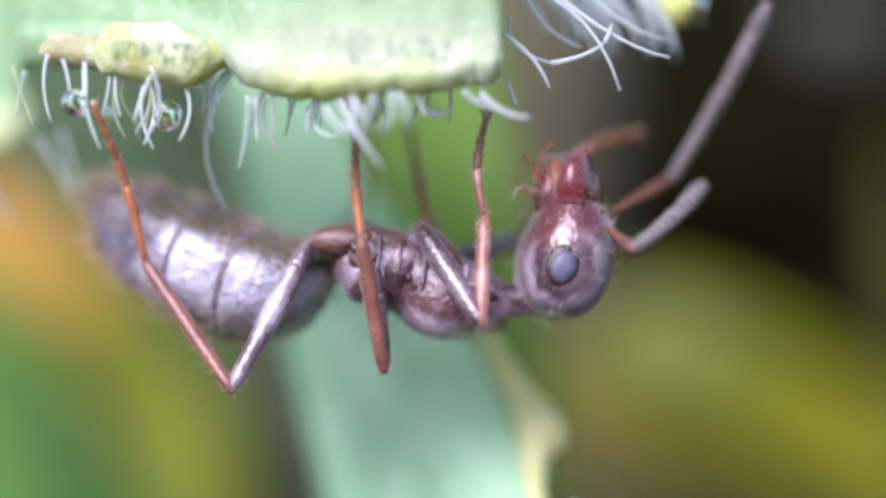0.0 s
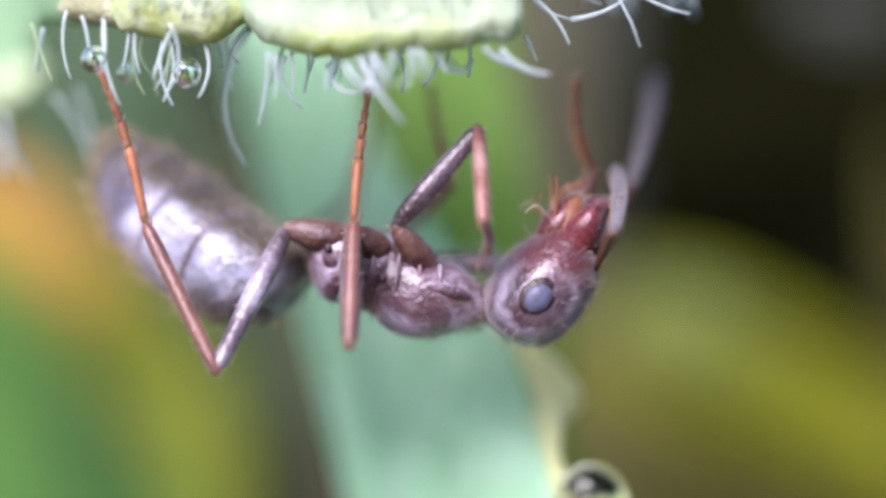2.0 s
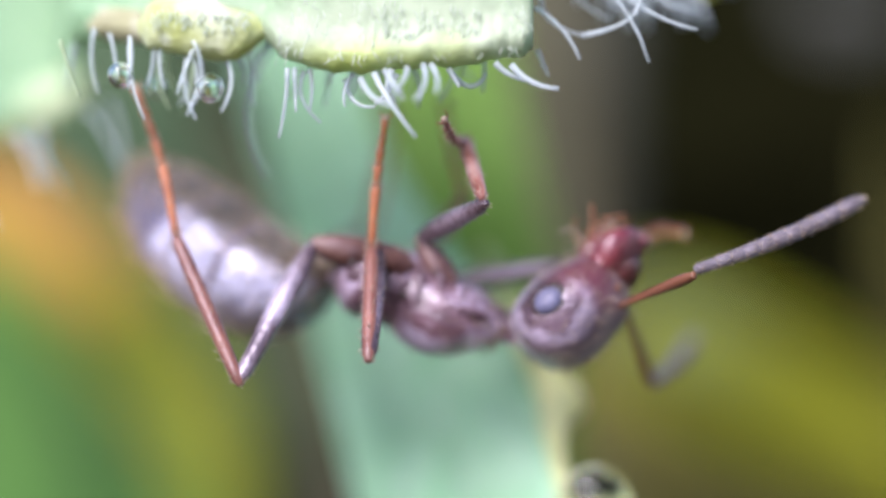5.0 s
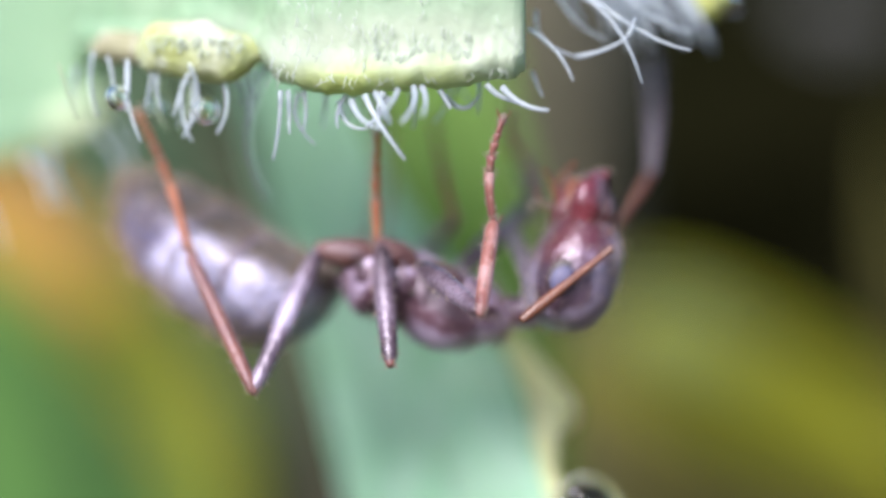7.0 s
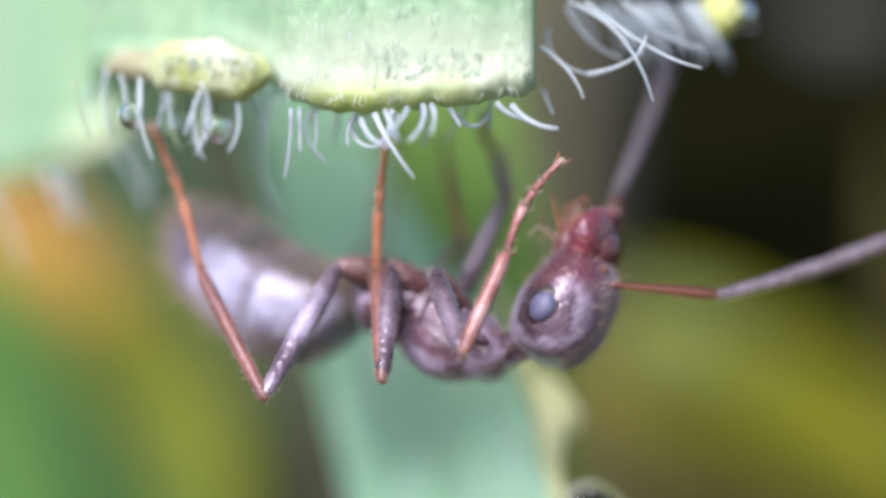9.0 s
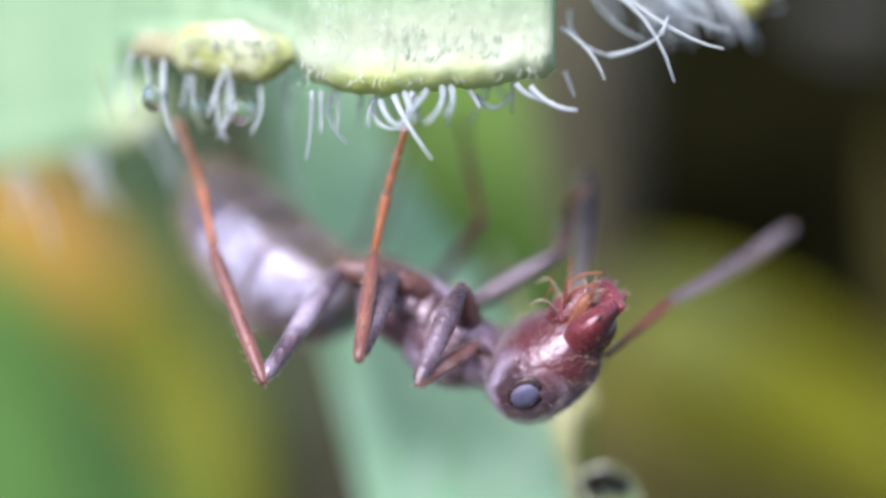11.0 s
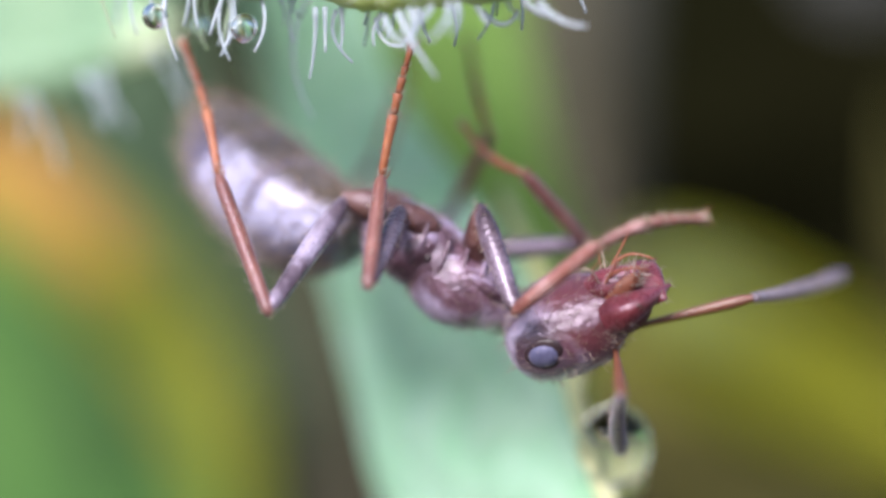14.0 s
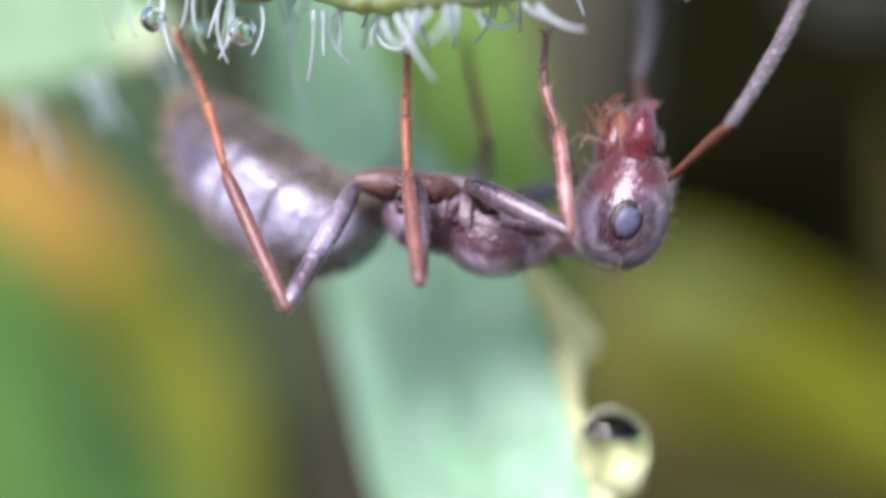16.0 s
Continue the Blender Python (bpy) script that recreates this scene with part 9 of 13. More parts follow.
    walk(PARTS["ML_1"], [
        (0, limb((-0.530, -0.560, -1.080), (-0.720, -0.790, 0.080))), (0.25, limb((-0.578, -0.607, -1.117), (-0.727, -1.062, -0.015))), (0.5, limb((-0.657, -0.752, -1.134), (-0.744, -1.345, -0.090))), (0.75, limb((-0.767, -0.930, -1.145), (-0.774, -1.554, -0.121))),
        (1, limb((-0.858, -1.064, -1.188), (-0.817, -1.732, -0.186))), (1.25, limb((-0.903, -1.110, -1.188), (-0.895, -1.747, -0.172))), (1.5, limb((-0.948, -1.128, -1.188), (-0.952, -1.694, -0.126))), (1.625, limb((-0.949, -1.167, -1.189), (-0.979, -1.176, 0.011))),
        (1.75, limb((-0.960, -1.206, -1.191), (-0.985, -0.654, -0.121))), (2, limb((-0.971, -1.254, -1.194), (-0.956, -0.694, -0.133))), (2.25, limb((-0.966, -1.417, -1.178), (-0.940, -0.936, -0.075))), (2.5, limb((-0.958, -1.413, -1.147), (-0.933, -1.060, -0.005))),
        (2.75, limb((-0.903, -1.512, -1.175), (-0.898, -0.936, -0.131))), (3, limb((-0.865, -1.535, -1.208), (-0.873, -0.795, -0.269))), (3.25, limb((-0.886, -1.427, -1.212), (-0.893, -0.665, -0.286))), (3.5, limb((-0.927, -1.207, -1.239), (-0.932, -0.454, -0.293))),
        (3.75, limb((-0.947, -1.167, -1.248), (-0.933, -0.453, -0.283))), (4, limb((-0.979, -1.206, -1.248), (-0.924, -0.503, -0.273))), (4.25, limb((-0.993, -1.289, -1.243), (-0.936, -0.590, -0.276))), (4.5, limb((-0.977, -1.344, -1.239), (-0.928, -0.628, -0.279))),
        (4.75, limb((-0.936, -1.304, -1.249), (-0.917, -0.598, -0.279))), (5.2, limb((-0.874, -1.236, -1.247), (-0.876, -0.519, -0.277))), (5.7, limb((-0.792, -1.148, -1.245), (-0.844, -0.420, -0.286))), (6.2, limb((-0.719, -1.061, -1.233), (-0.803, -0.322, -0.294))),
        (6.75, limb((-0.658, -0.964, -1.230), (-0.772, -0.213, -0.302))), (7, limb((-0.627, -0.925, -1.219), (-0.751, -0.163, -0.302))), (7.25, limb((-0.598, -1.088, -1.178), (-0.722, -0.304, -0.282))), (7.5, limb((-0.580, -1.372, -1.136), (-0.704, -0.564, -0.252))),
        (7.75, limb((-0.610, -1.495, -1.161), (-0.735, -0.695, -0.271))), (8, limb((-0.669, -1.497, -1.199), (-0.765, -0.726, -0.289))), (8.25, limb((-0.741, -1.385, -1.210), (-0.795, -0.634, -0.290))), (8.5, limb((-0.802, -1.251, -1.232), (-0.835, -0.512, -0.291))),
        (8.75, limb((-0.773, -1.238, -1.255), (-0.825, -0.492, -0.322))), (9, limb((-0.743, -1.216, -1.278), (-0.815, -0.451, -0.353))), (9.25, limb((-0.753, -1.214, -1.279), (-0.825, -0.430, -0.363))), (9.75, limb((-0.836, -1.239, -1.283), (-0.856, -0.448, -0.375))),
        (10.25, limb((-0.929, -1.314, -1.277), (-0.908, -0.516, -0.377))), (10.75, limb((-1.032, -1.359, -1.271), (-0.949, -0.564, -0.379))), (11.25, limb((-1.094, -1.387, -1.263), (-0.980, -0.593, -0.370))), (11.5, limb((-1.104, -1.376, -1.263), (-0.990, -0.583, -0.370))),
        (11.75, limb((-1.100, -1.157, -1.268), (-0.987, -0.383, -0.356))), (12, limb((-1.080, -1.168, -1.258), (-0.977, -0.394, -0.346))), (12.25, limb((-1.109, -1.206, -1.252), (-0.987, -0.444, -0.338))), (12.5, limb((-1.149, -1.241, -1.251), (-0.998, -0.505, -0.322))),
        (12.75, limb((-1.122, -1.215, -1.230), (-0.998, -0.476, -0.295))), (13, limb((-1.084, -1.151, -1.217), (-0.978, -0.419, -0.277))), (13.25, limb((-1.043, -1.128, -1.243), (-0.948, -0.403, -0.289))), (13.5, limb((-1.023, -1.137, -1.257), (-0.928, -0.425, -0.301))),
        (13.75, limb((-1.024, -1.186, -1.260), (-0.939, -0.464, -0.303))), (14, limb((-1.035, -1.196, -1.261), (-0.940, -0.474, -0.304))), (14.25, limb((-1.025, -1.288, -1.251), (-0.941, -0.553, -0.296))), (14.5, limb((-1.016, -1.401, -1.232), (-0.932, -0.652, -0.299))),
        (14.75, limb((-0.996, -1.451, -1.244), (-0.922, -0.692, -0.310))), (15, limb((-0.966, -1.472, -1.244), (-0.902, -0.712, -0.321))), (15.25, limb((-0.925, -1.424, -1.231), (-0.881, -0.673, -0.299))), (15.5, limb((-0.880, -1.195, -1.230), (-0.858, -0.464, -0.279))),
        (15.75, limb((-0.731, -1.167, -1.213), (-0.767, -0.426, -0.279))), (16, limb((-0.563, -1.179, -1.197), (-0.678, -0.430, -0.271))),
    ])
    walk(PARTS["ML_2"], [
        (0, limb((-0.720, -0.790, 0.080), (-0.810, -0.080, 1.040))), (0.25, limb((-0.727, -1.062, -0.015), (-0.789, -0.438, 1.002))), (0.5, limb((-0.744, -1.345, -0.090), (-0.766, -0.787, 0.976))), (0.75, limb((-0.774, -1.554, -0.121), (-0.746, -1.068, 0.976))),
        (1, limb((-0.817, -1.732, -0.186), (-0.717, -1.449, 0.973))), (1.25, limb((-0.895, -1.747, -0.172), (-0.764, -1.395, 0.960))), (1.5, limb((-0.952, -1.694, -0.126), (-0.819, -1.222, 0.971))), (1.625, limb((-0.979, -1.176, 0.011), (-0.836, -0.795, 1.137))),
        (1.75, limb((-0.985, -0.654, -0.121), (-0.843, -0.375, 1.034))), (2, limb((-0.956, -0.694, -0.133), (-0.834, -0.467, 1.041))), (2.25, limb((-0.940, -0.936, -0.075), (-0.826, -0.608, 1.074))), (2.5, limb((-0.933, -1.060, -0.005), (-0.828, -0.648, 1.119))),
        (2.75, limb((-0.898, -0.936, -0.131), (-0.775, -0.633, 1.026))), (3, limb((-0.873, -0.795, -0.269), (-0.713, -0.859, 0.920))), (3.25, limb((-0.893, -0.665, -0.286), (-0.743, -0.726, 0.894))), (3.5, limb((-0.932, -0.454, -0.293), (-0.763, -0.523, 0.886))),
        (3.75, limb((-0.933, -0.453, -0.283), (-0.753, -0.512, 0.907))), (4, limb((-0.924, -0.503, -0.273), (-0.734, -0.571, 0.906))), (4.25, limb((-0.936, -0.590, -0.276), (-0.747, -0.654, 0.903))), (4.5, limb((-0.928, -0.628, -0.279), (-0.769, -0.707, 0.910))),
        (4.75, limb((-0.917, -0.598, -0.279), (-0.768, -0.667, 0.911))), (5.2, limb((-0.876, -0.519, -0.277), (-0.767, -0.597, 0.912))), (5.7, limb((-0.844, -0.420, -0.286), (-0.765, -0.497, 0.903))), (6.2, limb((-0.803, -0.322, -0.294), (-0.763, -0.397, 0.905))),
        (6.75, limb((-0.772, -0.213, -0.302), (-0.772, -0.285, 0.897))), (7, limb((-0.751, -0.163, -0.302), (-0.772, -0.234, 0.898))), (7.25, limb((-0.722, -0.304, -0.282), (-0.752, -0.232, 0.918))), (7.5, limb((-0.704, -0.564, -0.252), (-0.742, -0.259, 0.899))),
        (7.75, limb((-0.735, -0.695, -0.271), (-0.732, -0.346, 0.880))), (8, limb((-0.765, -0.726, -0.289), (-0.732, -0.385, 0.860))), (8.25, limb((-0.795, -0.634, -0.290), (-0.723, -0.395, 0.890))), (8.5, limb((-0.835, -0.512, -0.291), (-0.716, -0.566, 0.899))),
        (8.75, limb((-0.825, -0.492, -0.322), (-0.726, -0.547, 0.868))), (9, limb((-0.815, -0.451, -0.353), (-0.735, -0.509, 0.847))), (9.25, limb((-0.825, -0.430, -0.363), (-0.735, -0.490, 0.826))), (9.75, limb((-0.856, -0.448, -0.375), (-0.726, -0.512, 0.815))),
        (10.25, limb((-0.908, -0.516, -0.377), (-0.708, -0.574, 0.803))), (10.75, limb((-0.949, -0.564, -0.379), (-0.680, -0.626, 0.791))), (11.25, limb((-0.980, -0.593, -0.370), (-0.671, -0.657, 0.789))), (11.5, limb((-0.990, -0.583, -0.370), (-0.661, -0.647, 0.790))),
        (11.75, limb((-0.987, -0.383, -0.356), (-0.667, -0.447, 0.793))), (12, limb((-0.977, -0.394, -0.346), (-0.657, -0.457, 0.813))), (12.25, limb((-0.987, -0.444, -0.338), (-0.648, -0.511, 0.811))), (12.5, limb((-0.998, -0.505, -0.322), (-0.647, -0.489, 0.828))),
        (12.75, limb((-0.998, -0.476, -0.295), (-0.659, -0.559, 0.862))), (13, limb((-0.978, -0.419, -0.277), (-0.679, -0.511, 0.880))), (13.25, limb((-0.948, -0.403, -0.289), (-0.669, -0.511, 0.877))), (13.5, limb((-0.928, -0.425, -0.301), (-0.659, -0.527, 0.865))),
        (13.75, limb((-0.939, -0.464, -0.303), (-0.660, -0.567, 0.853))), (14, limb((-0.940, -0.474, -0.304), (-0.671, -0.587, 0.852))), (14.25, limb((-0.941, -0.553, -0.296), (-0.668, -0.472, 0.869))), (14.5, limb((-0.932, -0.652, -0.299), (-0.667, -0.436, 0.852))),
        (14.75, limb((-0.922, -0.692, -0.310), (-0.669, -0.586, 0.855))), (15, limb((-0.902, -0.712, -0.321), (-0.662, -0.757, 0.858))), (15.25, limb((-0.881, -0.673, -0.299), (-0.667, -0.465, 0.861))), (15.5, limb((-0.858, -0.464, -0.279), (-0.672, -0.154, 0.864))),
        (15.75, limb((-0.767, -0.426, -0.279), (-0.681, -0.098, 0.876))), (16, limb((-0.678, -0.430, -0.271), (-0.681, -0.094, 0.876))),
    ])
    walk(PARTS["FL_c"], [
        (0, limb((0.140, -0.160, -0.250), (-0.220, -0.360, 0.210))), (0.25, limb((0.170, -0.161, -0.269), (-0.159, -0.420, 0.182))), (0.5, limb((0.181, -0.162, -0.309), (-0.108, -0.480, 0.124))), (0.75, limb((0.131, -0.162, -0.409), (-0.198, -0.461, 0.023))),
        (0.875, limb((0.080, -0.162, -0.459), (-0.289, -0.401, -0.028))), (1, limb((0.040, -0.161, -0.510), (-0.369, -0.331, -0.079))), (1.25, limb((-0.150, -0.137, -0.471), (-0.580, -0.149, -0.021))), (1.5, limb((-0.301, -0.124, -0.412), (-0.782, -0.257, -0.034))),
        (1.562, limb((-0.301, -0.124, -0.432), (-0.762, -0.266, -0.054))), (1.625, limb((-0.301, -0.133, -0.462), (-0.752, -0.266, -0.064))), (1.688, limb((-0.291, -0.133, -0.482), (-0.742, -0.276, -0.085))), (1.75, limb((-0.291, -0.132, -0.512), (-0.732, -0.276, -0.095))),
        (2, limb((-0.251, -0.150, -0.613), (-0.593, -0.406, -0.158))), (2.083, limb((-0.263, -0.270, -0.606), (-0.504, -0.459, -0.070))), (2.167, limb((-0.274, -0.390, -0.600), (-0.405, -0.493, -0.002))), (2.25, limb((-0.276, -0.509, -0.604), (-0.296, -0.535, 0.016))),
        (2.375, limb((-0.307, -0.599, -0.578), (-0.319, -0.767, 0.017))), (2.5, limb((-0.339, -0.680, -0.562), (-0.343, -0.997, -0.032))), (2.75, limb((-0.276, -0.680, -0.616), (-0.289, -1.051, -0.124))), (3, limb((-0.192, -0.623, -0.667), (-0.234, -1.038, -0.212))),
        (3.25, limb((-0.162, -0.524, -0.665), (-0.254, -0.948, -0.218))), (3.375, limb((-0.132, -0.395, -0.673), (-0.274, -0.788, -0.216))), (3.5, limb((-0.111, -0.255, -0.682), (-0.283, -0.628, -0.215))), (3.583, limb((-0.111, -0.215, -0.702), (-0.323, -0.478, -0.173))),
        (3.667, limb((-0.111, -0.175, -0.711), (-0.352, -0.308, -0.162))), (3.75, limb((-0.111, -0.125, -0.731), (-0.394, -0.050, -0.221))), (4, limb((-0.111, -0.125, -0.761), (-0.342, -0.050, -0.214))), (4.25, limb((-0.161, -0.133, -0.751), (-0.397, -0.050, -0.294))),
        (4.5, limb((-0.192, -0.131, -0.742), (-0.397, -0.050, -0.172))), (4.583, limb((-0.182, -0.131, -0.742), (-0.454, -0.345, -0.225))), (4.667, limb((-0.182, -0.131, -0.732), (-0.453, -0.245, -0.194))), (4.75, limb((-0.172, -0.131, -0.732), (-0.442, -0.136, -0.172))),
        (5.2, limb((-0.132, -0.122, -0.702), (-0.471, -0.125, -0.182))), (5.325, limb((-0.121, -0.112, -0.692), (-0.482, -0.215, -0.193))), (5.45, limb((-0.111, -0.113, -0.682), (-0.483, -0.295, -0.224))), (5.575, limb((-0.101, -0.103, -0.671), (-0.484, -0.374, -0.265))),
        (5.7, limb((-0.091, -0.103, -0.661), (-0.465, -0.454, -0.316))), (6.2, limb((-0.041, -0.084, -0.631), (-0.445, -0.513, -0.456))), (6.75, limb((-0.001, -0.065, -0.601), (-0.434, -0.503, -0.515))), (7, limb((0.019, -0.066, -0.581), (-0.354, -0.506, -0.335))),
        (7.25, limb((0.028, -0.247, -0.552), (-0.315, -0.667, -0.255))), (7.5, limb((-0.024, -0.539, -0.492), (-0.298, -0.998, -0.174))), (7.75, limb((-0.055, -0.720, -0.501), (-0.298, -1.188, -0.161))), (8, limb((-0.065, -0.790, -0.559), (-0.298, -1.219, -0.179))),
        (8.25, limb((-0.015, -0.680, -0.600), (-0.298, -1.048, -0.190))), (8.5, limb((0.025, -0.520, -0.661), (-0.288, -0.818, -0.212))), (8.75, limb((0.015, -0.468, -0.732), (-0.288, -0.747, -0.263))), (9, limb((0.006, -0.407, -0.803), (-0.277, -0.687, -0.324))),
        (9.25, limb((0.006, -0.395, -0.853), (-0.267, -0.676, -0.365))), (9.75, limb((-0.025, -0.363, -0.924), (-0.249, -0.715, -0.468))), (10.25, limb((-0.055, -0.360, -0.985), (-0.221, -0.763, -0.550))), (10.75, limb((-0.086, -0.338, -1.045), (-0.193, -0.793, -0.622))),
        (11.25, limb((-0.106, -0.306, -1.085), (-0.133, -0.763, -0.672))), (11.5, limb((-0.105, -0.266, -1.105), (-0.103, -0.713, -0.672))), (11.75, limb((-0.050, -0.007, -1.140), (-0.047, -0.414, -0.667))), (12, limb((-0.030, -0.007, -1.130), (-0.007, -0.405, -0.656))),
        (12.25, limb((-0.030, -0.004, -1.150), (-0.023, -0.205, -0.564))), (12.375, limb((-0.030, -0.002, -1.160), (-0.025, -0.293, -0.616))), (12.5, limb((-0.030, 0.001, -1.180), (-0.036, -0.381, -0.690))), (12.75, limb((-0.040, 0.004, -1.141), (-0.078, -0.439, -0.705))),
        (13, limb((-0.050, 0.016, -1.100), (-0.118, -0.411, -0.657))), (13.25, limb((-0.050, 0.029, -1.130), (-0.096, -0.304, -0.615))), (13.5, limb((-0.060, 0.031, -1.160), (-0.064, -0.187, -0.580))), (13.625, limb((-0.070, 0.031, -1.150), (-0.054, -0.188, -0.580))),
        (13.75, limb((-0.070, 0.031, -1.150), (-0.044, -0.198, -0.571))), (14, limb((-0.080, 0.031, -1.150), (-0.044, -0.209, -0.571))), (14.25, limb((-0.033, -0.133, -1.097), (-0.047, -0.370, -0.518))), (14.5, limb((-0.006, -0.287, -1.033), (-0.060, -0.540, -0.474))),
        (14.75, limb((-0.006, -0.298, -1.004), (-0.070, -0.590, -0.466))), (15, limb((-0.005, -0.289, -0.983), (-0.081, -0.620, -0.467))), (15.25, limb((0.035, -0.269, -0.982), (-0.130, -0.588, -0.475))), (15.5, limb((0.118, -0.101, -0.975), (-0.185, -0.316, -0.484))),
        (15.75, limb((0.180, 0.001, -0.801), (-0.156, -0.341, -0.406))), (16, limb((0.220, -0.011, -0.591), (-0.128, -0.458, -0.322))),
    ])
    walk(PARTS["FL_0"], [
        (0, limb((-0.220, -0.360, 0.210), (0.340, -0.870, -0.650))), (0.25, limb((-0.159, -0.420, 0.182), (0.573, -1.071, -0.425))), (0.5, limb((-0.108, -0.480, 0.124), (0.756, -1.198, -0.141))), (0.75, limb((-0.198, -0.461, 0.023), (0.714, -1.137, 0.207))),
        (0.875, limb((-0.289, -0.401, -0.028), (0.702, -0.787, 0.423))), (1, limb((-0.369, -0.331, -0.079), (0.581, -0.388, 0.571))), (1.25, limb((-0.580, -0.149, -0.021), (0.018, -0.656, 0.815))), (1.5, limb((-0.782, -0.257, -0.034), (-0.222, -0.336, 0.975))),
        (1.562, limb((-0.762, -0.266, -0.054), (-0.192, -0.337, 0.945))), (1.625, limb((-0.752, -0.266, -0.064), (-0.163, -0.347, 0.914))), (1.688, limb((-0.742, -0.276, -0.085), (-0.133, -0.347, 0.894))), (1.75, limb((-0.732, -0.276, -0.095), (-0.093, -0.348, 0.864))),
        (2, limb((-0.593, -0.406, -0.158), (0.156, -0.479, 0.711))), (2.083, limb((-0.504, -0.459, -0.070), (0.302, -0.872, 0.641))), (2.167, limb((-0.405, -0.493, -0.002), (0.358, -1.212, 0.471))), (2.25, limb((-0.296, -0.535, 0.016), (0.344, -1.467, 0.201))),
        (2.375, limb((-0.319, -0.767, 0.017), (0.179, -1.799, -0.113))), (2.5, limb((-0.343, -0.997, -0.032), (-0.026, -2.018, -0.456))), (2.75, limb((-0.289, -1.051, -0.124), (-0.406, -1.964, -0.815))), (3, limb((-0.234, -1.038, -0.212), (-0.637, -1.869, -0.911))),
        (3.25, limb((-0.254, -0.948, -0.218), (-0.358, -1.933, -0.797))), (3.375, limb((-0.274, -0.788, -0.216), (-0.099, -1.825, -0.695))), (3.5, limb((-0.283, -0.628, -0.215), (0.161, -1.638, -0.562))), (3.583, limb((-0.323, -0.478, -0.173), (0.443, -1.322, -0.229))),
        (3.667, limb((-0.352, -0.308, -0.162), (0.625, -0.865, 0.084))), (3.75, limb((-0.394, -0.050, -0.221), (0.549, 0.159, 0.405))), (4, limb((-0.342, -0.050, -0.214), (0.430, 0.407, 0.506))), (4.25, limb((-0.397, -0.050, -0.294), (0.171, 0.614, 0.454))),
        (4.5, limb((-0.397, -0.050, -0.172), (0.717, 0.096, 0.077))), (4.583, limb((-0.454, -0.345, -0.225), (0.561, -0.703, 0.180))), (4.667, limb((-0.453, -0.245, -0.194), (0.419, -0.862, 0.248))), (4.75, limb((-0.442, -0.136, -0.172), (0.218, -0.970, 0.266))),
        (5.2, limb((-0.471, -0.125, -0.182), (0.087, -1.095, 0.075))), (5.325, limb((-0.482, -0.215, -0.193), (0.056, -1.214, -0.017))), (5.45, limb((-0.483, -0.295, -0.224), (0.036, -1.312, -0.118))), (5.575, limb((-0.484, -0.374, -0.265), (0.015, -1.410, -0.229))),
        (5.7, limb((-0.465, -0.454, -0.316), (0.005, -1.498, -0.350))), (6.2, limb((-0.445, -0.513, -0.456), (-0.014, -1.533, -0.789))), (6.75, limb((-0.434, -0.503, -0.515), (-0.011, -1.441, -1.025))), (7, limb((-0.354, -0.506, -0.335), (0.179, -1.436, -0.744))),
        (7.25, limb((-0.315, -0.667, -0.255), (0.228, -1.568, -0.731))), (7.5, limb((-0.298, -0.998, -0.174), (0.236, -1.840, -0.747))), (7.75, limb((-0.298, -1.188, -0.161), (0.076, -2.010, -0.872))), (8, limb((-0.298, -1.219, -0.179), (-0.083, -2.011, -0.988))),
        (8.25, limb((-0.298, -1.048, -0.190), (-0.044, -1.830, -0.990))), (8.5, limb((-0.288, -0.818, -0.212), (-0.016, -1.609, -1.003))), (8.75, limb((-0.288, -0.747, -0.263), (-0.026, -1.577, -1.017))), (9, limb((-0.277, -0.687, -0.324), (-0.036, -1.545, -1.040))),
        (9.25, limb((-0.267, -0.676, -0.365), (-0.067, -1.563, -1.082))), (9.75, limb((-0.249, -0.715, -0.468), (-0.180, -1.608, -1.187))), (10.25, limb((-0.221, -0.763, -0.550), (-0.343, -1.612, -1.321))), (10.75, limb((-0.193, -0.793, -0.622), (-0.485, -1.546, -1.433))),
        (11.25, limb((-0.133, -0.763, -0.672), (-0.555, -1.432, -1.503))), (11.5, limb((-0.103, -0.713, -0.672), (0.001, -1.654, -1.337))), (11.75, limb((-0.047, -0.414, -0.667), (0.146, -1.389, -1.242))), (12, limb((-0.007, -0.405, -0.656), (-0.005, -1.521, -0.933))),
        (12.25, limb((-0.023, -0.205, -0.564), (-0.191, -1.307, -0.854))), (12.375, limb((-0.025, -0.293, -0.616), (0.010, -1.271, -1.218))), (12.5, limb((-0.036, -0.381, -0.690), (0.213, -1.114, -1.538))), (12.75, limb((-0.078, -0.439, -0.705), (0.365, -1.404, -1.146))),
        (13, limb((-0.118, -0.411, -0.657), (0.019, -1.551, -0.762))), (13.25, limb((-0.096, -0.304, -0.615), (0.133, -1.339, -1.082))), (13.5, limb((-0.064, -0.187, -0.580), (0.344, -0.793, -1.461))), (13.625, limb((-0.054, -0.188, -0.580), (-0.077, -0.821, -1.532))),
        (13.75, limb((-0.044, -0.198, -0.571), (-0.496, -0.756, -1.469))), (14, limb((-0.044, -0.209, -0.571), (0.252, -0.830, -1.493))), (14.25, limb((-0.047, -0.370, -0.518), (-0.150, -1.014, -1.479))), (14.5, limb((-0.060, -0.540, -0.474), (0.308, -1.200, -1.333))),
        (14.75, limb((-0.070, -0.590, -0.466), (0.296, -1.354, -1.249))), (15, limb((-0.081, -0.620, -0.467), (0.234, -1.445, -1.203))), (15.25, limb((-0.130, -0.588, -0.475), (-0.189, -1.095, -1.497))), (15.5, limb((-0.185, -0.316, -0.484), (-0.261, -0.589, -1.596))),
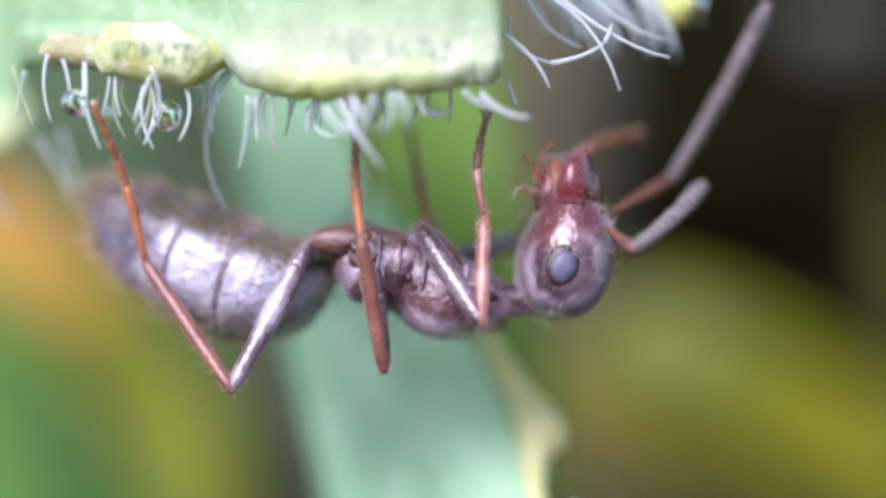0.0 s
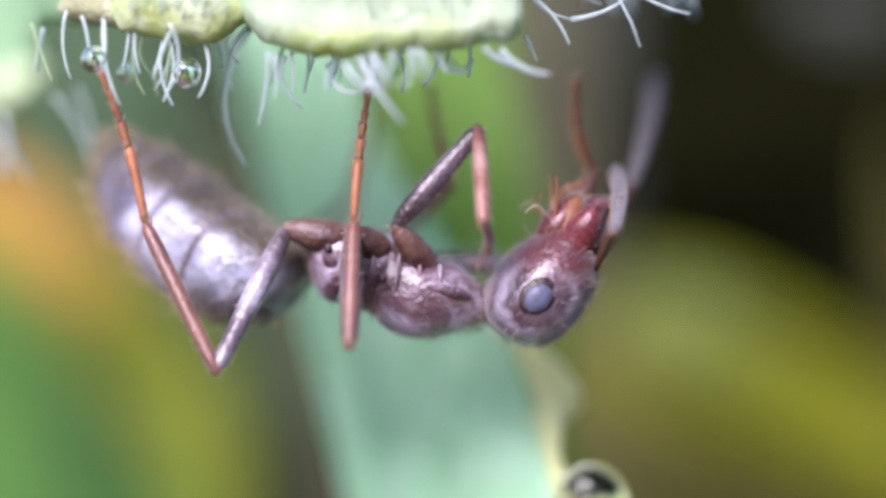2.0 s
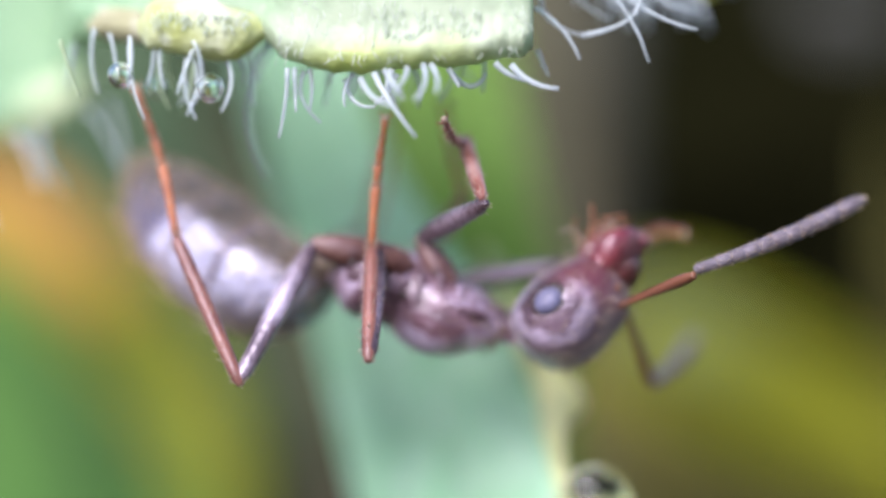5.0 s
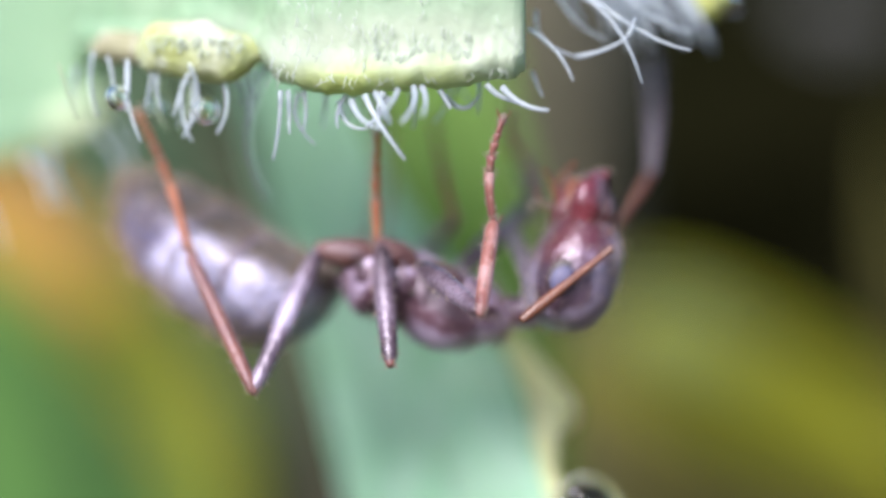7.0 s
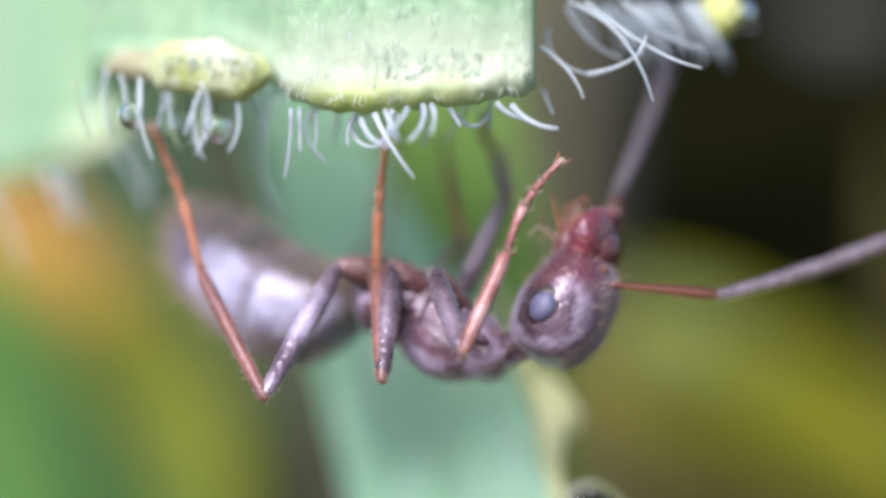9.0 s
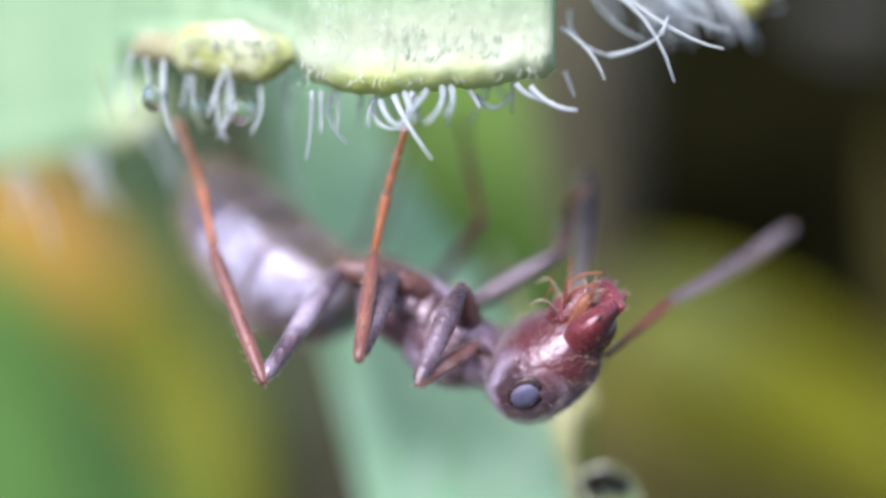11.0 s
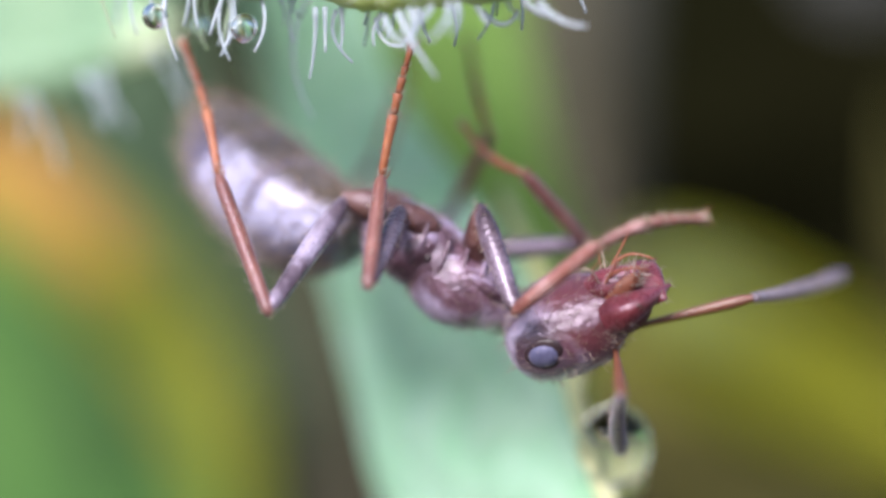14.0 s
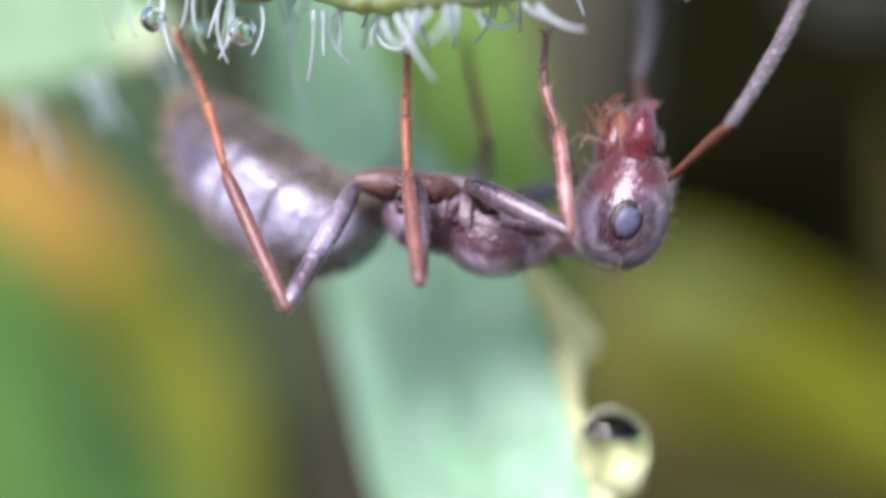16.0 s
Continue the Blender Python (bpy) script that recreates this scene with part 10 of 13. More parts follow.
        (15.75, limb((-0.156, -0.341, -0.406), (0.423, -0.958, -1.183))), (16, limb((-0.128, -0.458, -0.322), (0.750, -1.044, -0.771))),
    ])
    walk(PARTS["FL_1"], [
        (0, limb((0.340, -0.870, -0.650), (0.370, -0.520, 0.280))), (0.25, limb((0.573, -1.071, -0.425), (0.602, -0.786, 0.533))), (0.5, limb((0.756, -1.198, -0.141), (0.774, -0.921, 0.817))), (0.75, limb((0.714, -1.137, 0.207), (0.622, -0.572, 1.033))),
        (0.875, limb((0.702, -0.787, 0.423), (0.473, -0.953, 1.374))), (1, limb((0.581, -0.388, 0.571), (0.332, -1.187, 1.123))), (1.25, limb((0.018, -0.656, 0.815), (0.075, -1.628, 1.069))), (1.5, limb((-0.222, -0.336, 0.975), (-0.039, -1.272, 1.260))),
        (1.562, limb((-0.192, -0.337, 0.945), (-0.020, -1.310, 1.089))), (1.625, limb((-0.163, -0.347, 0.914), (0.000, -1.328, 0.918))), (1.688, limb((-0.133, -0.347, 0.894), (0.020, -1.326, 0.738))), (1.75, limb((-0.093, -0.348, 0.864), (0.030, -1.304, 0.568))),
        (2, limb((0.156, -0.479, 0.711), (0.191, -1.024, -0.119))), (2.083, limb((0.302, -0.872, 0.641), (0.482, -0.833, -0.338))), (2.167, limb((0.358, -1.212, 0.471), (0.624, -0.606, -0.285))), (2.25, limb((0.344, -1.467, 0.201), (0.594, -0.524, -0.024))),
        (2.375, limb((0.179, -1.799, -0.113), (0.867, -1.092, 0.058))), (2.5, limb((-0.026, -2.018, -0.456), (0.817, -1.845, 0.040))), (2.75, limb((-0.406, -1.964, -0.815), (0.424, -1.994, -0.266))), (3, limb((-0.637, -1.869, -0.911), (0.155, -1.447, -0.456))),
        (3.25, limb((-0.358, -1.933, -0.797), (0.264, -1.410, -0.212))), (3.375, limb((-0.099, -1.825, -0.695), (0.344, -1.263, 0.020))), (3.5, limb((0.161, -1.638, -0.562), (0.374, -1.075, 0.242))), (3.583, limb((0.443, -1.322, -0.229), (0.443, -1.239, 0.761))),
        (3.667, limb((0.625, -0.865, 0.084), (0.393, -1.270, 0.971))), (3.75, limb((0.549, 0.159, 0.405), (0.246, 0.767, 1.139))), (4, limb((0.430, 0.407, 0.506), (0.494, 0.910, 1.368))), (4.25, limb((0.171, 0.614, 0.454), (0.314, 1.029, 1.353))),
        (4.5, limb((0.717, 0.096, 0.077), (1.379, 0.096, 0.841))), (4.583, limb((0.561, -0.703, 0.180), (1.024, -0.511, 1.043))), (4.667, limb((0.419, -0.862, 0.248), (0.557, -0.265, 1.036))), (4.75, limb((0.218, -0.970, 0.266), (-0.002, -0.145, 0.778))),
        (5.2, limb((0.087, -1.095, 0.075), (0.046, -0.334, 0.715))), (5.325, limb((0.056, -1.214, -0.017), (0.054, -0.554, 0.742))), (5.45, limb((0.036, -1.312, -0.118), (0.082, -0.794, 0.729))), (5.575, limb((0.015, -1.410, -0.229), (0.099, -1.033, 0.686))),
        (5.7, limb((0.005, -1.498, -0.350), (0.127, -1.272, 0.613))), (6.2, limb((-0.014, -1.533, -0.789), (0.166, -1.576, 0.191))), (6.75, limb((-0.011, -1.441, -1.025), (0.199, -1.483, -0.045))), (7, limb((0.179, -1.436, -0.744), (0.304, -0.844, 0.052))),
        (7.25, limb((0.228, -1.568, -0.731), (0.333, -0.984, 0.083))), (7.5, limb((0.236, -1.840, -0.747), (0.360, -1.364, 0.124))), (7.75, limb((0.076, -2.010, -0.872), (0.219, -1.552, 0.008))), (8, limb((-0.083, -2.011, -0.988), (0.090, -1.531, -0.129))),
        (8.25, limb((-0.044, -1.830, -0.990), (0.297, -1.653, -0.070))), (8.5, limb((-0.016, -1.609, -1.003), (0.454, -1.625, -0.123))), (8.75, limb((-0.026, -1.577, -1.017), (0.424, -1.595, -0.117))), (9, limb((-0.036, -1.545, -1.040), (0.357, -1.254, -0.168))),
        (9.25, limb((-0.067, -1.563, -1.082), (0.298, -1.123, -0.259))), (9.75, limb((-0.180, -1.608, -1.187), (0.188, -0.960, -0.520))), (10.25, limb((-0.343, -1.612, -1.321), (0.078, -0.844, -0.831))), (10.75, limb((-0.485, -1.546, -1.433), (-0.002, -0.738, -1.111))),
        (11.25, limb((-0.555, -1.432, -1.503), (-0.051, -0.615, -1.240))), (11.5, limb((0.001, -1.654, -1.337), (0.671, -1.073, -0.868))), (11.75, limb((0.146, -1.389, -1.242), (0.328, -1.267, -0.270))), (12, limb((-0.005, -1.521, -0.933), (-0.013, -1.376, 0.049))),
        (12.25, limb((-0.191, -1.307, -0.854), (-0.165, -0.975, 0.092))), (12.375, limb((0.010, -1.271, -1.218), (0.478, -0.794, -0.487))), (12.5, limb((0.213, -1.114, -1.538), (1.001, -0.604, -1.205))), (12.75, limb((0.365, -1.404, -1.146), (0.843, -0.987, -0.372))),
        (13, limb((0.019, -1.551, -0.762), (0.030, -1.014, 0.080))), (13.25, limb((0.133, -1.339, -1.082), (0.351, -0.984, -0.165))), (13.5, limb((0.344, -0.793, -1.461), (0.826, -1.221, -0.691))), (13.625, limb((-0.077, -0.821, -1.532), (0.685, -1.260, -1.053))),
        (13.75, limb((-0.496, -0.756, -1.469), (0.417, -1.130, -1.357))), (14, limb((0.252, -0.830, -1.493), (0.934, -1.293, -0.915))), (14.25, limb((-0.150, -1.014, -1.479), (0.570, -1.050, -0.780))), (14.5, limb((0.308, -1.200, -1.333), (0.935, -0.821, -0.646))),
        (14.75, limb((0.296, -1.354, -1.249), (0.914, -0.922, -0.600))), (15, limb((0.234, -1.445, -1.203), (0.882, -1.012, -0.574))), (15.25, limb((-0.189, -1.095, -1.497), (0.650, -1.142, -0.949))), (15.5, limb((-0.261, -0.589, -1.596), (0.130, -1.176, -0.889))),
        (15.75, limb((0.423, -0.958, -1.183), (0.663, -1.015, -0.215))), (16, limb((0.750, -1.044, -0.771), (0.679, -0.605, 0.131))),
    ])
    walk(PARTS["FL_2"], [
        (0, limb((0.370, -0.520, 0.280), (0.400, -0.310, 1.210))), (0.25, limb((0.602, -0.786, 0.533), (0.511, -0.213, 1.281))), (0.5, limb((0.774, -0.921, 0.817), (0.581, -0.148, 1.341))), (0.75, limb((0.622, -0.572, 1.033), (0.369, 0.269, 1.378))),
        (0.875, limb((0.473, -0.953, 1.374), (0.230, -0.083, 1.680))), (1, limb((0.332, -1.187, 1.123), (0.121, -0.297, 1.381))), (1.25, limb((0.075, -1.628, 1.069), (0.018, -0.720, 1.365))), (1.5, limb((-0.039, -1.272, 1.260), (-0.062, -0.334, 1.395))),
        (1.562, limb((-0.020, -1.310, 1.089), (-0.043, -0.361, 1.164))), (1.625, limb((0.000, -1.328, 0.918), (-0.023, -0.378, 0.924))), (1.688, limb((0.020, -1.326, 0.738), (-0.013, -0.375, 0.674))), (1.75, limb((0.030, -1.304, 0.568), (-0.003, -0.361, 0.444))),
        (2, limb((0.191, -1.024, -0.119), (0.159, -0.156, -0.513))), (2.083, limb((0.482, -0.833, -0.338), (0.671, 0.061, -0.599))), (2.167, limb((0.624, -0.606, -0.285), (1.023, 0.253, -0.394))), (2.25, limb((0.594, -0.524, -0.024), (1.173, 0.229, 0.016))),
        (2.375, limb((0.867, -1.092, 0.058), (1.712, -0.729, 0.299))), (2.5, limb((0.817, -1.845, 0.040), (1.685, -1.968, 0.416))), (2.75, limb((0.424, -1.994, -0.266), (1.113, -2.094, 0.382))), (3, limb((0.155, -1.447, -0.456), (0.837, -0.852, -0.190))),
        (3.25, limb((0.264, -1.410, -0.212), (0.736, -0.878, 0.412))), (3.375, limb((0.344, -1.263, 0.020), (0.706, -0.760, 0.734))), (3.5, limb((0.374, -1.075, 0.242), (0.627, -0.612, 1.026))), (3.583, limb((0.443, -1.239, 0.761), (0.567, -0.564, 1.426))),
        (3.667, limb((0.393, -1.270, 0.971), (0.377, -0.453, 1.447))), (3.75, limb((0.246, 0.767, 1.139), (-0.033, 0.513, 1.469))), (4, limb((0.494, 0.910, 1.368), (0.393, 0.697, 1.990))), (4.25, limb((0.314, 1.029, 1.353), (0.337, 0.815, 1.978))),
        (4.5, limb((1.379, 0.096, 0.841), (1.612, -0.116, 1.431))), (4.583, limb((1.024, -0.511, 1.043), (1.174, -0.487, 1.983))), (4.667, limb((0.557, -0.265, 1.036), (0.461, -0.796, 1.829))), (4.75, limb((-0.002, -0.145, 0.778), (-0.302, -0.986, 1.086))),
        (5.2, limb((0.046, -0.334, 0.715), (-0.194, -1.233, 0.873))), (5.325, limb((0.054, -0.554, 0.742), (-0.512, -1.095, 1.275))), (5.45, limb((0.082, -0.794, 0.729), (-0.578, -0.736, 1.420))), (5.575, limb((0.099, -1.033, 0.686), (-0.364, -0.406, 1.235))),
        (5.7, limb((0.127, -1.272, 0.613), (0.047, -0.334, 0.776))), (6.2, limb((0.166, -1.576, 0.191), (0.293, -0.763, 0.681))), (6.75, limb((0.199, -1.483, -0.045), (0.443, -0.902, 0.671))), (7, limb((0.304, -0.844, 0.052), (0.393, -0.904, 0.991))),
        (7.25, limb((0.333, -0.984, 0.083), (0.432, -1.052, 1.022))), (7.5, limb((0.360, -1.364, 0.124), (0.459, -1.429, 1.064))), (7.75, limb((0.219, -1.552, 0.008), (0.369, -1.614, 0.938))), (8, limb((0.090, -1.531, -0.129), (0.281, -1.402, 0.791))),
        (8.25, limb((0.297, -1.653, -0.070), (0.621, -1.176, 0.680))), (8.5, limb((0.454, -1.625, -0.123), (0.948, -1.241, 0.598))), (8.75, limb((0.424, -1.595, -0.117), (0.908, -1.243, 0.615))), (9, limb((0.357, -1.254, -0.168), (0.838, -1.214, 0.642))),
        (9.25, limb((0.298, -1.123, -0.259), (0.777, -1.185, 0.561))), (9.75, limb((0.188, -0.960, -0.520), (0.654, -0.523, 0.184))), (10.25, limb((0.078, -0.844, -0.831), (0.488, -0.116, -0.382))), (10.75, limb((-0.002, -0.738, -1.111), (0.362, 0.123, -0.908))),
        (11.25, limb((-0.051, -0.615, -1.240), (0.294, 0.268, -1.176))), (11.5, limb((0.671, -1.073, -0.868), (1.104, -0.327, -0.475))), (11.75, limb((0.328, -1.267, -0.270), (0.437, -0.781, 0.538))), (12, limb((-0.013, -1.376, 0.049), (-0.120, -1.228, 0.981))),
        (12.25, limb((-0.165, -0.975, 0.092), (-0.314, -0.274, 0.705))), (12.375, limb((0.478, -0.794, -0.487), (0.844, -0.386, 0.292))), (12.5, limb((1.001, -0.604, -1.205), (1.730, -0.680, -0.597))), (12.75, limb((0.843, -0.987, -0.372), (0.939, -0.646, 0.510))),
        (13, limb((0.030, -1.014, 0.080), (0.046, -0.770, 1.000))), (13.25, limb((0.351, -0.984, -0.165), (0.322, -0.459, 0.619))), (13.5, limb((0.826, -1.221, -0.691), (1.265, -1.310, 0.146))), (13.625, limb((0.685, -1.260, -1.053), (1.503, -1.380, -0.589))),
        (13.75, limb((0.417, -1.130, -1.357), (1.365, -1.247, -1.393))), (14, limb((0.934, -1.293, -0.915), (1.853, -1.333, -0.677))), (14.25, limb((0.570, -1.050, -0.780), (1.081, -0.485, -0.223))), (14.5, limb((0.935, -0.821, -0.646), (1.609, -0.620, -0.017))),
        (14.75, limb((0.914, -0.922, -0.600), (1.792, -1.042, -0.265))), (15, limb((0.882, -1.012, -0.574), (1.701, -1.127, -0.108))), (15.25, limb((0.650, -1.142, -0.949), (1.249, -0.655, -0.398))), (15.5, limb((0.130, -1.176, -0.889), (0.680, -1.236, -0.121))),
        (15.75, limb((0.663, -1.015, -0.215), (0.963, -0.440, 0.471))), (16, limb((0.679, -0.605, 0.131), (0.585, -0.325, 1.026))),
    ])
    walk(PARTS["HR_c"], [
        (0, limb((-0.580, 0.110, 0.050), (-0.960, 0.590, 0.140))), (0.25, limb((-0.550, 0.118, 0.009), (-0.932, 0.598, 0.097))), (0.5, limb((-0.541, 0.117, -0.031), (-0.923, 0.595, 0.045))), (0.75, limb((-0.590, 0.117, -0.111), (-0.972, 0.596, -0.024))),
        (1, limb((-0.670, 0.118, -0.200), (-1.061, 0.598, -0.111))), (1.25, limb((-0.890, 0.124, -0.219), (-1.278, 0.604, -0.166))), (1.5, limb((-1.059, 0.138, -0.218), (-1.456, 0.611, -0.181))), (1.75, limb((-1.029, 0.119, -0.268), (-1.425, 0.602, -0.210))),
        (2, limb((-0.979, 0.110, -0.318), (-1.365, 0.582, -0.229))), (2.25, limb((-0.950, -0.010, -0.290), (-1.305, 0.481, -0.187))), (2.5, limb((-0.941, -0.062, -0.242), (-1.274, 0.449, -0.136))), (2.75, limb((-0.860, -0.042, -0.291), (-1.196, 0.469, -0.189))),
        (3, limb((-0.780, -0.005, -0.330), (-1.118, 0.515, -0.214))), (3.25, limb((-0.780, 0.015, -0.300), (-1.128, 0.515, -0.176))), (3.5, limb((-0.780, 0.096, -0.299), (-1.147, 0.577, -0.166))), (3.75, limb((-0.789, 0.146, -0.349), (-1.166, 0.618, -0.226))),
        (4, limb((-0.809, 0.147, -0.399), (-1.186, 0.629, -0.286))), (4.25, limb((-0.859, 0.151, -0.398), (-1.234, 0.623, -0.284))), (4.5, limb((-0.888, 0.143, -0.398), (-1.262, 0.616, -0.281))), (4.75, limb((-0.868, 0.143, -0.388), (-1.252, 0.626, -0.281))),
        (5.2, limb((-0.838, 0.162, -0.378), (-1.223, 0.635, -0.271))), (5.7, limb((-0.808, 0.180, -0.358), (-1.183, 0.653, -0.261))), (6.2, limb((-0.768, 0.189, -0.338), (-1.144, 0.671, -0.242))), (6.75, limb((-0.718, 0.207, -0.308), (-1.105, 0.689, -0.223))),
        (7, limb((-0.708, 0.207, -0.298), (-1.085, 0.689, -0.213))), (7.25, limb((-0.679, 0.156, -0.269), (-1.055, 0.648, -0.185))), (7.5, limb((-0.660, 0.065, -0.230), (-0.996, 0.577, -0.158))), (7.75, limb((-0.590, 0.004, -0.230), (-0.886, 0.546, -0.149))),
        (8, limb((-0.530, -0.007, -0.250), (-0.807, 0.535, -0.140))), (8.25, limb((-0.550, 0.024, -0.270), (-0.846, 0.556, -0.160))), (8.5, limb((-0.579, 0.075, -0.310), (-0.904, 0.588, -0.199))), (8.75, limb((-0.589, 0.096, -0.370), (-0.924, 0.599, -0.238))),
        (9, limb((-0.599, 0.117, -0.419), (-0.944, 0.610, -0.286))), (9.25, limb((-0.609, 0.118, -0.449), (-0.953, 0.621, -0.315))), (9.75, limb((-0.628, 0.131, -0.519), (-0.972, 0.633, -0.373))), (10.25, limb((-0.658, 0.153, -0.568), (-0.991, 0.646, -0.422))),
        (10.75, limb((-0.678, 0.165, -0.608), (-1.009, 0.669, -0.460))), (11.25, limb((-0.687, 0.187, -0.637), (-1.029, 0.680, -0.479))), (11.5, limb((-0.687, 0.197, -0.647), (-1.028, 0.690, -0.479))), (11.75, limb((-0.675, 0.287, -0.666), (-1.027, 0.760, -0.498))),
        (12, limb((-0.655, 0.286, -0.676), (-1.017, 0.770, -0.518))), (12.25, limb((-0.646, 0.287, -0.685), (-0.998, 0.770, -0.516))), (12.5, limb((-0.636, 0.288, -0.683), (-0.989, 0.769, -0.501))), (12.75, limb((-0.655, 0.290, -0.661), (-1.017, 0.771, -0.476))),
        (13, limb((-0.674, 0.300, -0.639), (-1.035, 0.780, -0.460))), (13.25, limb((-0.674, 0.310, -0.657), (-1.025, 0.779, -0.475))), (13.5, limb((-0.674, 0.309, -0.666), (-1.025, 0.788, -0.482))), (13.75, limb((-0.674, 0.309, -0.656), (-1.025, 0.777, -0.462))),
        (14, limb((-0.684, 0.299, -0.646), (-1.035, 0.777, -0.452))), (14.25, limb((-0.636, 0.247, -0.619), (-0.986, 0.726, -0.437))), (14.5, limb((-0.597, 0.195, -0.582), (-0.928, 0.695, -0.421))), (14.75, limb((-0.607, 0.195, -0.572), (-0.938, 0.695, -0.421))),
        (15, limb((-0.607, 0.204, -0.562), (-0.948, 0.694, -0.411))), (15.25, limb((-0.587, 0.204, -0.572), (-0.928, 0.704, -0.421))), (15.5, limb((-0.546, 0.254, -0.580), (-0.908, 0.745, -0.440))), (15.75, limb((-0.525, 0.279, -0.478), (-0.897, 0.771, -0.367))),
        (16, limb((-0.525, 0.272, -0.348), (-0.896, 0.766, -0.284))),
    ])
    walk(PARTS["HR_0"], [
        (0, limb((-0.960, 0.590, 0.140), (-1.430, 2.000, -0.020))), (0.25, limb((-0.932, 0.598, 0.097), (-1.405, 2.006, -0.079))), (0.5, limb((-0.923, 0.595, 0.045), (-1.399, 2.012, -0.135))), (0.75, limb((-0.972, 0.596, -0.024), (-1.458, 2.003, -0.212))),
        (1, limb((-1.061, 0.598, -0.111), (-1.544, 2.006, -0.294))), (1.25, limb((-1.278, 0.604, -0.166), (-1.764, 2.017, -0.336))), (1.5, limb((-1.456, 0.611, -0.181), (-1.945, 2.017, -0.349))), (1.75, limb((-1.425, 0.602, -0.210), (-1.914, 2.008, -0.365))),
        (2, limb((-1.365, 0.582, -0.229), (-1.853, 1.999, -0.392))), (2.25, limb((-1.305, 0.481, -0.187), (-1.790, 1.891, -0.340))), (2.5, limb((-1.274, 0.449, -0.136), (-1.756, 1.861, -0.280))), (2.75, limb((-1.196, 0.469, -0.189), (-1.675, 1.886, -0.337))),
        (3, limb((-1.118, 0.515, -0.214), (-1.593, 1.919, -0.388))), (3.25, limb((-1.128, 0.515, -0.176), (-1.612, 1.929, -0.353))), (3.5, limb((-1.147, 0.577, -0.166), (-1.629, 1.991, -0.345))), (3.75, limb((-1.166, 0.618, -0.226), (-1.648, 2.032, -0.407))),
        (4, limb((-1.186, 0.629, -0.286), (-1.666, 2.034, -0.467))), (4.25, limb((-1.234, 0.623, -0.284), (-1.720, 2.030, -0.459))), (4.5, limb((-1.262, 0.616, -0.281), (-1.745, 2.025, -0.451))), (4.75, limb((-1.252, 0.626, -0.281), (-1.735, 2.035, -0.451))),
        (5.2, limb((-1.223, 0.635, -0.271), (-1.707, 2.043, -0.452))), (5.7, limb((-1.183, 0.653, -0.261), (-1.669, 2.060, -0.443))), (6.2, limb((-1.144, 0.671, -0.242), (-1.632, 2.087, -0.425))), (6.75, limb((-1.105, 0.689, -0.223), (-1.584, 2.095, -0.398))),
        (7, limb((-1.085, 0.689, -0.213), (-1.564, 2.094, -0.390))), (7.25, limb((-1.055, 0.648, -0.185), (-1.524, 2.053, -0.365))), (7.5, limb((-0.996, 0.577, -0.158), (-1.475, 1.992, -0.342))), (7.75, limb((-0.886, 0.546, -0.149), (-1.356, 1.959, -0.328))),
        (8, limb((-0.807, 0.535, -0.140), (-1.268, 1.947, -0.332))), (8.25, limb((-0.846, 0.556, -0.160), (-1.305, 1.970, -0.350))), (8.5, limb((-0.904, 0.588, -0.199), (-1.371, 2.003, -0.386))), (8.75, limb((-0.924, 0.599, -0.238), (-1.390, 2.015, -0.432))),
        (9, limb((-0.944, 0.610, -0.286), (-1.409, 2.026, -0.467))), (9.25, limb((-0.953, 0.621, -0.315), (-1.418, 2.038, -0.504))), (9.75, limb((-0.972, 0.633, -0.373), (-1.435, 2.051, -0.558))), (10.25, limb((-0.991, 0.646, -0.422), (-1.461, 2.065, -0.603))),
        (10.75, limb((-1.009, 0.669, -0.460), (-1.477, 2.079, -0.649))), (11.25, limb((-1.029, 0.680, -0.479), (-1.484, 2.101, -0.666))), (11.5, limb((-1.028, 0.690, -0.479), (-1.494, 2.112, -0.666))), (11.75, limb((-1.027, 0.760, -0.498), (-1.493, 2.182, -0.686))),
        (12, limb((-1.017, 0.770, -0.518), (-1.474, 2.181, -0.707))), (12.25, limb((-0.998, 0.770, -0.516), (-1.466, 2.181, -0.700))), (12.5, limb((-0.989, 0.769, -0.501), (-1.447, 2.181, -0.687))), (12.75, limb((-1.017, 0.771, -0.476), (-1.472, 2.185, -0.651))),
        (13, limb((-1.035, 0.780, -0.460), (-1.487, 2.197, -0.614))), (13.25, limb((-1.025, 0.779, -0.475), (-1.477, 2.206, -0.620))), (13.5, limb((-1.025, 0.788, -0.482), (-1.477, 2.206, -0.623))), (13.75, limb((-1.025, 0.777, -0.462), (-1.477, 2.205, -0.602))),
        (14, limb((-1.035, 0.777, -0.452), (-1.486, 2.205, -0.592))), (14.25, limb((-0.986, 0.726, -0.437), (-1.429, 2.153, -0.581))), (14.5, limb((-0.928, 0.695, -0.421), (-1.382, 2.120, -0.559))), (14.75, limb((-0.938, 0.695, -0.421), (-1.383, 2.120, -0.560))),
        (15, limb((-0.948, 0.694, -0.411), (-1.394, 2.120, -0.560))), (15.25, limb((-0.928, 0.704, -0.421), (-1.374, 2.130, -0.571))), (15.5, limb((-0.908, 0.745, -0.440), (-1.354, 2.170, -0.581))), (15.75, limb((-0.897, 0.771, -0.367), (-1.342, 2.197, -0.504))),
        (16, limb((-0.896, 0.766, -0.284), (-1.339, 2.193, -0.417))),
    ])
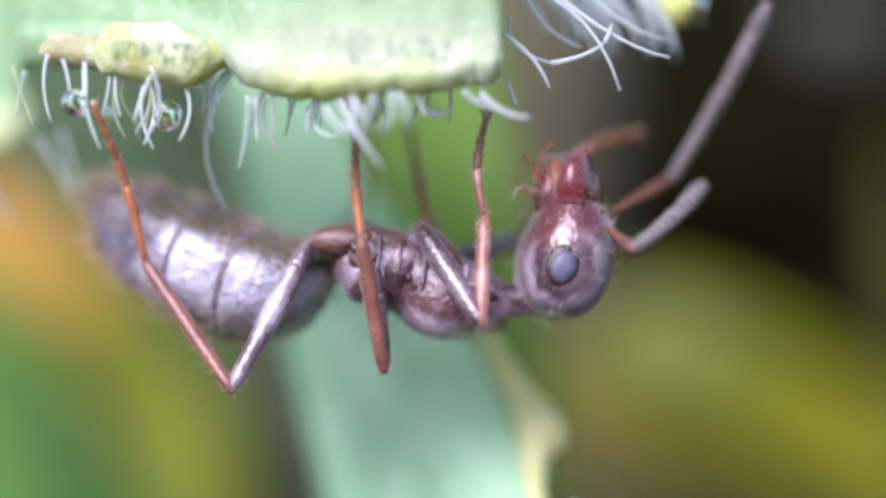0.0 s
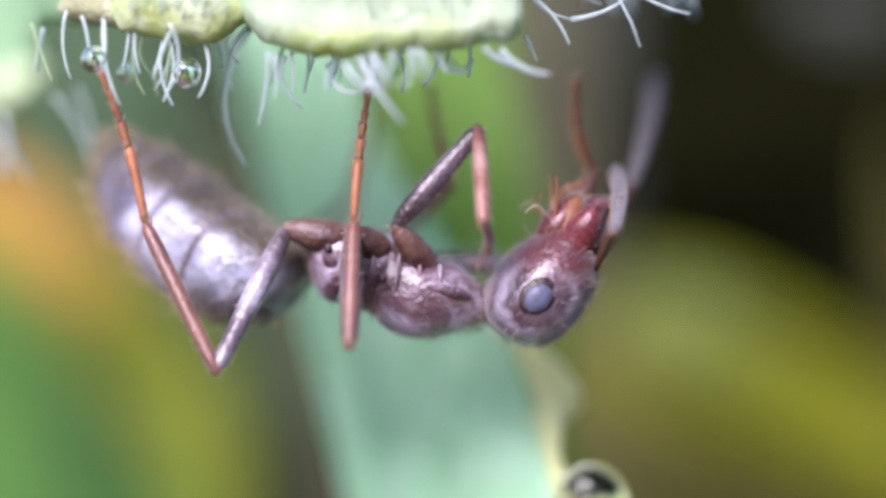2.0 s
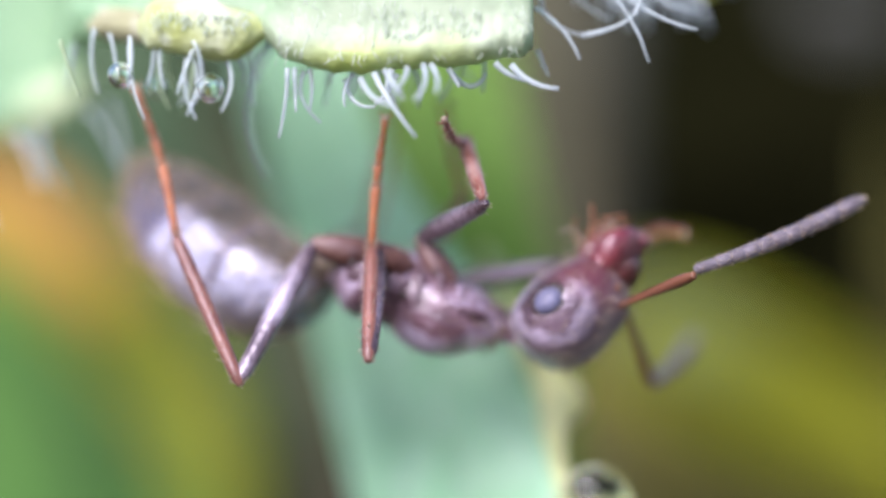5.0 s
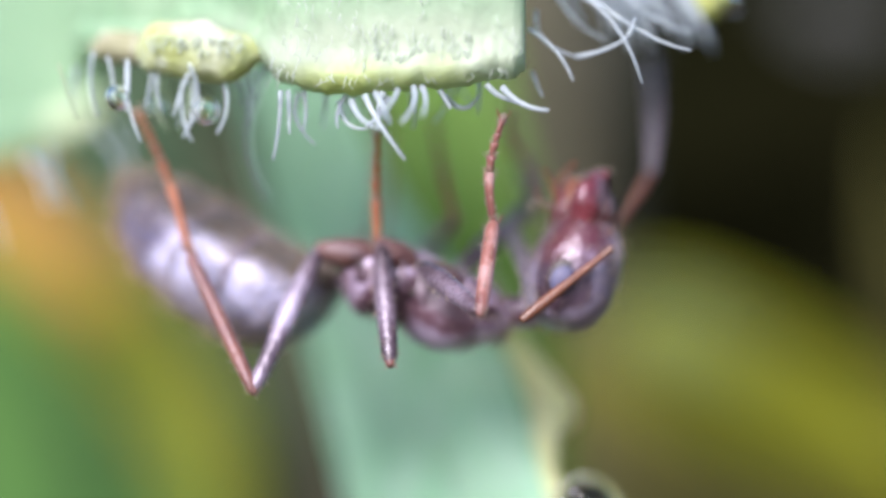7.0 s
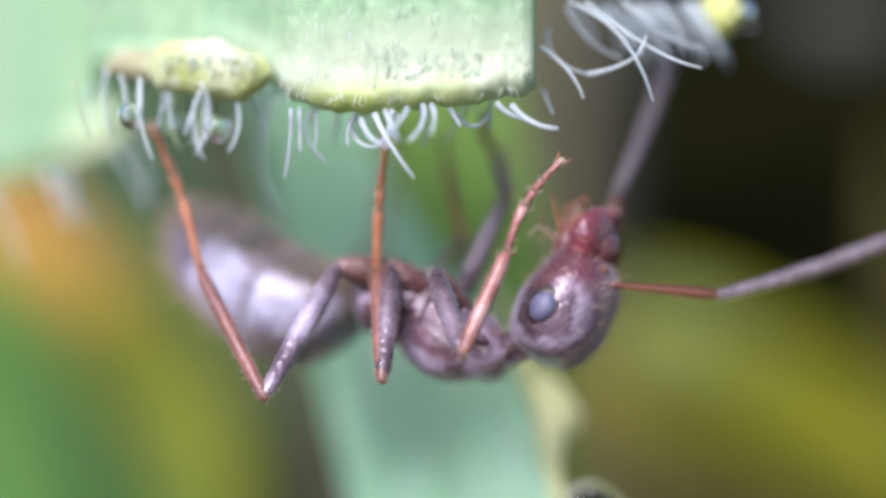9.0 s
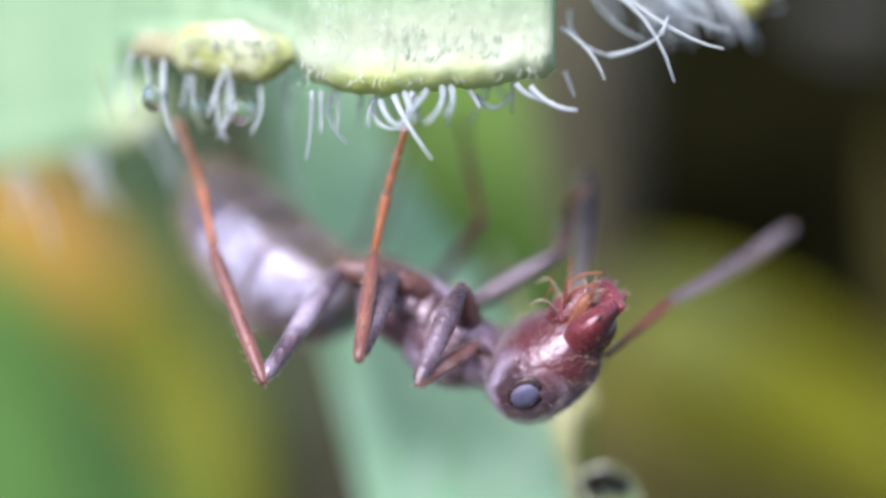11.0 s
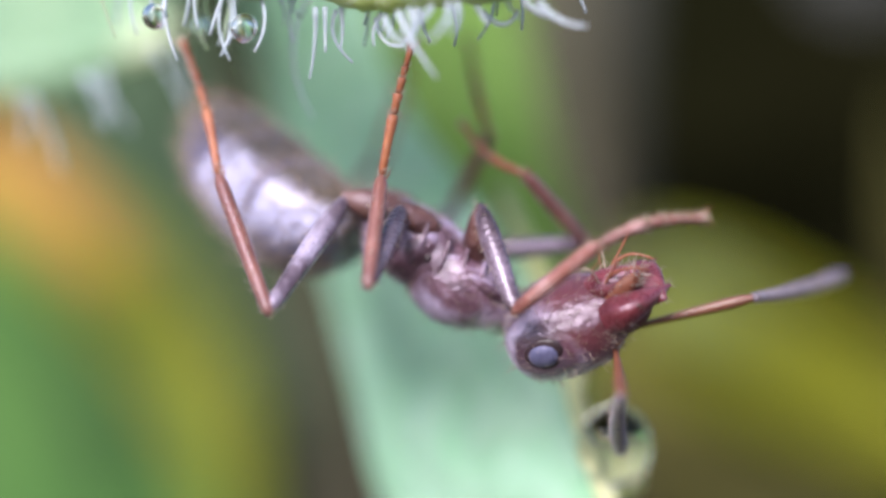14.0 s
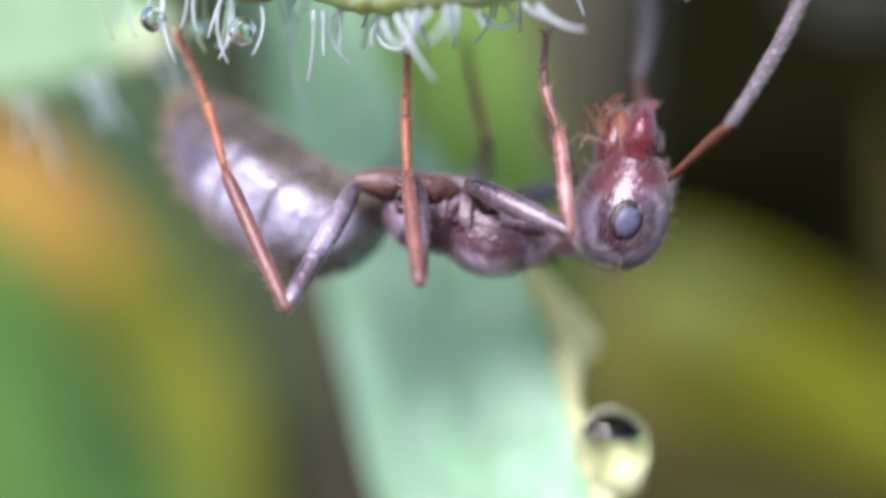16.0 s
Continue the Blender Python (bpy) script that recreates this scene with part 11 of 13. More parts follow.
    walk(PARTS["HR_1"], [
        (0, limb((-1.430, 2.000, -0.020), (-0.910, 3.320, 0.280))), (0.25, limb((-1.405, 2.006, -0.079), (-0.949, 3.368, 0.136))), (0.5, limb((-1.399, 2.012, -0.135), (-0.996, 3.395, 0.034))), (0.75, limb((-1.458, 2.003, -0.212), (-1.043, 3.386, -0.000))),
        (1, limb((-1.544, 2.006, -0.294), (-1.096, 3.368, -0.077))), (1.25, limb((-1.764, 2.017, -0.336), (-1.170, 3.293, -0.007))), (1.5, limb((-1.945, 2.017, -0.349), (-1.217, 3.185, 0.099))), (1.75, limb((-1.914, 2.008, -0.365), (-1.195, 3.175, 0.095))),
        (2, limb((-1.853, 1.999, -0.392), (-1.153, 3.174, 0.100))), (2.25, limb((-1.790, 1.891, -0.340), (-1.127, 3.070, 0.201))), (2.5, limb((-1.756, 1.861, -0.280), (-1.111, 3.024, 0.318))), (2.75, limb((-1.675, 1.886, -0.337), (-1.095, 3.131, 0.121))),
        (3, limb((-1.593, 1.919, -0.388), (-1.069, 3.244, -0.093))), (3.25, limb((-1.612, 1.929, -0.353), (-1.096, 3.265, -0.132))), (3.5, limb((-1.629, 1.991, -0.345), (-1.122, 3.326, -0.136))), (3.75, limb((-1.648, 2.032, -0.407), (-1.119, 3.347, -0.128))),
        (4, limb((-1.666, 2.034, -0.467), (-1.117, 3.328, -0.119))), (4.25, limb((-1.720, 2.030, -0.459), (-1.117, 3.301, -0.106))), (4.5, limb((-1.745, 2.025, -0.451), (-1.099, 3.272, -0.093))), (4.75, limb((-1.735, 2.035, -0.451), (-1.080, 3.272, -0.093))),
        (5.2, limb((-1.707, 2.043, -0.452), (-1.042, 3.281, -0.094))), (5.7, limb((-1.669, 2.060, -0.443), (-0.996, 3.309, -0.106))), (6.2, limb((-1.632, 2.087, -0.425), (-0.951, 3.328, -0.120))), (6.75, limb((-1.584, 2.095, -0.398), (-0.914, 3.357, -0.125))),
        (7, limb((-1.564, 2.094, -0.390), (-0.895, 3.357, -0.128))), (7.25, limb((-1.524, 2.053, -0.365), (-0.865, 3.317, -0.116))), (7.5, limb((-1.475, 1.992, -0.342), (-0.845, 3.276, -0.107))), (7.75, limb((-1.356, 1.959, -0.328), (-0.887, 3.316, -0.137))),
        (8, limb((-1.268, 1.947, -0.332), (-0.929, 3.355, -0.163))), (8.25, limb((-1.305, 1.970, -0.350), (-0.963, 3.367, -0.160))), (8.5, limb((-1.371, 2.003, -0.386), (-1.007, 3.389, -0.154))), (8.75, limb((-1.390, 2.015, -0.432), (-0.986, 3.390, -0.186))),
        (9, limb((-1.409, 2.026, -0.467), (-0.965, 3.380, -0.209))), (9.25, limb((-1.418, 2.038, -0.504), (-0.973, 3.391, -0.224))), (9.75, limb((-1.435, 2.051, -0.558), (-1.018, 3.393, -0.224))), (10.25, limb((-1.461, 2.065, -0.603), (-1.062, 3.405, -0.215))),
        (10.75, limb((-1.477, 2.079, -0.649), (-1.115, 3.407, -0.199))), (11.25, limb((-1.484, 2.101, -0.666), (-1.151, 3.428, -0.195))), (11.5, limb((-1.494, 2.112, -0.666), (-1.151, 3.428, -0.184))), (11.75, limb((-1.493, 2.182, -0.686), (-1.151, 3.488, -0.175))),
        (12, limb((-1.474, 2.181, -0.707), (-1.133, 3.477, -0.167))), (12.25, limb((-1.466, 2.181, -0.700), (-1.155, 3.486, -0.146))), (12.5, limb((-1.447, 2.181, -0.687), (-1.177, 3.483, -0.095))), (12.75, limb((-1.472, 2.185, -0.651), (-1.159, 3.471, -0.039))),
        (13, limb((-1.487, 2.197, -0.614), (-1.132, 3.456, 0.017))), (13.25, limb((-1.477, 2.206, -0.620), (-1.092, 3.451, 0.018))), (13.5, limb((-1.477, 2.206, -0.623), (-1.073, 3.448, 0.019))), (13.75, limb((-1.477, 2.205, -0.602), (-1.081, 3.459, 0.010))),
        (14, limb((-1.486, 2.205, -0.592), (-1.090, 3.459, 0.010))), (14.25, limb((-1.429, 2.153, -0.581), (-1.084, 3.431, 0.009))), (14.5, limb((-1.382, 2.120, -0.559), (-1.089, 3.422, 0.007))), (14.75, limb((-1.383, 2.120, -0.560), (-1.080, 3.423, -0.013))),
        (15, limb((-1.394, 2.120, -0.560), (-1.061, 3.423, -0.024))), (15.25, limb((-1.374, 2.130, -0.571), (-1.042, 3.422, -0.007))), (15.5, limb((-1.354, 2.170, -0.581), (-1.003, 3.441, 0.012))), (15.75, limb((-1.342, 2.197, -0.504), (-0.889, 3.457, 0.032))),
        (16, limb((-1.339, 2.193, -0.417), (-0.775, 3.442, 0.043))),
    ])
    walk(PARTS["HR_2"], [
        (0, limb((-0.910, 3.320, 0.280), (-0.850, 2.750, 1.610))), (0.25, limb((-0.949, 3.368, 0.136), (-0.869, 3.274, 1.586))), (0.5, limb((-0.996, 3.395, 0.034), (-0.875, 3.307, 1.475))), (0.75, limb((-1.043, 3.386, -0.000), (-0.872, 3.295, 1.431))),
        (1, limb((-1.096, 3.368, -0.077), (-0.876, 3.271, 1.353))), (1.25, limb((-1.170, 3.293, -0.007), (-0.910, 3.182, 1.422))), (1.5, limb((-1.217, 3.185, 0.099), (-0.927, 3.071, 1.518))), (1.75, limb((-1.195, 3.175, 0.095), (-0.916, 3.048, 1.523))),
        (2, limb((-1.153, 3.174, 0.100), (-0.904, 3.045, 1.518))), (2.25, limb((-1.127, 3.070, 0.201), (-0.888, 2.920, 1.628))), (2.5, limb((-1.111, 3.024, 0.318), (-0.873, 2.865, 1.734))), (2.75, limb((-1.095, 3.131, 0.121), (-0.845, 2.997, 1.549))),
        (3, limb((-1.069, 3.244, -0.093), (-0.819, 3.137, 1.336))), (3.25, limb((-1.096, 3.265, -0.132), (-0.836, 3.161, 1.298))), (3.5, limb((-1.122, 3.326, -0.136), (-0.852, 3.225, 1.284))), (3.75, limb((-1.119, 3.347, -0.128), (-0.840, 3.246, 1.291))),
        (4, limb((-1.117, 3.328, -0.119), (-0.817, 3.227, 1.300))), (4.25, limb((-1.117, 3.301, -0.106), (-0.828, 3.193, 1.313))), (4.5, limb((-1.099, 3.272, -0.093), (-0.840, 3.158, 1.325))), (4.75, limb((-1.080, 3.272, -0.093), (-0.831, 3.158, 1.335))),
        (5.2, limb((-1.042, 3.281, -0.094), (-0.823, 3.168, 1.334))), (5.7, limb((-0.996, 3.309, -0.106), (-0.817, 3.188, 1.332))), (6.2, limb((-0.951, 3.328, -0.120), (-0.812, 3.219, 1.319))), (6.75, limb((-0.914, 3.357, -0.125), (-0.815, 3.241, 1.314))),
        (7, limb((-0.895, 3.357, -0.128), (-0.805, 3.252, 1.311))), (7.25, limb((-0.865, 3.317, -0.116), (-0.786, 3.216, 1.323))), (7.5, limb((-0.845, 3.276, -0.107), (-0.766, 3.180, 1.343))), (7.75, limb((-0.887, 3.316, -0.137), (-0.778, 3.234, 1.303))),
        (8, limb((-0.929, 3.355, -0.163), (-0.780, 3.266, 1.277))), (8.25, limb((-0.963, 3.367, -0.160), (-0.774, 3.275, 1.280))), (8.5, limb((-1.007, 3.389, -0.154), (-0.778, 3.304, 1.276))), (8.75, limb((-0.986, 3.390, -0.186), (-0.777, 3.292, 1.254))),
        (9, limb((-0.965, 3.380, -0.209), (-0.776, 3.289, 1.221))), (9.25, limb((-0.973, 3.391, -0.224), (-0.784, 3.288, 1.215))), (9.75, limb((-1.018, 3.393, -0.224), (-0.779, 3.295, 1.205))), (10.25, limb((-1.062, 3.405, -0.215), (-0.763, 3.302, 1.203))),
        (10.75, limb((-1.115, 3.407, -0.199), (-0.737, 3.310, 1.200))), (11.25, limb((-1.151, 3.428, -0.195), (-0.723, 3.319, 1.194))), (11.5, limb((-1.151, 3.428, -0.184), (-0.722, 3.328, 1.194))), (11.75, limb((-1.151, 3.488, -0.175), (-0.722, 3.389, 1.203))),
        (12, limb((-1.133, 3.477, -0.167), (-0.714, 3.379, 1.211))), (12.25, limb((-1.155, 3.486, -0.146), (-0.706, 3.384, 1.232))), (12.5, limb((-1.177, 3.483, -0.095), (-0.708, 3.363, 1.272))), (12.75, limb((-1.159, 3.471, -0.039), (-0.721, 3.339, 1.337))),
        (13, limb((-1.132, 3.456, 0.017), (-0.733, 3.313, 1.402))), (13.25, limb((-1.092, 3.451, 0.018), (-0.714, 3.290, 1.412))), (13.5, limb((-1.073, 3.448, 0.019), (-0.704, 3.293, 1.403))), (13.75, limb((-1.081, 3.459, 0.010), (-0.703, 3.302, 1.404))),
        (14, limb((-1.090, 3.459, 0.010), (-0.712, 3.302, 1.404))), (14.25, limb((-1.084, 3.431, 0.009), (-0.706, 3.279, 1.403))), (14.5, limb((-1.089, 3.422, 0.007), (-0.710, 3.275, 1.402))), (14.75, limb((-1.080, 3.423, -0.013), (-0.711, 3.276, 1.382))),
        (15, limb((-1.061, 3.423, -0.024), (-0.712, 3.276, 1.381))), (15.25, limb((-1.042, 3.422, -0.007), (-0.704, 3.267, 1.398))), (15.5, limb((-1.003, 3.441, 0.012), (-0.694, 3.297, 1.417))), (15.75, limb((-0.889, 3.457, 0.032), (-0.671, 3.310, 1.457))),
        (16, limb((-0.775, 3.442, 0.043), (-0.667, 3.281, 1.487))),
    ])
    walk(PARTS["MR_c"], [
        (0, limb((-0.280, 0.090, -0.080), (-0.340, 0.550, -0.010))), (0.062, limb((-0.280, 0.100, -0.080), (-0.330, 0.550, -0.021))), (0.125, limb((-0.270, 0.099, -0.090), (-0.311, 0.549, -0.031))), (0.188, limb((-0.260, 0.099, -0.100), (-0.301, 0.549, -0.042))),
        (0.25, limb((-0.250, 0.099, -0.100), (-0.291, 0.559, -0.052))), (0.5, limb((-0.251, 0.107, -0.151), (-0.263, 0.557, -0.104))), (0.75, limb((-0.300, 0.097, -0.231), (-0.312, 0.557, -0.193))), (1, limb((-0.380, 0.098, -0.330), (-0.411, 0.559, -0.281))),
        (1.25, limb((-0.580, 0.123, -0.329), (-0.618, 0.573, -0.276))), (1.5, limb((-0.749, 0.127, -0.298), (-0.786, 0.587, -0.241))), (1.75, limb((-0.729, 0.119, -0.368), (-0.766, 0.568, -0.310))), (2, limb((-0.679, 0.100, -0.438), (-0.725, 0.559, -0.379))),
        (2.25, limb((-0.671, -0.120, -0.413), (-0.727, 0.329, -0.351))), (2.5, limb((-0.693, -0.221, -0.367), (-0.747, 0.228, -0.303))), (2.75, limb((-0.622, -0.201, -0.425), (-0.678, 0.248, -0.364))), (3, limb((-0.541, -0.154, -0.462), (-0.599, 0.295, -0.407))),
        (3.25, limb((-0.520, -0.105, -0.451), (-0.589, 0.345, -0.387))), (3.5, limb((-0.500, 0.045, -0.460), (-0.577, 0.495, -0.386))), (3.75, limb((-0.509, 0.136, -0.509), (-0.566, 0.586, -0.446))), (4, limb((-0.519, 0.136, -0.549), (-0.566, 0.586, -0.496))),
        (4.25, limb((-0.569, 0.129, -0.539), (-0.584, 0.589, -0.504))), (4.5, limb((-0.598, 0.132, -0.538), (-0.603, 0.591, -0.502))), (4.75, limb((-0.588, 0.131, -0.528), (-0.593, 0.591, -0.482))), (5.2, limb((-0.548, 0.140, -0.508), (-0.563, 0.600, -0.462))),
        (5.7, limb((-0.508, 0.159, -0.478), (-0.524, 0.618, -0.432))), (6.2, limb((-0.468, 0.177, -0.458), (-0.484, 0.637, -0.402))), (6.75, limb((-0.429, 0.186, -0.428), (-0.455, 0.646, -0.373))), (7, limb((-0.409, 0.196, -0.408), (-0.445, 0.645, -0.354))),
        (7.25, limb((-0.389, 0.085, -0.379), (-0.446, 0.545, -0.316))), (7.5, limb((-0.401, -0.086, -0.340), (-0.447, 0.374, -0.278))), (7.75, limb((-0.371, -0.198, -0.340), (-0.418, 0.263, -0.280))), (8, limb((-0.341, -0.229, -0.370), (-0.399, 0.222, -0.310))),
        (8.25, limb((-0.331, -0.168, -0.410), (-0.388, 0.292, -0.350))), (8.5, limb((-0.331, -0.067, -0.450), (-0.386, 0.384, -0.389))), (8.75, limb((-0.340, -0.036, -0.520), (-0.396, 0.415, -0.458))), (9, limb((-0.350, -0.004, -0.580), (-0.415, 0.446, -0.507))),
        (9.25, limb((-0.360, 0.007, -0.610), (-0.425, 0.457, -0.546))), (9.75, limb((-0.380, 0.029, -0.680), (-0.444, 0.479, -0.615))), (10.25, limb((-0.410, 0.042, -0.740), (-0.473, 0.492, -0.674))), (10.75, limb((-0.429, 0.054, -0.789), (-0.502, 0.504, -0.723))),
        (11.25, limb((-0.449, 0.085, -0.819), (-0.511, 0.536, -0.752))), (11.5, limb((-0.448, 0.106, -0.838), (-0.521, 0.556, -0.771))), (11.75, limb((-0.416, 0.265, -0.856), (-0.478, 0.716, -0.799))), (12, limb((-0.396, 0.265, -0.866), (-0.428, 0.725, -0.829))),
        (12.25, limb((-0.386, 0.266, -0.875), (-0.429, 0.726, -0.827))), (12.5, limb((-0.386, 0.269, -0.884), (-0.439, 0.719, -0.823))), (12.75, limb((-0.406, 0.272, -0.852), (-0.448, 0.731, -0.797))), (13, limb((-0.415, 0.282, -0.820), (-0.446, 0.741, -0.781))),
        (13.25, limb((-0.415, 0.293, -0.848), (-0.456, 0.742, -0.787))), (13.5, limb((-0.415, 0.294, -0.867), (-0.476, 0.742, -0.795))), (13.75, limb((-0.425, 0.294, -0.857), (-0.486, 0.742, -0.775))), (14, limb((-0.435, 0.284, -0.847), (-0.496, 0.732, -0.775))),
        (14.25, limb((-0.387, 0.191, -0.812), (-0.458, 0.639, -0.731))), (14.5, limb((-0.349, 0.098, -0.767), (-0.411, 0.547, -0.687))), (14.75, limb((-0.359, 0.098, -0.747), (-0.421, 0.546, -0.677))), (15, limb((-0.359, 0.097, -0.737), (-0.421, 0.546, -0.667))),
        (15.25, limb((-0.328, 0.107, -0.736), (-0.391, 0.565, -0.657))), (15.5, limb((-0.277, 0.206, -0.732), (-0.329, 0.664, -0.663))), (15.75, limb((-0.236, 0.260, -0.609), (-0.258, 0.718, -0.549))), (15.875, limb((-0.225, 0.255, -0.529), (-0.217, 0.713, -0.468))),
        (16, limb((-0.215, 0.251, -0.449), (-0.177, 0.708, -0.397))),
    ])
    walk(PARTS["MR_0"], [
        (0, limb((-0.340, 0.550, -0.010), (-0.130, 1.810, 0.210))), (0.062, limb((-0.330, 0.550, -0.021), (-0.121, 1.810, 0.198))), (0.125, limb((-0.311, 0.549, -0.031), (-0.112, 1.820, 0.186))), (0.188, limb((-0.301, 0.549, -0.042), (-0.094, 1.820, 0.174))),
        (0.25, limb((-0.291, 0.559, -0.052), (-0.085, 1.820, 0.162))), (0.5, limb((-0.263, 0.557, -0.104), (-0.048, 1.830, 0.096))), (0.75, limb((-0.312, 0.557, -0.193), (-0.107, 1.829, 0.009))), (1, limb((-0.411, 0.559, -0.281), (-0.213, 1.829, -0.084))),
        (1.25, limb((-0.618, 0.573, -0.276), (-0.425, 1.841, -0.047))), (1.5, limb((-0.786, 0.587, -0.241), (-0.596, 1.852, -0.001))), (1.75, limb((-0.766, 0.568, -0.310), (-0.576, 1.833, -0.078))), (2, limb((-0.725, 0.559, -0.379), (-0.535, 1.824, -0.155))),
        (2.25, limb((-0.727, 0.329, -0.351), (-0.543, 1.602, -0.118))), (2.5, limb((-0.747, 0.228, -0.303), (-0.571, 1.498, -0.061))), (2.75, limb((-0.678, 0.248, -0.364), (-0.508, 1.512, -0.136))), (3, limb((-0.599, 0.295, -0.407), (-0.424, 1.563, -0.202))),
        (3.25, limb((-0.589, 0.345, -0.387), (-0.403, 1.622, -0.186))), (3.5, limb((-0.577, 0.495, -0.386), (-0.380, 1.773, -0.187))), (3.75, limb((-0.566, 0.586, -0.446), (-0.369, 1.853, -0.248))), (4, limb((-0.566, 0.586, -0.496), (-0.367, 1.854, -0.298))),
        (4.25, limb((-0.584, 0.589, -0.504), (-0.381, 1.855, -0.301))), (4.5, limb((-0.603, 0.591, -0.502), (-0.397, 1.856, -0.293))), (4.75, limb((-0.593, 0.591, -0.482), (-0.377, 1.855, -0.273))), (5.2, limb((-0.563, 0.600, -0.462), (-0.349, 1.865, -0.254))),
        (5.7, limb((-0.524, 0.618, -0.432), (-0.311, 1.884, -0.215))), (6.2, limb((-0.484, 0.637, -0.402), (-0.273, 1.903, -0.187))), (6.75, limb((-0.455, 0.646, -0.373), (-0.245, 1.912, -0.150))), (7, limb((-0.445, 0.645, -0.354), (-0.225, 1.912, -0.132))),
        (7.25, limb((-0.446, 0.545, -0.316), (-0.236, 1.802, -0.097))), (7.5, limb((-0.447, 0.374, -0.278), (-0.248, 1.641, -0.063))), (7.75, limb((-0.418, 0.263, -0.280), (-0.229, 1.531, -0.069))), (8, limb((-0.399, 0.222, -0.310), (-0.211, 1.491, -0.111))),
        (8.25, limb((-0.388, 0.292, -0.350), (-0.198, 1.561, -0.150))), (8.5, limb((-0.386, 0.384, -0.389), (-0.184, 1.651, -0.197))), (8.75, limb((-0.396, 0.415, -0.458), (-0.203, 1.692, -0.263))), (9, limb((-0.415, 0.446, -0.507), (-0.212, 1.723, -0.319))),
        (9.25, limb((-0.425, 0.457, -0.546), (-0.221, 1.734, -0.357))), (9.75, limb((-0.444, 0.479, -0.615), (-0.238, 1.745, -0.432))), (10.25, limb((-0.473, 0.492, -0.674), (-0.275, 1.767, -0.487))), (10.75, limb((-0.502, 0.504, -0.723), (-0.302, 1.779, -0.533))),
        (11.25, limb((-0.511, 0.536, -0.752), (-0.309, 1.810, -0.571))), (11.5, limb((-0.521, 0.556, -0.771), (-0.318, 1.830, -0.580))), (11.75, limb((-0.478, 0.716, -0.799), (-0.266, 1.989, -0.619))), (12, limb((-0.428, 0.725, -0.829), (-0.207, 1.989, -0.650))),
        (12.25, limb((-0.429, 0.726, -0.827), (-0.219, 1.990, -0.644))), (12.5, limb((-0.439, 0.719, -0.823), (-0.230, 1.992, -0.642))), (12.75, limb((-0.448, 0.731, -0.797), (-0.225, 1.992, -0.607))), (13, limb((-0.446, 0.741, -0.781), (-0.221, 2.000, -0.571))),
        (13.25, limb((-0.456, 0.742, -0.787), (-0.241, 2.010, -0.579))), (13.5, limb((-0.476, 0.742, -0.795), (-0.271, 2.010, -0.582))), (13.75, limb((-0.486, 0.742, -0.775), (-0.280, 2.009, -0.562))), (14, limb((-0.496, 0.732, -0.775), (-0.290, 1.999, -0.552))),
        (14.25, limb((-0.458, 0.639, -0.731), (-0.254, 1.897, -0.513))), (14.5, limb((-0.411, 0.547, -0.687), (-0.208, 1.815, -0.472))), (14.75, limb((-0.421, 0.546, -0.677), (-0.208, 1.814, -0.453))), (15, limb((-0.421, 0.546, -0.667), (-0.209, 1.814, -0.443))),
        (15.25, limb((-0.391, 0.565, -0.657), (-0.179, 1.824, -0.444))), (15.5, limb((-0.329, 0.664, -0.663), (-0.118, 1.923, -0.441))), (15.75, limb((-0.258, 0.718, -0.549), (-0.015, 1.974, -0.304))), (15.875, limb((-0.217, 0.713, -0.468), (0.026, 1.969, -0.220))),
        (16, limb((-0.177, 0.708, -0.397), (0.067, 1.962, -0.127))),
    ])
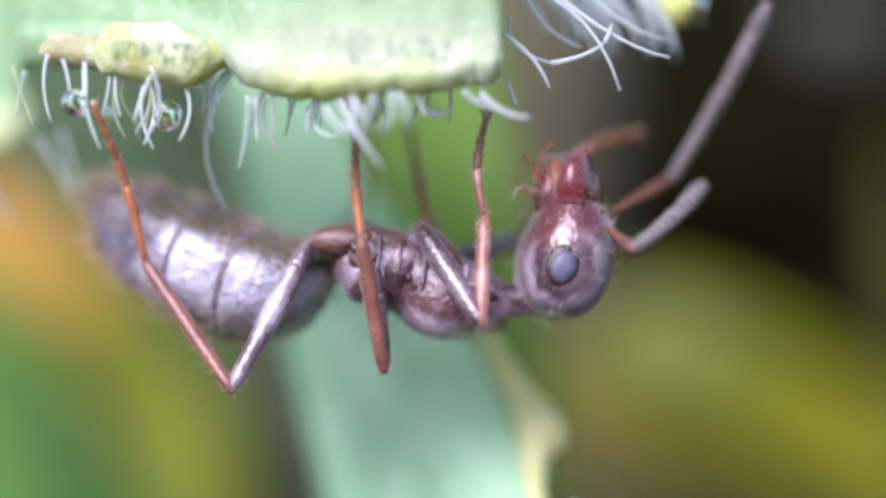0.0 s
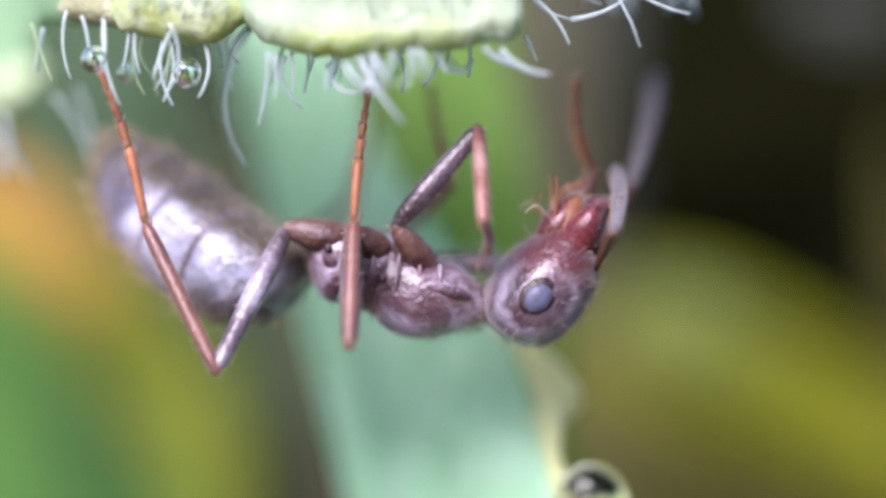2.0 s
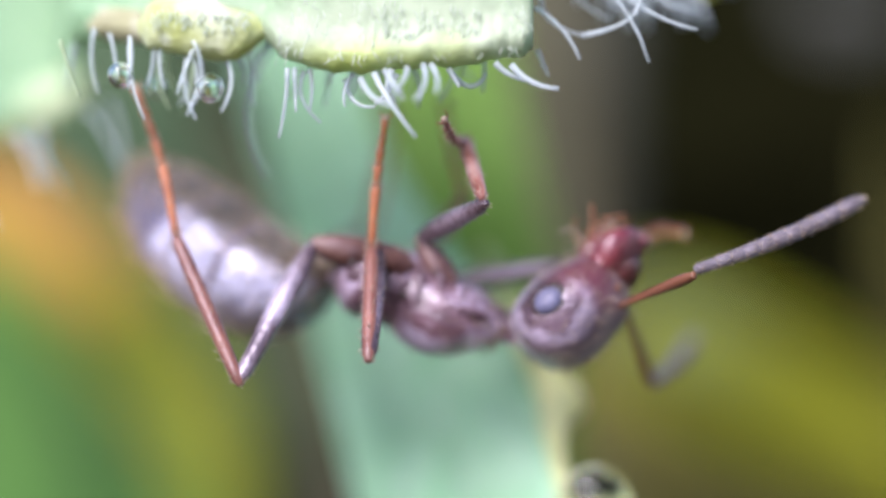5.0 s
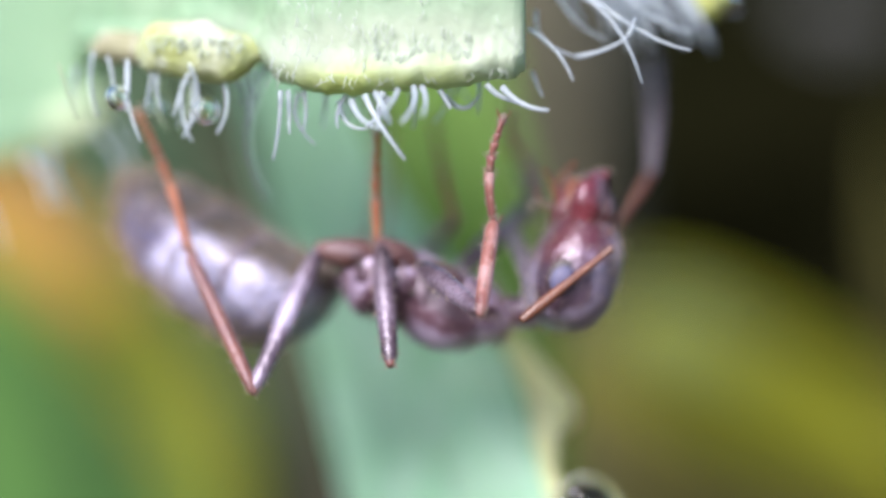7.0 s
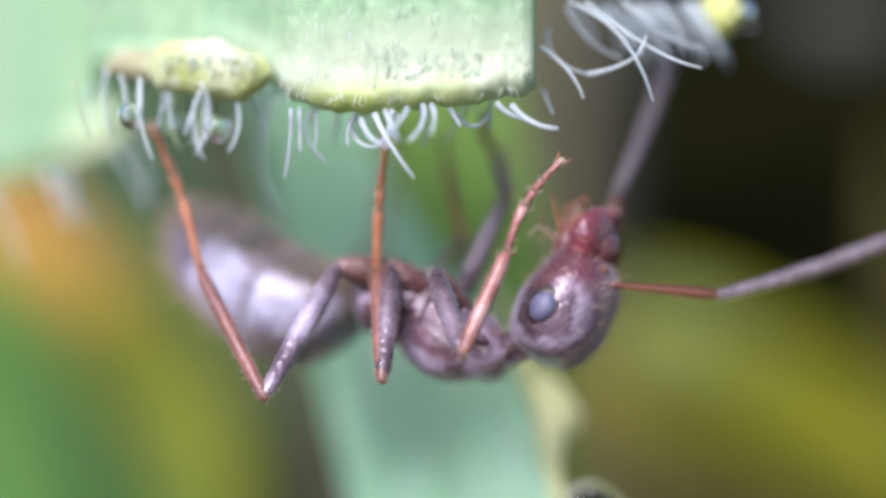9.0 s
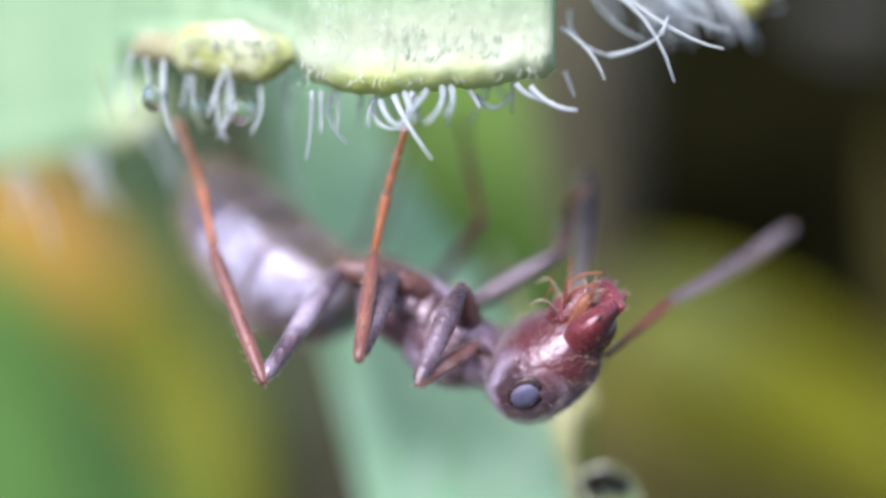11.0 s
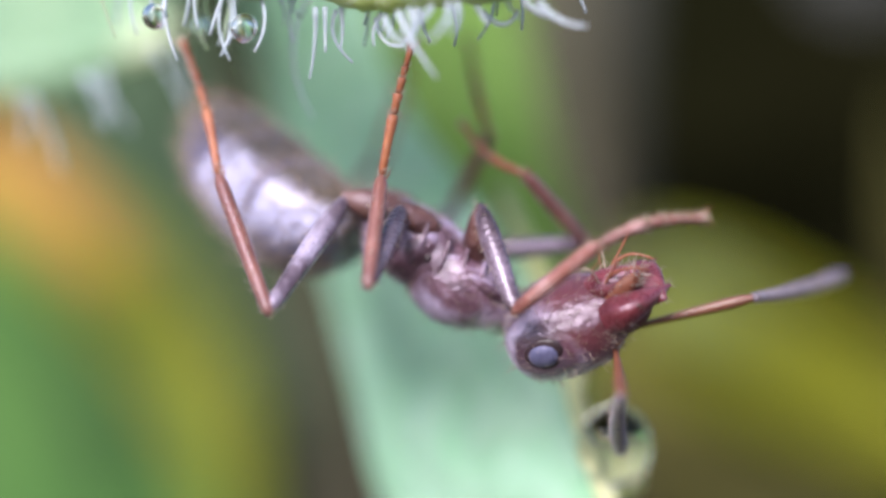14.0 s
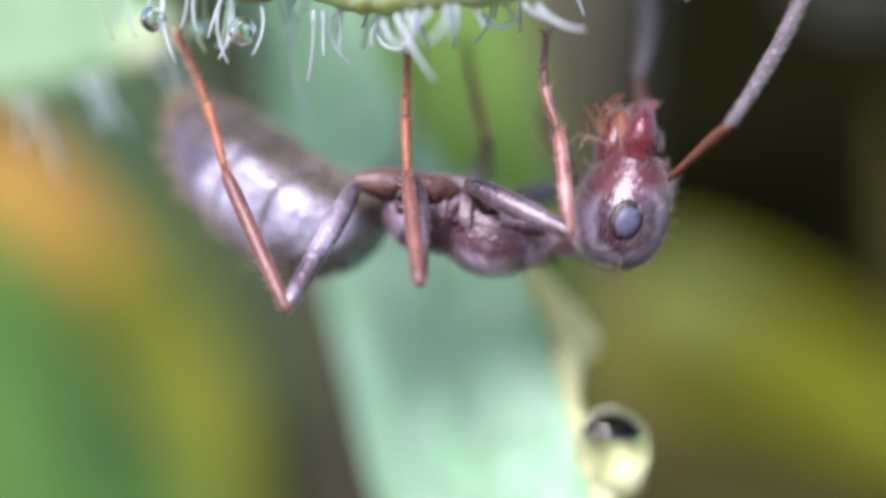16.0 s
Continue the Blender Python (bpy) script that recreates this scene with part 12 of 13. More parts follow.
    walk(PARTS["MR_1"], [
        (0, limb((-0.130, 1.810, 0.210), (-0.120, 0.610, 0.210))), (0.062, limb((-0.121, 1.810, 0.198), (-0.110, 0.610, 0.209))), (0.125, limb((-0.112, 1.820, 0.186), (-0.111, 0.620, 0.209))), (0.188, limb((-0.094, 1.820, 0.174), (-0.101, 0.620, 0.208))),
        (0.25, limb((-0.085, 1.820, 0.162), (-0.102, 0.620, 0.207))), (0.5, limb((-0.048, 1.830, 0.096), (-0.093, 0.630, 0.195))), (0.75, limb((-0.107, 1.829, 0.009), (-0.072, 0.640, 0.206))), (1, limb((-0.213, 1.829, -0.084), (-0.061, 0.680, 0.219))),
        (1.25, limb((-0.425, 1.841, -0.047), (-0.088, 0.738, 0.275))), (1.5, limb((-0.596, 1.852, -0.001), (-0.114, 0.793, 0.312))), (1.75, limb((-0.576, 1.833, -0.078), (-0.104, 0.793, 0.284))), (2, limb((-0.535, 1.824, -0.155), (-0.093, 0.792, 0.265))),
        (2.25, limb((-0.543, 1.602, -0.118), (-0.064, 0.585, 0.316))), (2.5, limb((-0.571, 1.498, -0.061), (-0.053, 0.517, 0.377))), (2.75, limb((-0.508, 1.512, -0.136), (-0.046, 0.489, 0.271))), (3, limb((-0.424, 1.563, -0.202), (-0.028, 0.497, 0.166))),
        (3.25, limb((-0.403, 1.622, -0.186), (-0.038, 0.538, 0.165))), (3.5, limb((-0.380, 1.773, -0.187), (-0.036, 0.678, 0.175))), (3.75, limb((-0.369, 1.853, -0.248), (-0.015, 0.778, 0.165))), (4, limb((-0.367, 1.854, -0.298), (0.016, 0.808, 0.165))),
        (4.25, limb((-0.381, 1.855, -0.301), (-0.002, 0.826, 0.199))), (4.5, limb((-0.397, 1.856, -0.293), (-0.030, 0.834, 0.232))), (4.75, limb((-0.377, 1.855, -0.273), (-0.030, 0.824, 0.232))), (5.2, limb((-0.349, 1.865, -0.254), (-0.031, 0.804, 0.221))),
        (5.7, limb((-0.311, 1.884, -0.215), (-0.032, 0.795, 0.191))), (6.2, limb((-0.273, 1.903, -0.187), (-0.033, 0.776, 0.159))), (6.75, limb((-0.245, 1.912, -0.150), (-0.034, 0.757, 0.128))), (7, limb((-0.225, 1.912, -0.132), (-0.034, 0.748, 0.107))),
        (7.25, limb((-0.236, 1.802, -0.097), (-0.025, 0.638, 0.095))), (7.5, limb((-0.248, 1.641, -0.063), (-0.016, 0.469, 0.092))), (7.75, limb((-0.229, 1.531, -0.069), (-0.008, 0.360, 0.040))), (8, limb((-0.211, 1.491, -0.111), (-0.008, 0.320, 0.010))),
        (8.25, limb((-0.198, 1.561, -0.150), (-0.007, 0.389, 0.030))), (8.5, limb((-0.184, 1.651, -0.197), (-0.015, 0.489, 0.051))), (8.75, limb((-0.203, 1.692, -0.263), (-0.005, 0.539, 0.022))), (9, limb((-0.212, 1.723, -0.319), (-0.004, 0.579, -0.006))),
        (9.25, limb((-0.221, 1.734, -0.357), (-0.004, 0.598, -0.015))), (9.75, limb((-0.238, 1.745, -0.432), (0.018, 0.647, -0.023))), (10.25, limb((-0.275, 1.767, -0.487), (0.030, 0.696, -0.021))), (10.75, limb((-0.302, 1.779, -0.533), (0.052, 0.755, -0.009))),
        (11.25, limb((-0.309, 1.810, -0.571), (0.064, 0.814, -0.007))), (11.5, limb((-0.318, 1.830, -0.580), (0.065, 0.844, -0.006))), (11.75, limb((-0.266, 1.989, -0.619), (0.067, 1.014, 0.006))), (12, limb((-0.207, 1.989, -0.650), (0.077, 1.024, 0.006))),
        (12.25, limb((-0.219, 1.990, -0.644), (0.076, 1.043, 0.019))), (12.5, limb((-0.230, 1.992, -0.642), (0.076, 1.060, 0.056))), (12.75, limb((-0.225, 1.992, -0.607), (0.059, 1.083, 0.125))), (13, limb((-0.221, 2.000, -0.571), (0.042, 1.104, 0.174))),
        (13.25, limb((-0.241, 2.010, -0.579), (0.053, 1.119, 0.161))), (13.5, limb((-0.271, 2.010, -0.582), (0.062, 1.116, 0.155))), (13.75, limb((-0.280, 2.009, -0.562), (0.062, 1.106, 0.144))), (14, limb((-0.290, 1.999, -0.552), (0.063, 1.096, 0.144))),
        (14.25, limb((-0.254, 1.897, -0.513), (0.058, 0.940, 0.133))), (14.5, limb((-0.208, 1.815, -0.472), (0.055, 0.813, 0.135))), (14.75, limb((-0.208, 1.814, -0.453), (0.045, 0.803, 0.145))), (15, limb((-0.209, 1.814, -0.443), (0.044, 0.803, 0.154))),
        (15.25, limb((-0.179, 1.824, -0.444), (0.054, 0.795, 0.133))), (15.5, limb((-0.118, 1.923, -0.441), (0.065, 0.876, 0.116))), (15.75, limb((-0.015, 1.974, -0.304), (0.066, 0.863, 0.128))), (15.875, limb((0.026, 1.969, -0.220), (0.065, 0.820, 0.137))),
        (16, limb((0.067, 1.962, -0.127), (0.055, 0.788, 0.147))),
    ])
    walk(PARTS["MR_2"], [
        (0, limb((-0.120, 0.610, 0.210), (-0.320, 1.310, 1.170))), (0.062, limb((-0.110, 0.610, 0.209), (-0.311, 1.311, 1.169))), (0.125, limb((-0.111, 0.620, 0.209), (-0.312, 1.322, 1.167))), (0.188, limb((-0.101, 0.620, 0.208), (-0.303, 1.323, 1.156))),
        (0.25, limb((-0.102, 0.620, 0.207), (-0.303, 1.324, 1.154))), (0.5, limb((-0.093, 0.630, 0.195), (-0.286, 1.337, 1.150))), (0.75, limb((-0.072, 0.640, 0.206), (-0.275, 1.345, 1.152))), (1, limb((-0.061, 0.680, 0.219), (-0.263, 1.372, 1.177))),
        (1.25, limb((-0.088, 0.738, 0.275), (-0.286, 1.422, 1.240))), (1.5, limb((-0.114, 0.793, 0.312), (-0.309, 1.470, 1.283))), (1.75, limb((-0.104, 0.793, 0.284), (-0.298, 1.467, 1.265))), (2, limb((-0.093, 0.792, 0.265), (-0.287, 1.465, 1.238))),
        (2.25, limb((-0.064, 0.585, 0.316), (-0.256, 1.261, 1.284))), (2.5, limb((-0.053, 0.517, 0.377), (-0.244, 1.188, 1.359))), (2.75, limb((-0.046, 0.489, 0.271), (-0.230, 1.168, 1.237))), (3, limb((-0.028, 0.497, 0.166), (-0.226, 1.187, 1.124))),
        (3.25, limb((-0.038, 0.538, 0.165), (-0.235, 1.210, 1.141))), (3.5, limb((-0.036, 0.678, 0.175), (-0.233, 1.332, 1.150))), (3.75, limb((-0.015, 0.778, 0.165), (-0.211, 1.433, 1.149))), (4, limb((0.016, 0.808, 0.165), (-0.190, 1.463, 1.149))),
        (4.25, limb((-0.002, 0.826, 0.199), (-0.205, 1.478, 1.185))), (4.5, limb((-0.030, 0.834, 0.232), (-0.221, 1.482, 1.231))), (4.75, limb((-0.030, 0.824, 0.232), (-0.222, 1.472, 1.231))), (5.2, limb((-0.031, 0.804, 0.221), (-0.223, 1.453, 1.210))),
        (5.7, limb((-0.032, 0.795, 0.191), (-0.225, 1.434, 1.189))), (6.2, limb((-0.033, 0.776, 0.159), (-0.237, 1.426, 1.157))), (6.75, limb((-0.034, 0.757, 0.128), (-0.239, 1.409, 1.115))), (7, limb((-0.034, 0.748, 0.107), (-0.239, 1.410, 1.093))),
        (7.25, limb((-0.025, 0.638, 0.095), (-0.220, 1.303, 1.079))), (7.5, limb((-0.016, 0.469, 0.092), (-0.211, 1.147, 1.055))), (7.75, limb((-0.008, 0.360, 0.040), (-0.203, 1.050, 1.001))), (8, limb((-0.008, 0.320, 0.010), (-0.204, 1.012, 0.969))),
        (8.25, limb((-0.007, 0.389, 0.030), (-0.201, 1.081, 0.990))), (8.5, limb((-0.015, 0.489, 0.051), (-0.209, 1.169, 1.022))), (8.75, limb((-0.005, 0.539, 0.022), (-0.198, 1.217, 0.995))), (9, limb((-0.004, 0.579, -0.006), (-0.197, 1.255, 0.968))),
        (9.25, limb((-0.004, 0.598, -0.015), (-0.196, 1.273, 0.960))), (9.75, limb((0.018, 0.647, -0.023), (-0.174, 1.320, 0.954))), (10.25, limb((0.030, 0.696, -0.021), (-0.160, 1.366, 0.958))), (10.75, limb((0.052, 0.755, -0.009), (-0.137, 1.413, 0.971))),
        (11.25, limb((0.064, 0.814, -0.007), (-0.124, 1.471, 0.984))), (11.5, limb((0.065, 0.844, -0.006), (-0.124, 1.501, 0.984))), (11.75, limb((0.067, 1.014, 0.006), (-0.121, 1.662, 0.996))), (12, limb((0.077, 1.024, 0.006), (-0.122, 1.672, 1.005))),
        (12.25, limb((0.076, 1.043, 0.019), (-0.113, 1.678, 1.021))), (12.5, limb((0.076, 1.060, 0.056), (-0.114, 1.688, 1.061))), (12.75, limb((0.059, 1.083, 0.125), (-0.129, 1.714, 1.125))), (13, limb((0.042, 1.104, 0.174), (-0.144, 1.739, 1.170))),
        (13.25, limb((0.053, 1.119, 0.161), (-0.134, 1.748, 1.161))), (13.5, limb((0.062, 1.116, 0.155), (-0.124, 1.751, 1.157))), (13.75, limb((0.062, 1.106, 0.144), (-0.124, 1.741, 1.147))), (14, limb((0.063, 1.096, 0.144), (-0.124, 1.732, 1.137))),
        (14.25, limb((0.058, 0.940, 0.133), (-0.128, 1.598, 1.125))), (14.5, limb((0.055, 0.813, 0.135), (-0.122, 1.474, 1.124))), (14.75, limb((0.045, 0.803, 0.145), (-0.133, 1.464, 1.134))), (15, limb((0.044, 0.803, 0.154), (-0.133, 1.464, 1.144))),
        (15.25, limb((0.054, 0.795, 0.133), (-0.124, 1.457, 1.122))), (15.5, limb((0.065, 0.876, 0.116), (-0.114, 1.529, 1.094))), (15.75, limb((0.066, 0.863, 0.128), (-0.122, 1.513, 1.117))), (15.875, limb((0.065, 0.820, 0.137), (-0.122, 1.479, 1.129))),
        (16, limb((0.055, 0.788, 0.147), (-0.122, 1.445, 1.140))),
    ])
    walk(PARTS["FR_c"], [
        (0, limb((0.140, 0.080, -0.250), (0.050, 0.680, -0.120))), (0.25, limb((0.170, 0.079, -0.270), (0.108, 0.689, -0.153))), (0.5, limb((0.180, 0.078, -0.311), (0.157, 0.698, -0.215))), (0.75, limb((0.130, 0.078, -0.410), (0.097, 0.688, -0.304))),
        (1, limb((0.040, 0.079, -0.510), (-0.011, 0.689, -0.411))), (1.125, limb((-0.050, 0.091, -0.490), (-0.110, 0.701, -0.378))), (1.25, limb((-0.150, 0.103, -0.469), (-0.218, 0.713, -0.355))), (1.5, limb((-0.299, 0.116, -0.408), (-0.375, 0.725, -0.289))),
        (1.583, limb((-0.299, 0.116, -0.438), (-0.365, 0.715, -0.319))), (1.667, limb((-0.289, 0.107, -0.468), (-0.365, 0.715, -0.348))), (1.75, limb((-0.289, 0.108, -0.508), (-0.354, 0.706, -0.388))), (2, limb((-0.249, 0.090, -0.608), (-0.334, 0.688, -0.487))),
        (2.25, limb((-0.273, -0.269, -0.597), (-0.377, 0.329, -0.461))), (2.5, limb((-0.336, -0.440, -0.555), (-0.428, 0.157, -0.415))), (2.75, limb((-0.274, -0.440, -0.610), (-0.359, 0.158, -0.477))), (3, limb((-0.191, -0.383, -0.664), (-0.289, 0.216, -0.538))),
        (3.25, limb((-0.161, -0.284, -0.663), (-0.259, 0.315, -0.527))), (3.5, limb((-0.110, -0.015, -0.680), (-0.217, 0.574, -0.536))), (3.75, limb((-0.109, 0.115, -0.729), (-0.196, 0.714, -0.595))), (3.875, limb((-0.109, 0.115, -0.739), (-0.185, 0.714, -0.615))),
        (4, limb((-0.109, 0.115, -0.759), (-0.175, 0.714, -0.646))), (4.125, limb((-0.139, 0.116, -0.749), (-0.184, 0.716, -0.644))), (4.25, limb((-0.159, 0.107, -0.749), (-0.183, 0.717, -0.653))), (4.333, limb((-0.169, 0.108, -0.749), (-0.182, 0.717, -0.652))),
        (4.417, limb((-0.179, 0.109, -0.749), (-0.192, 0.718, -0.651))), (4.5, limb((-0.189, 0.109, -0.739), (-0.191, 0.718, -0.650))), (4.583, limb((-0.179, 0.109, -0.739), (-0.191, 0.718, -0.650))), (4.667, limb((-0.179, 0.109, -0.729), (-0.181, 0.718, -0.640))),
        (4.75, limb((-0.169, 0.109, -0.729), (-0.181, 0.718, -0.630))), (5.2, limb((-0.129, 0.118, -0.698), (-0.152, 0.737, -0.600))), (5.7, limb((-0.089, 0.137, -0.658), (-0.112, 0.756, -0.560))), (6.2, limb((-0.039, 0.156, -0.628), (-0.083, 0.765, -0.521))),
        (6.75, limb((0.001, 0.175, -0.598), (-0.054, 0.774, -0.472))), (7, limb((0.021, 0.174, -0.578), (-0.044, 0.773, -0.463))), (7.25, limb((0.030, -0.007, -0.550), (-0.066, 0.592, -0.416))), (7.5, limb((-0.022, -0.299, -0.491), (-0.108, 0.302, -0.369))),
        (7.75, limb((-0.053, -0.480, -0.500), (-0.129, 0.121, -0.380))), (8, limb((-0.063, -0.550, -0.560), (-0.140, 0.050, -0.430))), (8.25, limb((-0.013, -0.440, -0.600), (-0.099, 0.160, -0.470))), (8.5, limb((0.027, -0.280, -0.661), (-0.067, 0.321, -0.529))),
        (8.75, limb((0.018, -0.228, -0.731), (-0.076, 0.372, -0.598))), (9, limb((0.008, -0.167, -0.801), (-0.086, 0.424, -0.667))), (9.25, limb((0.008, -0.155, -0.851), (-0.095, 0.445, -0.717))), (9.75, limb((-0.022, -0.123, -0.921), (-0.114, 0.467, -0.785))),
        (10.25, limb((-0.052, -0.120, -0.982), (-0.153, 0.480, -0.844))), (10.75, limb((-0.082, -0.098, -1.042), (-0.182, 0.492, -0.903))), (11.25, limb((-0.101, -0.066, -1.081), (-0.201, 0.533, -0.942))), (11.5, limb((-0.101, -0.026, -1.101), (-0.200, 0.564, -0.961))),
        (11.75, limb((-0.046, 0.233, -1.137), (-0.136, 0.833, -1.007))), (11.833, limb((-0.046, 0.233, -1.137), (-0.106, 0.843, -1.017))), (11.917, limb((-0.036, 0.233, -1.137), (-0.086, 0.842, -1.027))), (12, limb((-0.026, 0.233, -1.127), (-0.056, 0.842, -1.037))),
        (12.125, limb((-0.026, 0.234, -1.136), (-0.067, 0.843, -1.036))), (12.25, limb((-0.027, 0.236, -1.146), (-0.077, 0.845, -1.045))), (12.375, limb((-0.027, 0.238, -1.155), (-0.087, 0.847, -1.042))), (12.5, limb((-0.027, 0.241, -1.175), (-0.108, 0.839, -1.040))),
        (12.625, limb((-0.036, 0.243, -1.154), (-0.096, 0.851, -1.027))), (12.75, limb((-0.036, 0.244, -1.133), (-0.086, 0.851, -1.013))), (12.875, limb((-0.046, 0.255, -1.112), (-0.084, 0.862, -1.000))), (13, limb((-0.046, 0.255, -1.091), (-0.073, 0.862, -0.987))),
        (13.25, limb((-0.045, 0.268, -1.119), (-0.103, 0.875, -1.001))), (13.5, limb((-0.055, 0.271, -1.148), (-0.134, 0.866, -0.999))), (13.583, limb((-0.055, 0.271, -1.148), (-0.144, 0.866, -0.999))), (13.667, limb((-0.065, 0.271, -1.138), (-0.153, 0.866, -0.989))),
        (13.75, limb((-0.065, 0.271, -1.138), (-0.153, 0.866, -0.989))), (13.833, limb((-0.065, 0.271, -1.138), (-0.163, 0.866, -0.989))), (13.917, limb((-0.065, 0.271, -1.138), (-0.163, 0.866, -0.979))), (14, limb((-0.075, 0.271, -1.138), (-0.163, 0.855, -0.979))),
        (14.25, limb((-0.029, 0.107, -1.086), (-0.127, 0.692, -0.929))), (14.5, limb((-0.001, -0.047, -1.023), (-0.091, 0.549, -0.867))), (14.75, limb((-0.001, -0.058, -0.994), (-0.091, 0.538, -0.848))), (15, limb((-0.001, -0.049, -0.973), (-0.091, 0.537, -0.828))),
        (15.25, limb((0.039, -0.030, -0.972), (-0.051, 0.566, -0.827))), (15.5, limb((0.122, 0.139, -0.965), (0.022, 0.735, -0.821))), (15.75, limb((0.184, 0.240, -0.790), (0.155, 0.846, -0.664))), (16, limb((0.224, 0.229, -0.580), (0.266, 0.833, -0.471))),
    ])
    walk(PARTS["FR_0"], [
        (0, limb((0.050, 0.680, -0.120), (0.820, 1.500, 0.120))), (0.25, limb((0.108, 0.689, -0.153), (0.956, 1.383, 0.204))), (0.5, limb((0.157, 0.698, -0.215), (1.064, 1.216, 0.261))), (0.75, limb((0.097, 0.688, -0.304), (1.045, 1.234, 0.033))),
        (1, limb((-0.011, 0.689, -0.411), (1.008, 1.191, -0.233))), (1.125, limb((-0.110, 0.701, -0.378), (0.891, 1.210, -0.167))), (1.25, limb((-0.218, 0.713, -0.355), (0.784, 1.228, -0.101))), (1.5, limb((-0.375, 0.725, -0.289), (0.560, 1.313, 0.040))),
        (1.583, limb((-0.365, 0.715, -0.319), (0.678, 1.103, -0.042))), (1.667, limb((-0.365, 0.715, -0.348), (0.757, 0.884, -0.145))), (1.75, limb((-0.354, 0.706, -0.388), (0.785, 0.655, -0.249))), (2, limb((-0.334, 0.688, -0.487), (0.815, 0.619, -0.518))),
        (2.25, limb((-0.377, 0.329, -0.461), (0.683, 0.256, -0.023))), (2.5, limb((-0.428, 0.157, -0.415), (0.401, 0.061, 0.372))), (2.75, limb((-0.359, 0.158, -0.477), (0.551, 0.085, 0.222))), (3, limb((-0.289, 0.216, -0.538), (0.721, 0.146, 0.012))),
        (3.25, limb((-0.259, 0.315, -0.527), (0.791, 0.246, -0.058))), (3.5, limb((-0.217, 0.574, -0.536), (0.853, 0.506, -0.136))), (3.75, limb((-0.196, 0.714, -0.595), (0.836, 0.985, -0.174))), (3.875, limb((-0.185, 0.714, -0.615), (0.729, 1.306, -0.242))),
        (4, limb((-0.175, 0.714, -0.646), (0.531, 1.578, -0.350))), (4.125, limb((-0.184, 0.716, -0.644), (0.860, 1.155, -0.430))), (4.25, limb((-0.183, 0.717, -0.653), (0.956, 0.644, -0.563))), (4.333, limb((-0.182, 0.717, -0.652), (0.881, 0.972, -0.319))),
        (4.417, limb((-0.192, 0.718, -0.651), (0.665, 1.271, -0.123))), (4.5, limb((-0.191, 0.718, -0.650), (0.339, 1.492, 0.011))), (4.583, limb((-0.191, 0.718, -0.650), (0.656, 1.270, -0.092))), (4.667, limb((-0.181, 0.718, -0.640), (0.872, 0.970, -0.266))),
        (4.75, limb((-0.181, 0.718, -0.630), (0.958, 0.642, -0.481))), (5.2, limb((-0.152, 0.737, -0.600), (0.978, 0.651, -0.411))), (5.7, limb((-0.112, 0.756, -0.560), (0.987, 0.680, -0.231))), (6.2, limb((-0.083, 0.765, -0.521), (0.900, 1.090, -0.007))),
        (6.75, limb((-0.054, 0.774, -0.472), (0.760, 1.230, 0.203))), (7, limb((-0.044, 0.773, -0.463), (0.739, 1.200, 0.271))), (7.25, limb((-0.066, 0.592, -0.416), (0.737, 0.911, 0.347))), (7.5, limb((-0.108, 0.302, -0.369), (0.742, 0.242, 0.411))),
        (7.75, limb((-0.129, 0.121, -0.380), (0.730, 0.054, 0.380))), (8, limb((-0.140, 0.050, -0.430), (0.740, -0.025, 0.310))), (8.25, limb((-0.099, 0.160, -0.470), (0.891, 0.082, 0.110))), (8.5, limb((-0.067, 0.321, -0.529), (1.002, 0.239, -0.100))),
        (8.75, limb((-0.076, 0.372, -0.598), (0.793, 0.320, 0.151))), (9, limb((-0.086, 0.424, -0.667), (0.404, 0.382, 0.372))), (9.25, limb((-0.095, 0.445, -0.717), (0.404, 0.401, 0.323))), (9.75, limb((-0.114, 0.467, -0.785), (0.485, 0.419, 0.184))),
        (10.25, limb((-0.153, 0.480, -0.844), (0.616, 0.427, 0.006))), (10.75, limb((-0.182, 0.492, -0.903), (0.747, 0.437, -0.223))), (11.25, limb((-0.201, 0.533, -0.942), (0.838, 0.468, -0.453))), (11.5, limb((-0.200, 0.564, -0.961), (0.879, 0.498, -0.562))),
        (11.75, limb((-0.136, 0.833, -1.007), (0.896, 0.372, -0.774))), (11.833, limb((-0.106, 0.843, -1.017), (0.885, 0.283, -0.826))), (11.917, limb((-0.086, 0.842, -1.027), (0.863, 0.204, -0.887))), (12, limb((-0.056, 0.842, -1.037), (0.832, 0.126, -0.938))),
        (12.125, limb((-0.067, 0.843, -1.036), (0.967, 0.422, -0.773))), (12.25, limb((-0.077, 0.845, -1.045), (0.992, 0.770, -0.626))), (12.375, limb((-0.087, 0.847, -1.042), (0.962, 0.751, -0.574))), (12.5, limb((-0.108, 0.839, -1.040), (0.921, 0.741, -0.522))),
        (12.625, limb((-0.096, 0.851, -1.027), (1.002, 0.743, -0.699))), (12.75, limb((-0.086, 0.851, -1.013), (1.053, 0.747, -0.877))), (12.875, limb((-0.084, 0.862, -1.000), (1.011, 1.144, -0.780))), (13, limb((-0.073, 0.862, -0.987), (0.840, 1.504, -0.701))),
        (13.25, limb((-0.103, 0.875, -1.001), (0.683, 1.707, -0.933))), (13.5, limb((-0.134, 0.866, -0.999), (0.623, 1.728, -1.107))), (13.583, limb((-0.144, 0.866, -0.999), (0.702, 1.645, -1.081))), (13.667, limb((-0.153, 0.866, -0.989), (0.770, 1.552, -1.055))),
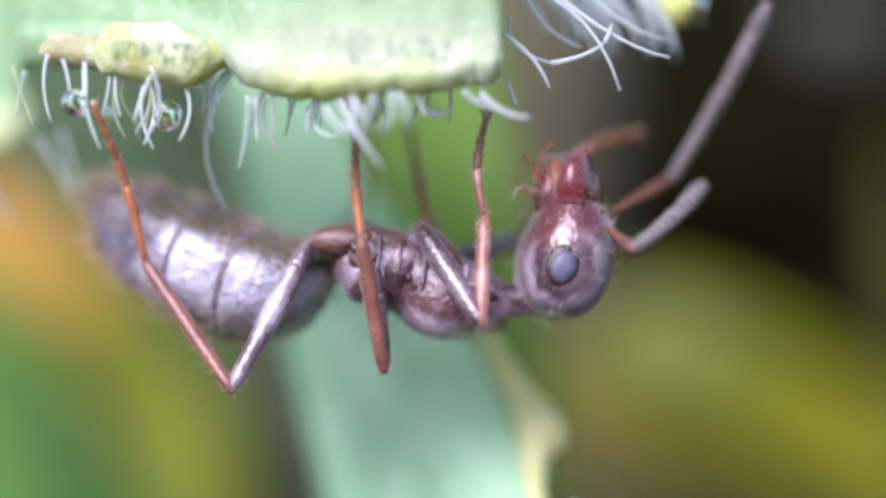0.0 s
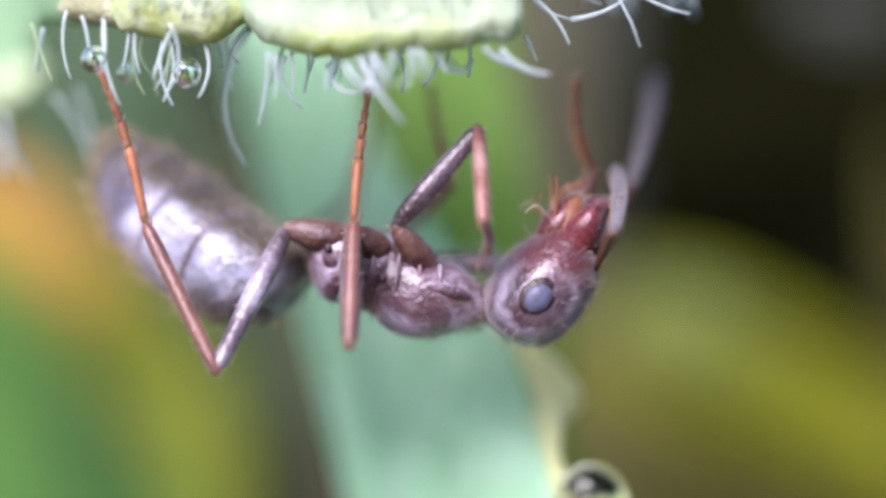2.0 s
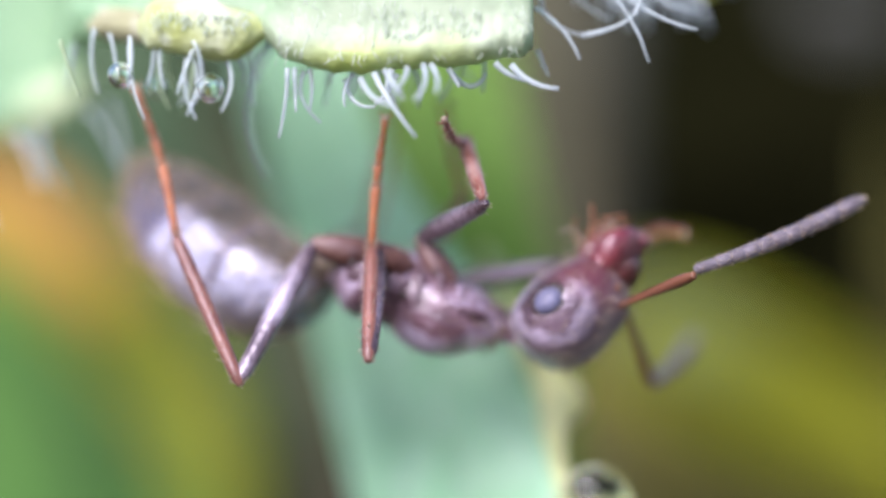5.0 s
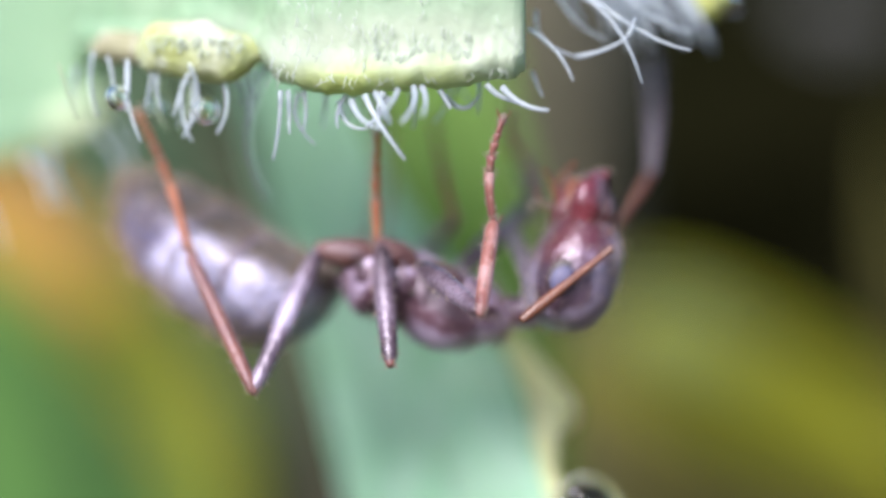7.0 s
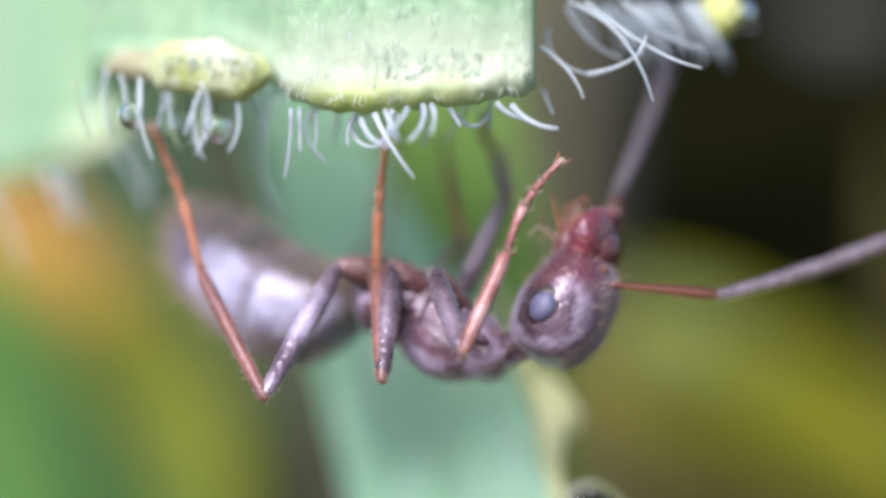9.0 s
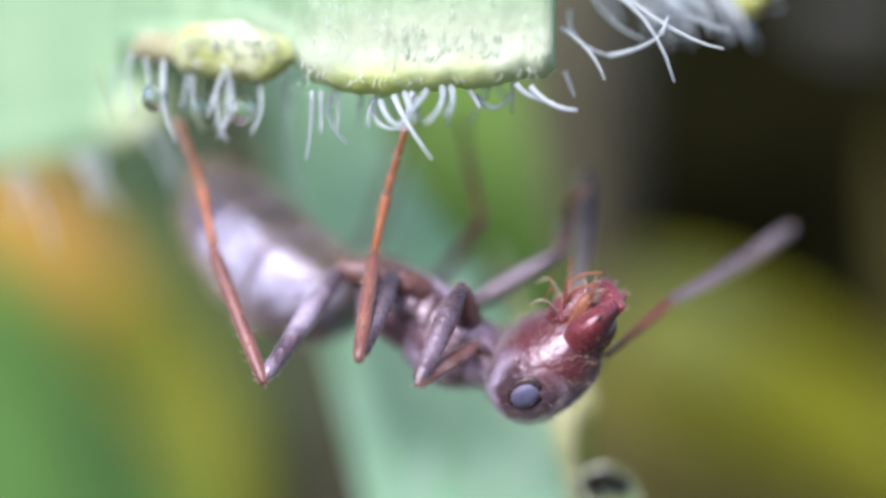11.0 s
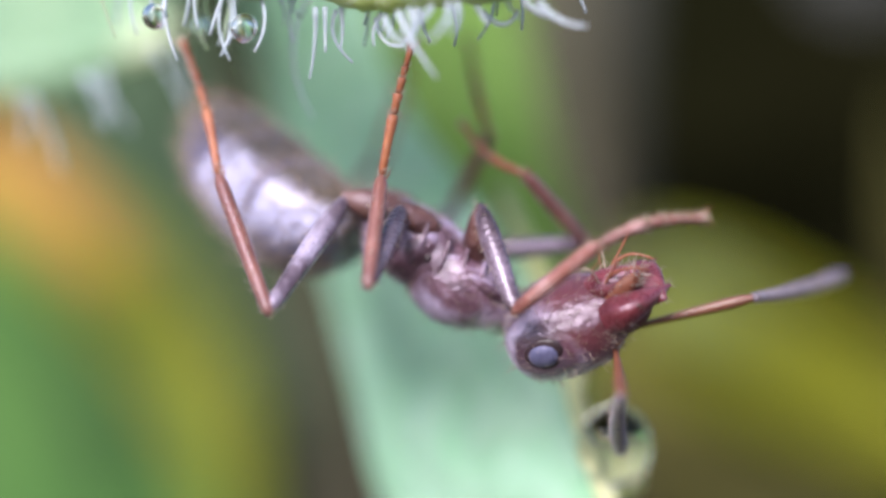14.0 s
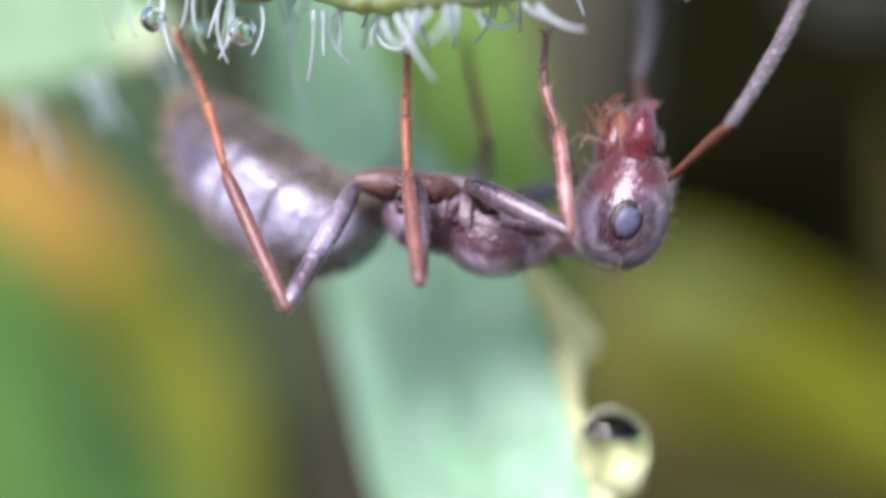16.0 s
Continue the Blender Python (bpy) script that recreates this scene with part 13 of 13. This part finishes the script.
        (13.75, limb((-0.153, 0.866, -0.989), (0.828, 1.449, -1.030))), (13.833, limb((-0.163, 0.866, -0.989), (0.924, 1.244, -0.980))), (13.917, limb((-0.163, 0.866, -0.979), (0.980, 1.011, -0.932))), (14, limb((-0.163, 0.855, -0.979), (0.975, 0.778, -0.893))),
        (14.25, limb((-0.127, 0.692, -0.929), (0.995, 0.780, -0.705))), (14.5, limb((-0.091, 0.549, -0.867), (0.983, 0.714, -0.500))), (14.75, limb((-0.091, 0.538, -0.848), (0.938, 0.458, -0.341))), (15, limb((-0.091, 0.537, -0.828), (0.908, 0.455, -0.261))),
        (15.25, limb((-0.051, 0.566, -0.827), (0.978, 0.478, -0.320))), (15.5, limb((0.022, 0.735, -0.821), (1.038, 1.092, -0.405))), (15.75, limb((0.155, 0.846, -0.664), (0.988, 1.568, -0.342))), (16, limb((0.266, 0.833, -0.471), (0.923, 1.763, -0.277))),
    ])
    walk(PARTS["FR_1"], [
        (0, limb((0.820, 1.500, 0.120), (1.170, 0.820, 0.770))), (0.25, limb((0.956, 1.383, 0.204), (1.368, 0.928, 0.996))), (0.5, limb((1.064, 1.216, 0.261), (1.806, 0.814, 0.804))), (0.75, limb((1.045, 1.234, 0.033), (1.678, 0.518, 0.317))),
        (1, limb((1.008, 1.191, -0.233), (1.439, 0.303, -0.061))), (1.125, limb((0.891, 1.210, -0.167), (1.120, 0.289, 0.161))), (1.25, limb((0.784, 1.228, -0.101), (0.781, 0.345, 0.362))), (1.5, limb((0.560, 1.313, 0.040), (0.246, 0.773, 0.822))),
        (1.583, limb((0.678, 1.103, -0.042), (0.427, 0.909, 0.905))), (1.667, limb((0.757, 0.884, -0.145), (0.618, 1.068, 0.838))), (1.75, limb((0.785, 0.655, -0.249), (0.769, 1.180, 0.600))), (2, limb((0.815, 0.619, -0.518), (1.267, 0.849, 0.346))),
        (2.25, limb((0.683, 0.256, -0.023), (0.950, 0.904, 0.694))), (2.5, limb((0.401, 0.061, 0.372), (0.630, 0.756, 1.055))), (2.75, limb((0.551, 0.085, 0.222), (0.886, 0.768, 0.868))), (3, limb((0.721, 0.146, 0.012), (1.193, 0.798, 0.609))),
        (3.25, limb((0.791, 0.246, -0.058), (1.274, 0.919, 0.488))), (3.5, limb((0.853, 0.506, -0.136), (1.316, 1.189, 0.429))), (3.75, limb((0.836, 0.985, -0.174), (0.961, 1.761, 0.432))), (3.875, limb((0.729, 1.306, -0.242), (0.819, 1.379, 0.749))),
        (4, limb((0.531, 1.578, -0.350), (0.536, 0.893, 0.386))), (4.125, limb((0.860, 1.155, -0.430), (1.280, 1.114, 0.479))), (4.25, limb((0.956, 0.644, -0.563), (1.543, 1.253, -0.027))), (4.333, limb((0.881, 0.972, -0.319), (1.322, 1.087, 0.573))),
        (4.417, limb((0.665, 1.271, -0.123), (0.780, 0.848, 0.781))), (4.5, limb((0.339, 1.492, 0.011), (0.079, 0.698, 0.550))), (4.583, limb((0.656, 1.270, -0.092), (0.980, 0.764, 0.711))), (4.667, limb((0.872, 0.970, -0.266), (1.613, 1.011, 0.405))),
        (4.75, limb((0.958, 0.642, -0.481), (1.755, 1.199, -0.273))), (5.2, limb((0.978, 0.651, -0.411), (1.646, 1.371, -0.191))), (5.7, limb((0.987, 0.680, -0.231), (1.346, 1.583, 0.031))), (6.2, limb((0.900, 1.090, -0.007), (1.008, 2.035, 0.315))),
        (6.75, limb((0.760, 1.230, 0.203), (0.727, 2.147, 0.602))), (7, limb((0.739, 1.200, 0.271), (0.686, 2.107, 0.710))), (7.25, limb((0.737, 0.911, 0.347), (0.704, 1.788, 0.813))), (7.5, limb((0.742, 0.242, 0.411), (0.729, 1.120, 0.885))),
        (7.75, limb((0.730, 0.054, 0.380), (0.836, 0.883, 0.941))), (8, limb((0.740, -0.025, 0.310), (0.994, 0.684, 0.959))), (8.25, limb((0.891, 0.082, 0.110), (1.257, 0.839, 0.660))), (8.5, limb((1.002, 0.239, -0.100), (1.450, 1.024, 0.332))),
        (8.75, limb((0.793, 0.320, 0.151), (0.902, 1.207, 0.595))), (9, limb((0.404, 0.382, 0.372), (0.343, 1.260, 0.848))), (9.25, limb((0.404, 0.401, 0.323), (0.344, 1.268, 0.810))), (9.75, limb((0.485, 0.419, 0.184), (0.416, 1.295, 0.674))),
        (10.25, limb((0.616, 0.427, 0.006), (0.559, 1.313, 0.457))), (10.75, limb((0.747, 0.437, -0.223), (0.772, 1.350, 0.190))), (11.25, limb((0.838, 0.468, -0.453), (1.064, 1.389, -0.138))), (11.5, limb((0.879, 0.498, -0.562), (1.234, 1.399, -0.317))),
        (11.75, limb((0.896, 0.372, -0.774), (1.598, 1.080, -0.773))), (11.833, limb((0.885, 0.283, -0.826), (1.724, 0.820, -0.887))), (11.917, limb((0.863, 0.204, -0.887), (1.799, 0.530, -1.002))), (12, limb((0.832, 0.126, -0.938), (1.814, 0.232, -1.107))),
        (12.125, limb((0.967, 0.422, -0.773), (1.943, 0.186, -0.737))), (12.25, limb((0.992, 0.770, -0.626), (1.804, 0.223, -0.406))), (12.375, limb((0.962, 0.751, -0.574), (1.787, 0.418, -0.121))), (12.5, limb((0.921, 0.741, -0.522), (1.680, 0.644, 0.116))),
        (12.625, limb((1.002, 0.743, -0.699), (1.930, 0.628, -0.353))), (12.75, limb((1.053, 0.747, -0.877), (2.041, 0.630, -0.880))), (12.875, limb((1.011, 1.144, -0.780), (1.989, 1.032, -0.954))), (13, limb((0.840, 1.504, -0.701), (1.767, 1.399, -1.056))),
        (13.25, limb((0.683, 1.707, -0.933), (1.472, 1.119, -1.100))), (13.5, limb((0.623, 1.728, -1.107), (0.955, 0.800, -0.912))), (13.583, limb((0.702, 1.645, -1.081), (0.854, 0.705, -0.776))), (13.667, limb((0.770, 1.552, -1.055), (0.723, 0.642, -0.649))),
        (13.75, limb((0.828, 1.449, -1.030), (0.592, 0.619, -0.540))), (13.833, limb((0.924, 1.244, -0.980), (0.560, 0.493, -0.426))), (13.917, limb((0.980, 1.011, -0.932), (0.488, 0.380, -0.332))), (14, limb((0.975, 0.778, -0.893), (0.386, 0.278, -0.257))),
        (14.25, limb((0.995, 0.780, -0.705), (0.512, 0.093, -0.146))), (14.5, limb((0.983, 0.714, -0.500), (0.668, -0.121, -0.045))), (14.75, limb((0.938, 0.458, -0.341), (0.723, -0.418, 0.092))), (15, limb((0.908, 0.455, -0.261), (0.763, -0.423, 0.202))),
        (15.25, limb((0.978, 0.478, -0.320), (0.824, -0.390, 0.144))), (15.5, limb((1.038, 1.092, -0.405), (0.904, 0.242, 0.110))), (15.75, limb((0.988, 1.568, -0.342), (0.842, 0.671, 0.079))), (16, limb((0.923, 1.763, -0.277), (0.736, 0.821, 0.019))),
    ])
    walk(PARTS["FR_2"], [
        (0, limb((1.170, 0.820, 0.770), (1.920, 1.270, 1.140))), (0.25, limb((1.368, 0.928, 0.996), (1.596, 1.671, 1.543))), (0.5, limb((1.806, 0.814, 0.804), (2.475, 1.191, 1.371))), (0.75, limb((1.678, 0.518, 0.317), (2.276, 1.182, 0.663))),
        (1, limb((1.439, 0.303, -0.061), (1.838, 1.164, 0.047))), (1.125, limb((1.120, 0.289, 0.161), (1.341, 1.188, 0.373))), (1.25, limb((0.781, 0.345, 0.362), (0.824, 1.242, 0.659))), (1.5, limb((0.246, 0.773, 0.822), (0.031, 1.536, 1.344))),
        (1.583, limb((0.427, 0.909, 0.905), (0.130, 1.258, 1.740))), (1.667, limb((0.618, 1.068, 0.838), (0.307, 0.876, 1.715))), (1.75, limb((0.769, 1.180, 0.600), (0.564, 0.531, 1.249))), (2, limb((1.267, 0.849, 0.346), (1.105, 0.603, 1.252))),
        (2.25, limb((0.950, 0.904, 0.694), (0.663, 0.221, 1.296))), (2.5, limb((0.630, 0.756, 1.055), (0.250, -0.069, 1.348))), (2.75, limb((0.886, 0.768, 0.868), (0.491, 0.030, 1.311))), (3, limb((1.193, 0.798, 0.609), (0.860, 0.102, 1.161))),
        (3.25, limb((1.274, 0.919, 0.488), (1.280, 0.046, 0.860))), (3.5, limb((1.316, 1.189, 0.429), (1.582, 0.325, 0.702))), (3.75, limb((0.961, 1.761, 0.432), (1.056, 0.996, 0.987))), (3.875, limb((0.819, 1.379, 0.749), (0.838, 1.133, 1.667))),
        (4, limb((0.536, 0.893, 0.386), (0.469, 1.278, 1.248))), (4.125, limb((1.280, 1.114, 0.479), (1.540, 1.154, 1.390))), (4.25, limb((1.543, 1.253, -0.027), (2.070, 0.950, 0.700))), (4.333, limb((1.322, 1.087, 0.573), (1.773, 1.142, 1.413))),
        (4.417, limb((0.780, 0.848, 0.781), (1.085, 1.234, 1.586))), (4.5, limb((0.079, 0.698, 0.550), (0.187, 1.377, 1.210))), (4.583, limb((0.980, 0.764, 0.711), (1.422, 0.897, 1.543))), (4.667, limb((1.613, 1.011, 0.405), (2.177, 0.545, 1.008))),
        (4.75, limb((1.755, 1.199, -0.273), (2.165, 0.352, -0.185))), (5.2, limb((1.646, 1.371, -0.191), (1.986, 0.494, -0.033))), (5.7, limb((1.346, 1.583, 0.031), (1.527, 0.697, 0.329))), (6.2, limb((1.008, 2.035, 0.315), (1.001, 1.210, 0.775))),
        (6.75, limb((0.727, 2.147, 0.602), (0.571, 1.372, 1.134))), (7, limb((0.686, 2.107, 0.710), (0.510, 1.303, 1.192))), (7.25, limb((0.704, 1.788, 0.813), (0.567, 0.926, 1.177))), (7.5, limb((0.729, 1.120, 0.885), (0.642, 0.220, 1.171))),
        (7.75, limb((0.836, 0.883, 0.941), (0.710, 0.013, 1.300))), (8, limb((0.994, 0.684, 0.959), (0.809, -0.134, 1.400))), (8.25, limb((1.257, 0.839, 0.660), (1.280, 0.019, 1.150))), (8.5, limb((1.450, 1.024, 0.332), (1.683, 0.281, 0.881))),
        (8.75, limb((0.902, 1.207, 0.595), (0.954, 0.375, 1.042))), (9, limb((0.343, 1.260, 0.848), (0.214, 0.379, 1.192))), (9.25, limb((0.344, 1.268, 0.810), (0.224, 0.397, 1.153))), (9.75, limb((0.416, 1.295, 0.674), (0.325, 0.413, 1.004))),
        (10.25, limb((0.559, 1.313, 0.457), (0.556, 0.418, 0.786))), (10.75, limb((0.772, 1.350, 0.190), (0.878, 0.454, 0.477))), (11.25, limb((1.064, 1.389, -0.138), (1.289, 0.501, 0.108))), (11.5, limb((1.234, 1.399, -0.317), (1.529, 0.520, -0.092))),
        (11.75, limb((1.598, 1.080, -0.773), (2.004, 0.211, -0.697))), (11.833, limb((1.724, 0.820, -0.887), (2.566, 0.365, -0.874))), (11.917, limb((1.799, 0.530, -1.002), (2.741, 0.676, -1.060))), (12, limb((1.814, 0.232, -1.107), (2.475, 0.913, -1.216))),
        (12.125, limb((1.943, 0.186, -0.737), (2.436, 0.985, -0.554))), (12.25, limb((1.804, 0.223, -0.406), (2.056, 1.011, 0.049))), (12.375, limb((1.787, 0.418, -0.121), (1.884, 0.849, 0.718))), (12.5, limb((1.680, 0.644, 0.116), (1.589, 0.572, 1.064))),
        (12.625, limb((1.930, 0.628, -0.353), (2.366, 0.929, 0.426))), (12.75, limb((2.041, 0.630, -0.880), (2.791, 1.159, -0.633))), (12.875, limb((1.989, 1.032, -0.954), (2.930, 1.085, -0.962))), (13, limb((1.767, 1.399, -1.056), (2.569, 0.953, -1.313))),
        (13.25, limb((1.472, 1.119, -1.100), (2.047, 0.372, -1.224))), (13.5, limb((0.955, 0.800, -0.912), (1.339, -0.068, -0.915))), (13.583, limb((0.854, 0.705, -0.776), (1.046, -0.223, -0.702))), (13.667, limb((0.723, 0.642, -0.649), (0.734, -0.297, -0.505))),
        (13.75, limb((0.592, 0.619, -0.540), (0.404, -0.299, -0.345))), (13.833, limb((0.560, 0.493, -0.426), (0.009, -0.072, 0.096))), (13.917, limb((0.488, 0.380, -0.332), (-0.212, 0.372, 0.309))), (14, limb((0.386, 0.278, -0.257), (-0.192, 0.845, 0.252))),
        (14.25, limb((0.512, 0.093, -0.146), (-0.040, 0.504, 0.504))), (14.5, limb((0.668, -0.121, -0.045), (0.185, 0.206, 0.699))), (14.75, limb((0.723, -0.418, 0.092), (0.330, -0.034, 0.869))), (15, limb((0.763, -0.423, 0.202), (0.512, 0.049, 0.983))),
        (15.25, limb((0.824, -0.390, 0.144), (0.834, 0.158, 0.917))), (15.5, limb((0.904, 0.242, 0.110), (1.095, 0.819, 0.844))), (15.75, limb((0.842, 0.671, 0.079), (0.925, 1.373, 0.711))), (16, limb((0.736, 0.821, 0.019), (0.661, 1.598, 0.556))),
    ])


motions()
